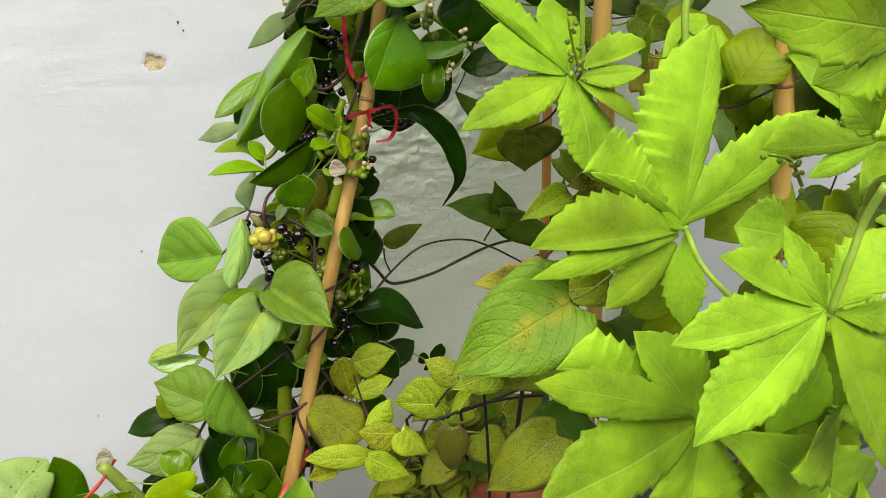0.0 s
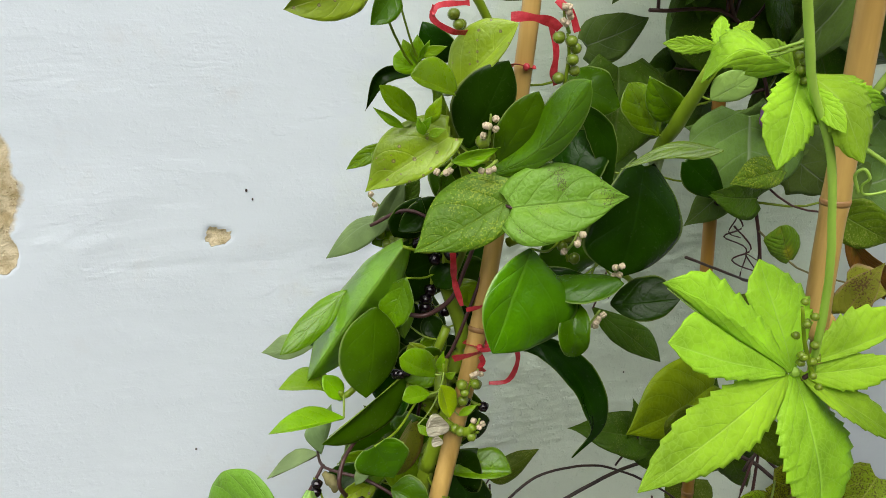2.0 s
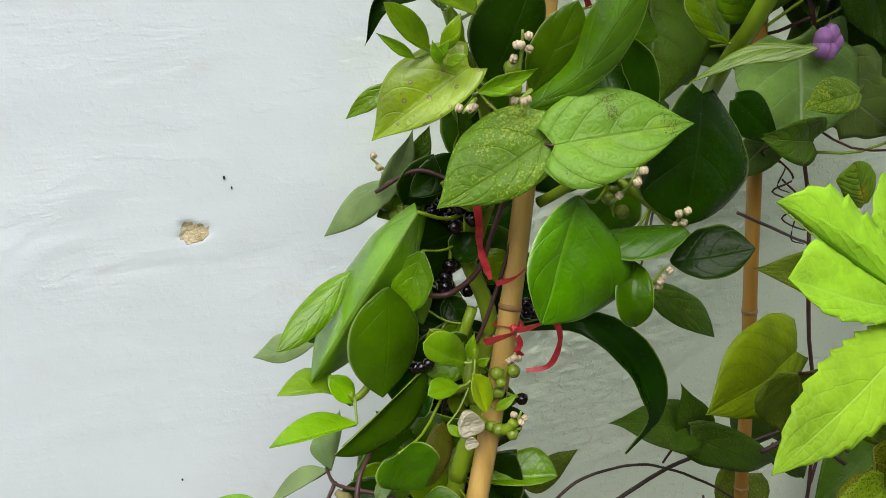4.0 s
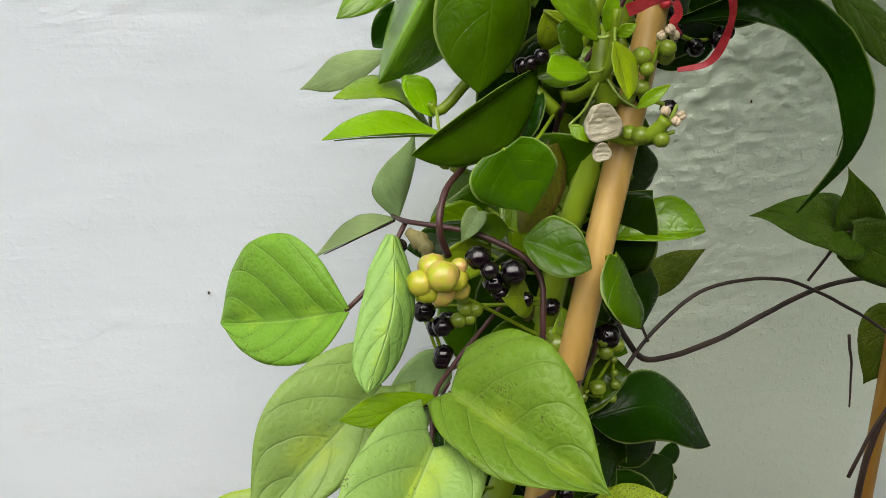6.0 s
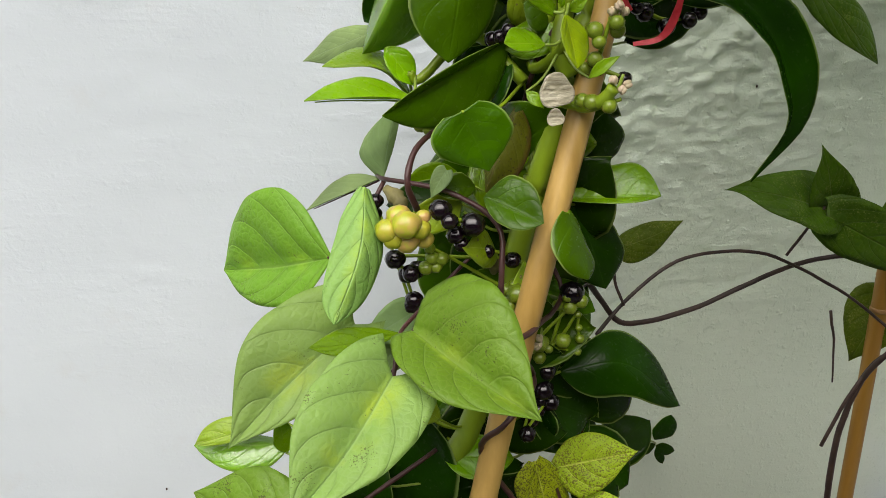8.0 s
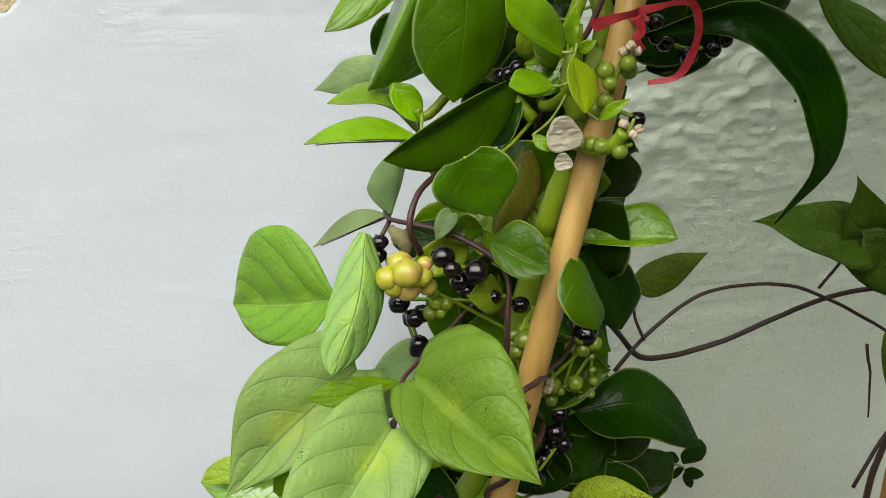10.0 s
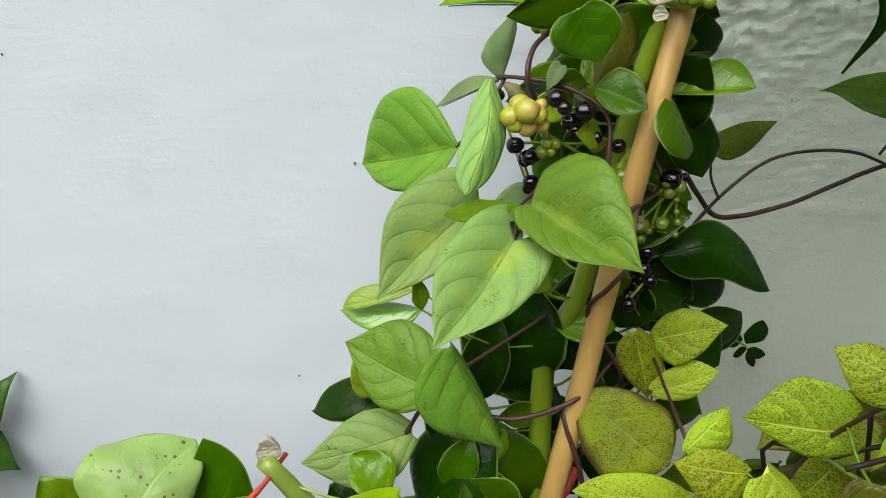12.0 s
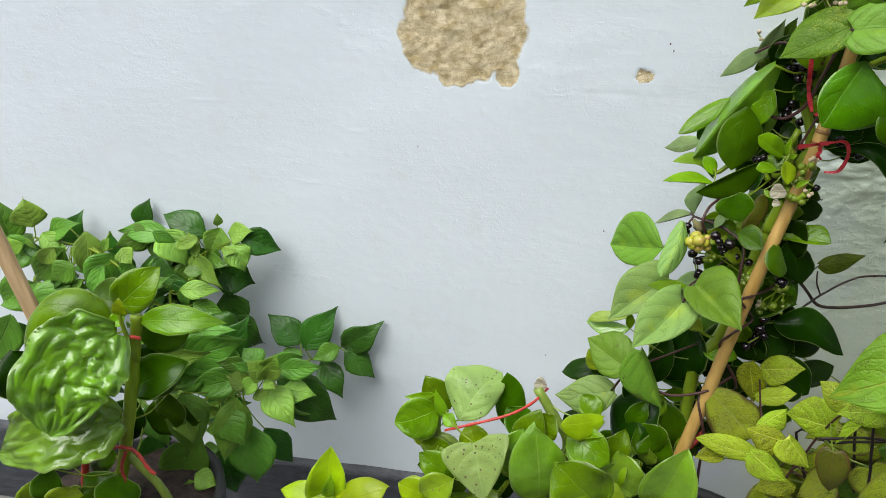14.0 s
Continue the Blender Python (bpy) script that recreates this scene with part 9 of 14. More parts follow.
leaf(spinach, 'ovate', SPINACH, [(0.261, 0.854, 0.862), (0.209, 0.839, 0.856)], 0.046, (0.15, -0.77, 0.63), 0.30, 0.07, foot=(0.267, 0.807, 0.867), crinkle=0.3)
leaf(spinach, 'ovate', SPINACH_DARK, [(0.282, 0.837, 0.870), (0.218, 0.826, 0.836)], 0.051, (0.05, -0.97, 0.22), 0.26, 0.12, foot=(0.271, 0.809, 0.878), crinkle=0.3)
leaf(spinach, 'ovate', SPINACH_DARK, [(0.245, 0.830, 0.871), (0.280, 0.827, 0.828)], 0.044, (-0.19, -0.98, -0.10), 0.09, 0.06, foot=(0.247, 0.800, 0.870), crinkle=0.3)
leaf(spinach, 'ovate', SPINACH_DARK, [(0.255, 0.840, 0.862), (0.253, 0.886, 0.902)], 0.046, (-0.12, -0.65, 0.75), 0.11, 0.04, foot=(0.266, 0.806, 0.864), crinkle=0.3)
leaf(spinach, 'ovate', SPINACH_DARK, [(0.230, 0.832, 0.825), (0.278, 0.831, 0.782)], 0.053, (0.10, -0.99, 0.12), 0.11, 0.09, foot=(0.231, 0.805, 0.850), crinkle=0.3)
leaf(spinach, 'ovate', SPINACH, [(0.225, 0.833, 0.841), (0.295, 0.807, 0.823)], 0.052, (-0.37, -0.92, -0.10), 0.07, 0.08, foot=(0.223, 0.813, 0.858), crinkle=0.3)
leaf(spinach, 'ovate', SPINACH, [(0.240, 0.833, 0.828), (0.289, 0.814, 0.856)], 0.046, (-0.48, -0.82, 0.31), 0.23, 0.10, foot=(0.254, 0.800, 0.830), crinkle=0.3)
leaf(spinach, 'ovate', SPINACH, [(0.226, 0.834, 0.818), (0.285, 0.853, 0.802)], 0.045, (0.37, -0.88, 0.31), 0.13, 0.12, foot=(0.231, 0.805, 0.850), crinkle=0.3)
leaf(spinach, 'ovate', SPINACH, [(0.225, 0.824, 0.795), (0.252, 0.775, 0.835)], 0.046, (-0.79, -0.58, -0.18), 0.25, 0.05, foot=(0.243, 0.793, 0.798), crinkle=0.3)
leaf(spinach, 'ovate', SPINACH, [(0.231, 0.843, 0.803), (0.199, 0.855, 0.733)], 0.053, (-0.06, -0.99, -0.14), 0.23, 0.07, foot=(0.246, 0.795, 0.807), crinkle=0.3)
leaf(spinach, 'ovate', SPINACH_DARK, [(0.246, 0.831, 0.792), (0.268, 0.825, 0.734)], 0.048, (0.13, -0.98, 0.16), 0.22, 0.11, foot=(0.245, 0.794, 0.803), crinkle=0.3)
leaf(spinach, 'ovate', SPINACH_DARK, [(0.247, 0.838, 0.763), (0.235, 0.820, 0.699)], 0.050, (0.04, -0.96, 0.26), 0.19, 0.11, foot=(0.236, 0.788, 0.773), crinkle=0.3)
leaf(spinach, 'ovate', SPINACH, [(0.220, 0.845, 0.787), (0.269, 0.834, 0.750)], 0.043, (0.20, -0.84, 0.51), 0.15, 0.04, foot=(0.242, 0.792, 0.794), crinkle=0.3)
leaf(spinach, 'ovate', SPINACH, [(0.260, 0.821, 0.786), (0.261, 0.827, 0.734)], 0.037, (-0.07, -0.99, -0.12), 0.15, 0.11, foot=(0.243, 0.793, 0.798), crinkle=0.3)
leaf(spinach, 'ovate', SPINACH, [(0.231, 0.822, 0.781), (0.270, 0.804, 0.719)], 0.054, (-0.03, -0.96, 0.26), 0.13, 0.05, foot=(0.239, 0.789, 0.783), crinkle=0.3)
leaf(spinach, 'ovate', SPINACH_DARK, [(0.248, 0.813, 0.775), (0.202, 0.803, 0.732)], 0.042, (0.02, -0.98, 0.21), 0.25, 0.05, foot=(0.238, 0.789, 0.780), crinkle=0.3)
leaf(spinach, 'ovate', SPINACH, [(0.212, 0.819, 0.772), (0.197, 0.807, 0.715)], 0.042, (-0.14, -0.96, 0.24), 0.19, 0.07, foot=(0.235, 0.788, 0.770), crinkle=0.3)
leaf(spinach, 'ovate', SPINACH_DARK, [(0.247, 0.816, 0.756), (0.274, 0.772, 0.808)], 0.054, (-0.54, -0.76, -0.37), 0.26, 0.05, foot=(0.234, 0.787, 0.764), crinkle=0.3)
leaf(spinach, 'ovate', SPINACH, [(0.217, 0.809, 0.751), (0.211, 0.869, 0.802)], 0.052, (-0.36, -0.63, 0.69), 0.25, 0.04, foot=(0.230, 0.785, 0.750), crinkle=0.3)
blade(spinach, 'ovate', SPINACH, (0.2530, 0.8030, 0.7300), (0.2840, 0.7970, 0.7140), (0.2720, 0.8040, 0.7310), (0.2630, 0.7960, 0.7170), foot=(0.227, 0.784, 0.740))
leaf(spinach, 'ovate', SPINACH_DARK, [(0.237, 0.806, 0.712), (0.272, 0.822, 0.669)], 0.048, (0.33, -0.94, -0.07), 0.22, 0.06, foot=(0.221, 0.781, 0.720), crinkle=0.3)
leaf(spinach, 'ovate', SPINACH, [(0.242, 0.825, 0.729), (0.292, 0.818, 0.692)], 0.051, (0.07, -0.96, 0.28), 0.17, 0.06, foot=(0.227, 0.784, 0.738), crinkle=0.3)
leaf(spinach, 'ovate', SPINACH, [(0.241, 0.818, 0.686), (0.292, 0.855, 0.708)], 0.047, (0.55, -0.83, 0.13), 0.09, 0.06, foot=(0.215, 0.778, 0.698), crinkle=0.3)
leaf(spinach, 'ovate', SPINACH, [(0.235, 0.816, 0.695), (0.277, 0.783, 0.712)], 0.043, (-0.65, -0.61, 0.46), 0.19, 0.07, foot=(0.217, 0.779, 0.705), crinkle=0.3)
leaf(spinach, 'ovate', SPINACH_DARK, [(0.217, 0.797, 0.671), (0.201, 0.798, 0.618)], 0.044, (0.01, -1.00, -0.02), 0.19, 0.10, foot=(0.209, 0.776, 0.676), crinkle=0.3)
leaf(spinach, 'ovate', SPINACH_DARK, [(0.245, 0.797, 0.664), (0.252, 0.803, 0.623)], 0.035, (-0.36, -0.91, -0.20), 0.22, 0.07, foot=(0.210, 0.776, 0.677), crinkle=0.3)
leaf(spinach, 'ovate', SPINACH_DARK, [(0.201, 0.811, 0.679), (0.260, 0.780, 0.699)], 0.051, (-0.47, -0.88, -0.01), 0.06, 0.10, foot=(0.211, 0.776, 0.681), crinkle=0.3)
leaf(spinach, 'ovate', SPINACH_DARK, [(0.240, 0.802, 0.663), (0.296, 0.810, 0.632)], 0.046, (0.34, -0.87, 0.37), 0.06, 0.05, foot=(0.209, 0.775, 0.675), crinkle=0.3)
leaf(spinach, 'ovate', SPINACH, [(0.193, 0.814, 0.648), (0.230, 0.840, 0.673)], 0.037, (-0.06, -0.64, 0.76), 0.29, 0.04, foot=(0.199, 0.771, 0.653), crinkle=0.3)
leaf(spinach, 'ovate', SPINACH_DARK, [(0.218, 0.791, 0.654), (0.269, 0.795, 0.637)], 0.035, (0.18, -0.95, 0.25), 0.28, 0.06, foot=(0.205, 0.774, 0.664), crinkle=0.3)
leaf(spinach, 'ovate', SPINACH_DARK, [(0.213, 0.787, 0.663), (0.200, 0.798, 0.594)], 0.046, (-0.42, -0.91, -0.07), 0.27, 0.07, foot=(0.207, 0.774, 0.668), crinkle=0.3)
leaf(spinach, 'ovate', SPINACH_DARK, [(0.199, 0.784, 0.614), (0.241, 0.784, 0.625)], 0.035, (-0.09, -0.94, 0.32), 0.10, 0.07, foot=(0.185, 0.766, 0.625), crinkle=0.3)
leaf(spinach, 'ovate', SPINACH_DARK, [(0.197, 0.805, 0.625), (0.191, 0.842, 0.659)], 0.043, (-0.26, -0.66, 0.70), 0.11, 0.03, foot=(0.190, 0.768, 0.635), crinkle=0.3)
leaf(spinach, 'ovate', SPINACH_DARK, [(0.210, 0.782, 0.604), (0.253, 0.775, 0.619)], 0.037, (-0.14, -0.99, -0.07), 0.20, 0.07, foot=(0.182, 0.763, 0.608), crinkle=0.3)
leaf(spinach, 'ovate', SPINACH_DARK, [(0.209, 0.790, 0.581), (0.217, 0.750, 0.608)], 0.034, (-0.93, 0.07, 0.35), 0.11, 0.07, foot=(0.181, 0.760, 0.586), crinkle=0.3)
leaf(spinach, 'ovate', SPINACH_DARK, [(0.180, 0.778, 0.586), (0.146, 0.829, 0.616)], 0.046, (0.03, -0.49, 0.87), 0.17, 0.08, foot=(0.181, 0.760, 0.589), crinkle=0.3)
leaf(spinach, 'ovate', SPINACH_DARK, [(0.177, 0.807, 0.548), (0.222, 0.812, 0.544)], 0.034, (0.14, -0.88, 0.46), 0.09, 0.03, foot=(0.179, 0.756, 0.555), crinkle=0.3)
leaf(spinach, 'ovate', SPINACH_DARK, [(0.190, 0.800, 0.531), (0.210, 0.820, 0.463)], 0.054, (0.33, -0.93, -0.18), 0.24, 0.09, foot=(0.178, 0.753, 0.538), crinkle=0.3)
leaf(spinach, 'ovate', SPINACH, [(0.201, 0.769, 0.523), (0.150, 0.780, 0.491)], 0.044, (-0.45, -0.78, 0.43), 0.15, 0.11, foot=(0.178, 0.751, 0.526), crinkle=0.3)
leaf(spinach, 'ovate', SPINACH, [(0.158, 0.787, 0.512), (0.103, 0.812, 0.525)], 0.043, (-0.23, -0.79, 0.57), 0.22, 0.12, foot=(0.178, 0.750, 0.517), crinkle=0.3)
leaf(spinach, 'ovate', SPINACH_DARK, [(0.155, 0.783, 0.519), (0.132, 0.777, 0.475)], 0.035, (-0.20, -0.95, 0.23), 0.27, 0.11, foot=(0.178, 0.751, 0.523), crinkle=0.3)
leaf(spinach, 'ovate', SPINACH, [(0.345, 0.815, 1.073), (0.385, 0.806, 1.054)], 0.036, (-0.06, -0.94, 0.34), 0.15, 0.08, foot=(0.285, 0.796, 1.084), crinkle=0.3)
leaf(spinach, 'ovate', SPINACH, [(0.366, 0.825, 1.017), (0.305, 0.846, 0.996)], 0.050, (-0.40, -0.84, 0.36), 0.30, 0.04, foot=(0.408, 0.794, 1.006), crinkle=0.3)
leaf(spinach, 'ovate', SPINACH, [(0.385, 0.827, 0.961), (0.352, 0.845, 0.905)], 0.049, (-0.13, -0.96, -0.23), 0.18, 0.03, foot=(0.409, 0.826, 0.956), crinkle=0.3)
leaf(spinach, 'ovate', SPINACH_DARK, [(0.381, 0.827, 0.918), (0.332, 0.842, 0.881)], 0.047, (-0.24, -0.97, -0.07), 0.07, 0.09, foot=(0.407, 0.830, 0.946), crinkle=0.3)
leaf(oldvine, 'heart', BEAN_DARK, [(0.477, 0.882, 1.068), (0.522, 0.894, 1.027)], 0.047, (0.24, -0.97, -0.03), 0.14, 0.10, foot=(0.504, 0.830, 1.087), crinkle=0.3)
leaf(oldvine, 'heart', OLD, [(0.507, 0.925, 1.052), (0.479, 0.869, 1.104)], 0.064, (0.74, -0.62, -0.27), 0.07, 0.08, crinkle=0.3)
leaf(oldvine, 'heart', BEAN_DARK, [(0.542, 0.864, 1.096), (0.584, 0.867, 1.035)], 0.048, (0.19, -0.98, 0.09), 0.23, 0.06, foot=(0.512, 0.830, 1.075), crinkle=0.3)
leaf(oldvine, 'heart', OLD, [(0.513, 0.884, 1.075), (0.500, 0.934, 1.128)], 0.059, (-0.53, -0.67, 0.52), 0.18, 0.09, foot=(0.513, 0.830, 1.075), crinkle=0.3)
leaf(oldvine, 'heart', BEAN_DARK, [(0.513, 0.904, 1.051), (0.416, 0.878, 1.031)], 0.072, (0.13, -0.87, 0.48), 0.19, 0.11, foot=(0.524, 0.830, 1.058), crinkle=0.3)
leaf(oldvine, 'heart', BEAN_DARK, [(0.507, 0.868, 1.120), (0.439, 0.832, 1.142)], 0.063, (0.35, -0.87, -0.34), 0.07, 0.12, foot=(0.490, 0.830, 1.109), crinkle=0.3)
leaf(oldvine, 'heart', OLD, [(0.591, 0.874, 1.065), (0.559, 0.890, 1.009)], 0.055, (-0.16, -0.97, -0.19), 0.12, 0.05, foot=(0.530, 0.830, 1.048), crinkle=0.3)
leaf(oldvine, 'heart', OLD, [(0.538, 0.876, 1.119), (0.598, 0.859, 1.103)], 0.055, (-0.18, -0.94, 0.30), 0.19, 0.07, foot=(0.500, 0.830, 1.094), crinkle=0.3)
leaf(oldvine, 'heart', OLD, [(0.638, 0.853, 1.023), (0.719, 0.860, 0.975)], 0.067, (0.23, -0.94, 0.26), 0.30, 0.04, crinkle=0.3)
leaf(oldvine, 'heart', OLD, [(0.634, 0.874, 1.104), (0.565, 0.844, 1.098)], 0.059, (0.39, -0.91, 0.14), 0.26, 0.07, crinkle=0.3)
leaf(oldvine, 'heart', BEAN_DARK, [(0.576, 0.859, 1.023), (0.644, 0.821, 1.033)], 0.052, (-0.50, -0.77, 0.41), 0.15, 0.11, foot=(0.532, 0.836, 1.016), crinkle=0.3)
leaf(oldvine, 'heart', BEAN_DARK, [(0.650, 0.896, 1.065), (0.684, 0.912, 1.019)], 0.048, (0.42, -0.91, 0.01), 0.17, 0.11, crinkle=0.3)
leaf(oldvine, 'heart', BEAN_DARK, [(0.609, 0.853, 1.102), (0.519, 0.852, 1.101)], 0.069, (0.00, -0.99, 0.10), 0.22, 0.03, crinkle=0.3)
leaf(oldvine, 'heart', OLD, [(0.583, 0.910, 1.102), (0.550, 0.912, 1.054)], 0.047, (-0.30, -0.94, 0.15), 0.25, 0.05, crinkle=0.3)
leaf(oldvine, 'heart', BEAN_DARK, [(0.642, 0.852, 1.077), (0.676, 0.783, 1.124)], 0.068, (0.03, -0.55, -0.84), 0.13, 0.11, crinkle=0.3)
leaf(oldvine, 'heart', OLD, [(0.635, 0.869, 1.034), (0.577, 0.886, 1.011)], 0.046, (-0.22, -0.96, -0.14), 0.07, 0.11, crinkle=0.3)
leaf(oldvine, 'heart', OLD, [(0.620, 0.850, 1.018), (0.673, 0.923, 1.061)], 0.074, (0.09, -0.55, 0.83), 0.07, 0.04, foot=(0.532, 0.836, 1.012), crinkle=0.3)
leaf(oldvine, 'heart', OLD, [(0.695, 0.861, 1.042), (0.792, 0.893, 1.024)], 0.071, (0.32, -0.95, 0.02), 0.16, 0.10, crinkle=0.3)
leaf(oldvine, 'heart', OLD, [(0.697, 0.831, 1.003), (0.634, 0.852, 0.962)], 0.060, (-0.10, -0.94, -0.33), 0.08, 0.04, crinkle=0.3)
leaf(oldvine, 'heart', OLD, [(0.673, 0.853, 1.011), (0.699, 0.803, 1.059)], 0.057, (0.05, -0.68, -0.74), 0.20, 0.06, crinkle=0.3)
# leaves overhead, mostly unseen, added to shade the wall on the right
leaf(oldvine, 'heart', BEAN_DARK, [(0.411, 0.924, 1.242), (0.404, 0.932, 1.164)], 0.062, (-0.35, -0.93, -0.07), 0.15, 0.11, crinkle=0.3)
leaf(oldvine, 'heart', OLD, [(0.455, 0.862, 1.230), (0.376, 0.840, 1.188)], 0.065, (0.18, -0.97, 0.16), 0.21, 0.04, crinkle=0.3)
leaf(oldvine, 'heart', OLD, [(0.346, 0.837, 1.254), (0.244, 0.847, 1.233)], 0.067, (-0.17, -0.89, 0.43), 0.19, 0.09, crinkle=0.3)
leaf(oldvine, 'heart', OLD, [(0.486, 0.917, 1.198), (0.428, 0.916, 1.121)], 0.076, (-0.23, -0.96, 0.18), 0.25, 0.04, crinkle=0.3)
leaf(oldvine, 'heart', BEAN_DARK, [(0.367, 0.910, 1.157), (0.287, 0.922, 1.127)], 0.071, (-0.23, -0.95, 0.23), 0.16, 0.07, crinkle=0.3)
leaf(oldvine, 'heart', BEAN_DARK, [(0.427, 0.844, 1.202), (0.349, 0.843, 1.138)], 0.074, (-0.25, -0.92, 0.31), 0.29, 0.07, foot=(0.422, 0.830, 1.116), crinkle=0.3)
leaf(oldvine, 'heart', OLD, [(0.484, 0.927, 1.180), (0.438, 0.925, 1.116)], 0.063, (-0.30, -0.92, 0.24), 0.10, 0.03, crinkle=0.3)
leaf(oldvine, 'heart', BEAN_DARK, [(0.482, 0.853, 1.244), (0.568, 0.873, 1.186)], 0.087, (-0.01, -0.94, -0.34), 0.10, 0.05, crinkle=0.3)
leaf(oldvine, 'heart', OLD, [(0.474, 0.869, 1.252), (0.470, 0.885, 1.172)], 0.054, (-0.47, -0.87, -0.15), 0.14, 0.06, crinkle=0.3)
leaf(oldvine, 'heart', BEAN_DARK, [(0.524, 0.864, 1.181), (0.529, 0.961, 1.251)], 0.085, (-0.14, -0.57, 0.81), 0.25, 0.04, foot=(0.487, 0.830, 1.112), crinkle=0.3)
leaf(oldvine, 'heart', BEAN_DARK, [(0.586, 0.773, 1.202), (0.666, 0.747, 1.182)], 0.057, (-0.18, -0.87, 0.45), 0.08, 0.05, crinkle=0.3)
leaf(oldvine, 'heart', OLD, [(0.567, 0.752, 1.222), (0.526, 0.743, 1.147)], 0.060, (0.09, -0.99, 0.07), 0.19, 0.07, crinkle=0.3)
leaf(oldvine, 'heart', OLD, [(0.518, 0.726, 1.182), (0.457, 0.753, 1.078)], 0.087, (0.18, -0.92, -0.34), 0.27, 0.10, crinkle=0.3)
leaf(oldvine, 'heart', BEAN_DARK, [(0.483, 0.834, 1.172), (0.432, 0.810, 1.123)], 0.057, (-0.13, -0.83, 0.54), 0.23, 0.03, foot=(0.480, 0.830, 1.113), crinkle=0.3)
leaf(oldvine, 'heart', OLD, [(0.517, 0.751, 1.207), (0.540, 0.766, 1.113)], 0.070, (-0.44, -0.86, -0.25), 0.26, 0.07, crinkle=0.3)
leaf(oldvine, 'heart', BEAN_DARK, [(0.537, 0.847, 1.135), (0.563, 0.859, 1.052)], 0.057, (0.45, -0.89, 0.01), 0.06, 0.09, foot=(0.492, 0.830, 1.105), crinkle=0.3)
leaf(oldvine, 'heart', BEAN_DARK, [(0.545, 0.748, 1.200), (0.619, 0.777, 1.158)], 0.061, (0.40, -0.91, 0.09), 0.11, 0.10, crinkle=0.3)
leaf(oldvine, 'heart', OLD, [(0.618, 0.813, 1.149), (0.640, 0.809, 1.053)], 0.082, (0.02, -1.00, 0.04), 0.22, 0.09, crinkle=0.3)
leaf(oldvine, 'heart', BEAN_DARK, [(0.614, 0.750, 1.159), (0.586, 0.726, 1.054)], 0.079, (-0.26, -0.93, 0.28), 0.08, 0.06, crinkle=0.3)
leaf(oldvine, 'heart', BEAN_DARK, [(0.593, 0.737, 1.201), (0.525, 0.735, 1.123)], 0.087, (-0.15, -0.98, 0.16), 0.28, 0.08, crinkle=0.3)
leaf(oldvine, 'heart', OLD, [(0.557, 0.796, 1.204), (0.637, 0.775, 1.151)], 0.075, (-0.21, -0.97, 0.09), 0.30, 0.11, crinkle=0.3)
leaf(oldvine, 'heart', BEAN_DARK, [(0.600, 0.827, 1.226), (0.703, 0.779, 1.268)], 0.081, (-0.49, -0.83, 0.27), 0.25, 0.12, crinkle=0.3)
leaf(oldvine, 'heart', BEAN_DARK, [(0.451, 0.744, 1.274), (0.467, 0.725, 1.205)], 0.059, (0.19, -0.93, 0.30), 0.12, 0.07, crinkle=0.3)
leaf(oldvine, 'heart', BEAN_DARK, [(0.457, 0.856, 1.247), (0.364, 0.890, 1.185)], 0.081, (-0.50, -0.81, 0.30), 0.10, 0.04, crinkle=0.3)
leaf(oldvine, 'heart', OLD, [(0.585, 0.780, 1.195), (0.656, 0.787, 1.096)], 0.079, (0.19, -0.98, 0.07), 0.17, 0.07, crinkle=0.3)
leaf(oldvine, 'heart', OLD, [(0.423, 0.820, 1.297), (0.332, 0.789, 1.322)], 0.065, (0.40, -0.68, 0.61), 0.21, 0.03, crinkle=0.3)
leaf(oldvine, 'heart', BEAN_DARK, [(0.400, 0.734, 1.225), (0.335, 0.749, 1.193)], 0.061, (-0.40, -0.81, 0.43), 0.06, 0.10, crinkle=0.3)
leaf(oldvine, 'heart', BEAN_DARK, [(0.489, 0.808, 1.203), (0.570, 0.802, 1.107)], 0.083, (0.25, -0.93, 0.27), 0.13, 0.05, crinkle=0.3)
leaf(oldvine, 'heart', OLD, [(0.398, 0.897, 1.194), (0.456, 0.850, 1.239)], 0.061, (-0.57, -0.81, -0.12), 0.10, 0.09, crinkle=0.3)
leaf(oldvine, 'heart', BEAN_DARK, [(0.356, 0.802, 1.209), (0.431, 0.788, 1.191)], 0.064, (-0.11, -0.95, 0.30), 0.21, 0.05, crinkle=0.3)
leaf(lime, 'heart', LIME_DEEP, [(0.499, 0.633, 0.979), (0.589, 0.631, 0.950)], 0.062, (0.14, -0.86, 0.49), 0.08, 0.07, foot=(0.468, 0.585, 0.987), crinkle=0.3)
leaf(lime, 'heart', LIME_DEEP, [(0.506, 0.615, 0.913), (0.550, 0.626, 0.872)], 0.047, (0.28, -0.96, 0.05), 0.20, 0.07, foot=(0.472, 0.570, 0.920), crinkle=0.3)
leaf(lime, 'heart', BEAN_SPECK, [(0.560, 0.574, 0.942), (0.636, 0.552, 0.966)], 0.068, (-0.39, -0.74, 0.55), 0.10, 0.11, foot=(0.471, 0.574, 0.937), crinkle=0.3)
leaf(lime, 'heart', LIME_DEEP, [(0.594, 0.608, 0.888), (0.649, 0.577, 0.897)], 0.051, (-0.51, -0.77, 0.38), 0.20, 0.09, crinkle=0.3)
leaf(lime, 'heart', LIME_DEEP, [(0.565, 0.567, 0.906), (0.619, 0.544, 0.927)], 0.046, (-0.50, -0.67, 0.54), 0.26, 0.03, crinkle=0.3)
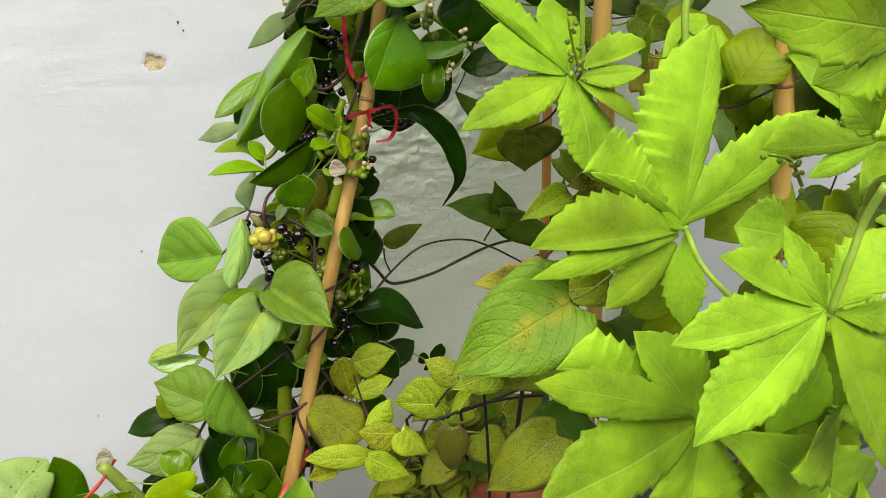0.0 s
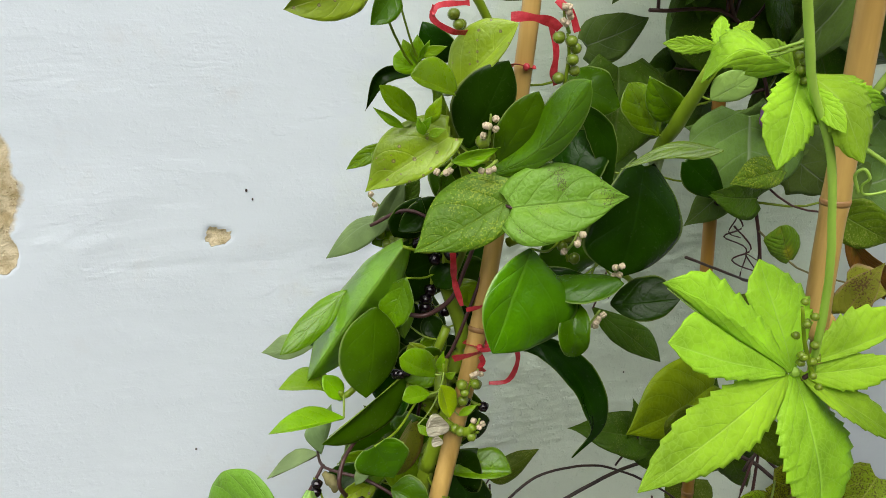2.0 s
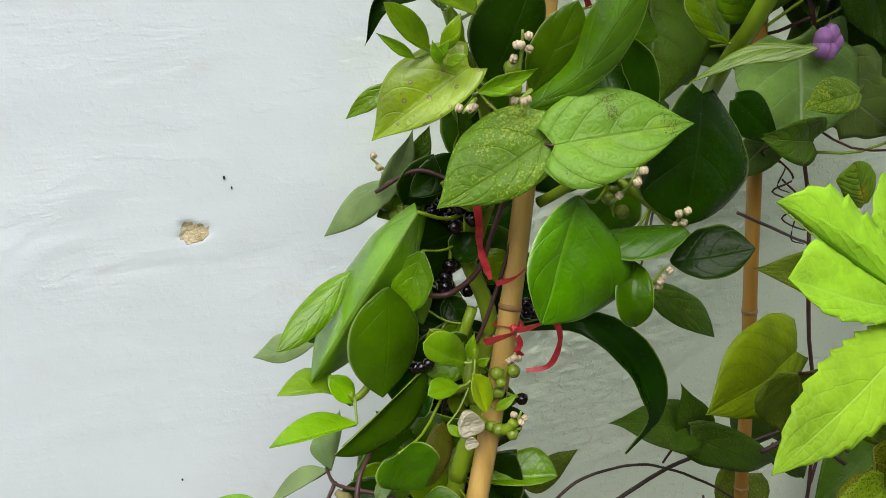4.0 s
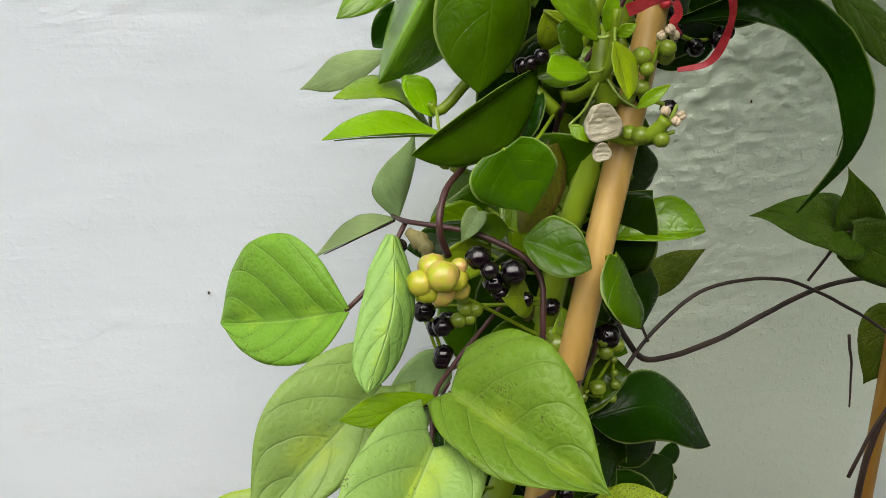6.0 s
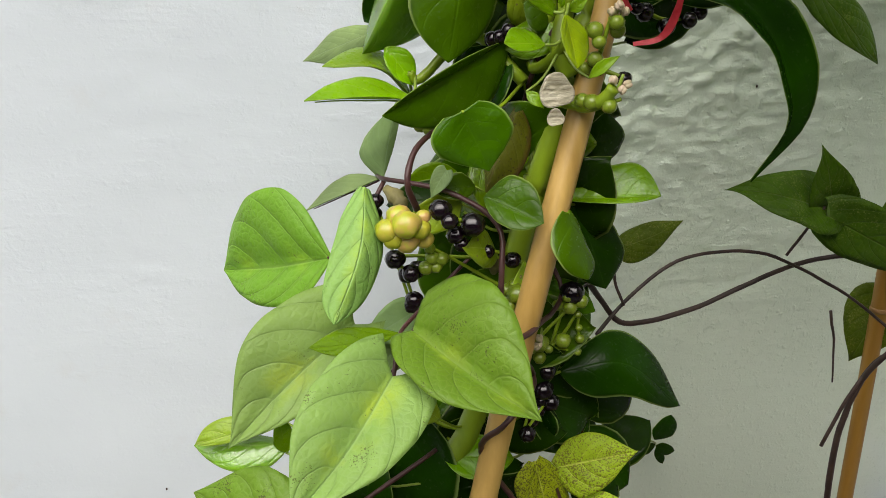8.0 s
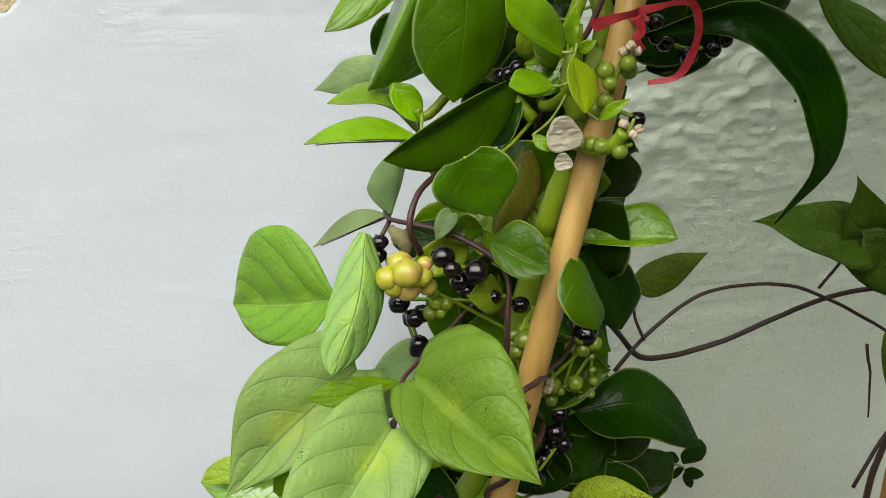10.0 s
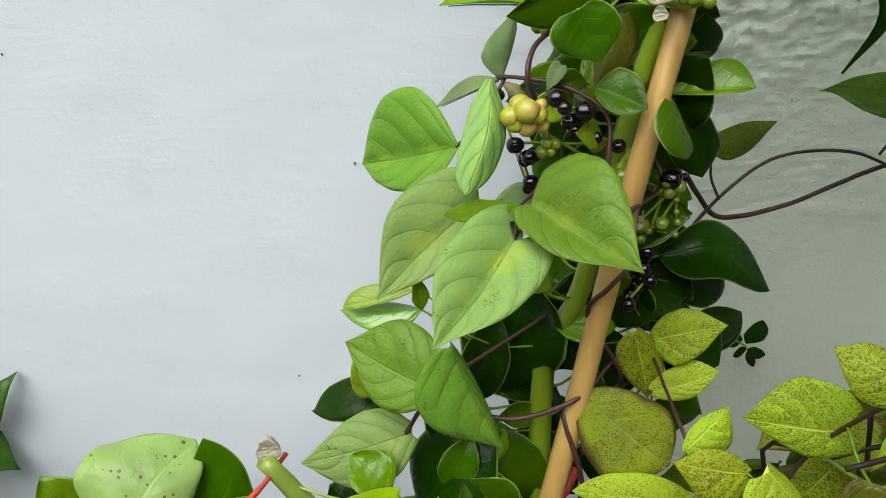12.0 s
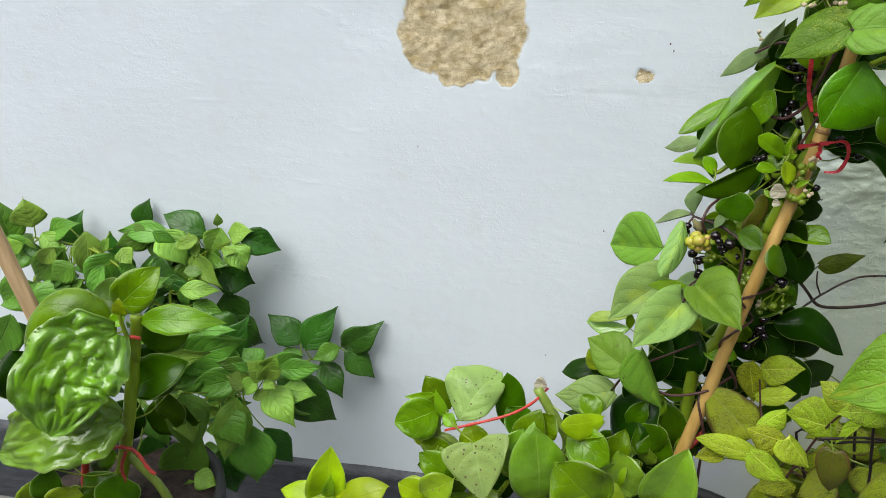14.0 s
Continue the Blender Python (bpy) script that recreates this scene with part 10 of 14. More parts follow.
leaf(lime, 'heart', LIME_DEEP, [(0.595, 0.558, 0.829), (0.638, 0.547, 0.800)], 0.043, (0.19, -0.79, 0.58), 0.14, 0.06, crinkle=0.3)
leaf(lime, 'heart', BEAN_SPECK, [(0.629, 0.519, 0.850), (0.715, 0.550, 0.824)], 0.063, (0.33, -0.94, -0.07), 0.14, 0.04, crinkle=0.3)
leaf(lime, 'heart', BEAN_SPECK, [(0.635, 0.506, 0.822), (0.592, 0.517, 0.764)], 0.050, (-0.41, -0.90, 0.13), 0.06, 0.12, crinkle=0.3)
leaf(lime, 'heart', LIME_DEEP, [(0.611, 0.508, 0.786), (0.531, 0.476, 0.775)], 0.064, (0.39, -0.91, -0.14), 0.13, 0.05, crinkle=0.3)
leaf(lime, 'heart', BEAN_SPECK, [(0.576, 0.513, 0.782), (0.518, 0.484, 0.786)], 0.053, (0.44, -0.89, -0.10), 0.26, 0.12, crinkle=0.3)
leaf(lime, 'heart', BEAN_SPECK, [(0.557, 0.552, 0.750), (0.621, 0.542, 0.761)], 0.049, (-0.23, -0.75, 0.62), 0.28, 0.11, crinkle=0.3)
leaf(lime, 'heart', LIME_DEEP, [(0.533, 0.545, 0.746), (0.549, 0.538, 0.682)], 0.055, (-0.07, -0.99, 0.08), 0.14, 0.09, crinkle=0.3)
leaf(lime, 'heart', LIME_DEEP, [(0.496, 0.568, 0.743), (0.458, 0.572, 0.677)], 0.049, (-0.52, -0.81, 0.25), 0.13, 0.05, crinkle=0.3)
leaf(lime, 'heart', BEAN_SPECK, [(0.462, 0.570, 0.713), (0.513, 0.566, 0.674)], 0.049, (0.07, -0.98, 0.19), 0.16, 0.06, crinkle=0.3)
leaf(lime, 'heart', BEAN_SPECK, [(0.427, 0.581, 0.675), (0.393, 0.525, 0.715)], 0.051, (0.72, -0.63, -0.28), 0.25, 0.08, crinkle=0.3)
leaf(lime, 'heart', LIME_DEEP, [(0.427, 0.550, 0.673), (0.505, 0.528, 0.647)], 0.059, (-0.10, -0.89, 0.44), 0.24, 0.05, crinkle=0.3)
leaf(lime, 'serrate', LIME, [(0.542, 0.419, 0.838), (0.468, 0.435, 0.814)], 0.045, (-0.33, -0.80, 0.49), 0.17, 0.05, foot=(0.464, 0.423, 0.795), crinkle=0.3)
leaf(lime, 'serrate', LIME, [(0.550, 0.422, 0.798), (0.537, 0.435, 0.690)], 0.062, (0.01, -0.99, -0.11), 0.13, 0.04, foot=(0.477, 0.440, 0.775), crinkle=0.3)
leaf(lime, 'serrate', LIME, [(0.546, 0.417, 0.773), (0.500, 0.481, 0.813)], 0.051, (-0.54, -0.69, 0.49), 0.17, 0.10, foot=(0.477, 0.440, 0.775), crinkle=0.3)
leaf(lime, 'serrate', LIME, [(0.533, 0.448, 0.810), (0.470, 0.429, 0.718)], 0.060, (-0.11, -0.96, 0.27), 0.07, 0.11, foot=(0.477, 0.440, 0.775), crinkle=0.3)
leaf(lime, 'serrate', LIME, [(0.508, 0.430, 0.738), (0.588, 0.401, 0.748)], 0.051, (-0.35, -0.79, 0.50), 0.10, 0.05, foot=(0.477, 0.440, 0.775), crinkle=0.3)
leaf(lime, 'serrate', LIME, [(0.543, 0.426, 0.738), (0.479, 0.464, 0.798)], 0.056, (-0.34, -0.92, 0.21), 0.07, 0.07, foot=(0.477, 0.440, 0.775), crinkle=0.3)
leaf(lime, 'serrate', LIME, [(0.524, 0.417, 0.736), (0.427, 0.372, 0.740)], 0.058, (0.42, -0.90, 0.13), 0.29, 0.05, foot=(0.477, 0.440, 0.775), crinkle=0.3)
leaf(lime, 'serrate', LIME, [(0.552, 0.420, 0.729), (0.551, 0.474, 0.784)], 0.046, (-0.40, -0.66, 0.63), 0.28, 0.05, crinkle=0.3)
leaf(lime, 'serrate', LIME, [(0.583, 0.411, 0.676), (0.680, 0.396, 0.691)], 0.059, (-0.21, -0.81, 0.55), 0.14, 0.04, crinkle=0.3)
leaf(lime, 'serrate', LIME, [(0.568, 0.417, 0.659), (0.554, 0.388, 0.540)], 0.064, (0.19, -0.96, 0.21), 0.29, 0.05, crinkle=0.3)
leaf(lime, 'serrate', LIME, [(0.556, 0.422, 0.662), (0.470, 0.456, 0.578)], 0.074, (-0.42, -0.90, 0.07), 0.16, 0.10, crinkle=0.3)
leaf(lime, 'serrate', LIME, [(0.536, 0.419, 0.639), (0.486, 0.425, 0.572)], 0.056, (-0.48, -0.83, 0.28), 0.23, 0.03, crinkle=0.3)
leaf(lime, 'serrate', LIME, [(0.542, 0.401, 0.632), (0.621, 0.377, 0.563)], 0.062, (-0.11, -0.97, 0.22), 0.17, 0.03, crinkle=0.3)
leaf(lime, 'serrate', LIME, [(0.533, 0.418, 0.680), (0.455, 0.417, 0.621)], 0.059, (-0.29, -0.86, 0.41), 0.29, 0.06, crinkle=0.3)
leaf(pepper, 'pepper', PEPPER, [(-0.916, 0.978, 0.585), (-0.867, 0.979, 0.574)], 0.030, (0.04, -0.99, 0.15), 0.11, 0.08, foot=(-0.840, 0.970, 0.629), crinkle=0.3)
leaf(pepper, 'pepper', PEPPER, [(-0.864, 0.994, 0.622), (-0.897, 0.980, 0.591)], 0.030, (-0.16, -0.83, 0.54), 0.12, 0.04, foot=(-0.840, 0.970, 0.629), crinkle=0.3)
leaf(pepper, 'pepper', PEPPER, [(-0.874, 0.983, 0.587), (-0.929, 0.986, 0.592)], 0.030, (-0.07, -0.98, -0.16), 0.17, 0.08, foot=(-0.840, 0.970, 0.629), crinkle=0.3)
leaf(pepper, 'pepper', PEPPER_DARK, [(-0.833, 0.985, 0.595), (-0.827, 0.974, 0.556)], 0.025, (-0.26, -0.94, 0.23), 0.23, 0.06, foot=(-0.833, 0.969, 0.629), crinkle=0.3)
leaf(pepper, 'pepper', PEPPER_DARK, [(-0.850, 0.952, 0.619), (-0.809, 0.958, 0.607)], 0.024, (0.23, -0.90, 0.37), 0.14, 0.06, foot=(-0.840, 0.970, 0.629), crinkle=0.3)
leaf(pepper, 'pepper', PEPPER_YOUNG, [(-0.774, 0.930, 0.571), (-0.727, 0.939, 0.562)], 0.026, (0.25, -0.91, 0.34), 0.12, 0.06, foot=(-0.765, 0.959, 0.623), crinkle=0.3)
leaf(pepper, 'pepper', PEPPER_YOUNG, [(-0.834, 0.950, 0.573), (-0.830, 0.941, 0.537)], 0.023, (-0.32, -0.92, 0.21), 0.07, 0.07, foot=(-0.827, 0.968, 0.628), crinkle=0.3)
leaf(pepper, 'pepper', PEPPER, [(-0.735, 0.969, 0.619), (-0.775, 0.989, 0.625)], 0.026, (-0.43, -0.90, 0.09), 0.09, 0.09, foot=(-0.734, 0.962, 0.628), crinkle=0.3)
leaf(pepper, 'pepper', PEPPER, [(-0.732, 0.931, 0.579), (-0.760, 0.926, 0.547)], 0.024, (-0.42, -0.76, 0.49), 0.16, 0.11, foot=(-0.725, 0.953, 0.620), crinkle=0.3)
leaf(pepper, 'pepper', PEPPER, [(-0.714, 0.957, 0.594), (-0.760, 0.942, 0.592)], 0.027, (0.27, -0.93, 0.25), 0.14, 0.03, foot=(-0.712, 0.951, 0.619), crinkle=0.3)
leaf(pepper, 'pepper', PEPPER_DARK, [(-0.766, 0.929, 0.592), (-0.793, 0.919, 0.559)], 0.022, (-0.15, -0.90, 0.40), 0.17, 0.04, foot=(-0.759, 0.958, 0.623), crinkle=0.3)
leaf(pepper, 'pepper', PEPPER, [(-0.658, 0.954, 0.593), (-0.660, 0.953, 0.547)], 0.024, (0.07, -1.00, 0.01), 0.29, 0.08, foot=(-0.664, 0.940, 0.589), crinkle=0.3)
leaf(pepper, 'pepper', PEPPER, [(-0.690, 0.928, 0.610), (-0.710, 0.916, 0.543)], 0.036, (-0.16, -0.96, 0.22), 0.18, 0.10, foot=(-0.688, 0.946, 0.606), crinkle=0.3)
leaf(pepper, 'pepper', PEPPER_DARK, [(-0.701, 0.976, 0.646), (-0.678, 0.987, 0.585)], 0.034, (-0.16, -0.96, -0.23), 0.23, 0.12, foot=(-0.718, 0.955, 0.623), crinkle=0.3)
leaf(pepper, 'pepper', PEPPER, [(-0.651, 0.941, 0.625), (-0.659, 0.936, 0.573)], 0.027, (0.37, -0.93, 0.04), 0.11, 0.05, foot=(-0.672, 0.942, 0.595), crinkle=0.3)
leaf(pepper, 'pepper', PEPPER, [(-0.629, 0.984, 0.642), (-0.616, 0.969, 0.593)], 0.029, (0.15, -0.94, 0.32), 0.17, 0.05, foot=(-0.613, 0.970, 0.646), crinkle=0.3)
leaf(pepper, 'pepper', PEPPER, [(-0.631, 0.976, 0.649), (-0.593, 0.983, 0.621)], 0.027, (-0.06, -0.94, -0.33), 0.20, 0.07, foot=(-0.613, 0.970, 0.646), crinkle=0.3)
leaf(pepper, 'pepper', PEPPER, [(-0.589, 0.963, 0.612), (-0.633, 0.945, 0.581)], 0.035, (0.06, -0.90, 0.44), 0.18, 0.11, foot=(-0.597, 0.956, 0.611), crinkle=0.3)
leaf(pepper, 'pepper', PEPPER, [(-0.550, 0.975, 0.592), (-0.540, 0.986, 0.632)], 0.025, (-0.29, -0.90, 0.32), 0.07, 0.10, foot=(-0.556, 0.960, 0.615), crinkle=0.3)
leaf(pepper, 'pepper', PEPPER, [(-0.546, 0.973, 0.611), (-0.484, 0.948, 0.616)], 0.034, (-0.35, -0.72, 0.60), 0.20, 0.10, foot=(-0.547, 0.962, 0.619), crinkle=0.3)
leaf(pepper, 'pepper', PEPPER, [(-0.594, 0.961, 0.583), (-0.630, 0.960, 0.561)], 0.023, (-0.24, -0.87, 0.43), 0.11, 0.05, foot=(-0.590, 0.946, 0.591), crinkle=0.3)
leaf(pepper, 'pepper', PEPPER_YOUNG, [(-0.529, 0.955, 0.624), (-0.569, 0.955, 0.577)], 0.035, (-0.30, -0.92, 0.25), 0.18, 0.10, foot=(-0.533, 0.966, 0.626), crinkle=0.3)
leaf(pepper, 'pepper', PEPPER_YOUNG, [(-0.543, 0.952, 0.631), (-0.497, 0.938, 0.579)], 0.035, (-0.09, -0.98, 0.18), 0.16, 0.04, foot=(-0.542, 0.964, 0.622), crinkle=0.3)
leaf(pepper, 'pepper', PEPPER_YOUNG, [(-0.558, 0.958, 0.620), (-0.568, 0.965, 0.565)], 0.035, (-0.55, -0.84, 0.01), 0.10, 0.12, foot=(-0.556, 0.960, 0.615), crinkle=0.3)
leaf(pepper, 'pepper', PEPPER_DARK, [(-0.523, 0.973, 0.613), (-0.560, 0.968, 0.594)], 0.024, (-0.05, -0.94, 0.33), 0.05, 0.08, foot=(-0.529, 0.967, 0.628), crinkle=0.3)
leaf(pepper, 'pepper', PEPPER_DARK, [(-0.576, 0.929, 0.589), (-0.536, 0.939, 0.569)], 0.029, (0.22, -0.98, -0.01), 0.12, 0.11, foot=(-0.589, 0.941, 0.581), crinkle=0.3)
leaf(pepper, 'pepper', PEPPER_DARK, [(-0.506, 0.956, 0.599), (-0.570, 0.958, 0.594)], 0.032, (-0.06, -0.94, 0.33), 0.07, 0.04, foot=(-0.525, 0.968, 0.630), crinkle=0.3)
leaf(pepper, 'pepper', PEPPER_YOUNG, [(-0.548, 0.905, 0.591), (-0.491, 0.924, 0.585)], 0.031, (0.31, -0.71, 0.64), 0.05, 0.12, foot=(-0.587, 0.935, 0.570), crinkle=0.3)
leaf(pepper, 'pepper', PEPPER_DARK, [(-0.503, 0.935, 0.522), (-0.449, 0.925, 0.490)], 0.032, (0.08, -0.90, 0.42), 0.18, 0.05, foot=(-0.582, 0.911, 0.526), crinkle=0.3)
leaf(pepper, 'pepper', PEPPER, [(-0.533, 0.910, 0.566), (-0.481, 0.910, 0.547)], 0.036, (0.15, -0.90, 0.40), 0.28, 0.04, foot=(-0.585, 0.925, 0.552), crinkle=0.3)
leaf(pepper, 'pepper', PEPPER, [(-0.573, 0.920, 0.559), (-0.588, 0.935, 0.515)], 0.027, (-0.59, -0.80, -0.08), 0.15, 0.06, foot=(-0.585, 0.926, 0.554), crinkle=0.3)
leaf(pepper, 'pepper', PEPPER_DARK, [(-0.608, 0.894, 0.552), (-0.570, 0.907, 0.548)], 0.025, (0.31, -0.83, 0.45), 0.20, 0.09, foot=(-0.604, 0.925, 0.547), crinkle=0.3)
leaf(pepper, 'pepper', PEPPER, [(-0.627, 0.906, 0.498), (-0.586, 0.900, 0.477)], 0.027, (0.06, -0.93, 0.37), 0.14, 0.03, foot=(-0.580, 0.899, 0.494), crinkle=0.3)
leaf(pepper, 'pepper', PEPPER, [(-0.630, 0.920, 0.509), (-0.639, 0.885, 0.535)], 0.029, (-0.06, -0.59, -0.81), 0.12, 0.09, foot=(-0.603, 0.924, 0.546), crinkle=0.3)
leaf(pepper, 'pepper', PEPPER_DARK, [(-0.598, 0.941, 0.504), (-0.644, 0.953, 0.457)], 0.035, (-0.24, -0.97, -0.01), 0.23, 0.09, foot=(-0.585, 0.920, 0.534), crinkle=0.3)
leaf(pepper, 'pepper', PEPPER, [(-0.634, 0.944, 0.535), (-0.571, 0.945, 0.543)], 0.032, (-0.06, -0.81, 0.58), 0.26, 0.08, foot=(-0.621, 0.929, 0.559), crinkle=0.3)
leaf(pepper, 'pepper', PEPPER, [(-0.693, 0.932, 0.503), (-0.725, 0.916, 0.507)], 0.022, (0.45, -0.82, 0.35), 0.21, 0.09, foot=(-0.642, 0.934, 0.574), crinkle=0.3)
leaf(pepper, 'pepper', PEPPER, [(-0.776, 0.938, 0.538), (-0.799, 0.923, 0.493)], 0.029, (0.21, -0.96, 0.21), 0.26, 0.05, foot=(-0.765, 0.959, 0.623), crinkle=0.3)
leaf(pepper, 'pepper', PEPPER, [(-0.775, 0.927, 0.508), (-0.737, 0.919, 0.471)], 0.034, (-0.12, -0.99, 0.08), 0.07, 0.04, crinkle=0.3)
leaf(pepper, 'pepper', PEPPER_DARK, [(-0.731, 0.905, 0.510), (-0.744, 0.920, 0.537)], 0.022, (0.06, -0.86, 0.51), 0.23, 0.06, crinkle=0.3)
leaf(pepper, 'pepper', PEPPER_YOUNG, [(-0.744, 0.943, 0.495), (-0.783, 0.936, 0.482)], 0.026, (-0.02, -0.87, 0.50), 0.30, 0.06, crinkle=0.3)
leaf(pepper, 'pepper', PEPPER, [(-0.747, 0.884, 0.447), (-0.801, 0.891, 0.454)], 0.033, (-0.11, -0.99, 0.13), 0.23, 0.05, crinkle=0.3)
leaf(pepper, 'pepper', PEPPER_DARK, [(-0.805, 0.879, 0.430), (-0.839, 0.848, 0.452)], 0.029, (0.48, -0.80, -0.36), 0.05, 0.10, crinkle=0.3)
leaf(pepper, 'pepper', PEPPER_DARK, [(-0.854, 0.930, 0.469), (-0.912, 0.923, 0.473)], 0.035, (0.14, -0.90, 0.41), 0.28, 0.10, crinkle=0.3)
leaf(pepper, 'pepper', PEPPER_YOUNG, [(-0.852, 0.875, 0.454), (-0.809, 0.873, 0.429)], 0.031, (0.16, -0.93, 0.35), 0.27, 0.10, crinkle=0.3)
leaf(pepper, 'pepper', PEPPER_DARK, [(-0.797, 0.926, 0.438), (-0.802, 0.925, 0.388)], 0.032, (0.10, -0.99, 0.02), 0.17, 0.11, crinkle=0.3)
leaf(pepper, 'pepper', PEPPER_YOUNG, [(-0.841, 0.890, 0.421), (-0.865, 0.887, 0.379)], 0.025, (-0.35, -0.90, 0.26), 0.08, 0.09, crinkle=0.3)
leaf(pepper, 'pepper', PEPPER, [(-0.790, 0.911, 0.440), (-0.788, 0.909, 0.392)], 0.028, (-0.05, -1.00, 0.05), 0.14, 0.04, crinkle=0.3)
leaf(pepper, 'pepper', PEPPER, [(-0.776, 0.890, 0.466), (-0.832, 0.892, 0.460)], 0.033, (-0.04, -0.98, 0.19), 0.17, 0.08, crinkle=0.3)
leaf(pepper, 'pepper', PEPPER_DARK, [(-0.696, 0.882, 0.461), (-0.660, 0.878, 0.422)], 0.034, (0.11, -0.97, 0.20), 0.26, 0.11, crinkle=0.3)
leaf(pepper, 'pepper', PEPPER_YOUNG, [(-0.739, 0.889, 0.470), (-0.691, 0.885, 0.448)], 0.029, (0.20, -0.78, 0.59), 0.29, 0.05, crinkle=0.3)
leaf(pepper, 'pepper', PEPPER, [(-0.691, 0.872, 0.457), (-0.724, 0.884, 0.400)], 0.035, (-0.37, -0.93, 0.03), 0.05, 0.04, crinkle=0.3)
leaf(pepper, 'pepper', PEPPER, [(-0.654, 0.876, 0.479), (-0.707, 0.888, 0.468)], 0.031, (-0.25, -0.96, 0.16), 0.15, 0.05, foot=(-0.583, 0.895, 0.468), crinkle=0.3)
leaf(pepper, 'pepper', PEPPER_YOUNG, [(-0.629, 0.848, 0.447), (-0.587, 0.847, 0.395)], 0.036, (-0.19, -0.97, -0.13), 0.23, 0.06, foot=(-0.587, 0.891, 0.437), crinkle=0.3)
leaf(pepper, 'pepper', PEPPER_YOUNG, [(-0.573, 0.870, 0.447), (-0.538, 0.862, 0.416)], 0.025, (-0.28, -0.96, -0.05), 0.14, 0.07, foot=(-0.586, 0.893, 0.445), crinkle=0.3)
leaf(pepper, 'pepper', PEPPER_DARK, [(-0.579, 0.881, 0.428), (-0.575, 0.871, 0.382)], 0.029, (-0.14, -0.97, 0.20), 0.08, 0.09, foot=(-0.588, 0.890, 0.428), crinkle=0.3)
leaf(pepper, 'pepper', PEPPER_YOUNG, [(-0.493, 0.859, 0.496), (-0.463, 0.847, 0.470)], 0.023, (-0.24, -0.96, 0.17), 0.06, 0.04, foot=(-0.469, 0.843, 0.466), crinkle=0.3)
leaf(pepper, 'pepper', PEPPER, [(-0.480, 0.883, 0.488), (-0.542, 0.851, 0.510)], 0.036, (0.53, -0.72, 0.44), 0.13, 0.10, foot=(-0.449, 0.863, 0.469), crinkle=0.3)
leaf(pepper, 'pepper', PEPPER_YOUNG, [(-0.449, 0.857, 0.453), (-0.482, 0.868, 0.449)], 0.023, (-0.34, -0.78, 0.52), 0.14, 0.10, foot=(-0.449, 0.862, 0.470), crinkle=0.3)
leaf(pepper, 'pepper', PEPPER_YOUNG, [(-0.488, 0.833, 0.484), (-0.443, 0.819, 0.511)], 0.027, (-0.06, -0.92, -0.39), 0.11, 0.09, foot=(-0.469, 0.843, 0.467), crinkle=0.3)
leaf(pepper, 'pepper', PEPPER, [(-0.485, 0.858, 0.511), (-0.449, 0.861, 0.504)], 0.023, (0.11, -0.99, 0.10), 0.12, 0.09, foot=(-0.459, 0.840, 0.476), crinkle=0.3)
leaf(pepper, 'pepper', PEPPER_YOUNG, [(-0.493, 0.828, 0.502), (-0.443, 0.807, 0.465)], 0.035, (-0.23, -0.95, 0.21), 0.29, 0.06, foot=(-0.462, 0.841, 0.473), crinkle=0.3)
leaf(pepper, 'pepper', PEPPER_DARK, [(-0.485, 0.852, 0.500), (-0.488, 0.862, 0.454)], 0.024, (0.15, -0.96, -0.23), 0.27, 0.07, foot=(-0.462, 0.841, 0.473), crinkle=0.3)
leaf(pepper, 'pepper', PEPPER_YOUNG, [(-0.481, 0.845, 0.440), (-0.502, 0.844, 0.404)], 0.024, (-0.02, -1.00, 0.03), 0.27, 0.12, foot=(-0.488, 0.848, 0.448), crinkle=0.3)
leaf(pepper, 'pepper', PEPPER, [(-0.536, 0.818, 0.440), (-0.516, 0.804, 0.491)], 0.032, (-0.29, -0.95, -0.14), 0.24, 0.06, foot=(-0.512, 0.855, 0.426), crinkle=0.3)
leaf(pepper, 'pepper', PEPPER, [(-0.526, 0.822, 0.408), (-0.513, 0.796, 0.444)], 0.028, (0.15, -0.78, -0.61), 0.15, 0.12, foot=(-0.523, 0.858, 0.416), crinkle=0.3)
leaf(pepper, 'pepper', PEPPER, [(-0.540, 0.848, 0.418), (-0.592, 0.862, 0.400)], 0.036, (-0.38, -0.76, 0.53), 0.27, 0.05, foot=(-0.529, 0.860, 0.410), crinkle=0.3)
leaf(pepper, 'pepper', PEPPER, [(-0.507, 0.847, 0.377), (-0.470, 0.854, 0.393)], 0.023, (0.00, -0.91, 0.41), 0.08, 0.08, foot=(-0.532, 0.861, 0.407), crinkle=0.3)
leaf(pepper, 'pepper', PEPPER_DARK, [(-0.554, 0.813, 0.353), (-0.582, 0.817, 0.323)], 0.025, (-0.18, -0.98, 0.03), 0.15, 0.06, foot=(-0.562, 0.870, 0.378), crinkle=0.3)
leaf(pepper, 'pepper', PEPPER, [(-0.558, 0.795, 0.376), (-0.546, 0.801, 0.328)], 0.029, (-0.30, -0.94, -0.19), 0.15, 0.05, foot=(-0.550, 0.866, 0.390), crinkle=0.3)
leaf(pepper, 'pepper', PEPPER, [(-0.484, 0.822, 0.342), (-0.543, 0.796, 0.336)], 0.033, (0.28, -0.76, 0.58), 0.15, 0.07, foot=(-0.480, 0.900, 0.300), crinkle=0.3)
leaf(pepper, 'pepper', PEPPER, [(-0.497, 0.809, 0.345), (-0.537, 0.822, 0.349)], 0.023, (-0.33, -0.93, -0.14), 0.21, 0.11, foot=(-0.537, 0.862, 0.402), crinkle=0.3)
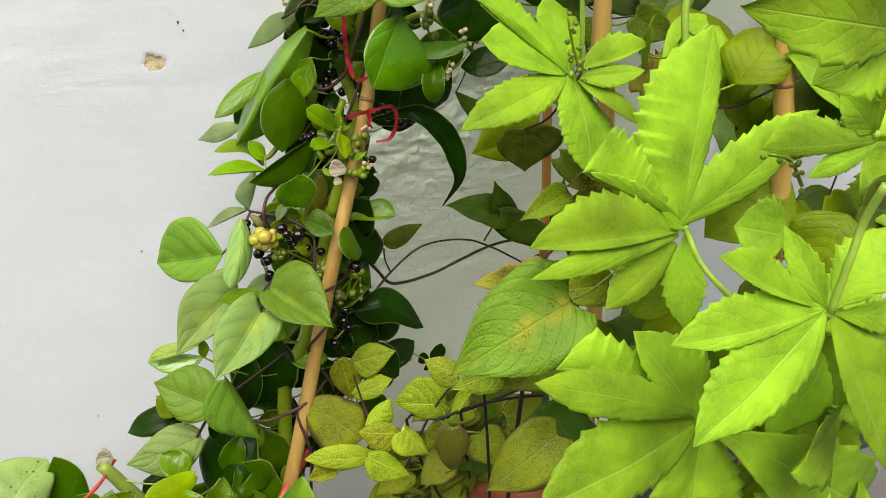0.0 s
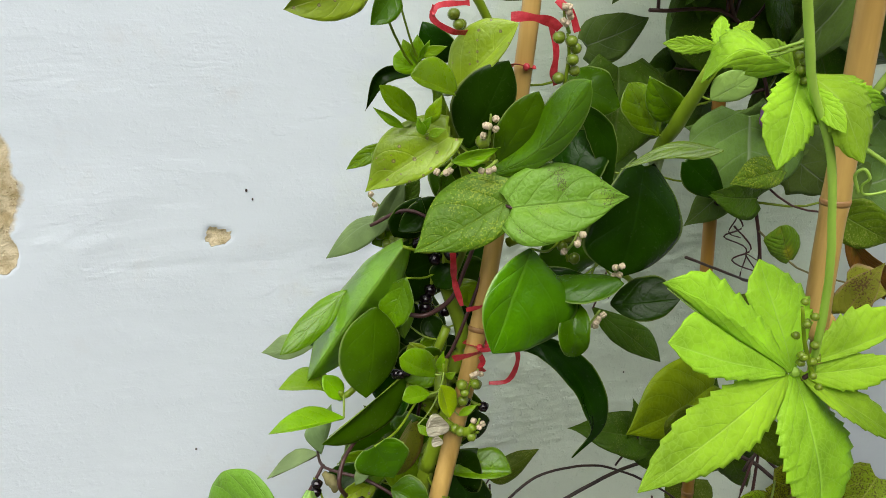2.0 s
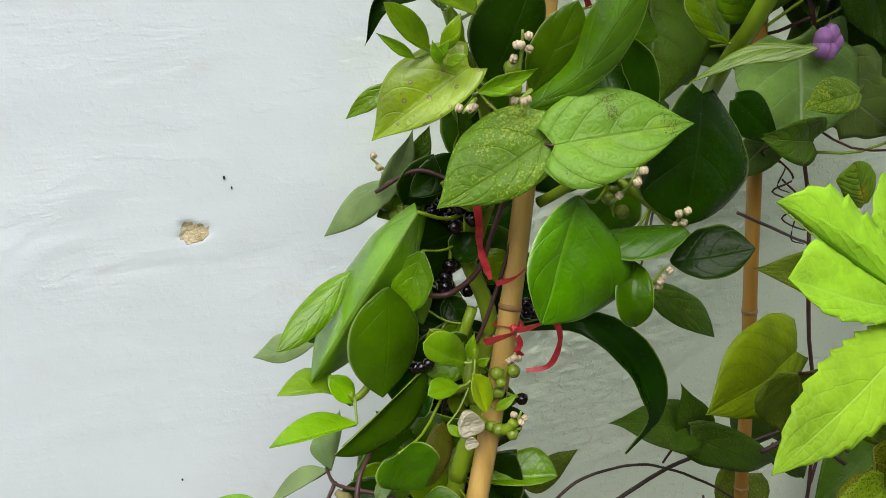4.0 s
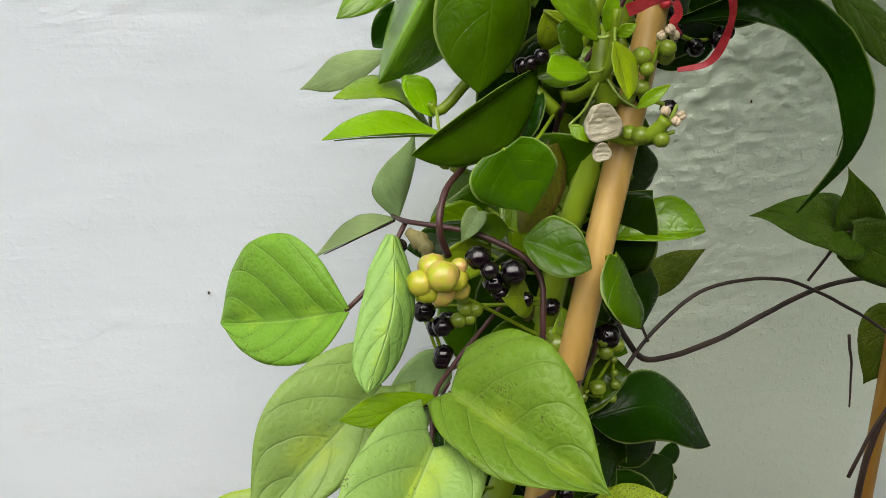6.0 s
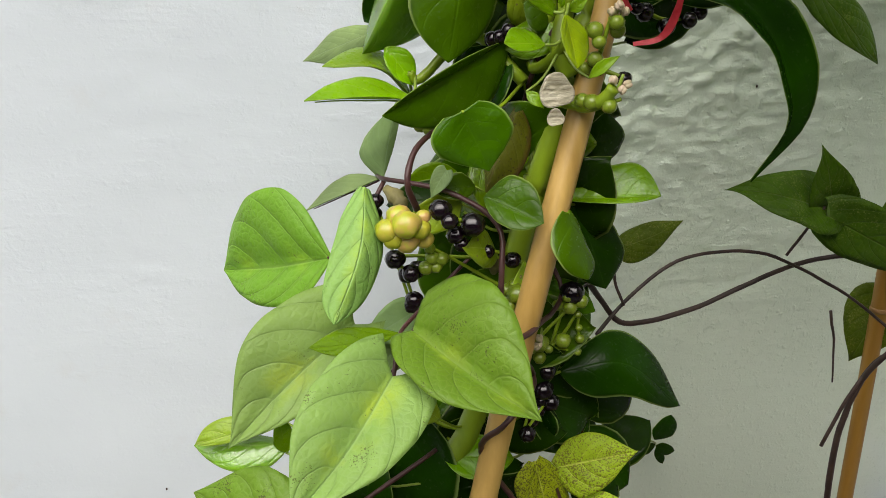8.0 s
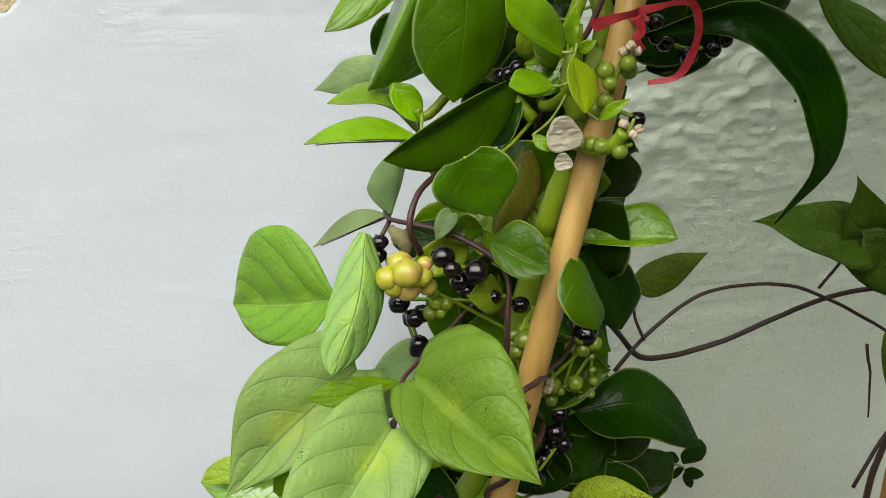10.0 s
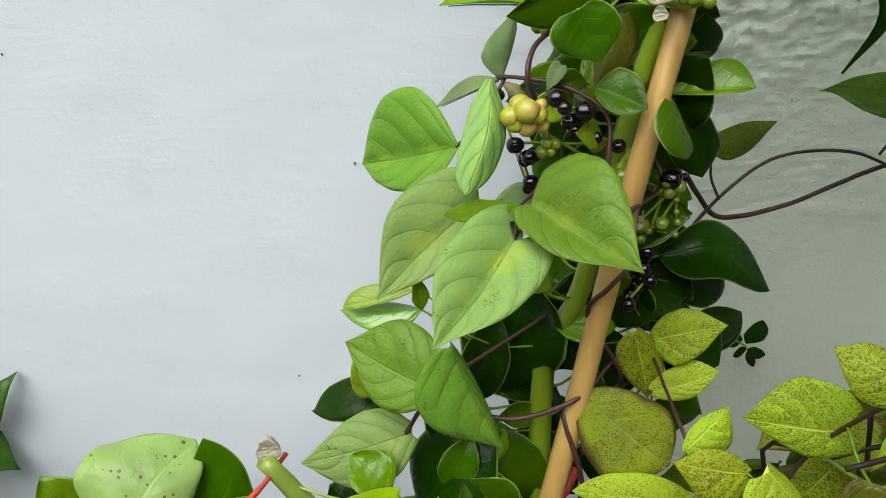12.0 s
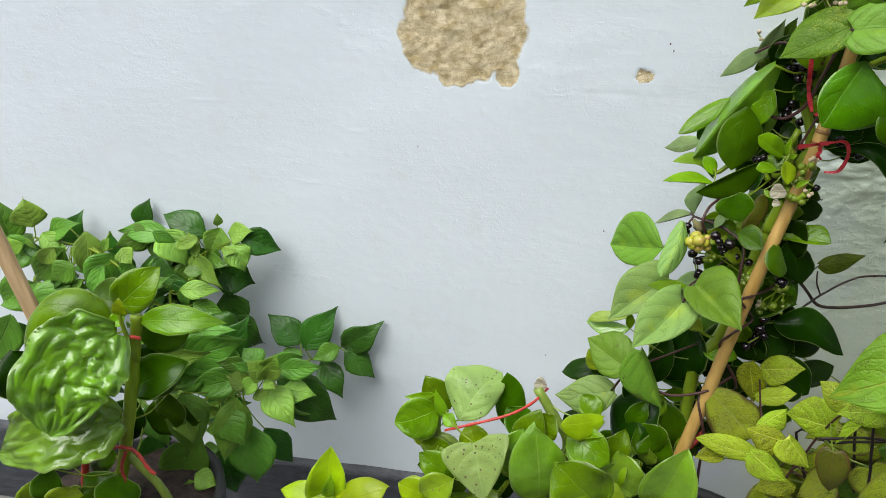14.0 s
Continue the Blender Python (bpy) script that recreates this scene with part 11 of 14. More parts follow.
leaf(pepper, 'pepper', PEPPER, [(-0.477, 0.822, 0.372), (-0.510, 0.833, 0.353)], 0.024, (-0.44, -0.85, 0.28), 0.13, 0.11, foot=(-0.515, 0.856, 0.423), crinkle=0.3)
leaf(pepper, 'pepper', PEPPER, [(-0.438, 0.821, 0.377), (-0.448, 0.827, 0.330)], 0.031, (0.16, -0.97, -0.16), 0.21, 0.09, crinkle=0.3)
leaf(pepper, 'pepper', PEPPER, [(-0.469, 0.839, 0.335), (-0.521, 0.816, 0.343)], 0.035, (0.41, -0.74, 0.53), 0.06, 0.08, foot=(-0.480, 0.900, 0.300), crinkle=0.3)
leaf(pepper, 'pepper', PEPPER_YOUNG, [(-0.496, 0.860, 0.338), (-0.528, 0.852, 0.294)], 0.030, (-0.23, -0.92, 0.32), 0.15, 0.06, foot=(-0.480, 0.900, 0.300), crinkle=0.3)
leaf(lowspin, 'ovate', SPINACH_MID, [(-0.100, 0.706, 0.464), (-0.073, 0.694, 0.435)], 0.030, (0.01, -0.93, 0.37), 0.23, 0.05, foot=(-0.071, 0.723, 0.485), crinkle=0.3)
leaf(lowspin, 'ovate', SPINACH, [(-0.041, 0.717, 0.445), (-0.020, 0.729, 0.416)], 0.031, (0.06, -0.94, -0.34), 0.27, 0.11, foot=(-0.038, 0.720, 0.444), crinkle=0.3)
leaf(lowspin, 'ovate', SPINACH_MID, [(-0.072, 0.732, 0.476), (-0.140, 0.721, 0.473)], 0.045, (0.11, -0.82, 0.56), 0.27, 0.03, foot=(-0.067, 0.724, 0.478), crinkle=0.3)
leaf(lowspin, 'ovate', SPINACH_MID, [(-0.035, 0.702, 0.463), (-0.075, 0.688, 0.422)], 0.048, (-0.17, -0.86, 0.47), 0.13, 0.11, foot=(-0.030, 0.720, 0.460), crinkle=0.3)
leaf(lowspin, 'ovate', SPINACH_MID, [(-0.001, 0.726, 0.469), (0.047, 0.713, 0.461)], 0.041, (-0.13, -0.82, 0.56), 0.09, 0.08, foot=(-0.021, 0.720, 0.478), crinkle=0.3)
leaf(lowspin, 'ovate', SPINACH_MID, [(-0.014, 0.739, 0.471), (0.022, 0.754, 0.454)], 0.033, (0.45, -0.86, 0.23), 0.09, 0.08, foot=(-0.022, 0.720, 0.475), crinkle=0.3)
leaf(lowspin, 'ovate', SPINACH_MID, [(0.040, 0.740, 0.470), (0.101, 0.764, 0.470)], 0.044, (0.37, -0.93, 0.03), 0.30, 0.08, foot=(0.044, 0.735, 0.470), crinkle=0.3)
leaf(lowspin, 'ovate', SPINACH_MID, [(0.043, 0.731, 0.466), (0.008, 0.705, 0.479)], 0.034, (0.49, -0.82, -0.28), 0.06, 0.10, foot=(0.044, 0.735, 0.466), crinkle=0.3)
leaf(lowspin, 'ovate', SPINACH, [(0.063, 0.741, 0.464), (0.078, 0.789, 0.495)], 0.045, (-0.01, -0.55, 0.84), 0.14, 0.09, foot=(0.045, 0.735, 0.461), crinkle=0.3)
leaf(lowspin, 'ovate', SPINACH_MID, [(0.087, 0.722, 0.457), (0.134, 0.741, 0.423)], 0.050, (0.17, -0.94, -0.30), 0.16, 0.10, foot=(0.046, 0.736, 0.453), crinkle=0.3)
leaf(lowspin, 'ovate', SPINACH_DARK, [(0.066, 0.744, 0.469), (0.108, 0.753, 0.442)], 0.040, (0.02, -0.96, -0.28), 0.16, 0.09, foot=(0.044, 0.735, 0.469), crinkle=0.3)
leaf(lowspin, 'ovate', SPINACH, [(0.108, 0.752, 0.469), (0.148, 0.752, 0.417)], 0.044, (-0.35, -0.90, -0.27), 0.08, 0.10, foot=(0.045, 0.735, 0.461), crinkle=0.3)
leaf(lowspin, 'ovate', SPINACH, [(0.115, 0.752, 0.499), (0.082, 0.753, 0.467)], 0.034, (-0.40, -0.84, 0.37), 0.29, 0.08, foot=(0.045, 0.733, 0.499), crinkle=0.3)
leaf(lowspin, 'ovate', SPINACH, [(0.119, 0.767, 0.508), (0.073, 0.782, 0.480)], 0.041, (-0.50, -0.79, 0.37), 0.29, 0.04, foot=(0.045, 0.732, 0.507), crinkle=0.3)
leaf(lowspin, 'ovate', SPINACH_DARK, [(0.127, 0.733, 0.494), (0.121, 0.739, 0.448)], 0.031, (-0.51, -0.86, -0.04), 0.11, 0.10, foot=(0.045, 0.733, 0.496), crinkle=0.3)
leaf(lowspin, 'ovate', SPINACH, [(0.167, 0.773, 0.487), (0.144, 0.770, 0.432)], 0.042, (-0.39, -0.89, 0.22), 0.24, 0.04, crinkle=0.3)
leaf(mottled, 'heart', MOTTLE_DULL, [(0.278, 0.703, 0.514), (0.241, 0.686, 0.448)], 0.052, (-0.02, -0.96, 0.27), 0.29, 0.10, foot=(0.276, 0.662, 0.517), crinkle=0.3)
leaf(mottled, 'heart', MOTTLE_DULL, [(0.285, 0.686, 0.525), (0.272, 0.640, 0.568)], 0.043, (-0.20, -0.65, -0.74), 0.24, 0.12, foot=(0.275, 0.663, 0.524), crinkle=0.3)
leaf(mottled, 'heart', BEAN_DARK, [(0.313, 0.682, 0.508), (0.267, 0.667, 0.538)], 0.037, (0.36, -0.93, 0.09), 0.16, 0.07, foot=(0.280, 0.661, 0.502), crinkle=0.3)
leaf(mottled, 'heart', MOTTLE_DULL, [(0.303, 0.700, 0.560), (0.369, 0.689, 0.539)], 0.056, (-0.18, -0.98, -0.06), 0.09, 0.08, foot=(0.264, 0.673, 0.565), crinkle=0.3)
leaf(mottled, 'heart', MOTTLE_DULL, [(0.327, 0.685, 0.558), (0.339, 0.698, 0.518)], 0.036, (-0.00, -0.95, -0.31), 0.22, 0.04, foot=(0.272, 0.662, 0.568), crinkle=0.3)
leaf(mottled, 'heart', MOTTLE_DULL, [(0.351, 0.687, 0.533), (0.413, 0.652, 0.556)], 0.049, (-0.48, -0.88, -0.06), 0.05, 0.09, foot=(0.276, 0.662, 0.518), crinkle=0.3)
leaf(mottled, 'heart', MOTTLE_DULL, [(0.324, 0.676, 0.544), (0.359, 0.683, 0.494)], 0.047, (0.00, -0.99, -0.14), 0.18, 0.08, foot=(0.272, 0.664, 0.534), crinkle=0.3)
leaf(mottled, 'heart', MOTTLE_DULL, [(0.339, 0.688, 0.544), (0.288, 0.688, 0.512)], 0.043, (-0.22, -0.90, 0.37), 0.26, 0.11, foot=(0.273, 0.663, 0.531), crinkle=0.3)
leaf(mottled, 'heart', MOTTLE_DULL, [(0.322, 0.678, 0.533), (0.340, 0.661, 0.467)], 0.047, (0.29, -0.91, 0.31), 0.14, 0.05, foot=(0.275, 0.663, 0.524), crinkle=0.3)
leaf(mottled, 'heart', BEAN_DARK, [(0.354, 0.671, 0.562), (0.305, 0.630, 0.582)], 0.046, (0.62, -0.42, 0.66), 0.26, 0.07, foot=(0.276, 0.659, 0.580), crinkle=0.3)
leaf(mottled, 'heart', MOTTLE_DULL, [(0.389, 0.671, 0.592), (0.458, 0.695, 0.573)], 0.050, (0.40, -0.69, 0.60), 0.09, 0.07, crinkle=0.3)
leaf(mottled, 'heart', MOTTLE_DULL, [(0.358, 0.683, 0.604), (0.309, 0.704, 0.597)], 0.038, (-0.41, -0.91, 0.08), 0.27, 0.10, foot=(0.285, 0.652, 0.617), crinkle=0.3)
leaf(mottled, 'heart', MOTTLE_DULL, [(0.384, 0.663, 0.602), (0.435, 0.679, 0.603)], 0.038, (0.27, -0.90, 0.34), 0.27, 0.11, crinkle=0.3)
leaf(mottled, 'heart', BEAN_DARK, [(0.348, 0.658, 0.570), (0.306, 0.667, 0.559)], 0.035, (-0.22, -0.97, 0.05), 0.12, 0.07, foot=(0.278, 0.657, 0.589), crinkle=0.3)
leaf(bigspin, 'ovate', SPINACH, [(-0.475, 0.682, 0.578), (-0.418, 0.684, 0.606)], 0.045, (-0.20, -0.86, 0.47), 0.16, 0.04, foot=(-0.458, 0.618, 0.578), crinkle=0.3)
leaf(bigspin, 'ovate', SPINACH, [(-0.448, 0.684, 0.568), (-0.451, 0.690, 0.511)], 0.043, (-0.03, -0.99, -0.10), 0.06, 0.05, foot=(-0.459, 0.618, 0.575), crinkle=0.3)
leaf(bigspin, 'ovate', SPINACH_DARK, [(-0.495, 0.685, 0.550), (-0.534, 0.685, 0.489)], 0.053, (-0.09, -0.99, 0.06), 0.15, 0.08, foot=(-0.466, 0.616, 0.546), crinkle=0.3)
leaf(bigspin, 'ovate', SPINACH, [(-0.504, 0.676, 0.536), (-0.545, 0.662, 0.505)], 0.045, (-0.07, -0.88, 0.47), 0.29, 0.11, foot=(-0.470, 0.615, 0.531), crinkle=0.3)
leaf(bigspin, 'ovate', SPINACH, [(-0.499, 0.700, 0.521), (-0.426, 0.709, 0.509)], 0.056, (0.13, -0.99, 0.10), 0.13, 0.03, foot=(-0.465, 0.618, 0.517), crinkle=0.3)
leaf(bigspin, 'ovate', SPINACH, [(-0.502, 0.636, 0.503), (-0.544, 0.642, 0.487)], 0.034, (-0.27, -0.90, 0.35), 0.15, 0.06, foot=(-0.480, 0.614, 0.498), crinkle=0.3)
leaf(bigspin, 'ovate', SPINACH, [(-0.530, 0.607, 0.491), (-0.463, 0.581, 0.460)], 0.056, (-0.07, -0.83, 0.55), 0.06, 0.04, foot=(-0.485, 0.613, 0.478), crinkle=0.3)
leaf(bigspin, 'ovate', SPINACH_DARK, [(-0.574, 0.634, 0.484), (-0.537, 0.649, 0.516)], 0.042, (-0.16, -0.81, 0.57), 0.08, 0.08, foot=(-0.490, 0.613, 0.461), crinkle=0.3)
leaf(bigspin, 'ovate', SPINACH, [(-0.523, 0.641, 0.474), (-0.556, 0.649, 0.435)], 0.041, (-0.50, -0.82, 0.27), 0.22, 0.06, foot=(-0.489, 0.613, 0.465), crinkle=0.3)
leaf(bigspin, 'ovate', SPINACH_DARK, [(-0.507, 0.636, 0.448), (-0.510, 0.631, 0.391)], 0.045, (-0.20, -0.98, 0.09), 0.12, 0.05, foot=(-0.495, 0.612, 0.445), crinkle=0.3)

# cords
cord('red_cord', [(-0.098, 0.700, 0.549), (-0.069, 0.698, 0.562), (-0.023, 0.700, 0.581), (0.002, 0.718, 0.588), (0.018, 0.742, 0.594)], 0.0017, 'thin red cord strung between the spinach stems')
cord('red_cord', [(0.105, 0.710, 0.487), (0.129, 0.700, 0.503), (0.147, 0.700, 0.513), (0.165, 0.715, 0.532), (0.189, 0.735, 0.545), (0.199, 0.745, 0.554)], 0.0034, 'thick red cord tied low at the cane')
cord('red_cord', [(-0.486, 0.600, 0.544), (-0.462, 0.600, 0.550), (-0.447, 0.603, 0.543), (-0.433, 0.600, 0.524), (-0.425, 0.600, 0.516)], 0.0022, 'red cord binding the crinkled spinach stem')
cord('red_cord', [(-0.458, 0.600, 0.544), (-0.469, 0.600, 0.517), (-0.464, 0.600, 0.488), (-0.462, 0.600, 0.471)], 0.0020, 'loose pink end of the red cord')
cord('red_cord', [(-0.450, 0.625, 0.682), (-0.438, 0.626, 0.686), (-0.431, 0.632, 0.681)], 0.0022, 'red band round a green stem')
slat((-0.578, 0.620, 0.824), (-0.552, 0.640, 0.620), 0.022, 0.006)
cord('red_cord', [(-0.534, 0.620, 0.504), (-0.545, 0.620, 0.462), (-0.569, 0.620, 0.363)], 0.0045, 'short reddish stake in the pot')
strip('plastic_tie', [(0.2720, 0.7680, 0.8970), (0.2790, 0.7640, 0.8990), (0.2920, 0.7640, 0.9010), (0.2970, 0.7640, 0.8970), (0.2990, 0.7640, 0.8880), (0.2970, 0.7660, 0.8760), (0.2930, 0.7700, 0.8680), (0.2830, 0.7760, 0.8650)], 0.0036, 'red film tail arching from the knot on the cane')
strip('plastic_tie', [(0.2540, 0.7720, 0.8910), (0.2600, 0.7680, 0.8940), (0.2670, 0.7660, 0.8960), (0.2720, 0.7660, 0.8970)], 0.0058, 'red film band wound round the cane')
strip('plastic_tie', [(0.2710, 0.7640, 0.8950), (0.2730, 0.7640, 0.8900), (0.2710, 0.7640, 0.8860), (0.2750, 0.7660, 0.8810)], 0.0042, 'short pink crumpled film end below the knot')
strip('plastic_tie', [(0.255, 0.785, 0.983), (0.255, 0.780, 0.961), (0.258, 0.785, 0.943), (0.264, 0.785, 0.924)], 0.0042, 'red film strip hanging beside the cane')
strip('plastic_tie', [(0.266, 0.782, 0.922), (0.277, 0.778, 0.926), (0.287, 0.775, 0.936)], 0.0034, 'pink end of a red film strip')
strip('plastic_tie', [(0.238, 0.775, 1.124), (0.237, 0.775, 1.116), (0.249, 0.775, 1.109), (0.259, 0.778, 1.108)], 0.0040, 'red film loop above the spinach head')
strip('plastic_tie', [(0.261, 0.780, 1.125), (0.241, 0.775, 1.124), (0.236, 0.775, 1.119)], 0.0040, 'red film loop end above the spinach head')
strip('plastic_tie', [(0.288, 0.780, 1.117), (0.299, 0.775, 1.117), (0.313, 0.775, 1.114), (0.319, 0.775, 1.110)], 0.0060, 'crumpled red film round the cane')
strip('plastic_tie', [(0.315, 0.780, 1.112), (0.319, 0.778, 1.096), (0.319, 0.780, 1.082), (0.324, 0.785, 1.074)], 0.0045, 'red film strip hanging from the knot')
strip('plastic_tie', [(0.317, 0.778, 1.127), (0.326, 0.775, 1.119), (0.331, 0.775, 1.108)], 0.0050, 'red film end beside the knot')
leaf(pepper, 'pepper', PEPPER, [(-0.486, 0.800, 0.566), (-0.403, 0.800, 0.583)], 0.050, (-0.05, -0.97, 0.22), 0.16, 0.15, crinkle=0.6)
leaf(pepper, 'pepper', PEPPER, [(-0.506, 0.800, 0.595), (-0.415, 0.780, 0.576)], 0.052, (-0.13, -0.92, 0.37), 0.26, 0.13, crinkle=0.6)
leaf(pepper, 'pepper', PEPPER_YOUNG, [(-0.471, 0.720, 0.538), (-0.434, 0.700, 0.476)], 0.048, (0.67, -0.49, 0.56), 0.16, 0.14, crinkle=0.6)
leaf(pepper, 'pepper', PEPPER, [(-0.415, 0.750, 0.501), (-0.384, 0.740, 0.452)], 0.051, (0.22, -0.92, 0.33), 0.12, 0.16, foot=(-0.398, 0.798, 0.522), crinkle=0.6)
leaf(pepper, 'pepper', PEPPER, [(-0.440, 0.760, 0.560), (-0.491, 0.750, 0.524)], 0.040, (0.05, -0.98, 0.20), 0.17, 0.08, foot=(-0.392, 0.794, 0.527), crinkle=0.6)
leaf(pepper, 'pepper', PEPPER_YOUNG, [(-0.372, 0.750, 0.548), (-0.400, 0.745, 0.561)], 0.031, (0.35, -0.83, 0.43), 0.10, 0.12, foot=(-0.360, 0.772, 0.551), crinkle=0.6)
leaf(pepper, 'pepper', PEPPER_YOUNG, [(-0.333, 0.765, 0.533), (-0.287, 0.770, 0.526)], 0.035, (0.18, -0.60, 0.78), 0.09, 0.10, foot=(-0.356, 0.770, 0.554), crinkle=0.6)
leaf(pepper, 'pepper', PEPPER, [(-0.523, 0.740, 0.499), (-0.487, 0.720, 0.453)], 0.045, (0.50, -0.57, 0.65), 0.26, 0.15, crinkle=0.6)
leaf(pepper, 'pepper', PEPPER_DARK, [(-0.528, 0.760, 0.445), (-0.546, 0.750, 0.370)], 0.052, (0.63, -0.77, -0.04), 0.25, 0.05, foot=(-0.497, 0.851, 0.440), crinkle=0.6)
leaf(pepper, 'pepper', PEPPER_DARK, [(-0.440, 0.780, 0.402), (-0.427, 0.770, 0.340)], 0.055, (0.23, -0.95, 0.20), 0.11, 0.12, foot=(-0.476, 0.845, 0.460), crinkle=0.6)
leaf(lowspin, 'ovate', SPINACH_GLOSS, [(-0.021, 0.690, 0.512), (-0.005, 0.690, 0.571)], 0.043, (-0.29, -0.96, 0.07), 0.27, 0.15, foot=(-0.022, 0.727, 0.497), crinkle=0.6)
leaf(lowspin, 'ovate', SPINACH_GLOSS, [(0.123, 0.680, 0.502), (0.103, 0.690, 0.555)], 0.044, (-0.21, -0.97, 0.11), 0.17, 0.07, crinkle=0.6)
leaf(lowspin, 'ovate', SPINACH, [(0.150, 0.730, 0.530), (0.125, 0.740, 0.559)], 0.044, (-0.02, -0.95, 0.30), 0.15, 0.13, crinkle=0.6)
leaf(lowspin, 'ovate', SPINACH_PALE, [(0.036, 0.700, 0.478), (0.050, 0.700, 0.535)], 0.044, (0.04, -1.00, -0.01), 0.18, 0.07, foot=(0.044, 0.734, 0.480), crinkle=0.6)
leaf(lowspin, 'ovate', YELLOWG, [(0.095, 0.690, 0.496), (0.083, 0.690, 0.528)], 0.026, (0.55, -0.81, 0.20), 0.10, 0.13, crinkle=0.6)
leaf(lowspin, 'ovate', SPINACH, [(-0.075, 0.690, 0.468), (-0.095, 0.690, 0.508)], 0.046, (0.20, -0.97, 0.10), 0.15, 0.12, foot=(-0.067, 0.724, 0.477), crinkle=0.6)
leaf(lowspin, 'ovate', SPINACH_GLOSS, [(0.101, 0.740, 0.539), (0.128, 0.730, 0.526)], 0.048, (0.04, -0.75, 0.66), 0.20, 0.10, foot=(0.045, 0.730, 0.531), crinkle=0.6)
leaf(lowspin, 'ovate', SPINACH, [(-0.006, 0.730, 0.532), (-0.028, 0.740, 0.563)], 0.039, (0.48, -0.67, 0.56), 0.19, 0.08, crinkle=0.6)
leaf(spinach, 'ovate', SPINACH_PALE, [(0.192, 0.740, 1.140), (0.145, 0.720, 1.125)], 0.025, (0.38, -0.92, 0.05), 0.23, 0.11, foot=(0.243, 0.790, 1.076))
leaf(spinach, 'ovate', SPINACH, [(0.208, 0.750, 1.134), (0.192, 0.740, 1.116)], 0.016, (0.28, -0.92, 0.27), 0.22, 0.10, foot=(0.243, 0.790, 1.076))
stem(spinach, 'side_stem', [(0.287, 0.800, 1.105), (0.253, 0.790, 1.145), (0.206, 0.755, 1.142)], 0.0030, 0.0020, STEM_GREEN)

# mostly unseen vines over the canes and along the wall, added to shade it
leaf(lime, 'serrate', LIME, [(0.791, 0.691, 1.058), (0.695, 0.664, 1.017)], 0.090, (-0.10, -0.70, 0.70), 0.15, 0.06)
leaf(lime, 'serrate', LIME_DEEP, [(1.059, 0.455, 1.296), (0.953, 0.413, 1.268)], 0.097, (0.02, -0.60, 0.80), 0.15, 0.06)
leaf(lime, 'serrate', LIME_DEEP, [(1.149, 0.709, 1.250), (1.097, 0.676, 1.188)], 0.073, (-0.24, -0.77, 0.60), 0.15, 0.06)
leaf(lime, 'serrate', LIME, [(0.730, 0.709, 0.621), (0.760, 0.669, 0.532)], 0.085, (-0.16, -0.92, 0.36), 0.15, 0.06)
leaf(lime, 'serrate', LIME, [(0.800, 0.463, 1.243), (0.839, 0.577, 1.282)], 0.106, (-0.14, -0.28, 0.95), 0.15, 0.06)
leaf(lime, 'serrate', LIME_DEEP, [(0.773, 0.617, 1.212), (0.830, 0.697, 1.225)], 0.084, (0.58, -0.52, 0.63), 0.15, 0.06)
leaf(lime, 'serrate', LIME, [(0.936, 0.561, 0.938), (0.900, 0.683, 0.973)], 0.110, (-0.37, -0.36, 0.86), 0.15, 0.06)
leaf(lime, 'serrate', LIME, [(0.931, 0.643, 1.149), (1.002, 0.686, 1.185)], 0.076, (0.04, -0.67, 0.74), 0.15, 0.06)
leaf(lime, 'serrate', LIME, [(0.989, 0.742, 0.816), (0.997, 0.789, 0.696)], 0.107, (-0.37, -0.85, -0.36), 0.15, 0.06)
leaf(lime, 'serrate', LIME, [(1.054, 0.581, 1.097), (1.004, 0.625, 0.983)], 0.110, (0.27, -0.85, -0.45), 0.15, 0.06)
leaf(lime, 'serrate', LIME_DEEP, [(1.100, 0.622, 0.850), (1.106, 0.740, 0.882)], 0.102, (-0.66, -0.16, 0.73), 0.15, 0.06)
leaf(lime, 'serrate', LIME, [(0.745, 0.551, 1.233), (0.689, 0.503, 1.130)], 0.105, (-0.30, -0.79, 0.53), 0.15, 0.06)
leaf(lime, 'serrate', LIME, [(1.143, 0.711, 0.933), (1.141, 0.792, 0.951)], 0.069, (0.01, -0.21, 0.98), 0.15, 0.06)
leaf(lime, 'serrate', LIME, [(1.107, 0.578, 0.673), (1.009, 0.617, 0.665)], 0.088, (-0.26, -0.46, 0.85), 0.15, 0.06)
leaf(lime, 'serrate', LIME, [(0.950, 0.547, 1.165), (1.050, 0.565, 1.118)], 0.093, (0.30, -0.91, 0.28), 0.15, 0.06)
leaf(lime, 'serrate', LIME, [(1.086, 0.655, 0.756), (1.012, 0.696, 0.741)], 0.072, (-0.51, -0.81, 0.28), 0.15, 0.06)
leaf(lime, 'serrate', LIME_DEEP, [(0.800, 0.675, 1.179), (0.916, 0.626, 1.148)], 0.108, (-0.22, -0.84, 0.50), 0.15, 0.06)
leaf(lime, 'serrate', LIME, [(0.932, 0.527, 0.683), (1.012, 0.503, 0.693)], 0.070, (-0.28, -0.63, 0.73), 0.15, 0.06)
leaf(lime, 'serrate', LIME_DEEP, [(1.060, 0.453, 0.921), (1.148, 0.478, 0.896)], 0.079, (0.37, -0.55, 0.75), 0.15, 0.06)
leaf(lime, 'serrate', LIME, [(1.041, 0.536, 0.675), (1.027, 0.579, 0.578)], 0.089, (0.57, -0.72, -0.40), 0.15, 0.06)
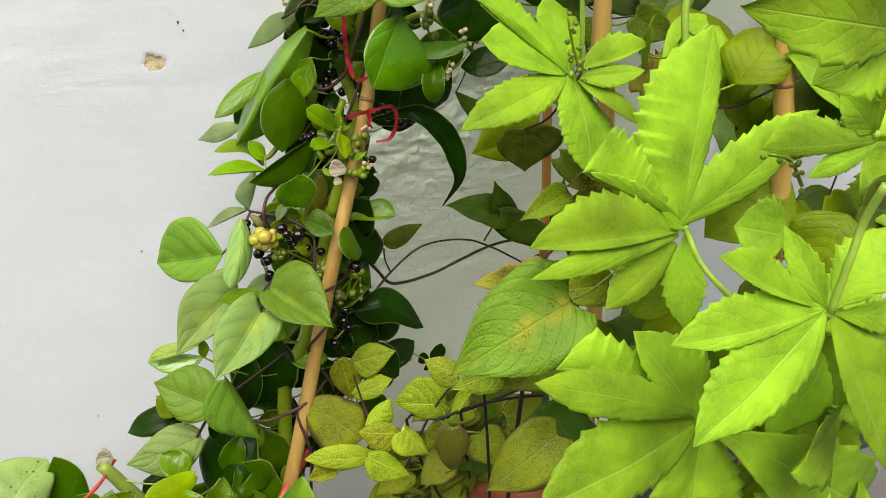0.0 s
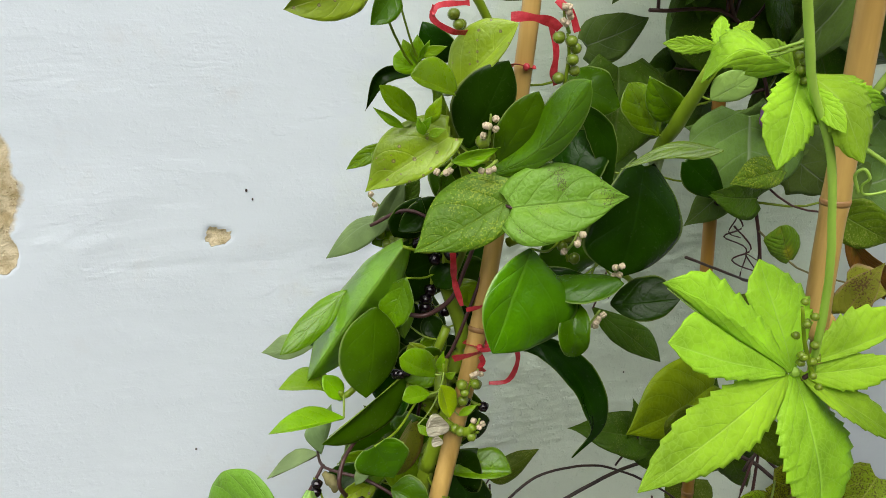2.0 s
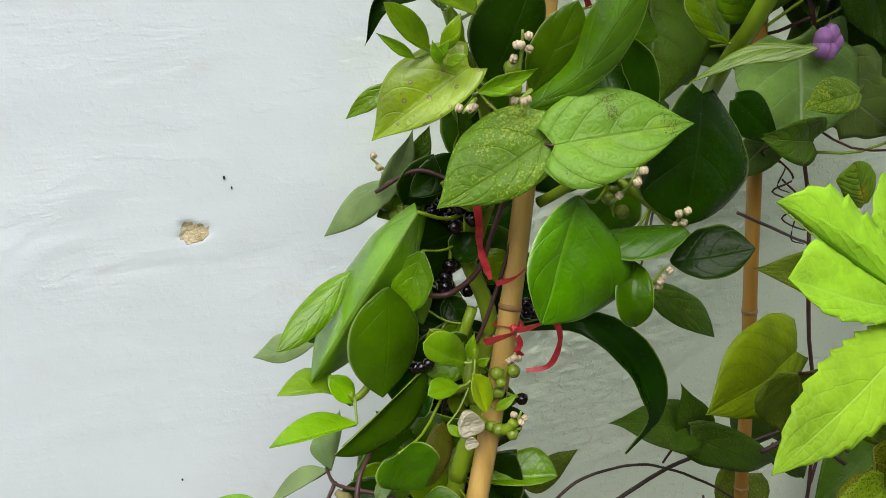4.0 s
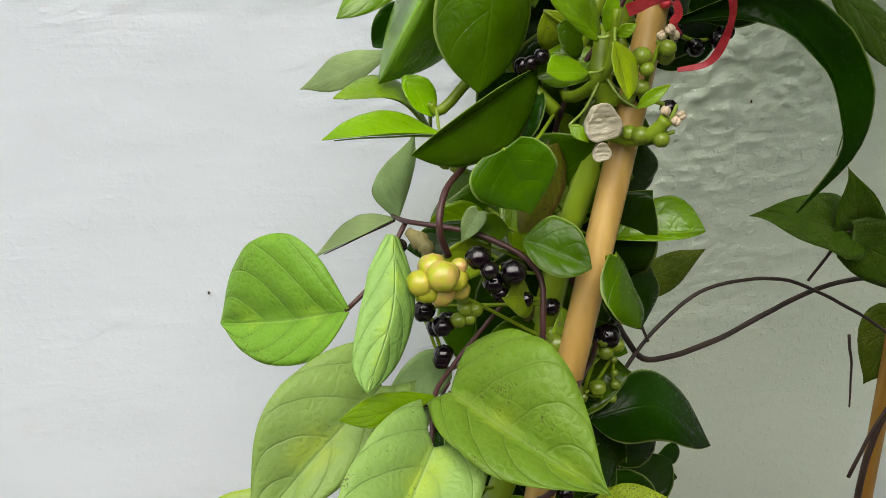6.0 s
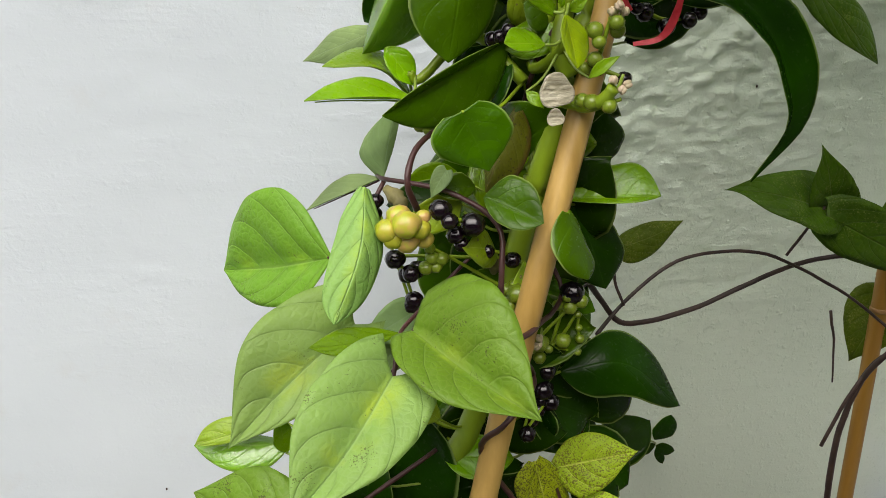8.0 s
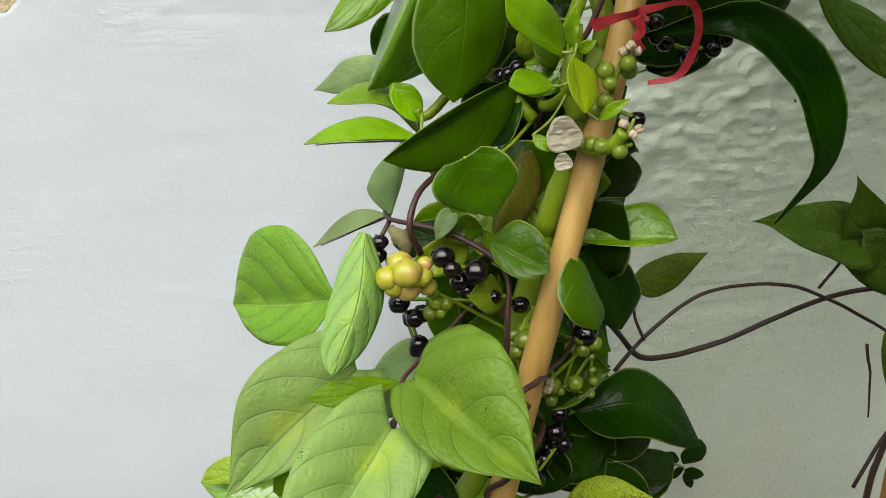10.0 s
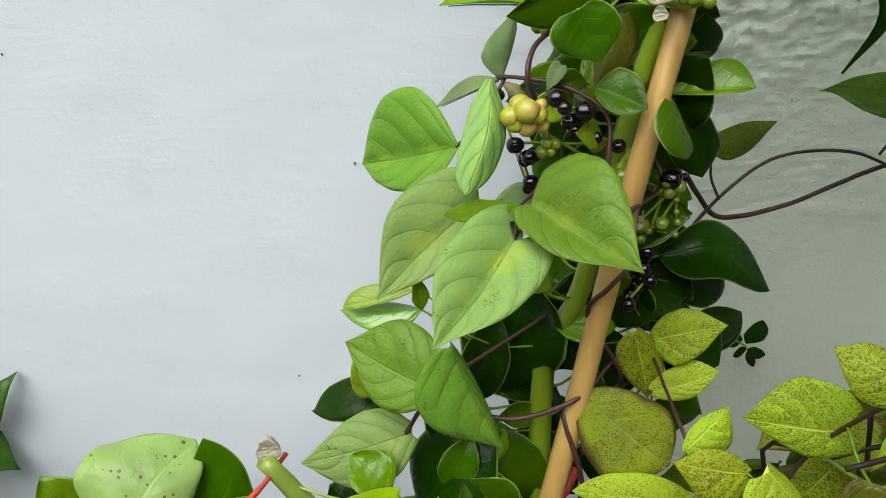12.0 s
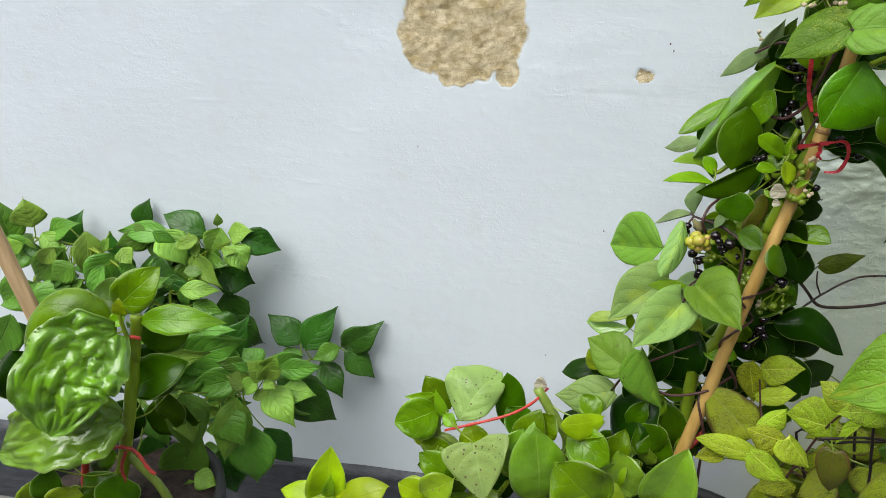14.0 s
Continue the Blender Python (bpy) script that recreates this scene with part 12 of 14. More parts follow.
leaf(lime, 'serrate', LIME, [(0.955, 0.471, 1.026), (0.835, 0.476, 1.036)], 0.100, (0.03, -0.68, 0.73), 0.15, 0.06)
leaf(lime, 'serrate', LIME, [(0.747, 0.735, 1.331), (0.666, 0.711, 1.328)], 0.071, (0.27, -0.93, 0.25), 0.15, 0.06)
leaf(lime, 'serrate', LIME_DEEP, [(0.989, 0.733, 1.332), (0.902, 0.772, 1.287)], 0.088, (-0.56, -0.50, 0.66), 0.15, 0.06)
leaf(lime, 'serrate', LIME_DEEP, [(1.097, 0.475, 0.570), (1.052, 0.437, 0.486)], 0.085, (-0.33, -0.78, 0.53), 0.15, 0.06)
leaf(lime, 'serrate', LIME_DEEP, [(0.916, 0.533, 0.858), (0.820, 0.545, 0.815)], 0.088, (-0.10, -0.99, -0.07), 0.15, 0.06)
leaf(lime, 'serrate', LIME_DEEP, [(0.880, 0.662, 0.723), (0.774, 0.676, 0.688)], 0.094, (-0.32, -0.61, 0.72), 0.15, 0.06)
leaf(lime, 'serrate', LIME_DEEP, [(0.825, 0.771, 0.859), (0.775, 0.793, 0.798)], 0.068, (-0.69, -0.63, 0.36), 0.15, 0.06)
leaf(lime, 'serrate', LIME_DEEP, [(0.807, 0.756, 1.123), (0.899, 0.721, 1.104)], 0.084, (-0.08, -0.63, 0.77), 0.15, 0.06)
leaf(lime, 'serrate', LIME, [(1.143, 0.797, 0.683), (1.056, 0.814, 0.659)], 0.076, (-0.32, -0.66, 0.68), 0.15, 0.06)
leaf(lime, 'serrate', LIME_DEEP, [(1.129, 0.563, 0.753), (1.182, 0.530, 0.660)], 0.093, (0.22, -0.88, 0.43), 0.15, 0.06)
leaf(oldvine, 'heart', OLD, [(1.022, 0.653, 1.246), (1.107, 0.626, 1.203)], 0.083, (0.04, -0.81, 0.59), 0.15, 0.06)
leaf(oldvine, 'heart', OLD, [(0.535, 0.965, 1.323), (0.459, 1.005, 1.243)], 0.098, (-0.75, -0.44, 0.49), 0.15, 0.06)
leaf(oldvine, 'heart', OLD, [(0.767, 0.608, 1.309), (0.658, 0.569, 1.282)], 0.099, (0.01, -0.58, 0.82), 0.15, 0.06)
leaf(oldvine, 'heart', OLD, [(0.848, 0.833, 1.307), (0.941, 0.814, 1.243)], 0.096, (0.39, -0.56, 0.73), 0.15, 0.06)
leaf(oldvine, 'heart', BEAN_DARK, [(0.567, 0.703, 1.420), (0.477, 0.687, 1.395)], 0.079, (0.01, -0.86, 0.51), 0.15, 0.06)
leaf(oldvine, 'heart', BEAN_DARK, [(0.727, 0.756, 1.412), (0.797, 0.740, 1.347)], 0.081, (0.24, -0.85, 0.46), 0.15, 0.06)
leaf(oldvine, 'heart', OLD, [(0.888, 0.942, 1.351), (0.970, 0.936, 1.334)], 0.070, (0.11, -0.65, 0.75), 0.15, 0.06)
leaf(oldvine, 'heart', BEAN_DARK, [(0.723, 0.752, 1.265), (0.787, 0.726, 1.195)], 0.082, (0.15, -0.87, 0.47), 0.15, 0.06)
leaf(oldvine, 'heart', OLD, [(0.802, 0.769, 1.256), (0.882, 0.802, 1.250)], 0.072, (0.31, -0.60, 0.74), 0.15, 0.06)
leaf(oldvine, 'heart', BEAN_DARK, [(0.655, 0.915, 1.479), (0.556, 0.950, 1.443)], 0.093, (-0.45, -0.64, 0.61), 0.15, 0.06)
leaf(oldvine, 'heart', OLD, [(0.699, 0.625, 1.426), (0.767, 0.597, 1.378)], 0.073, (0.14, -0.76, 0.64), 0.15, 0.06)
leaf(oldvine, 'heart', OLD, [(0.715, 0.841, 1.329), (0.793, 0.873, 1.333)], 0.070, (0.28, -0.78, 0.55), 0.15, 0.06)
leaf(oldvine, 'heart', BEAN_DARK, [(0.616, 0.645, 1.296), (0.609, 0.728, 1.319)], 0.072, (-0.53, -0.26, 0.80), 0.15, 0.06)
leaf(oldvine, 'heart', OLD, [(0.794, 0.753, 1.271), (0.883, 0.756, 1.183)], 0.104, (0.05, -1.00, 0.02), 0.15, 0.06)
leaf(oldvine, 'heart', OLD, [(0.517, 0.886, 1.405), (0.636, 0.910, 1.366)], 0.106, (0.30, -0.87, 0.38), 0.15, 0.06)
leaf(oldvine, 'heart', BEAN_DARK, [(0.558, 0.625, 1.413), (0.646, 0.687, 1.413)], 0.089, (0.56, -0.79, 0.24), 0.15, 0.06)
leaf(oldvine, 'heart', OLD, [(0.408, 0.785, 1.248), (0.419, 0.734, 1.134)], 0.104, (0.17, -0.89, 0.42), 0.15, 0.06)
leaf(oldvine, 'heart', OLD, [(0.677, 0.763, 1.332), (0.664, 0.873, 1.355)], 0.094, (0.13, -0.19, 0.97), 0.15, 0.06)
leaf(oldvine, 'heart', BEAN_DARK, [(0.498, 0.905, 1.472), (0.424, 0.894, 1.419)], 0.076, (-0.15, -0.91, 0.38), 0.15, 0.06)
leaf(oldvine, 'heart', BEAN_DARK, [(0.732, 0.732, 1.446), (0.636, 0.732, 1.400)], 0.089, (-0.32, -0.67, 0.67), 0.15, 0.06)
leaf(oldvine, 'heart', OLD, [(0.966, 0.889, 1.341), (0.918, 0.863, 1.255)], 0.084, (-0.31, -0.84, 0.43), 0.15, 0.06)
leaf(oldvine, 'heart', OLD, [(0.416, 0.799, 1.461), (0.505, 0.762, 1.479)], 0.082, (-0.38, -0.92, -0.06), 0.15, 0.06)
leaf(oldvine, 'heart', OLD, [(1.074, 0.968, 1.125), (1.159, 0.977, 1.105)], 0.074, (0.23, -0.72, 0.66), 0.15, 0.06)
leaf(oldvine, 'heart', BEAN_DARK, [(0.844, 0.753, 0.934), (0.898, 0.727, 0.878)], 0.069, (0.39, -0.63, 0.67), 0.15, 0.06)
leaf(oldvine, 'heart', BEAN_DARK, [(0.876, 0.763, 1.048), (0.804, 0.777, 0.979)], 0.083, (-0.61, -0.60, 0.52), 0.15, 0.06)
leaf(oldvine, 'heart', OLD, [(1.089, 0.815, 1.182), (0.999, 0.846, 1.106)], 0.102, (-0.61, -0.65, 0.45), 0.15, 0.06)
leaf(oldvine, 'heart', BEAN_DARK, [(0.814, 0.791, 0.726), (0.842, 0.769, 0.651)], 0.070, (-0.42, -0.90, 0.10), 0.15, 0.06)
leaf(oldvine, 'heart', OLD, [(1.079, 0.815, 0.913), (1.171, 0.862, 0.899)], 0.087, (0.35, -0.41, 0.84), 0.15, 0.06)
leaf(oldvine, 'heart', OLD, [(0.840, 0.775, 1.049), (0.811, 0.811, 0.929)], 0.107, (-0.68, -0.73, -0.05), 0.15, 0.06)
leaf(oldvine, 'heart', OLD, [(1.081, 0.788, 1.183), (1.192, 0.779, 1.148)], 0.097, (0.16, -0.69, 0.71), 0.15, 0.06)
leaf(oldvine, 'heart', OLD, [(1.032, 0.968, 0.877), (1.118, 0.990, 0.830)], 0.084, (0.51, -0.48, 0.71), 0.15, 0.06)
leaf(oldvine, 'heart', OLD, [(0.763, 0.811, 0.884), (0.766, 0.807, 0.774)], 0.092, (-0.27, -0.96, 0.03), 0.15, 0.06)
leaf(oldvine, 'heart', BEAN_DARK, [(0.992, 0.878, 0.667), (1.097, 0.835, 0.648)], 0.096, (-0.15, -0.68, 0.72), 0.15, 0.06)
leaf(oldvine, 'heart', BEAN_DARK, [(1.035, 0.956, 0.981), (0.945, 0.976, 0.962)], 0.078, (-0.30, -0.61, 0.73), 0.15, 0.06)
leaf(oldvine, 'heart', BEAN_DARK, [(0.899, 0.819, 1.102), (0.844, 0.787, 1.040)], 0.074, (-0.05, -0.87, 0.49), 0.15, 0.06)
leaf(oldvine, 'heart', BEAN_DARK, [(0.837, 0.969, 0.555), (0.754, 0.973, 0.490)], 0.088, (-0.47, -0.69, 0.56), 0.15, 0.06)
leaf(oldvine, 'heart', OLD, [(1.096, 0.813, 0.737), (1.200, 0.860, 0.694)], 0.102, (0.53, -0.68, 0.51), 0.15, 0.06)
leaf(oldvine, 'heart', OLD, [(0.811, 0.853, 0.796), (0.914, 0.877, 0.771)], 0.091, (0.31, -0.59, 0.74), 0.15, 0.06)
stem(oldvine, 'stem', [(0.487, 0.830, 1.112), (0.439, 0.820, 1.215), (0.512, 0.780, 1.240)], 0.0018, 0.0014, STEM_PURPLE)
stem(oldvine, 'stem', [(0.500, 0.840, 1.150), (0.600, 0.820, 1.330), (0.850, 0.820, 1.360), (1.050, 0.860, 1.000), (1.000, 0.880, 0.500)], 0.0020, 0.0016, STEM_PURPLE)
stem(lime, 'stem', [(0.446, 0.668, 1.060), (0.600, 0.620, 1.300), (0.850, 0.620, 1.250), (1.000, 0.620, 0.900), (0.950, 0.620, 0.500)], 0.0026, 0.0020, STEM_LIME)
leaf(bigspin, 'ovate', YELLOWG, [(-0.440, 0.620, 0.716), (-0.434, 0.615, 0.741)], 0.017, (0.22, -0.95, -0.23), 0.16, 0.13)

# young shoots
leaf(spinach, 'lance', YOUNG, [(0.226, 0.762, 1.052), (0.231, 0.755, 1.063)], 0.006, (-0.54, -0.80, -0.27), 0.24, 0.12, foot=(0.249, 0.790, 1.060), crinkle=0.4)
leaf(spinach, 'lance', YOUNG, [(0.228, 0.760, 1.051), (0.223, 0.757, 1.063)], 0.006, (-0.39, -0.84, -0.38), 0.09, 0.11, foot=(0.249, 0.790, 1.059), crinkle=0.4)
leaf(spinach, 'lance', YOUNG, [(0.230, 0.758, 1.051), (0.238, 0.750, 1.056)], 0.006, (-0.71, -0.70, 0.10), 0.08, 0.09, foot=(0.250, 0.790, 1.058), crinkle=0.4)
leaf(spinach, 'ovate', YOUNG, [(0.226, 0.772, 1.089), (0.218, 0.772, 1.105)], 0.009, (-0.30, -0.94, -0.15), 0.21, 0.10, foot=(0.243, 0.790, 1.076), crinkle=0.4)
leaf(spinach, 'lance', YOUNG, [(0.228, 0.770, 1.094), (0.232, 0.765, 1.105)], 0.006, (-0.13, -0.92, -0.37), 0.19, 0.09, foot=(0.243, 0.790, 1.076), crinkle=0.4)
leaf(spinach, 'lance', SPINACH_MID, [(0.214, 0.790, 1.040), (0.188, 0.800, 1.022)], 0.011, (-0.48, -0.84, 0.25), 0.27, 0.15, foot=(0.252, 0.790, 1.053), crinkle=0.4)
leaf(spinach, 'lance', SPINACH_MID, [(0.239, 0.775, 1.078), (0.245, 0.770, 1.057)], 0.008, (-0.61, -0.80, 0.02), 0.11, 0.08, foot=(0.243, 0.790, 1.076), crinkle=0.4)
leaf(spinach, 'lance', YOUNG, [(0.229, 0.765, 1.083), (0.236, 0.760, 1.091)], 0.006, (-0.29, -0.90, -0.32), 0.17, 0.06, foot=(0.243, 0.790, 1.076), crinkle=0.4)
leaf(pepper, 'pepper', PEPPER_YOUNG, [(-0.346, 0.748, 0.563), (-0.333, 0.742, 0.592)], 0.017, (0.31, -0.90, -0.31), 0.16, 0.11, foot=(-0.356, 0.770, 0.554), crinkle=0.6)
leaf(pepper, 'pepper', PEPPER_YOUNG, [(-0.344, 0.748, 0.563), (-0.318, 0.742, 0.581)], 0.019, (-0.16, -0.98, -0.09), 0.19, 0.08, foot=(-0.356, 0.770, 0.554), crinkle=0.6)
leaf(pepper, 'pepper', PEPPER_YOUNG, [(-0.352, 0.748, 0.558), (-0.367, 0.742, 0.571)], 0.017, (0.68, -0.50, 0.54), 0.15, 0.07, foot=(-0.356, 0.770, 0.554), crinkle=0.6)
leaf(pepper, 'pepper', PEPPER_YOUNG, [(-0.347, 0.746, 0.558), (-0.330, 0.740, 0.551)], 0.017, (0.06, -0.67, 0.74), 0.12, 0.11, foot=(-0.356, 0.770, 0.554), crinkle=0.6)
leaf(pepper, 'pepper', PEPPER_YOUNG, [(-0.361, 0.750, 0.540), (-0.349, 0.745, 0.525)], 0.023, (0.41, -0.70, 0.58), 0.10, 0.06, foot=(-0.357, 0.771, 0.553), crinkle=0.6)
leaf(pepper, 'pepper', PEPPER, [(-0.325, 0.780, 0.515), (-0.297, 0.785, 0.482)], 0.035, (0.62, -0.66, 0.42), 0.27, 0.07, foot=(-0.359, 0.772, 0.552), crinkle=0.6)
leaf(pepper, 'pepper', PEPPER, [(-0.509, 0.800, 0.581), (-0.399, 0.790, 0.603)], 0.046, (-0.19, -0.77, 0.61), 0.24, 0.08, crinkle=0.6)
leaf(pepper, 'pepper', PEPPER_YOUNG, [(-0.524, 0.760, 0.559), (-0.422, 0.750, 0.590)], 0.048, (-0.17, -0.95, 0.25), 0.25, 0.08, crinkle=0.6)
leaf(pepper, 'pepper', PEPPER, [(-0.525, 0.770, 0.539), (-0.427, 0.760, 0.539)], 0.045, (-0.08, -0.83, 0.55), 0.21, 0.09, crinkle=0.6)
leaf(pepper, 'pepper', PEPPER, [(-0.634, 0.900, 0.570), (-0.559, 0.900, 0.615)], 0.045, (-0.16, -0.95, 0.27), 0.26, 0.08, foot=(-0.630, 0.931, 0.565), crinkle=0.6)
leaf(pepper, 'pepper', PEPPER_YOUNG, [(-0.782, 0.940, 0.627), (-0.807, 0.930, 0.600)], 0.032, (0.37, -0.93, -0.00), 0.12, 0.15, foot=(-0.779, 0.961, 0.624), crinkle=0.6)
leaf(pepper, 'pepper', PEPPER_YOUNG, [(-0.853, 0.940, 0.612), (-0.866, 0.940, 0.641)], 0.039, (0.47, -0.86, 0.20), 0.23, 0.06, crinkle=0.6)
leaf(pepper, 'pepper', PEPPER, [(-0.745, 0.930, 0.605), (-0.785, 0.920, 0.576)], 0.043, (0.15, -0.98, 0.13), 0.09, 0.05, foot=(-0.740, 0.955, 0.621), crinkle=0.6)
leaf(pepper, 'pepper', PEPPER_YOUNG, [(-0.660, 0.940, 0.636), (-0.639, 0.930, 0.613)], 0.032, (0.19, -0.82, 0.54), 0.25, 0.10, crinkle=0.6)
leaf(mottled, 'heart', MOTTLE_PALE, [(0.420, 0.580, 0.838), (0.389, 0.575, 0.817)], 0.031, (-0.10, -0.93, 0.36), 0.12, 0.11)
leaf(mottled, 'lobed', DRY, [(0.425, 0.600, 0.877), (0.383, 0.600, 0.867)], 0.031, (-0.05, -0.98, 0.19), 0.12, 0.13)
leaf(mottled, 'heart', MOTTLE, [(0.454, 0.600, 0.875), (0.430, 0.600, 0.842)], 0.030, (-0.58, -0.70, 0.42), 0.12, 0.12)
leaf(mottled, 'heart', MOTTLE_DULL, [(0.328, 0.550, 0.753), (0.284, 0.550, 0.753)], 0.033, (-0.01, -0.92, 0.38), 0.12, 0.15, foot=(0.363, 0.558, 0.760))
leaf(mottled, 'heart', MOTTLE, [(0.325, 0.570, 0.774), (0.299, 0.580, 0.784)], 0.025, (-0.32, -0.94, 0.12), 0.12, 0.06, foot=(0.359, 0.572, 0.779))
leaf(mottled, 'heart', MOTTLE, [(0.305, 0.550, 0.738), (0.271, 0.560, 0.724)], 0.028, (-0.45, -0.64, 0.62), 0.12, 0.06)
leaf(mottled, 'heart', MOTTLE_PALE, [(0.405, 0.550, 0.810), (0.429, 0.550, 0.831)], 0.030, (-0.58, -0.47, 0.66), 0.12, 0.10, foot=(0.359, 0.571, 0.778))

# pepper leaves deep inside, the shade among them put into their dark skin
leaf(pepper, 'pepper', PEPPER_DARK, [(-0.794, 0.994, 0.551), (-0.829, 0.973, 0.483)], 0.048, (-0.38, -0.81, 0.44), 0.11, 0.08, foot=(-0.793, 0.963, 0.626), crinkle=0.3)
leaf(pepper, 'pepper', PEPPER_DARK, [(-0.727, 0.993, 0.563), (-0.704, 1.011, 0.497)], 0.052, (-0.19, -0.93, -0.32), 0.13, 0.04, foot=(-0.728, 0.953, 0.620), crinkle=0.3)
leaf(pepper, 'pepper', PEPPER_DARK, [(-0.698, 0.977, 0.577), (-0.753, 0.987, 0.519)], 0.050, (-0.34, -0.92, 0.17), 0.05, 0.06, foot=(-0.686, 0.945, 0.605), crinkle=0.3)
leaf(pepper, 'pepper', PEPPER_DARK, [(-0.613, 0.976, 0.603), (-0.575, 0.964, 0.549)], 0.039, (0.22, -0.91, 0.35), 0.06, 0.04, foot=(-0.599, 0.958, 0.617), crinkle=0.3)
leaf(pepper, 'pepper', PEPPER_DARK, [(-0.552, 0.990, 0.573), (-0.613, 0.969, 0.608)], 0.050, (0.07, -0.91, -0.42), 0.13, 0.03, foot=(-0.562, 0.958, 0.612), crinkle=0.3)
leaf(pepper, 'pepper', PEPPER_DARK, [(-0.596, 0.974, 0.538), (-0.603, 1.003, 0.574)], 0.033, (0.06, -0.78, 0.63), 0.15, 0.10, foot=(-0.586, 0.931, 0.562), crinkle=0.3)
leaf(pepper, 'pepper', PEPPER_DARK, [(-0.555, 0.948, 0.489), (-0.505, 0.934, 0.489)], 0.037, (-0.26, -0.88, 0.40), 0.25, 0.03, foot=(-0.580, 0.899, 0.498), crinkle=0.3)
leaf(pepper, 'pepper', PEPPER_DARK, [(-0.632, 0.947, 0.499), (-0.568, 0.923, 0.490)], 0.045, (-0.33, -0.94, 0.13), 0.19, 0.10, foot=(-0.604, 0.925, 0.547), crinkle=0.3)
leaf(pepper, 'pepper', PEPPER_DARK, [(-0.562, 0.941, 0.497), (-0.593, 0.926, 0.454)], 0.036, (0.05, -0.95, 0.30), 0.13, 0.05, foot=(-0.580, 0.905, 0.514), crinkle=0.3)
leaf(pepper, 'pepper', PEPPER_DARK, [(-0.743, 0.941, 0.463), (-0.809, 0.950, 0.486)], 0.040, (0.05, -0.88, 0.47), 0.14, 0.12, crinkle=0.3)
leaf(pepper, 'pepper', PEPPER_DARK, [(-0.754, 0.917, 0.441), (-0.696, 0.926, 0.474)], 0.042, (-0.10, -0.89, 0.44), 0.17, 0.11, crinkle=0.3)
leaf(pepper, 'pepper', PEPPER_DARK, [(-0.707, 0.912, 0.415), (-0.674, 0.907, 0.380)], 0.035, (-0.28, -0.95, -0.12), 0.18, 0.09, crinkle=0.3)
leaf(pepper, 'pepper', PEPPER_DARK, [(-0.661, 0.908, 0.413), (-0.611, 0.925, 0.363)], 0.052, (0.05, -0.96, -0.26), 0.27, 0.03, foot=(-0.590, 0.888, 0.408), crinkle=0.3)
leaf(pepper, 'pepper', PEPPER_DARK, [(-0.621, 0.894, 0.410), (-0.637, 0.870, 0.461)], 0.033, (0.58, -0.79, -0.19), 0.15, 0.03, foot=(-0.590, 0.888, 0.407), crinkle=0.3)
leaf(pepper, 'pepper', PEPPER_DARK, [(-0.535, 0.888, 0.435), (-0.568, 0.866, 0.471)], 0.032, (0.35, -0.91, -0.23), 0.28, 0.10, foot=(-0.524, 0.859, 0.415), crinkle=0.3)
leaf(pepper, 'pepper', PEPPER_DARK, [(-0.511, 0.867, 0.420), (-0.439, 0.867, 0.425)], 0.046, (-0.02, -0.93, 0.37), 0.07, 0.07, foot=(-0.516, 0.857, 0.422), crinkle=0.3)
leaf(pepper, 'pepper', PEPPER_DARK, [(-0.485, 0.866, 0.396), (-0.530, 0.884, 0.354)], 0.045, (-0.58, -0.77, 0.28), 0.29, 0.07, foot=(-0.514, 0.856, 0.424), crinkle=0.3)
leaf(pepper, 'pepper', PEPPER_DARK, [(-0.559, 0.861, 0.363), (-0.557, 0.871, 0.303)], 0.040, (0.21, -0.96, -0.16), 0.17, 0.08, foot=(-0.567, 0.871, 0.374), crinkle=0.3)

# speckled leaves and crossing stems at the further canes
leaf(mottled, 'heart', MOTTLE_DARK, [(0.441, 0.660, 0.812), (0.396, 0.655, 0.795)], 0.027, (-0.21, -0.65, 0.73), 0.10, 0.14)
leaf(mottled, 'heart', MOTTLE_DARK, [(0.452, 0.670, 0.822), (0.499, 0.668, 0.799)], 0.032, (0.06, -0.98, 0.20), 0.13, 0.13, foot=(0.401, 0.620, 0.812))
leaf(mottled, 'heart', MOTTLE, [(0.466, 0.670, 0.771), (0.435, 0.670, 0.760)], 0.020, (-0.25, -0.65, 0.71), 0.08, 0.08)
leaf(oldvine, 'heart', BEAN_SPECK, [(0.441, 0.700, 0.856), (0.504, 0.690, 0.806)], 0.026, (-0.14, -0.99, 0.02), 0.18, 0.13)
stem(oldvine, 'stem', [(0.457, 0.800, 0.592), (0.473, 0.800, 0.634), (0.494, 0.800, 0.659), (0.519, 0.790, 0.658), (0.526, 0.780, 0.686)], 0.0013, 0.0011, STEM_DARK)
stem(oldvine, 'stem', [(0.495, 0.800, 0.738), (0.516, 0.790, 0.750), (0.537, 0.780, 0.742), (0.550, 0.770, 0.731)], 0.0020, 0.0016, STEM_DARK)
stem(oldvine, 'stem', [(0.509, 0.790, 0.770), (0.534, 0.780, 0.757), (0.551, 0.770, 0.742)], 0.0015, 0.0013, STEM_DARK)
stem(oldvine, 'stem', [(0.550, 0.780, 0.769), (0.534, 0.780, 0.751), (0.526, 0.780, 0.737)], 0.0017, 0.0015, STEM_DARK)
stem(oldvine, 'stem', [(0.536, 0.760, 0.583), (0.527, 0.765, 0.647), (0.517, 0.770, 0.702), (0.534, 0.780, 0.751)], 0.0014, 0.0012, STEM_PURPLE)

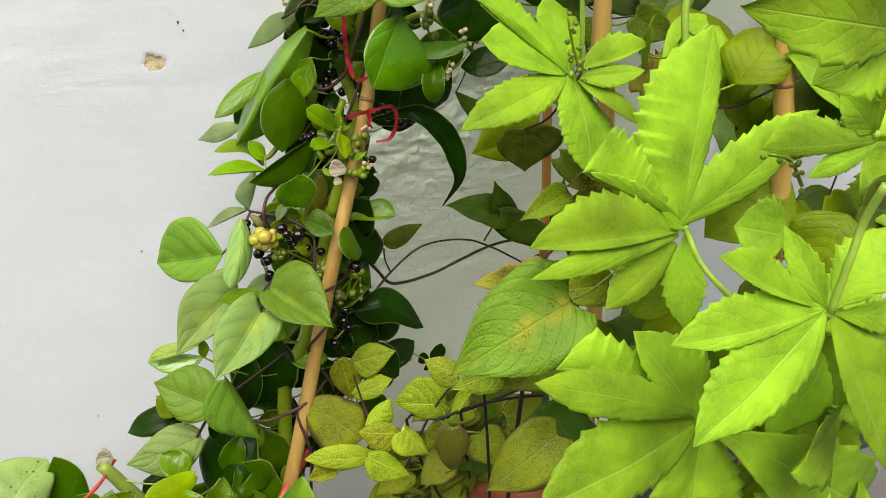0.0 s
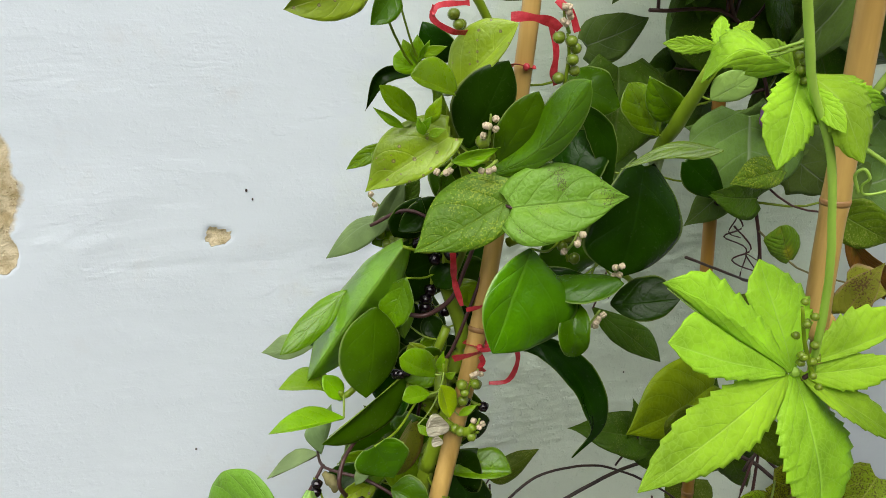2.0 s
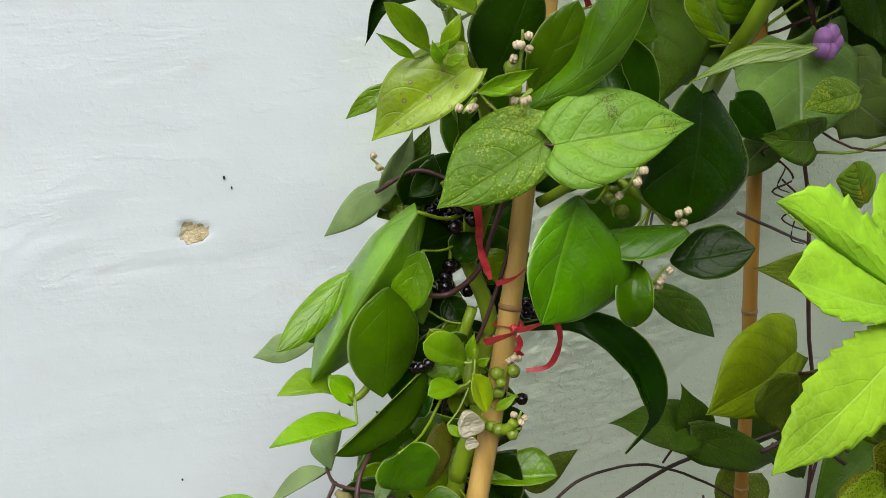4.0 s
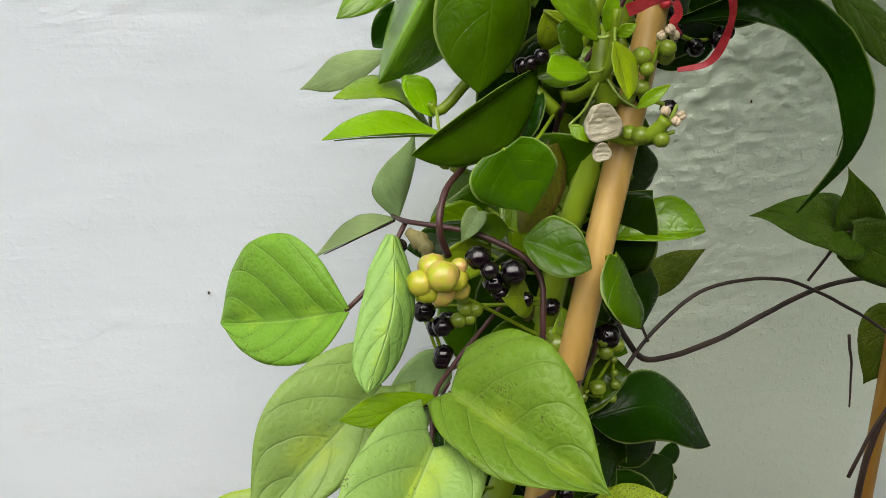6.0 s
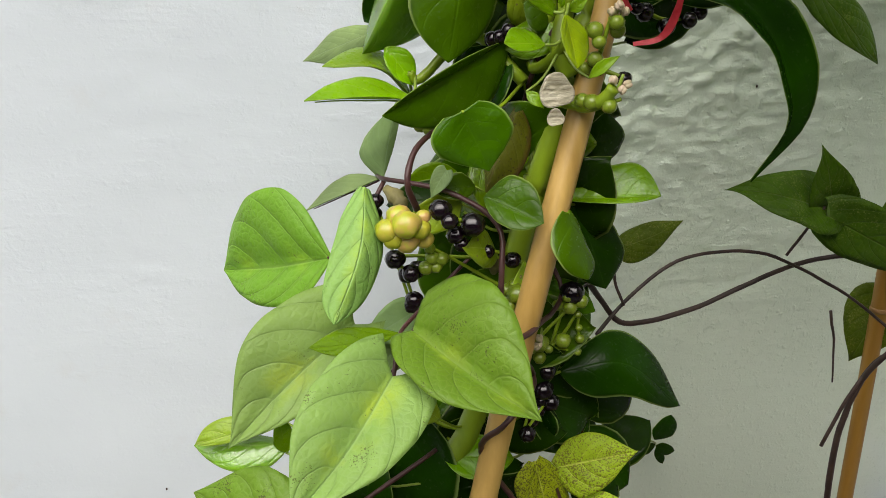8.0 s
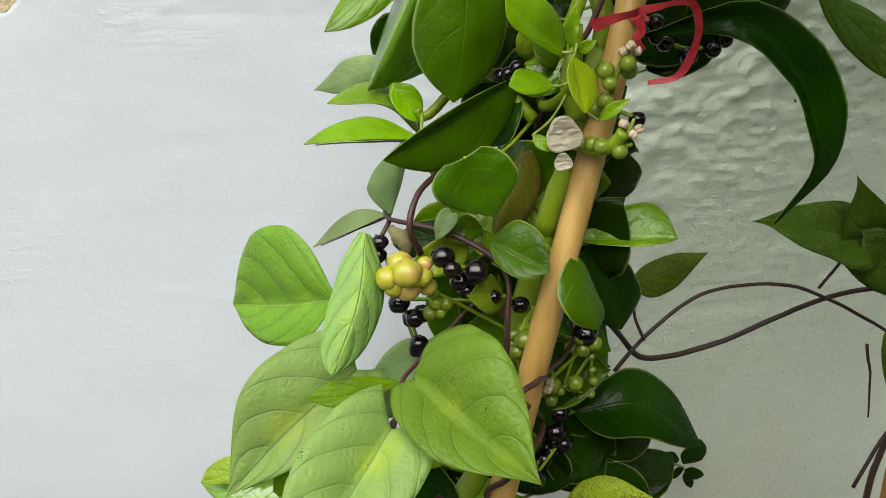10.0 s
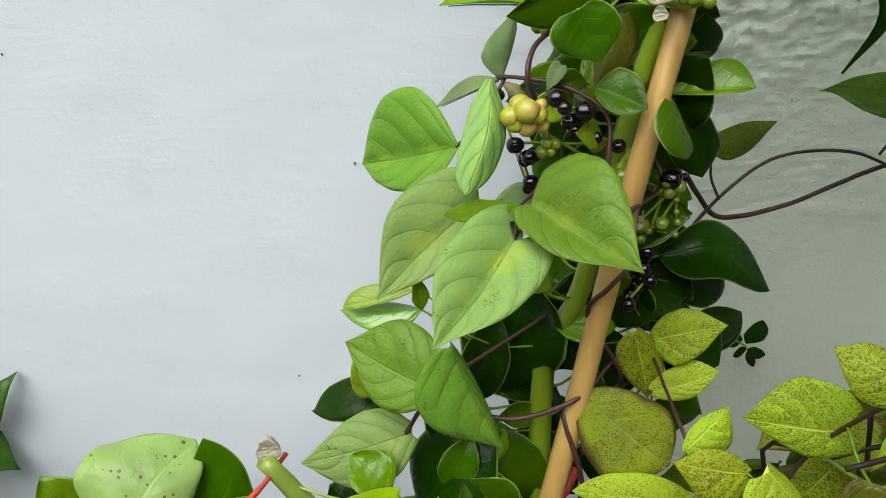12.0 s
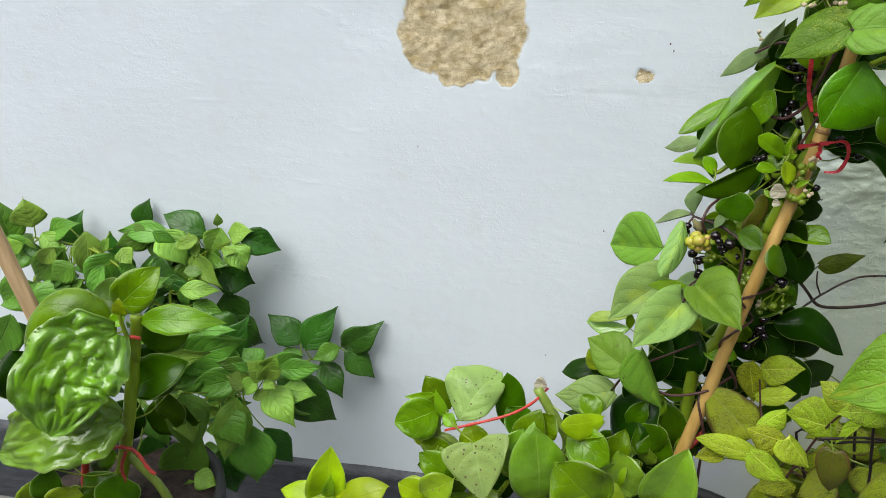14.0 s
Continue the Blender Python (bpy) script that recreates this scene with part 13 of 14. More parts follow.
# small leaves between the large ones
leaf(spinach, 'ovate', SPINACH, [(0.243, 0.794, 1.060), (0.259, 0.797, 1.038)], 0.016, (0.12, -0.99, -0.04), 0.10, 0.09, foot=(0.248, 0.790, 1.062), crinkle=0.3)
leaf(spinach, 'ovate', SPINACH, [(0.245, 0.787, 1.023), (0.258, 0.796, 0.995)], 0.020, (0.72, -0.69, 0.11), 0.27, 0.08, foot=(0.260, 0.793, 1.031), crinkle=0.3)
leaf(spinach, 'ovate', SPINACH, [(0.296, 0.794, 0.995), (0.272, 0.806, 0.996)], 0.016, (-0.45, -0.88, 0.17), 0.21, 0.12, foot=(0.283, 0.801, 1.000), crinkle=0.3)
leaf(spinach, 'ovate', YOUNG, [(0.282, 0.807, 1.002), (0.317, 0.792, 1.003)], 0.024, (-0.39, -0.91, -0.12), 0.10, 0.04, foot=(0.283, 0.801, 1.000), crinkle=0.3)
leaf(spinach, 'ovate', SPINACH_MID, [(0.241, 0.801, 0.981), (0.273, 0.801, 0.964)], 0.021, (0.25, -0.84, 0.48), 0.08, 0.10, foot=(0.267, 0.807, 0.980), crinkle=0.3)
leaf(spinach, 'ovate', SPINACH_MID, [(0.229, 0.804, 0.941), (0.216, 0.806, 0.901)], 0.024, (-0.54, -0.83, 0.13), 0.23, 0.05, foot=(0.264, 0.818, 0.942), crinkle=0.3)
leaf(spinach, 'ovate', SPINACH_MID, [(0.265, 0.803, 0.935), (0.287, 0.799, 0.915)], 0.019, (-0.03, -0.98, 0.19), 0.20, 0.11, foot=(0.268, 0.817, 0.938), crinkle=0.3)
leaf(spinach, 'ovate', SPINACH, [(0.233, 0.818, 0.899), (0.201, 0.807, 0.900)], 0.020, (0.31, -0.93, 0.20), 0.08, 0.05, foot=(0.255, 0.800, 0.891), crinkle=0.3)
leaf(spinach, 'ovate', SPINACH_MID, [(0.259, 0.815, 0.894), (0.243, 0.813, 0.864)], 0.020, (-0.35, -0.91, 0.24), 0.26, 0.12, foot=(0.271, 0.813, 0.897), crinkle=0.3)
leaf(spinach, 'ovate', SPINACH_PALE, [(0.232, 0.805, 0.889), (0.249, 0.813, 0.869)], 0.018, (-0.05, -0.90, -0.43), 0.24, 0.11, foot=(0.251, 0.800, 0.882), crinkle=0.3)
leaf(spinach, 'ovate', SPINACH_MID, [(0.255, 0.795, 0.871), (0.227, 0.805, 0.862)], 0.021, (-0.43, -0.76, 0.49), 0.22, 0.08, foot=(0.249, 0.800, 0.874), crinkle=0.3)
leaf(spinach, 'ovate', SPINACH_PALE, [(0.244, 0.812, 0.838), (0.270, 0.816, 0.820)], 0.023, (0.39, -0.84, 0.39), 0.07, 0.05, foot=(0.237, 0.800, 0.845), crinkle=0.3)
leaf(spinach, 'ovate', SPINACH_MID, [(0.275, 0.792, 0.814), (0.249, 0.793, 0.812)], 0.019, (-0.03, -1.00, -0.03), 0.17, 0.07, foot=(0.251, 0.798, 0.821), crinkle=0.3)
leaf(spinach, 'ovate', SPINACH, [(0.255, 0.804, 0.806), (0.234, 0.797, 0.771)], 0.023, (0.23, -0.97, 0.07), 0.06, 0.08, foot=(0.247, 0.796, 0.811), crinkle=0.3)
leaf(spinach, 'ovate', SPINACH_MID, [(0.212, 0.797, 0.811), (0.230, 0.785, 0.775)], 0.026, (0.08, -0.93, 0.37), 0.08, 0.12, foot=(0.245, 0.794, 0.802), crinkle=0.3)
leaf(spinach, 'ovate', YOUNG, [(0.230, 0.799, 0.800), (0.255, 0.789, 0.798)], 0.018, (-0.36, -0.90, 0.22), 0.08, 0.06, foot=(0.243, 0.793, 0.798), crinkle=0.3)
leaf(spinach, 'ovate', YOUNG, [(0.205, 0.807, 0.798), (0.178, 0.811, 0.792)], 0.019, (-0.15, -0.99, 0.03), 0.27, 0.10, foot=(0.241, 0.791, 0.791), crinkle=0.3)
leaf(spinach, 'ovate', SPINACH_PALE, [(0.204, 0.793, 0.786), (0.174, 0.786, 0.779)], 0.019, (0.18, -0.95, 0.24), 0.27, 0.07, foot=(0.237, 0.789, 0.777), crinkle=0.3)
leaf(spinach, 'ovate', SPINACH_PALE, [(0.218, 0.776, 0.765), (0.197, 0.754, 0.778)], 0.019, (0.75, -0.58, 0.30), 0.25, 0.09, foot=(0.232, 0.786, 0.760), crinkle=0.3)
leaf(spinach, 'ovate', SPINACH, [(0.224, 0.782, 0.745), (0.199, 0.780, 0.745)], 0.017, (0.06, -0.90, 0.43), 0.24, 0.09, foot=(0.228, 0.784, 0.744), crinkle=0.3)
leaf(spinach, 'ovate', SPINACH_PALE, [(0.231, 0.771, 0.760), (0.229, 0.769, 0.721)], 0.023, (0.35, -0.94, 0.03), 0.08, 0.11, foot=(0.232, 0.786, 0.758), crinkle=0.3)
leaf(spinach, 'ovate', YOUNG, [(0.217, 0.790, 0.733), (0.204, 0.783, 0.706)], 0.019, (-0.43, -0.80, 0.41), 0.10, 0.04, foot=(0.225, 0.783, 0.732), crinkle=0.3)
leaf(spinach, 'ovate', SPINACH_MID, [(0.213, 0.789, 0.684), (0.243, 0.791, 0.653)], 0.025, (0.09, -1.00, -0.01), 0.25, 0.11, foot=(0.212, 0.777, 0.685), crinkle=0.3)
leaf(spinach, 'ovate', SPINACH_PALE, [(0.186, 0.765, 0.677), (0.169, 0.780, 0.689)], 0.019, (-0.52, -0.81, 0.25), 0.12, 0.09, foot=(0.205, 0.774, 0.665), crinkle=0.3)
leaf(spinach, 'ovate', SPINACH_MID, [(0.188, 0.769, 0.651), (0.226, 0.760, 0.649)], 0.024, (-0.15, -0.70, 0.70), 0.28, 0.06, foot=(0.196, 0.770, 0.647), crinkle=0.3)
leaf(spinach, 'ovate', SPINACH_PALE, [(0.185, 0.777, 0.622), (0.166, 0.784, 0.608)], 0.019, (-0.22, -0.96, -0.18), 0.21, 0.04, foot=(0.185, 0.766, 0.624), crinkle=0.3)
leaf(spinach, 'ovate', SPINACH, [(0.175, 0.760, 0.593), (0.150, 0.752, 0.596)], 0.017, (0.32, -0.83, 0.46), 0.29, 0.07, foot=(0.181, 0.761, 0.593), crinkle=0.3)
leaf(spinach, 'ovate', SPINACH_MID, [(0.159, 0.755, 0.583), (0.125, 0.750, 0.573)], 0.026, (-0.07, -0.81, 0.59), 0.16, 0.08, foot=(0.180, 0.759, 0.581), crinkle=0.3)
leaf(lowspin, 'ovate', SPINACH_MID, [(-0.132, 0.710, 0.516), (-0.092, 0.710, 0.514)], 0.026, (0.03, -0.93, 0.36), 0.14, 0.03, foot=(-0.112, 0.720, 0.529), crinkle=0.3)
leaf(lowspin, 'ovate', SPINACH_GLOSS, [(-0.115, 0.696, 0.510), (-0.075, 0.686, 0.483)], 0.030, (-0.33, -0.93, -0.15), 0.08, 0.04, foot=(-0.106, 0.720, 0.526), crinkle=0.3)
leaf(lowspin, 'ovate', SPINACH_GLOSS, [(-0.115, 0.696, 0.497), (-0.093, 0.689, 0.478)], 0.022, (0.18, -0.84, 0.51), 0.19, 0.04, foot=(-0.100, 0.720, 0.522), crinkle=0.3)
leaf(lowspin, 'ovate', YOUNG, [(-0.093, 0.698, 0.488), (-0.123, 0.717, 0.516)], 0.028, (-0.32, -0.90, 0.29), 0.16, 0.09, foot=(-0.081, 0.722, 0.498), crinkle=0.3)
leaf(lowspin, 'ovate', YELLOWG, [(-0.088, 0.705, 0.489), (-0.067, 0.683, 0.501)], 0.023, (-0.76, -0.45, 0.47), 0.29, 0.07, foot=(-0.079, 0.722, 0.496), crinkle=0.3)
leaf(lowspin, 'ovate', SPINACH_GLOSS, [(-0.029, 0.709, 0.515), (-0.063, 0.718, 0.517)], 0.026, (-0.17, -0.81, 0.56), 0.08, 0.09, foot=(-0.022, 0.731, 0.507), crinkle=0.3)
leaf(lowspin, 'ovate', SPINACH_MID, [(-0.043, 0.710, 0.532), (-0.013, 0.719, 0.519)], 0.026, (0.41, -0.82, 0.40), 0.28, 0.07, foot=(-0.023, 0.737, 0.523), crinkle=0.3)
leaf(lowspin, 'ovate', SPINACH_MID, [(-0.034, 0.701, 0.514), (-0.007, 0.695, 0.499)], 0.021, (0.05, -0.88, 0.47), 0.22, 0.06, foot=(-0.022, 0.730, 0.504), crinkle=0.3)
leaf(lowspin, 'ovate', YOUNG, [(-0.002, 0.713, 0.535), (-0.028, 0.705, 0.507)], 0.031, (0.02, -0.97, 0.25), 0.08, 0.06, foot=(-0.024, 0.738, 0.524), crinkle=0.3)
leaf(lowspin, 'ovate', YOUNG, [(0.034, 0.704, 0.524), (0.071, 0.713, 0.508)], 0.025, (0.31, -0.94, 0.15), 0.14, 0.10, foot=(0.045, 0.730, 0.525), crinkle=0.3)
leaf(lowspin, 'ovate', SPINACH_MID, [(0.006, 0.714, 0.520), (0.038, 0.698, 0.534)], 0.028, (-0.30, -0.89, -0.34), 0.29, 0.05, foot=(-0.023, 0.733, 0.511), crinkle=0.3)
leaf(lowspin, 'ovate', YOUNG, [(0.043, 0.709, 0.517), (0.001, 0.685, 0.522)], 0.032, (0.46, -0.68, 0.57), 0.08, 0.09, foot=(0.045, 0.731, 0.519), crinkle=0.3)
leaf(lowspin, 'ovate', SPINACH_MID, [(0.042, 0.707, 0.515), (-0.001, 0.715, 0.505)], 0.028, (-0.18, -0.98, 0.03), 0.24, 0.11, foot=(0.045, 0.731, 0.517), crinkle=0.3)
leaf(lowspin, 'ovate', YELLOWG, [(0.057, 0.706, 0.546), (0.085, 0.686, 0.575)], 0.028, (0.00, -0.83, -0.57), 0.24, 0.07, foot=(0.042, 0.730, 0.537), crinkle=0.3)
leaf(lowspin, 'ovate', SPINACH_MID, [(0.093, 0.696, 0.552), (0.060, 0.686, 0.545)], 0.028, (0.22, -0.94, 0.26), 0.20, 0.03, foot=(0.045, 0.730, 0.531), crinkle=0.3)
leaf(lowspin, 'ovate', SPINACH_MID, [(0.104, 0.710, 0.527), (0.123, 0.707, 0.505)], 0.021, (0.12, -0.97, 0.22), 0.28, 0.05, foot=(0.045, 0.730, 0.530), crinkle=0.3)
leaf(lowspin, 'ovate', SPINACH_GLOSS, [(0.123, 0.697, 0.529), (0.082, 0.684, 0.531)], 0.026, (0.31, -0.94, -0.11), 0.06, 0.06, foot=(0.045, 0.730, 0.531), crinkle=0.3)
leaf(lowspin, 'ovate', SPINACH_MID, [(0.132, 0.710, 0.526), (0.096, 0.707, 0.518)], 0.022, (0.05, -1.00, 0.08), 0.27, 0.09, foot=(0.045, 0.730, 0.529), crinkle=0.3)
leaf(lowspin, 'ovate', YOUNG, [(0.128, 0.706, 0.531), (0.107, 0.716, 0.502)], 0.028, (-0.68, -0.69, 0.25), 0.15, 0.10, foot=(0.045, 0.730, 0.531), crinkle=0.3)
leaf(lowspin, 'ovate', YOUNG, [(0.121, 0.724, 0.536), (0.093, 0.725, 0.530)], 0.022, (-0.02, -1.00, -0.09), 0.16, 0.08, foot=(0.045, 0.730, 0.531), crinkle=0.3)
leaf(lowspin, 'ovate', SPINACH_GLOSS, [(0.139, 0.725, 0.535), (0.139, 0.732, 0.506)], 0.023, (-0.25, -0.94, -0.23), 0.16, 0.04, crinkle=0.3)
leaf(lowspin, 'ovate', YELLOWG, [(0.175, 0.713, 0.522), (0.142, 0.707, 0.498)], 0.028, (0.10, -0.99, 0.11), 0.23, 0.05, crinkle=0.3)
leaf(pepper, 'pepper', PEPPER_YOUNG, [(-0.848, 0.964, 0.615), (-0.820, 0.955, 0.587)], 0.020, (0.10, -0.92, 0.38), 0.13, 0.09, foot=(-0.840, 0.970, 0.629), crinkle=0.3)
leaf(pepper, 'pepper', PEPPER, [(-0.848, 0.958, 0.606), (-0.826, 0.963, 0.582)], 0.018, (0.47, -0.85, 0.24), 0.28, 0.08, foot=(-0.840, 0.970, 0.629), crinkle=0.3)
leaf(pepper, 'pepper', PEPPER_YOUNG, [(-0.827, 0.938, 0.642), (-0.809, 0.942, 0.621)], 0.017, (-0.09, -0.95, -0.30), 0.18, 0.06, foot=(-0.824, 0.968, 0.628), crinkle=0.3)
leaf(pepper, 'pepper', PEPPER_YOUNG, [(-0.770, 0.952, 0.619), (-0.811, 0.958, 0.623)], 0.021, (-0.05, -0.79, 0.61), 0.09, 0.04, foot=(-0.769, 0.959, 0.624), crinkle=0.3)
leaf(pepper, 'pepper', PEPPER, [(-0.776, 0.945, 0.619), (-0.805, 0.944, 0.611)], 0.016, (-0.09, -0.91, 0.40), 0.17, 0.03, foot=(-0.773, 0.960, 0.624), crinkle=0.3)
leaf(pepper, 'pepper', PEPPER_YOUNG, [(-0.686, 0.949, 0.646), (-0.705, 0.954, 0.619)], 0.017, (-0.25, -0.97, -0.00), 0.28, 0.10, foot=(-0.705, 0.950, 0.618), crinkle=0.3)
leaf(pepper, 'pepper', PEPPER, [(-0.649, 0.967, 0.666), (-0.626, 0.965, 0.649)], 0.017, (0.12, -0.95, 0.28), 0.15, 0.10, foot=(-0.613, 0.970, 0.646), crinkle=0.3)
leaf(pepper, 'pepper', PEPPER, [(-0.603, 0.945, 0.666), (-0.572, 0.956, 0.645)], 0.023, (0.39, -0.92, 0.10), 0.26, 0.07, foot=(-0.613, 0.970, 0.646), crinkle=0.3)
leaf(pepper, 'pepper', PEPPER_YOUNG, [(-0.557, 0.966, 0.657), (-0.539, 0.969, 0.627)], 0.020, (0.15, -0.99, -0.01), 0.25, 0.11, foot=(-0.539, 0.964, 0.623), crinkle=0.3)
leaf(pepper, 'pepper', PEPPER, [(-0.605, 0.966, 0.635), (-0.616, 0.956, 0.607)], 0.020, (-0.14, -0.91, 0.38), 0.05, 0.11, crinkle=0.3)
leaf(pepper, 'pepper', PEPPER, [(-0.513, 0.967, 0.634), (-0.509, 0.972, 0.612)], 0.015, (-0.32, -0.91, -0.24), 0.07, 0.11, foot=(-0.514, 0.971, 0.635), crinkle=0.3)
leaf(pepper, 'pepper', PEPPER_YOUNG, [(-0.532, 0.949, 0.658), (-0.572, 0.942, 0.640)], 0.023, (-0.04, -0.90, 0.44), 0.13, 0.06, foot=(-0.524, 0.968, 0.630), crinkle=0.3)
leaf(pepper, 'pepper', PEPPER_YOUNG, [(-0.501, 0.959, 0.637), (-0.475, 0.957, 0.635)], 0.016, (-0.05, -0.84, 0.54), 0.17, 0.06, foot=(-0.507, 0.974, 0.638), crinkle=0.3)
leaf(pepper, 'pepper', PEPPER_YOUNG, [(-0.543, 0.947, 0.626), (-0.534, 0.957, 0.653)], 0.016, (0.19, -0.94, 0.29), 0.15, 0.06, foot=(-0.545, 0.963, 0.620), crinkle=0.3)
leaf(pepper, 'pepper', PEPPER, [(-0.556, 0.935, 0.606), (-0.520, 0.953, 0.607)], 0.024, (0.31, -0.66, 0.69), 0.11, 0.06, foot=(-0.564, 0.957, 0.611), crinkle=0.3)
leaf(pepper, 'pepper', PEPPER, [(-0.557, 0.924, 0.583), (-0.557, 0.934, 0.542)], 0.023, (-0.12, -0.97, -0.23), 0.26, 0.09, foot=(-0.588, 0.936, 0.573), crinkle=0.3)
leaf(pepper, 'pepper', PEPPER, [(-0.588, 0.923, 0.586), (-0.626, 0.922, 0.588)], 0.020, (0.07, -0.76, 0.65), 0.24, 0.04, foot=(-0.588, 0.939, 0.577), crinkle=0.3)
leaf(pepper, 'pepper', PEPPER_YOUNG, [(-0.587, 0.893, 0.573), (-0.616, 0.900, 0.568)], 0.019, (-0.22, -0.97, -0.01), 0.15, 0.04, foot=(-0.585, 0.927, 0.555), crinkle=0.3)
leaf(pepper, 'pepper', PEPPER, [(-0.508, 0.865, 0.553), (-0.533, 0.854, 0.548)], 0.015, (0.08, -0.60, 0.80), 0.17, 0.08, crinkle=0.3)
leaf(pepper, 'pepper', PEPPER, [(-0.494, 0.847, 0.544), (-0.484, 0.824, 0.572)], 0.019, (-0.85, -0.51, -0.10), 0.29, 0.03, foot=(-0.453, 0.836, 0.480), crinkle=0.3)
leaf(pepper, 'pepper', PEPPER_YOUNG, [(-0.471, 0.825, 0.549), (-0.472, 0.818, 0.578)], 0.015, (-0.09, -0.97, -0.21), 0.08, 0.03, foot=(-0.433, 0.822, 0.496), crinkle=0.3)
leaf(pepper, 'pepper', PEPPER, [(-0.411, 0.783, 0.578), (-0.396, 0.779, 0.543)], 0.020, (0.06, -0.99, 0.15), 0.24, 0.05, foot=(-0.379, 0.785, 0.537), crinkle=0.3)
leaf(pepper, 'pepper', PEPPER, [(-0.383, 0.767, 0.566), (-0.413, 0.745, 0.579)], 0.022, (0.65, -0.68, 0.35), 0.14, 0.12, foot=(-0.364, 0.775, 0.548), crinkle=0.3)
leaf(pepper, 'pepper', PEPPER, [(-0.367, 0.752, 0.570), (-0.388, 0.743, 0.583)], 0.015, (0.52, -0.81, 0.28), 0.29, 0.09, foot=(-0.356, 0.770, 0.554), crinkle=0.3)
leaf(pepper, 'pepper', PEPPER_YOUNG, [(-0.402, 0.764, 0.538), (-0.429, 0.768, 0.548)], 0.017, (-0.03, -0.95, 0.32), 0.15, 0.10, foot=(-0.383, 0.788, 0.534), crinkle=0.3)
leaf(pepper, 'pepper', PEPPER_YOUNG, [(-0.436, 0.749, 0.502), (-0.415, 0.755, 0.489)], 0.015, (0.33, -0.94, 0.08), 0.22, 0.07, foot=(-0.408, 0.805, 0.515), crinkle=0.3)

# leaves behind the palmate ones, some with shade put in by deeper green
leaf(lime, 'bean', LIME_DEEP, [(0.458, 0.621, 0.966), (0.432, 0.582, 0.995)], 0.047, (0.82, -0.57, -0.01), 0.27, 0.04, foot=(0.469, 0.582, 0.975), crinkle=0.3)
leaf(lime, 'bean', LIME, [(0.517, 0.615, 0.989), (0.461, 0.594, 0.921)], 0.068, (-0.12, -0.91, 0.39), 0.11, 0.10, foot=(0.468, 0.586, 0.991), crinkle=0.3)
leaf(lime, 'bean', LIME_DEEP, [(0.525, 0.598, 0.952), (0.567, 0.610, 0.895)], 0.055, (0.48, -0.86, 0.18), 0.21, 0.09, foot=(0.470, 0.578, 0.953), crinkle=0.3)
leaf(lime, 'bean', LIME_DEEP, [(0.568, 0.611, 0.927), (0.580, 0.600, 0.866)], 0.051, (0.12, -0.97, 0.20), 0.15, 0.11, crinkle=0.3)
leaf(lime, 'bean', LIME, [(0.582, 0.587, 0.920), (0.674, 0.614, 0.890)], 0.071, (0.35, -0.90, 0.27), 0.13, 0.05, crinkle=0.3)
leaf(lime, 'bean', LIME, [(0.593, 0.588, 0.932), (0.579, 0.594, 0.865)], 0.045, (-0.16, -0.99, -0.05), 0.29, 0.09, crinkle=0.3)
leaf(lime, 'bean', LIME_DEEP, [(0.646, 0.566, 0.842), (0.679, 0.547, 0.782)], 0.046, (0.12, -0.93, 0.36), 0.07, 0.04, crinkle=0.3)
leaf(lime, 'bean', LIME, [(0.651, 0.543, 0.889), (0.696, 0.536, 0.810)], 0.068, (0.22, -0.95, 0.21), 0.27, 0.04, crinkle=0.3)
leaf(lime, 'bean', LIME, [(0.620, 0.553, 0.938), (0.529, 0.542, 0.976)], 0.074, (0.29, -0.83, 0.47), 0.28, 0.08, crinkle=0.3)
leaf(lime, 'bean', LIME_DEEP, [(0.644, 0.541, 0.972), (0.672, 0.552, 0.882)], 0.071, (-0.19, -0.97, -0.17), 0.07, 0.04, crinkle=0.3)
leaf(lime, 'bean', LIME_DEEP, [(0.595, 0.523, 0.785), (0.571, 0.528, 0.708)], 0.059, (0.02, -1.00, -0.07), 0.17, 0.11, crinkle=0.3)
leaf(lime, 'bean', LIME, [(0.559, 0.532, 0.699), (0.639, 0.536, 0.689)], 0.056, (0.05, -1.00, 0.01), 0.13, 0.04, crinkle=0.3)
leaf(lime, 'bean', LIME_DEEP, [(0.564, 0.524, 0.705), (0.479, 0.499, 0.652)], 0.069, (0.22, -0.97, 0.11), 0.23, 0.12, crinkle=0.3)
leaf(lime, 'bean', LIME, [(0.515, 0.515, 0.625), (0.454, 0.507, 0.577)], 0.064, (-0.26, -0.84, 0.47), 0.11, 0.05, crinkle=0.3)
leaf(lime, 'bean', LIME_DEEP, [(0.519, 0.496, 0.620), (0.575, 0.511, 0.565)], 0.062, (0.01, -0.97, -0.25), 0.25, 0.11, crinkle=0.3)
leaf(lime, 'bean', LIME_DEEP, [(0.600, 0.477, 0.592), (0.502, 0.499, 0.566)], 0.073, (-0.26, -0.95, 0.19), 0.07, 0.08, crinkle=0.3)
stem(spinach, 'stem', [(0.258, 0.785, 0.844), (0.251, 0.787, 0.824), (0.241, 0.790, 0.791)], 0.0066, 0.0062, STEM_GREEN)
stem(spinach, 'stem', [(0.252, 0.778, 0.851), (0.248, 0.780, 0.864), (0.253, 0.790, 0.882)], 0.0052, 0.0042, STEM_GREEN)
stem(spinach, 'side_stem', [(0.249, 0.772, 0.841), (0.255, 0.762, 0.840), (0.259, 0.752, 0.844), (0.262, 0.748, 0.850)], 0.0036, 0.0030, STEM_GREEN)

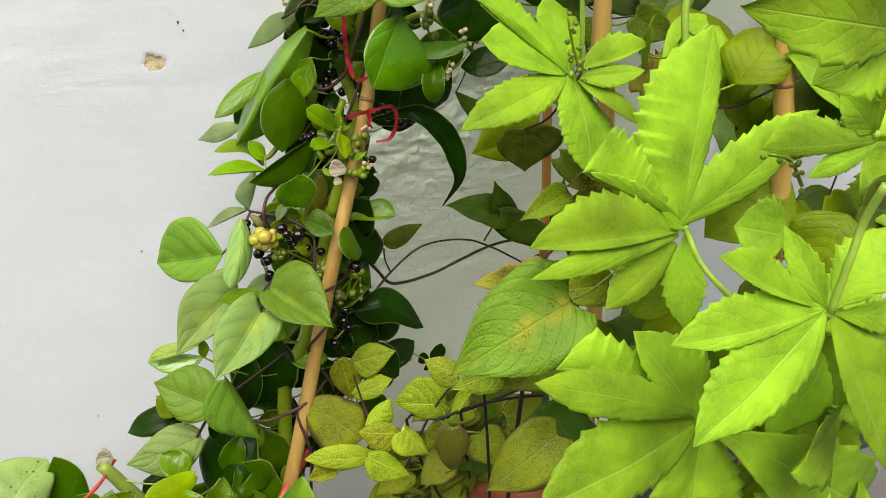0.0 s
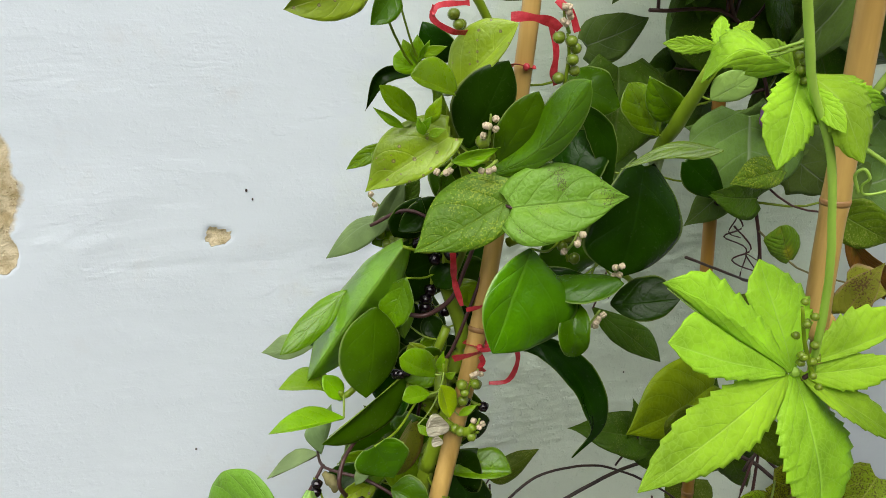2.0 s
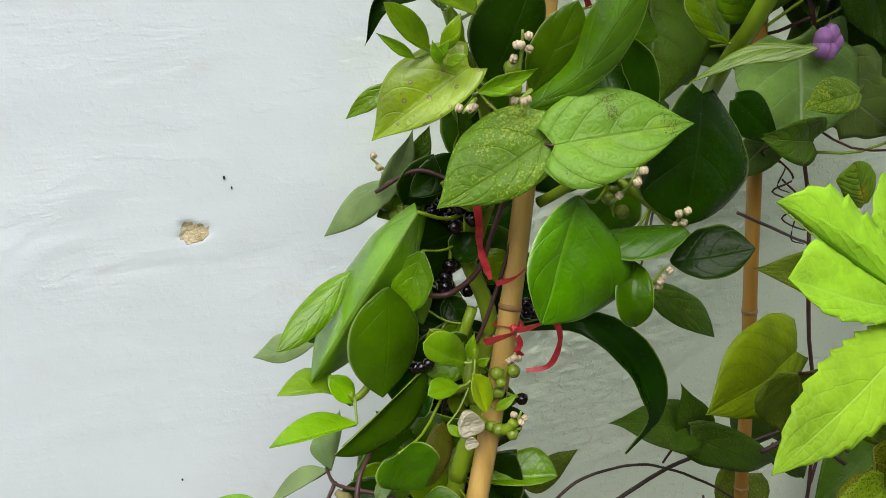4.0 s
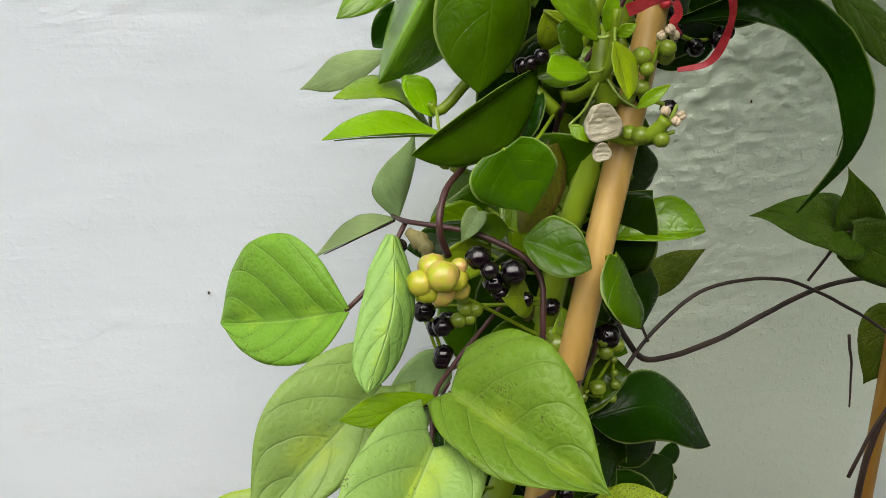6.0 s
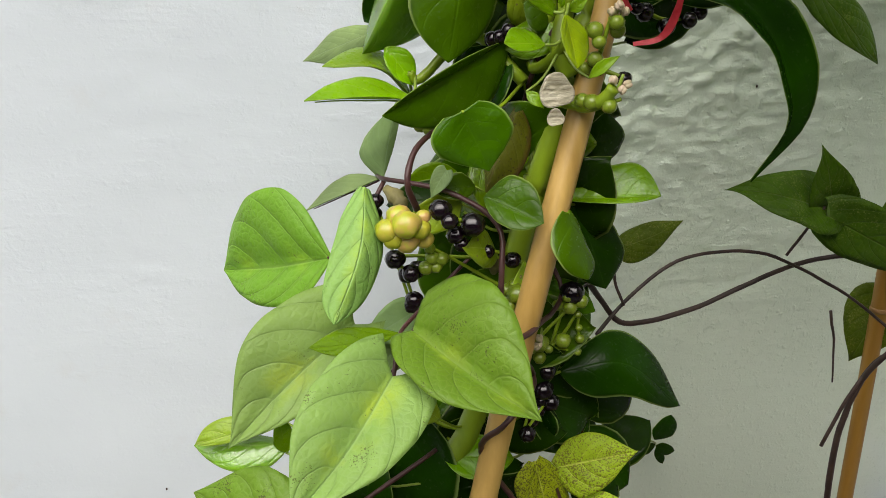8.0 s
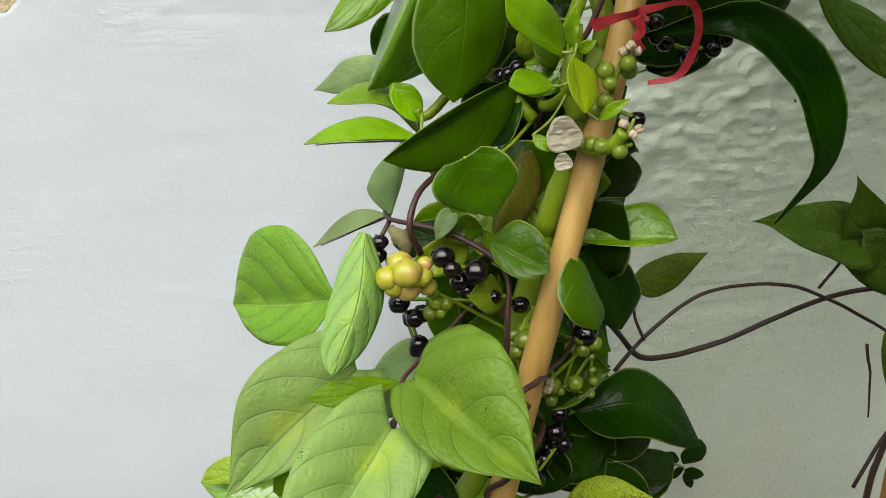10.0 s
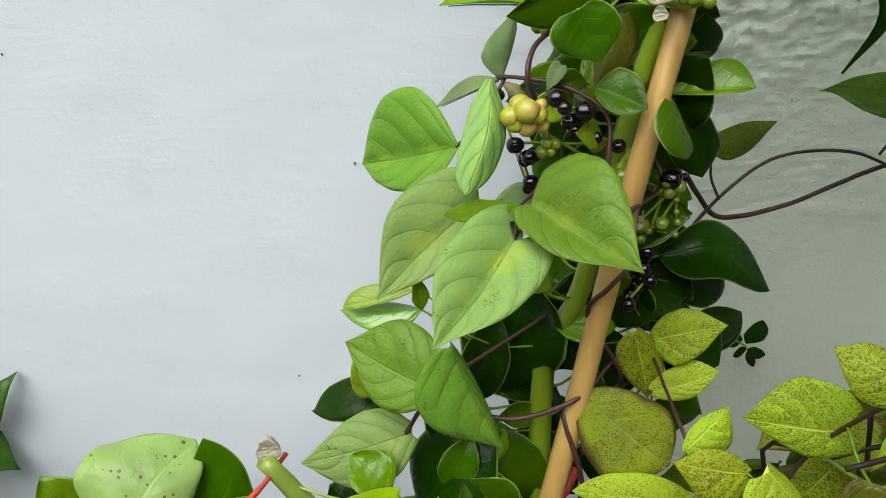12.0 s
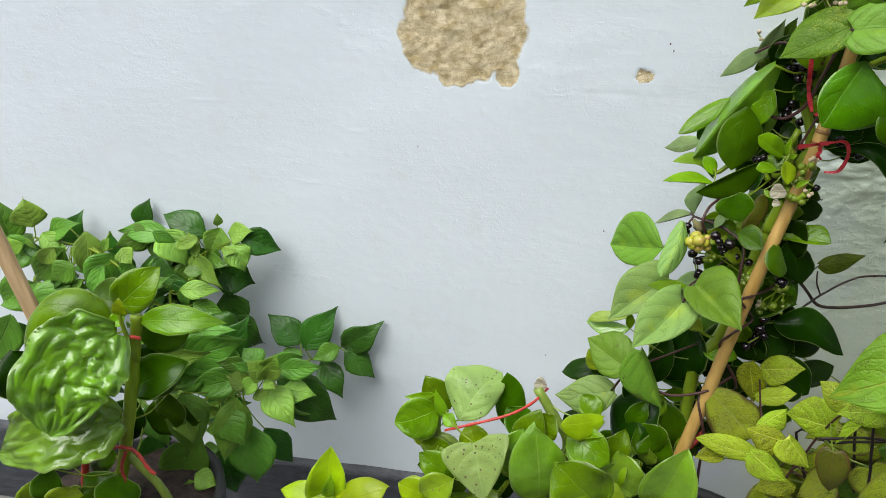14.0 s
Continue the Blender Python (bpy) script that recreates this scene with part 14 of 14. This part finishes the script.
# dull dark leaves behind the mottled bean, shade put into their colour
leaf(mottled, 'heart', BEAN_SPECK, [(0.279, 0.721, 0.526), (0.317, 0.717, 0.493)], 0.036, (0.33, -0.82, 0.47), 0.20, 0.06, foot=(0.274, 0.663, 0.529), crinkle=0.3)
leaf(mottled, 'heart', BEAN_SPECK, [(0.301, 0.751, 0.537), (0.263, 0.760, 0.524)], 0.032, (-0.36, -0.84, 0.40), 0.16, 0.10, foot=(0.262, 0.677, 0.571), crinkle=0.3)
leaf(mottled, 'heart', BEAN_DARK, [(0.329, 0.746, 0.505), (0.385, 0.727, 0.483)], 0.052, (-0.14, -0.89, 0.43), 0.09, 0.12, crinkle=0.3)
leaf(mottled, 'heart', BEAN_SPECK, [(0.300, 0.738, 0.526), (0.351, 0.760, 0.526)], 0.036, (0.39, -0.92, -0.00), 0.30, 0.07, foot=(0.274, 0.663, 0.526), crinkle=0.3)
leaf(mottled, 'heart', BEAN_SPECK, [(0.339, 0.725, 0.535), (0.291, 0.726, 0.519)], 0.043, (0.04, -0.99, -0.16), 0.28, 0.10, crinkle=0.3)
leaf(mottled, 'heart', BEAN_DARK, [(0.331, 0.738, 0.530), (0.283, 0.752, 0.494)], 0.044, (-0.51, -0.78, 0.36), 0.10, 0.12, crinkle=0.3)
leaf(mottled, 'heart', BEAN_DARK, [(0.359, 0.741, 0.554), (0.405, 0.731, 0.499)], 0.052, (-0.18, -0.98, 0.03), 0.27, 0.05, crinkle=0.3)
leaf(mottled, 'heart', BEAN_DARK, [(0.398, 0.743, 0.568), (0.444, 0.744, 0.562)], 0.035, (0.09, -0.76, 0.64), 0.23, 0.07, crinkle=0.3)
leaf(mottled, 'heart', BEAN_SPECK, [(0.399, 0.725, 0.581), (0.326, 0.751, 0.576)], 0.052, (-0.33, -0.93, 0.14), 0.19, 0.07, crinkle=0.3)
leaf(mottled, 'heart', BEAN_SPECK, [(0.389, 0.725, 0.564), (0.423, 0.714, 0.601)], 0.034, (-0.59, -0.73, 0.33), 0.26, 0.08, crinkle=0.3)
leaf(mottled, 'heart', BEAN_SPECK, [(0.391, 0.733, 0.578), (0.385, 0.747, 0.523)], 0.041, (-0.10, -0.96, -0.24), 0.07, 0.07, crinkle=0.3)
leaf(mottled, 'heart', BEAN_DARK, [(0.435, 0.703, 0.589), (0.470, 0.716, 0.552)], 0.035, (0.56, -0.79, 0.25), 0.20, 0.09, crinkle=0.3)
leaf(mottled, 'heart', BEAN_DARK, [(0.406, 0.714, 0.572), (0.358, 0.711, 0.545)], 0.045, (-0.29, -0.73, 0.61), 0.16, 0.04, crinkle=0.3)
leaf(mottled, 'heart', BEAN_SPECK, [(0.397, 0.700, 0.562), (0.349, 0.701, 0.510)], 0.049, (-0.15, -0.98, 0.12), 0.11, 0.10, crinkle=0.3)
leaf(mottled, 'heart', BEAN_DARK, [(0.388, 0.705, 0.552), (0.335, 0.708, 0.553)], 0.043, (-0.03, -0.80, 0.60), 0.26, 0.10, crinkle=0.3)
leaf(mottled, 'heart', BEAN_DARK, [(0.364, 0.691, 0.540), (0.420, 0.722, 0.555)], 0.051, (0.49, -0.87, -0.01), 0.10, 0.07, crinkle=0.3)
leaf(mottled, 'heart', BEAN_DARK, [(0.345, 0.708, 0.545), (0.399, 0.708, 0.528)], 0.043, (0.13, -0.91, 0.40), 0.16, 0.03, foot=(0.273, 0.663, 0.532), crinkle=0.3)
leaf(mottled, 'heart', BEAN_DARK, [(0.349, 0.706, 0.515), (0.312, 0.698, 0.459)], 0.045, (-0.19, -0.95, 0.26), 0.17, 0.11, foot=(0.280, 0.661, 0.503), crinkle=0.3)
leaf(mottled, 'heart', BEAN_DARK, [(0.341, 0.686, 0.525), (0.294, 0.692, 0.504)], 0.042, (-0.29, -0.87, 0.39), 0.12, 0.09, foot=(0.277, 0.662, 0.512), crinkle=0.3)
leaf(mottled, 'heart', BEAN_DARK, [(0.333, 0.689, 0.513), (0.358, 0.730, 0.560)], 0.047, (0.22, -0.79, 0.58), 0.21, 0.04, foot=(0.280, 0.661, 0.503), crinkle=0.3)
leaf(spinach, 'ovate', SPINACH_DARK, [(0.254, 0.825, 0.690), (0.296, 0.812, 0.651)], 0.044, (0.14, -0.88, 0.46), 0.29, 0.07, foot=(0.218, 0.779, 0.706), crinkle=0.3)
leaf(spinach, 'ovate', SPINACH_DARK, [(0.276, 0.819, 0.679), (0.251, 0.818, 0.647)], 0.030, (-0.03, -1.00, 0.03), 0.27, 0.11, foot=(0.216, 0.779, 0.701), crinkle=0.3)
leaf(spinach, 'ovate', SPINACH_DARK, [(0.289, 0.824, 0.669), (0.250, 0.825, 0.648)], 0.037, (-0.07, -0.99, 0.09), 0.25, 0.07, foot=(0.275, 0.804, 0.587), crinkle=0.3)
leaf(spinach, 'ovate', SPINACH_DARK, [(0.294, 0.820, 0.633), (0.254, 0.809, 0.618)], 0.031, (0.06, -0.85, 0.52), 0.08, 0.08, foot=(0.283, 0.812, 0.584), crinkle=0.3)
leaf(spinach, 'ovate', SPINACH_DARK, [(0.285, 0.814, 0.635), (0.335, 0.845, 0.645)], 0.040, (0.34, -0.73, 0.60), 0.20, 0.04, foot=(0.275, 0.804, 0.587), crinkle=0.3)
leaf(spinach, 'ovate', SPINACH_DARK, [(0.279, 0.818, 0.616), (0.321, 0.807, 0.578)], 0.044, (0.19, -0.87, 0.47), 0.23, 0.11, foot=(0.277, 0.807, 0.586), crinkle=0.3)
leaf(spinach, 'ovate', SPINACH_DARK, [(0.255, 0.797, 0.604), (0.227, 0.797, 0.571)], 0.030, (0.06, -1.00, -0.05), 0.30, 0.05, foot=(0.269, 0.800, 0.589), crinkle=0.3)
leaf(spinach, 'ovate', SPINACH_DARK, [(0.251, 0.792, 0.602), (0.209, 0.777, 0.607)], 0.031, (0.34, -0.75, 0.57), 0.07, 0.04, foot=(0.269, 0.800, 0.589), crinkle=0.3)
leaf(spinach, 'ovate', SPINACH, [(0.264, 0.786, 0.565), (0.304, 0.791, 0.548)], 0.034, (0.19, -0.97, 0.12), 0.06, 0.10, foot=(0.269, 0.800, 0.589), crinkle=0.3)
leaf(spinach, 'ovate', SPINACH, [(0.233, 0.782, 0.555), (0.279, 0.799, 0.535)], 0.039, (0.41, -0.90, 0.17), 0.08, 0.04, foot=(0.269, 0.800, 0.589), crinkle=0.3)
leaf(spinach, 'ovate', SPINACH, [(0.231, 0.772, 0.559), (0.268, 0.786, 0.528)], 0.040, (0.46, -0.87, 0.15), 0.09, 0.03, foot=(0.180, 0.757, 0.564), crinkle=0.3)
leaf(spinach, 'ovate', SPINACH_DARK, [(0.211, 0.777, 0.531), (0.247, 0.758, 0.536)], 0.031, (-0.48, -0.83, 0.30), 0.12, 0.08, foot=(0.178, 0.753, 0.536), crinkle=0.3)
leaf(spinach, 'ovate', SPINACH_MID, [(0.256, 0.845, 0.971), (0.215, 0.850, 0.951)], 0.024, (-0.22, -0.95, 0.22), 0.17, 0.15, foot=(0.266, 0.813, 0.960))
leaf(bean, 'heart', BEAN_DARK, [(0.238, 0.835, 0.987), (0.247, 0.835, 1.008)], 0.013, (-0.33, -0.94, 0.12), 0.12, 0.07, foot=(0.231, 0.820, 0.985))

# ---- film ties round the cane ----
tie((0.276, 0.787, 0.893), 0.0080, [], "red plastic film tie knotted round the cane")
tie((0.305, 0.799, 1.085), 0.0080, [], "bunched red plastic film tie high on the cane")
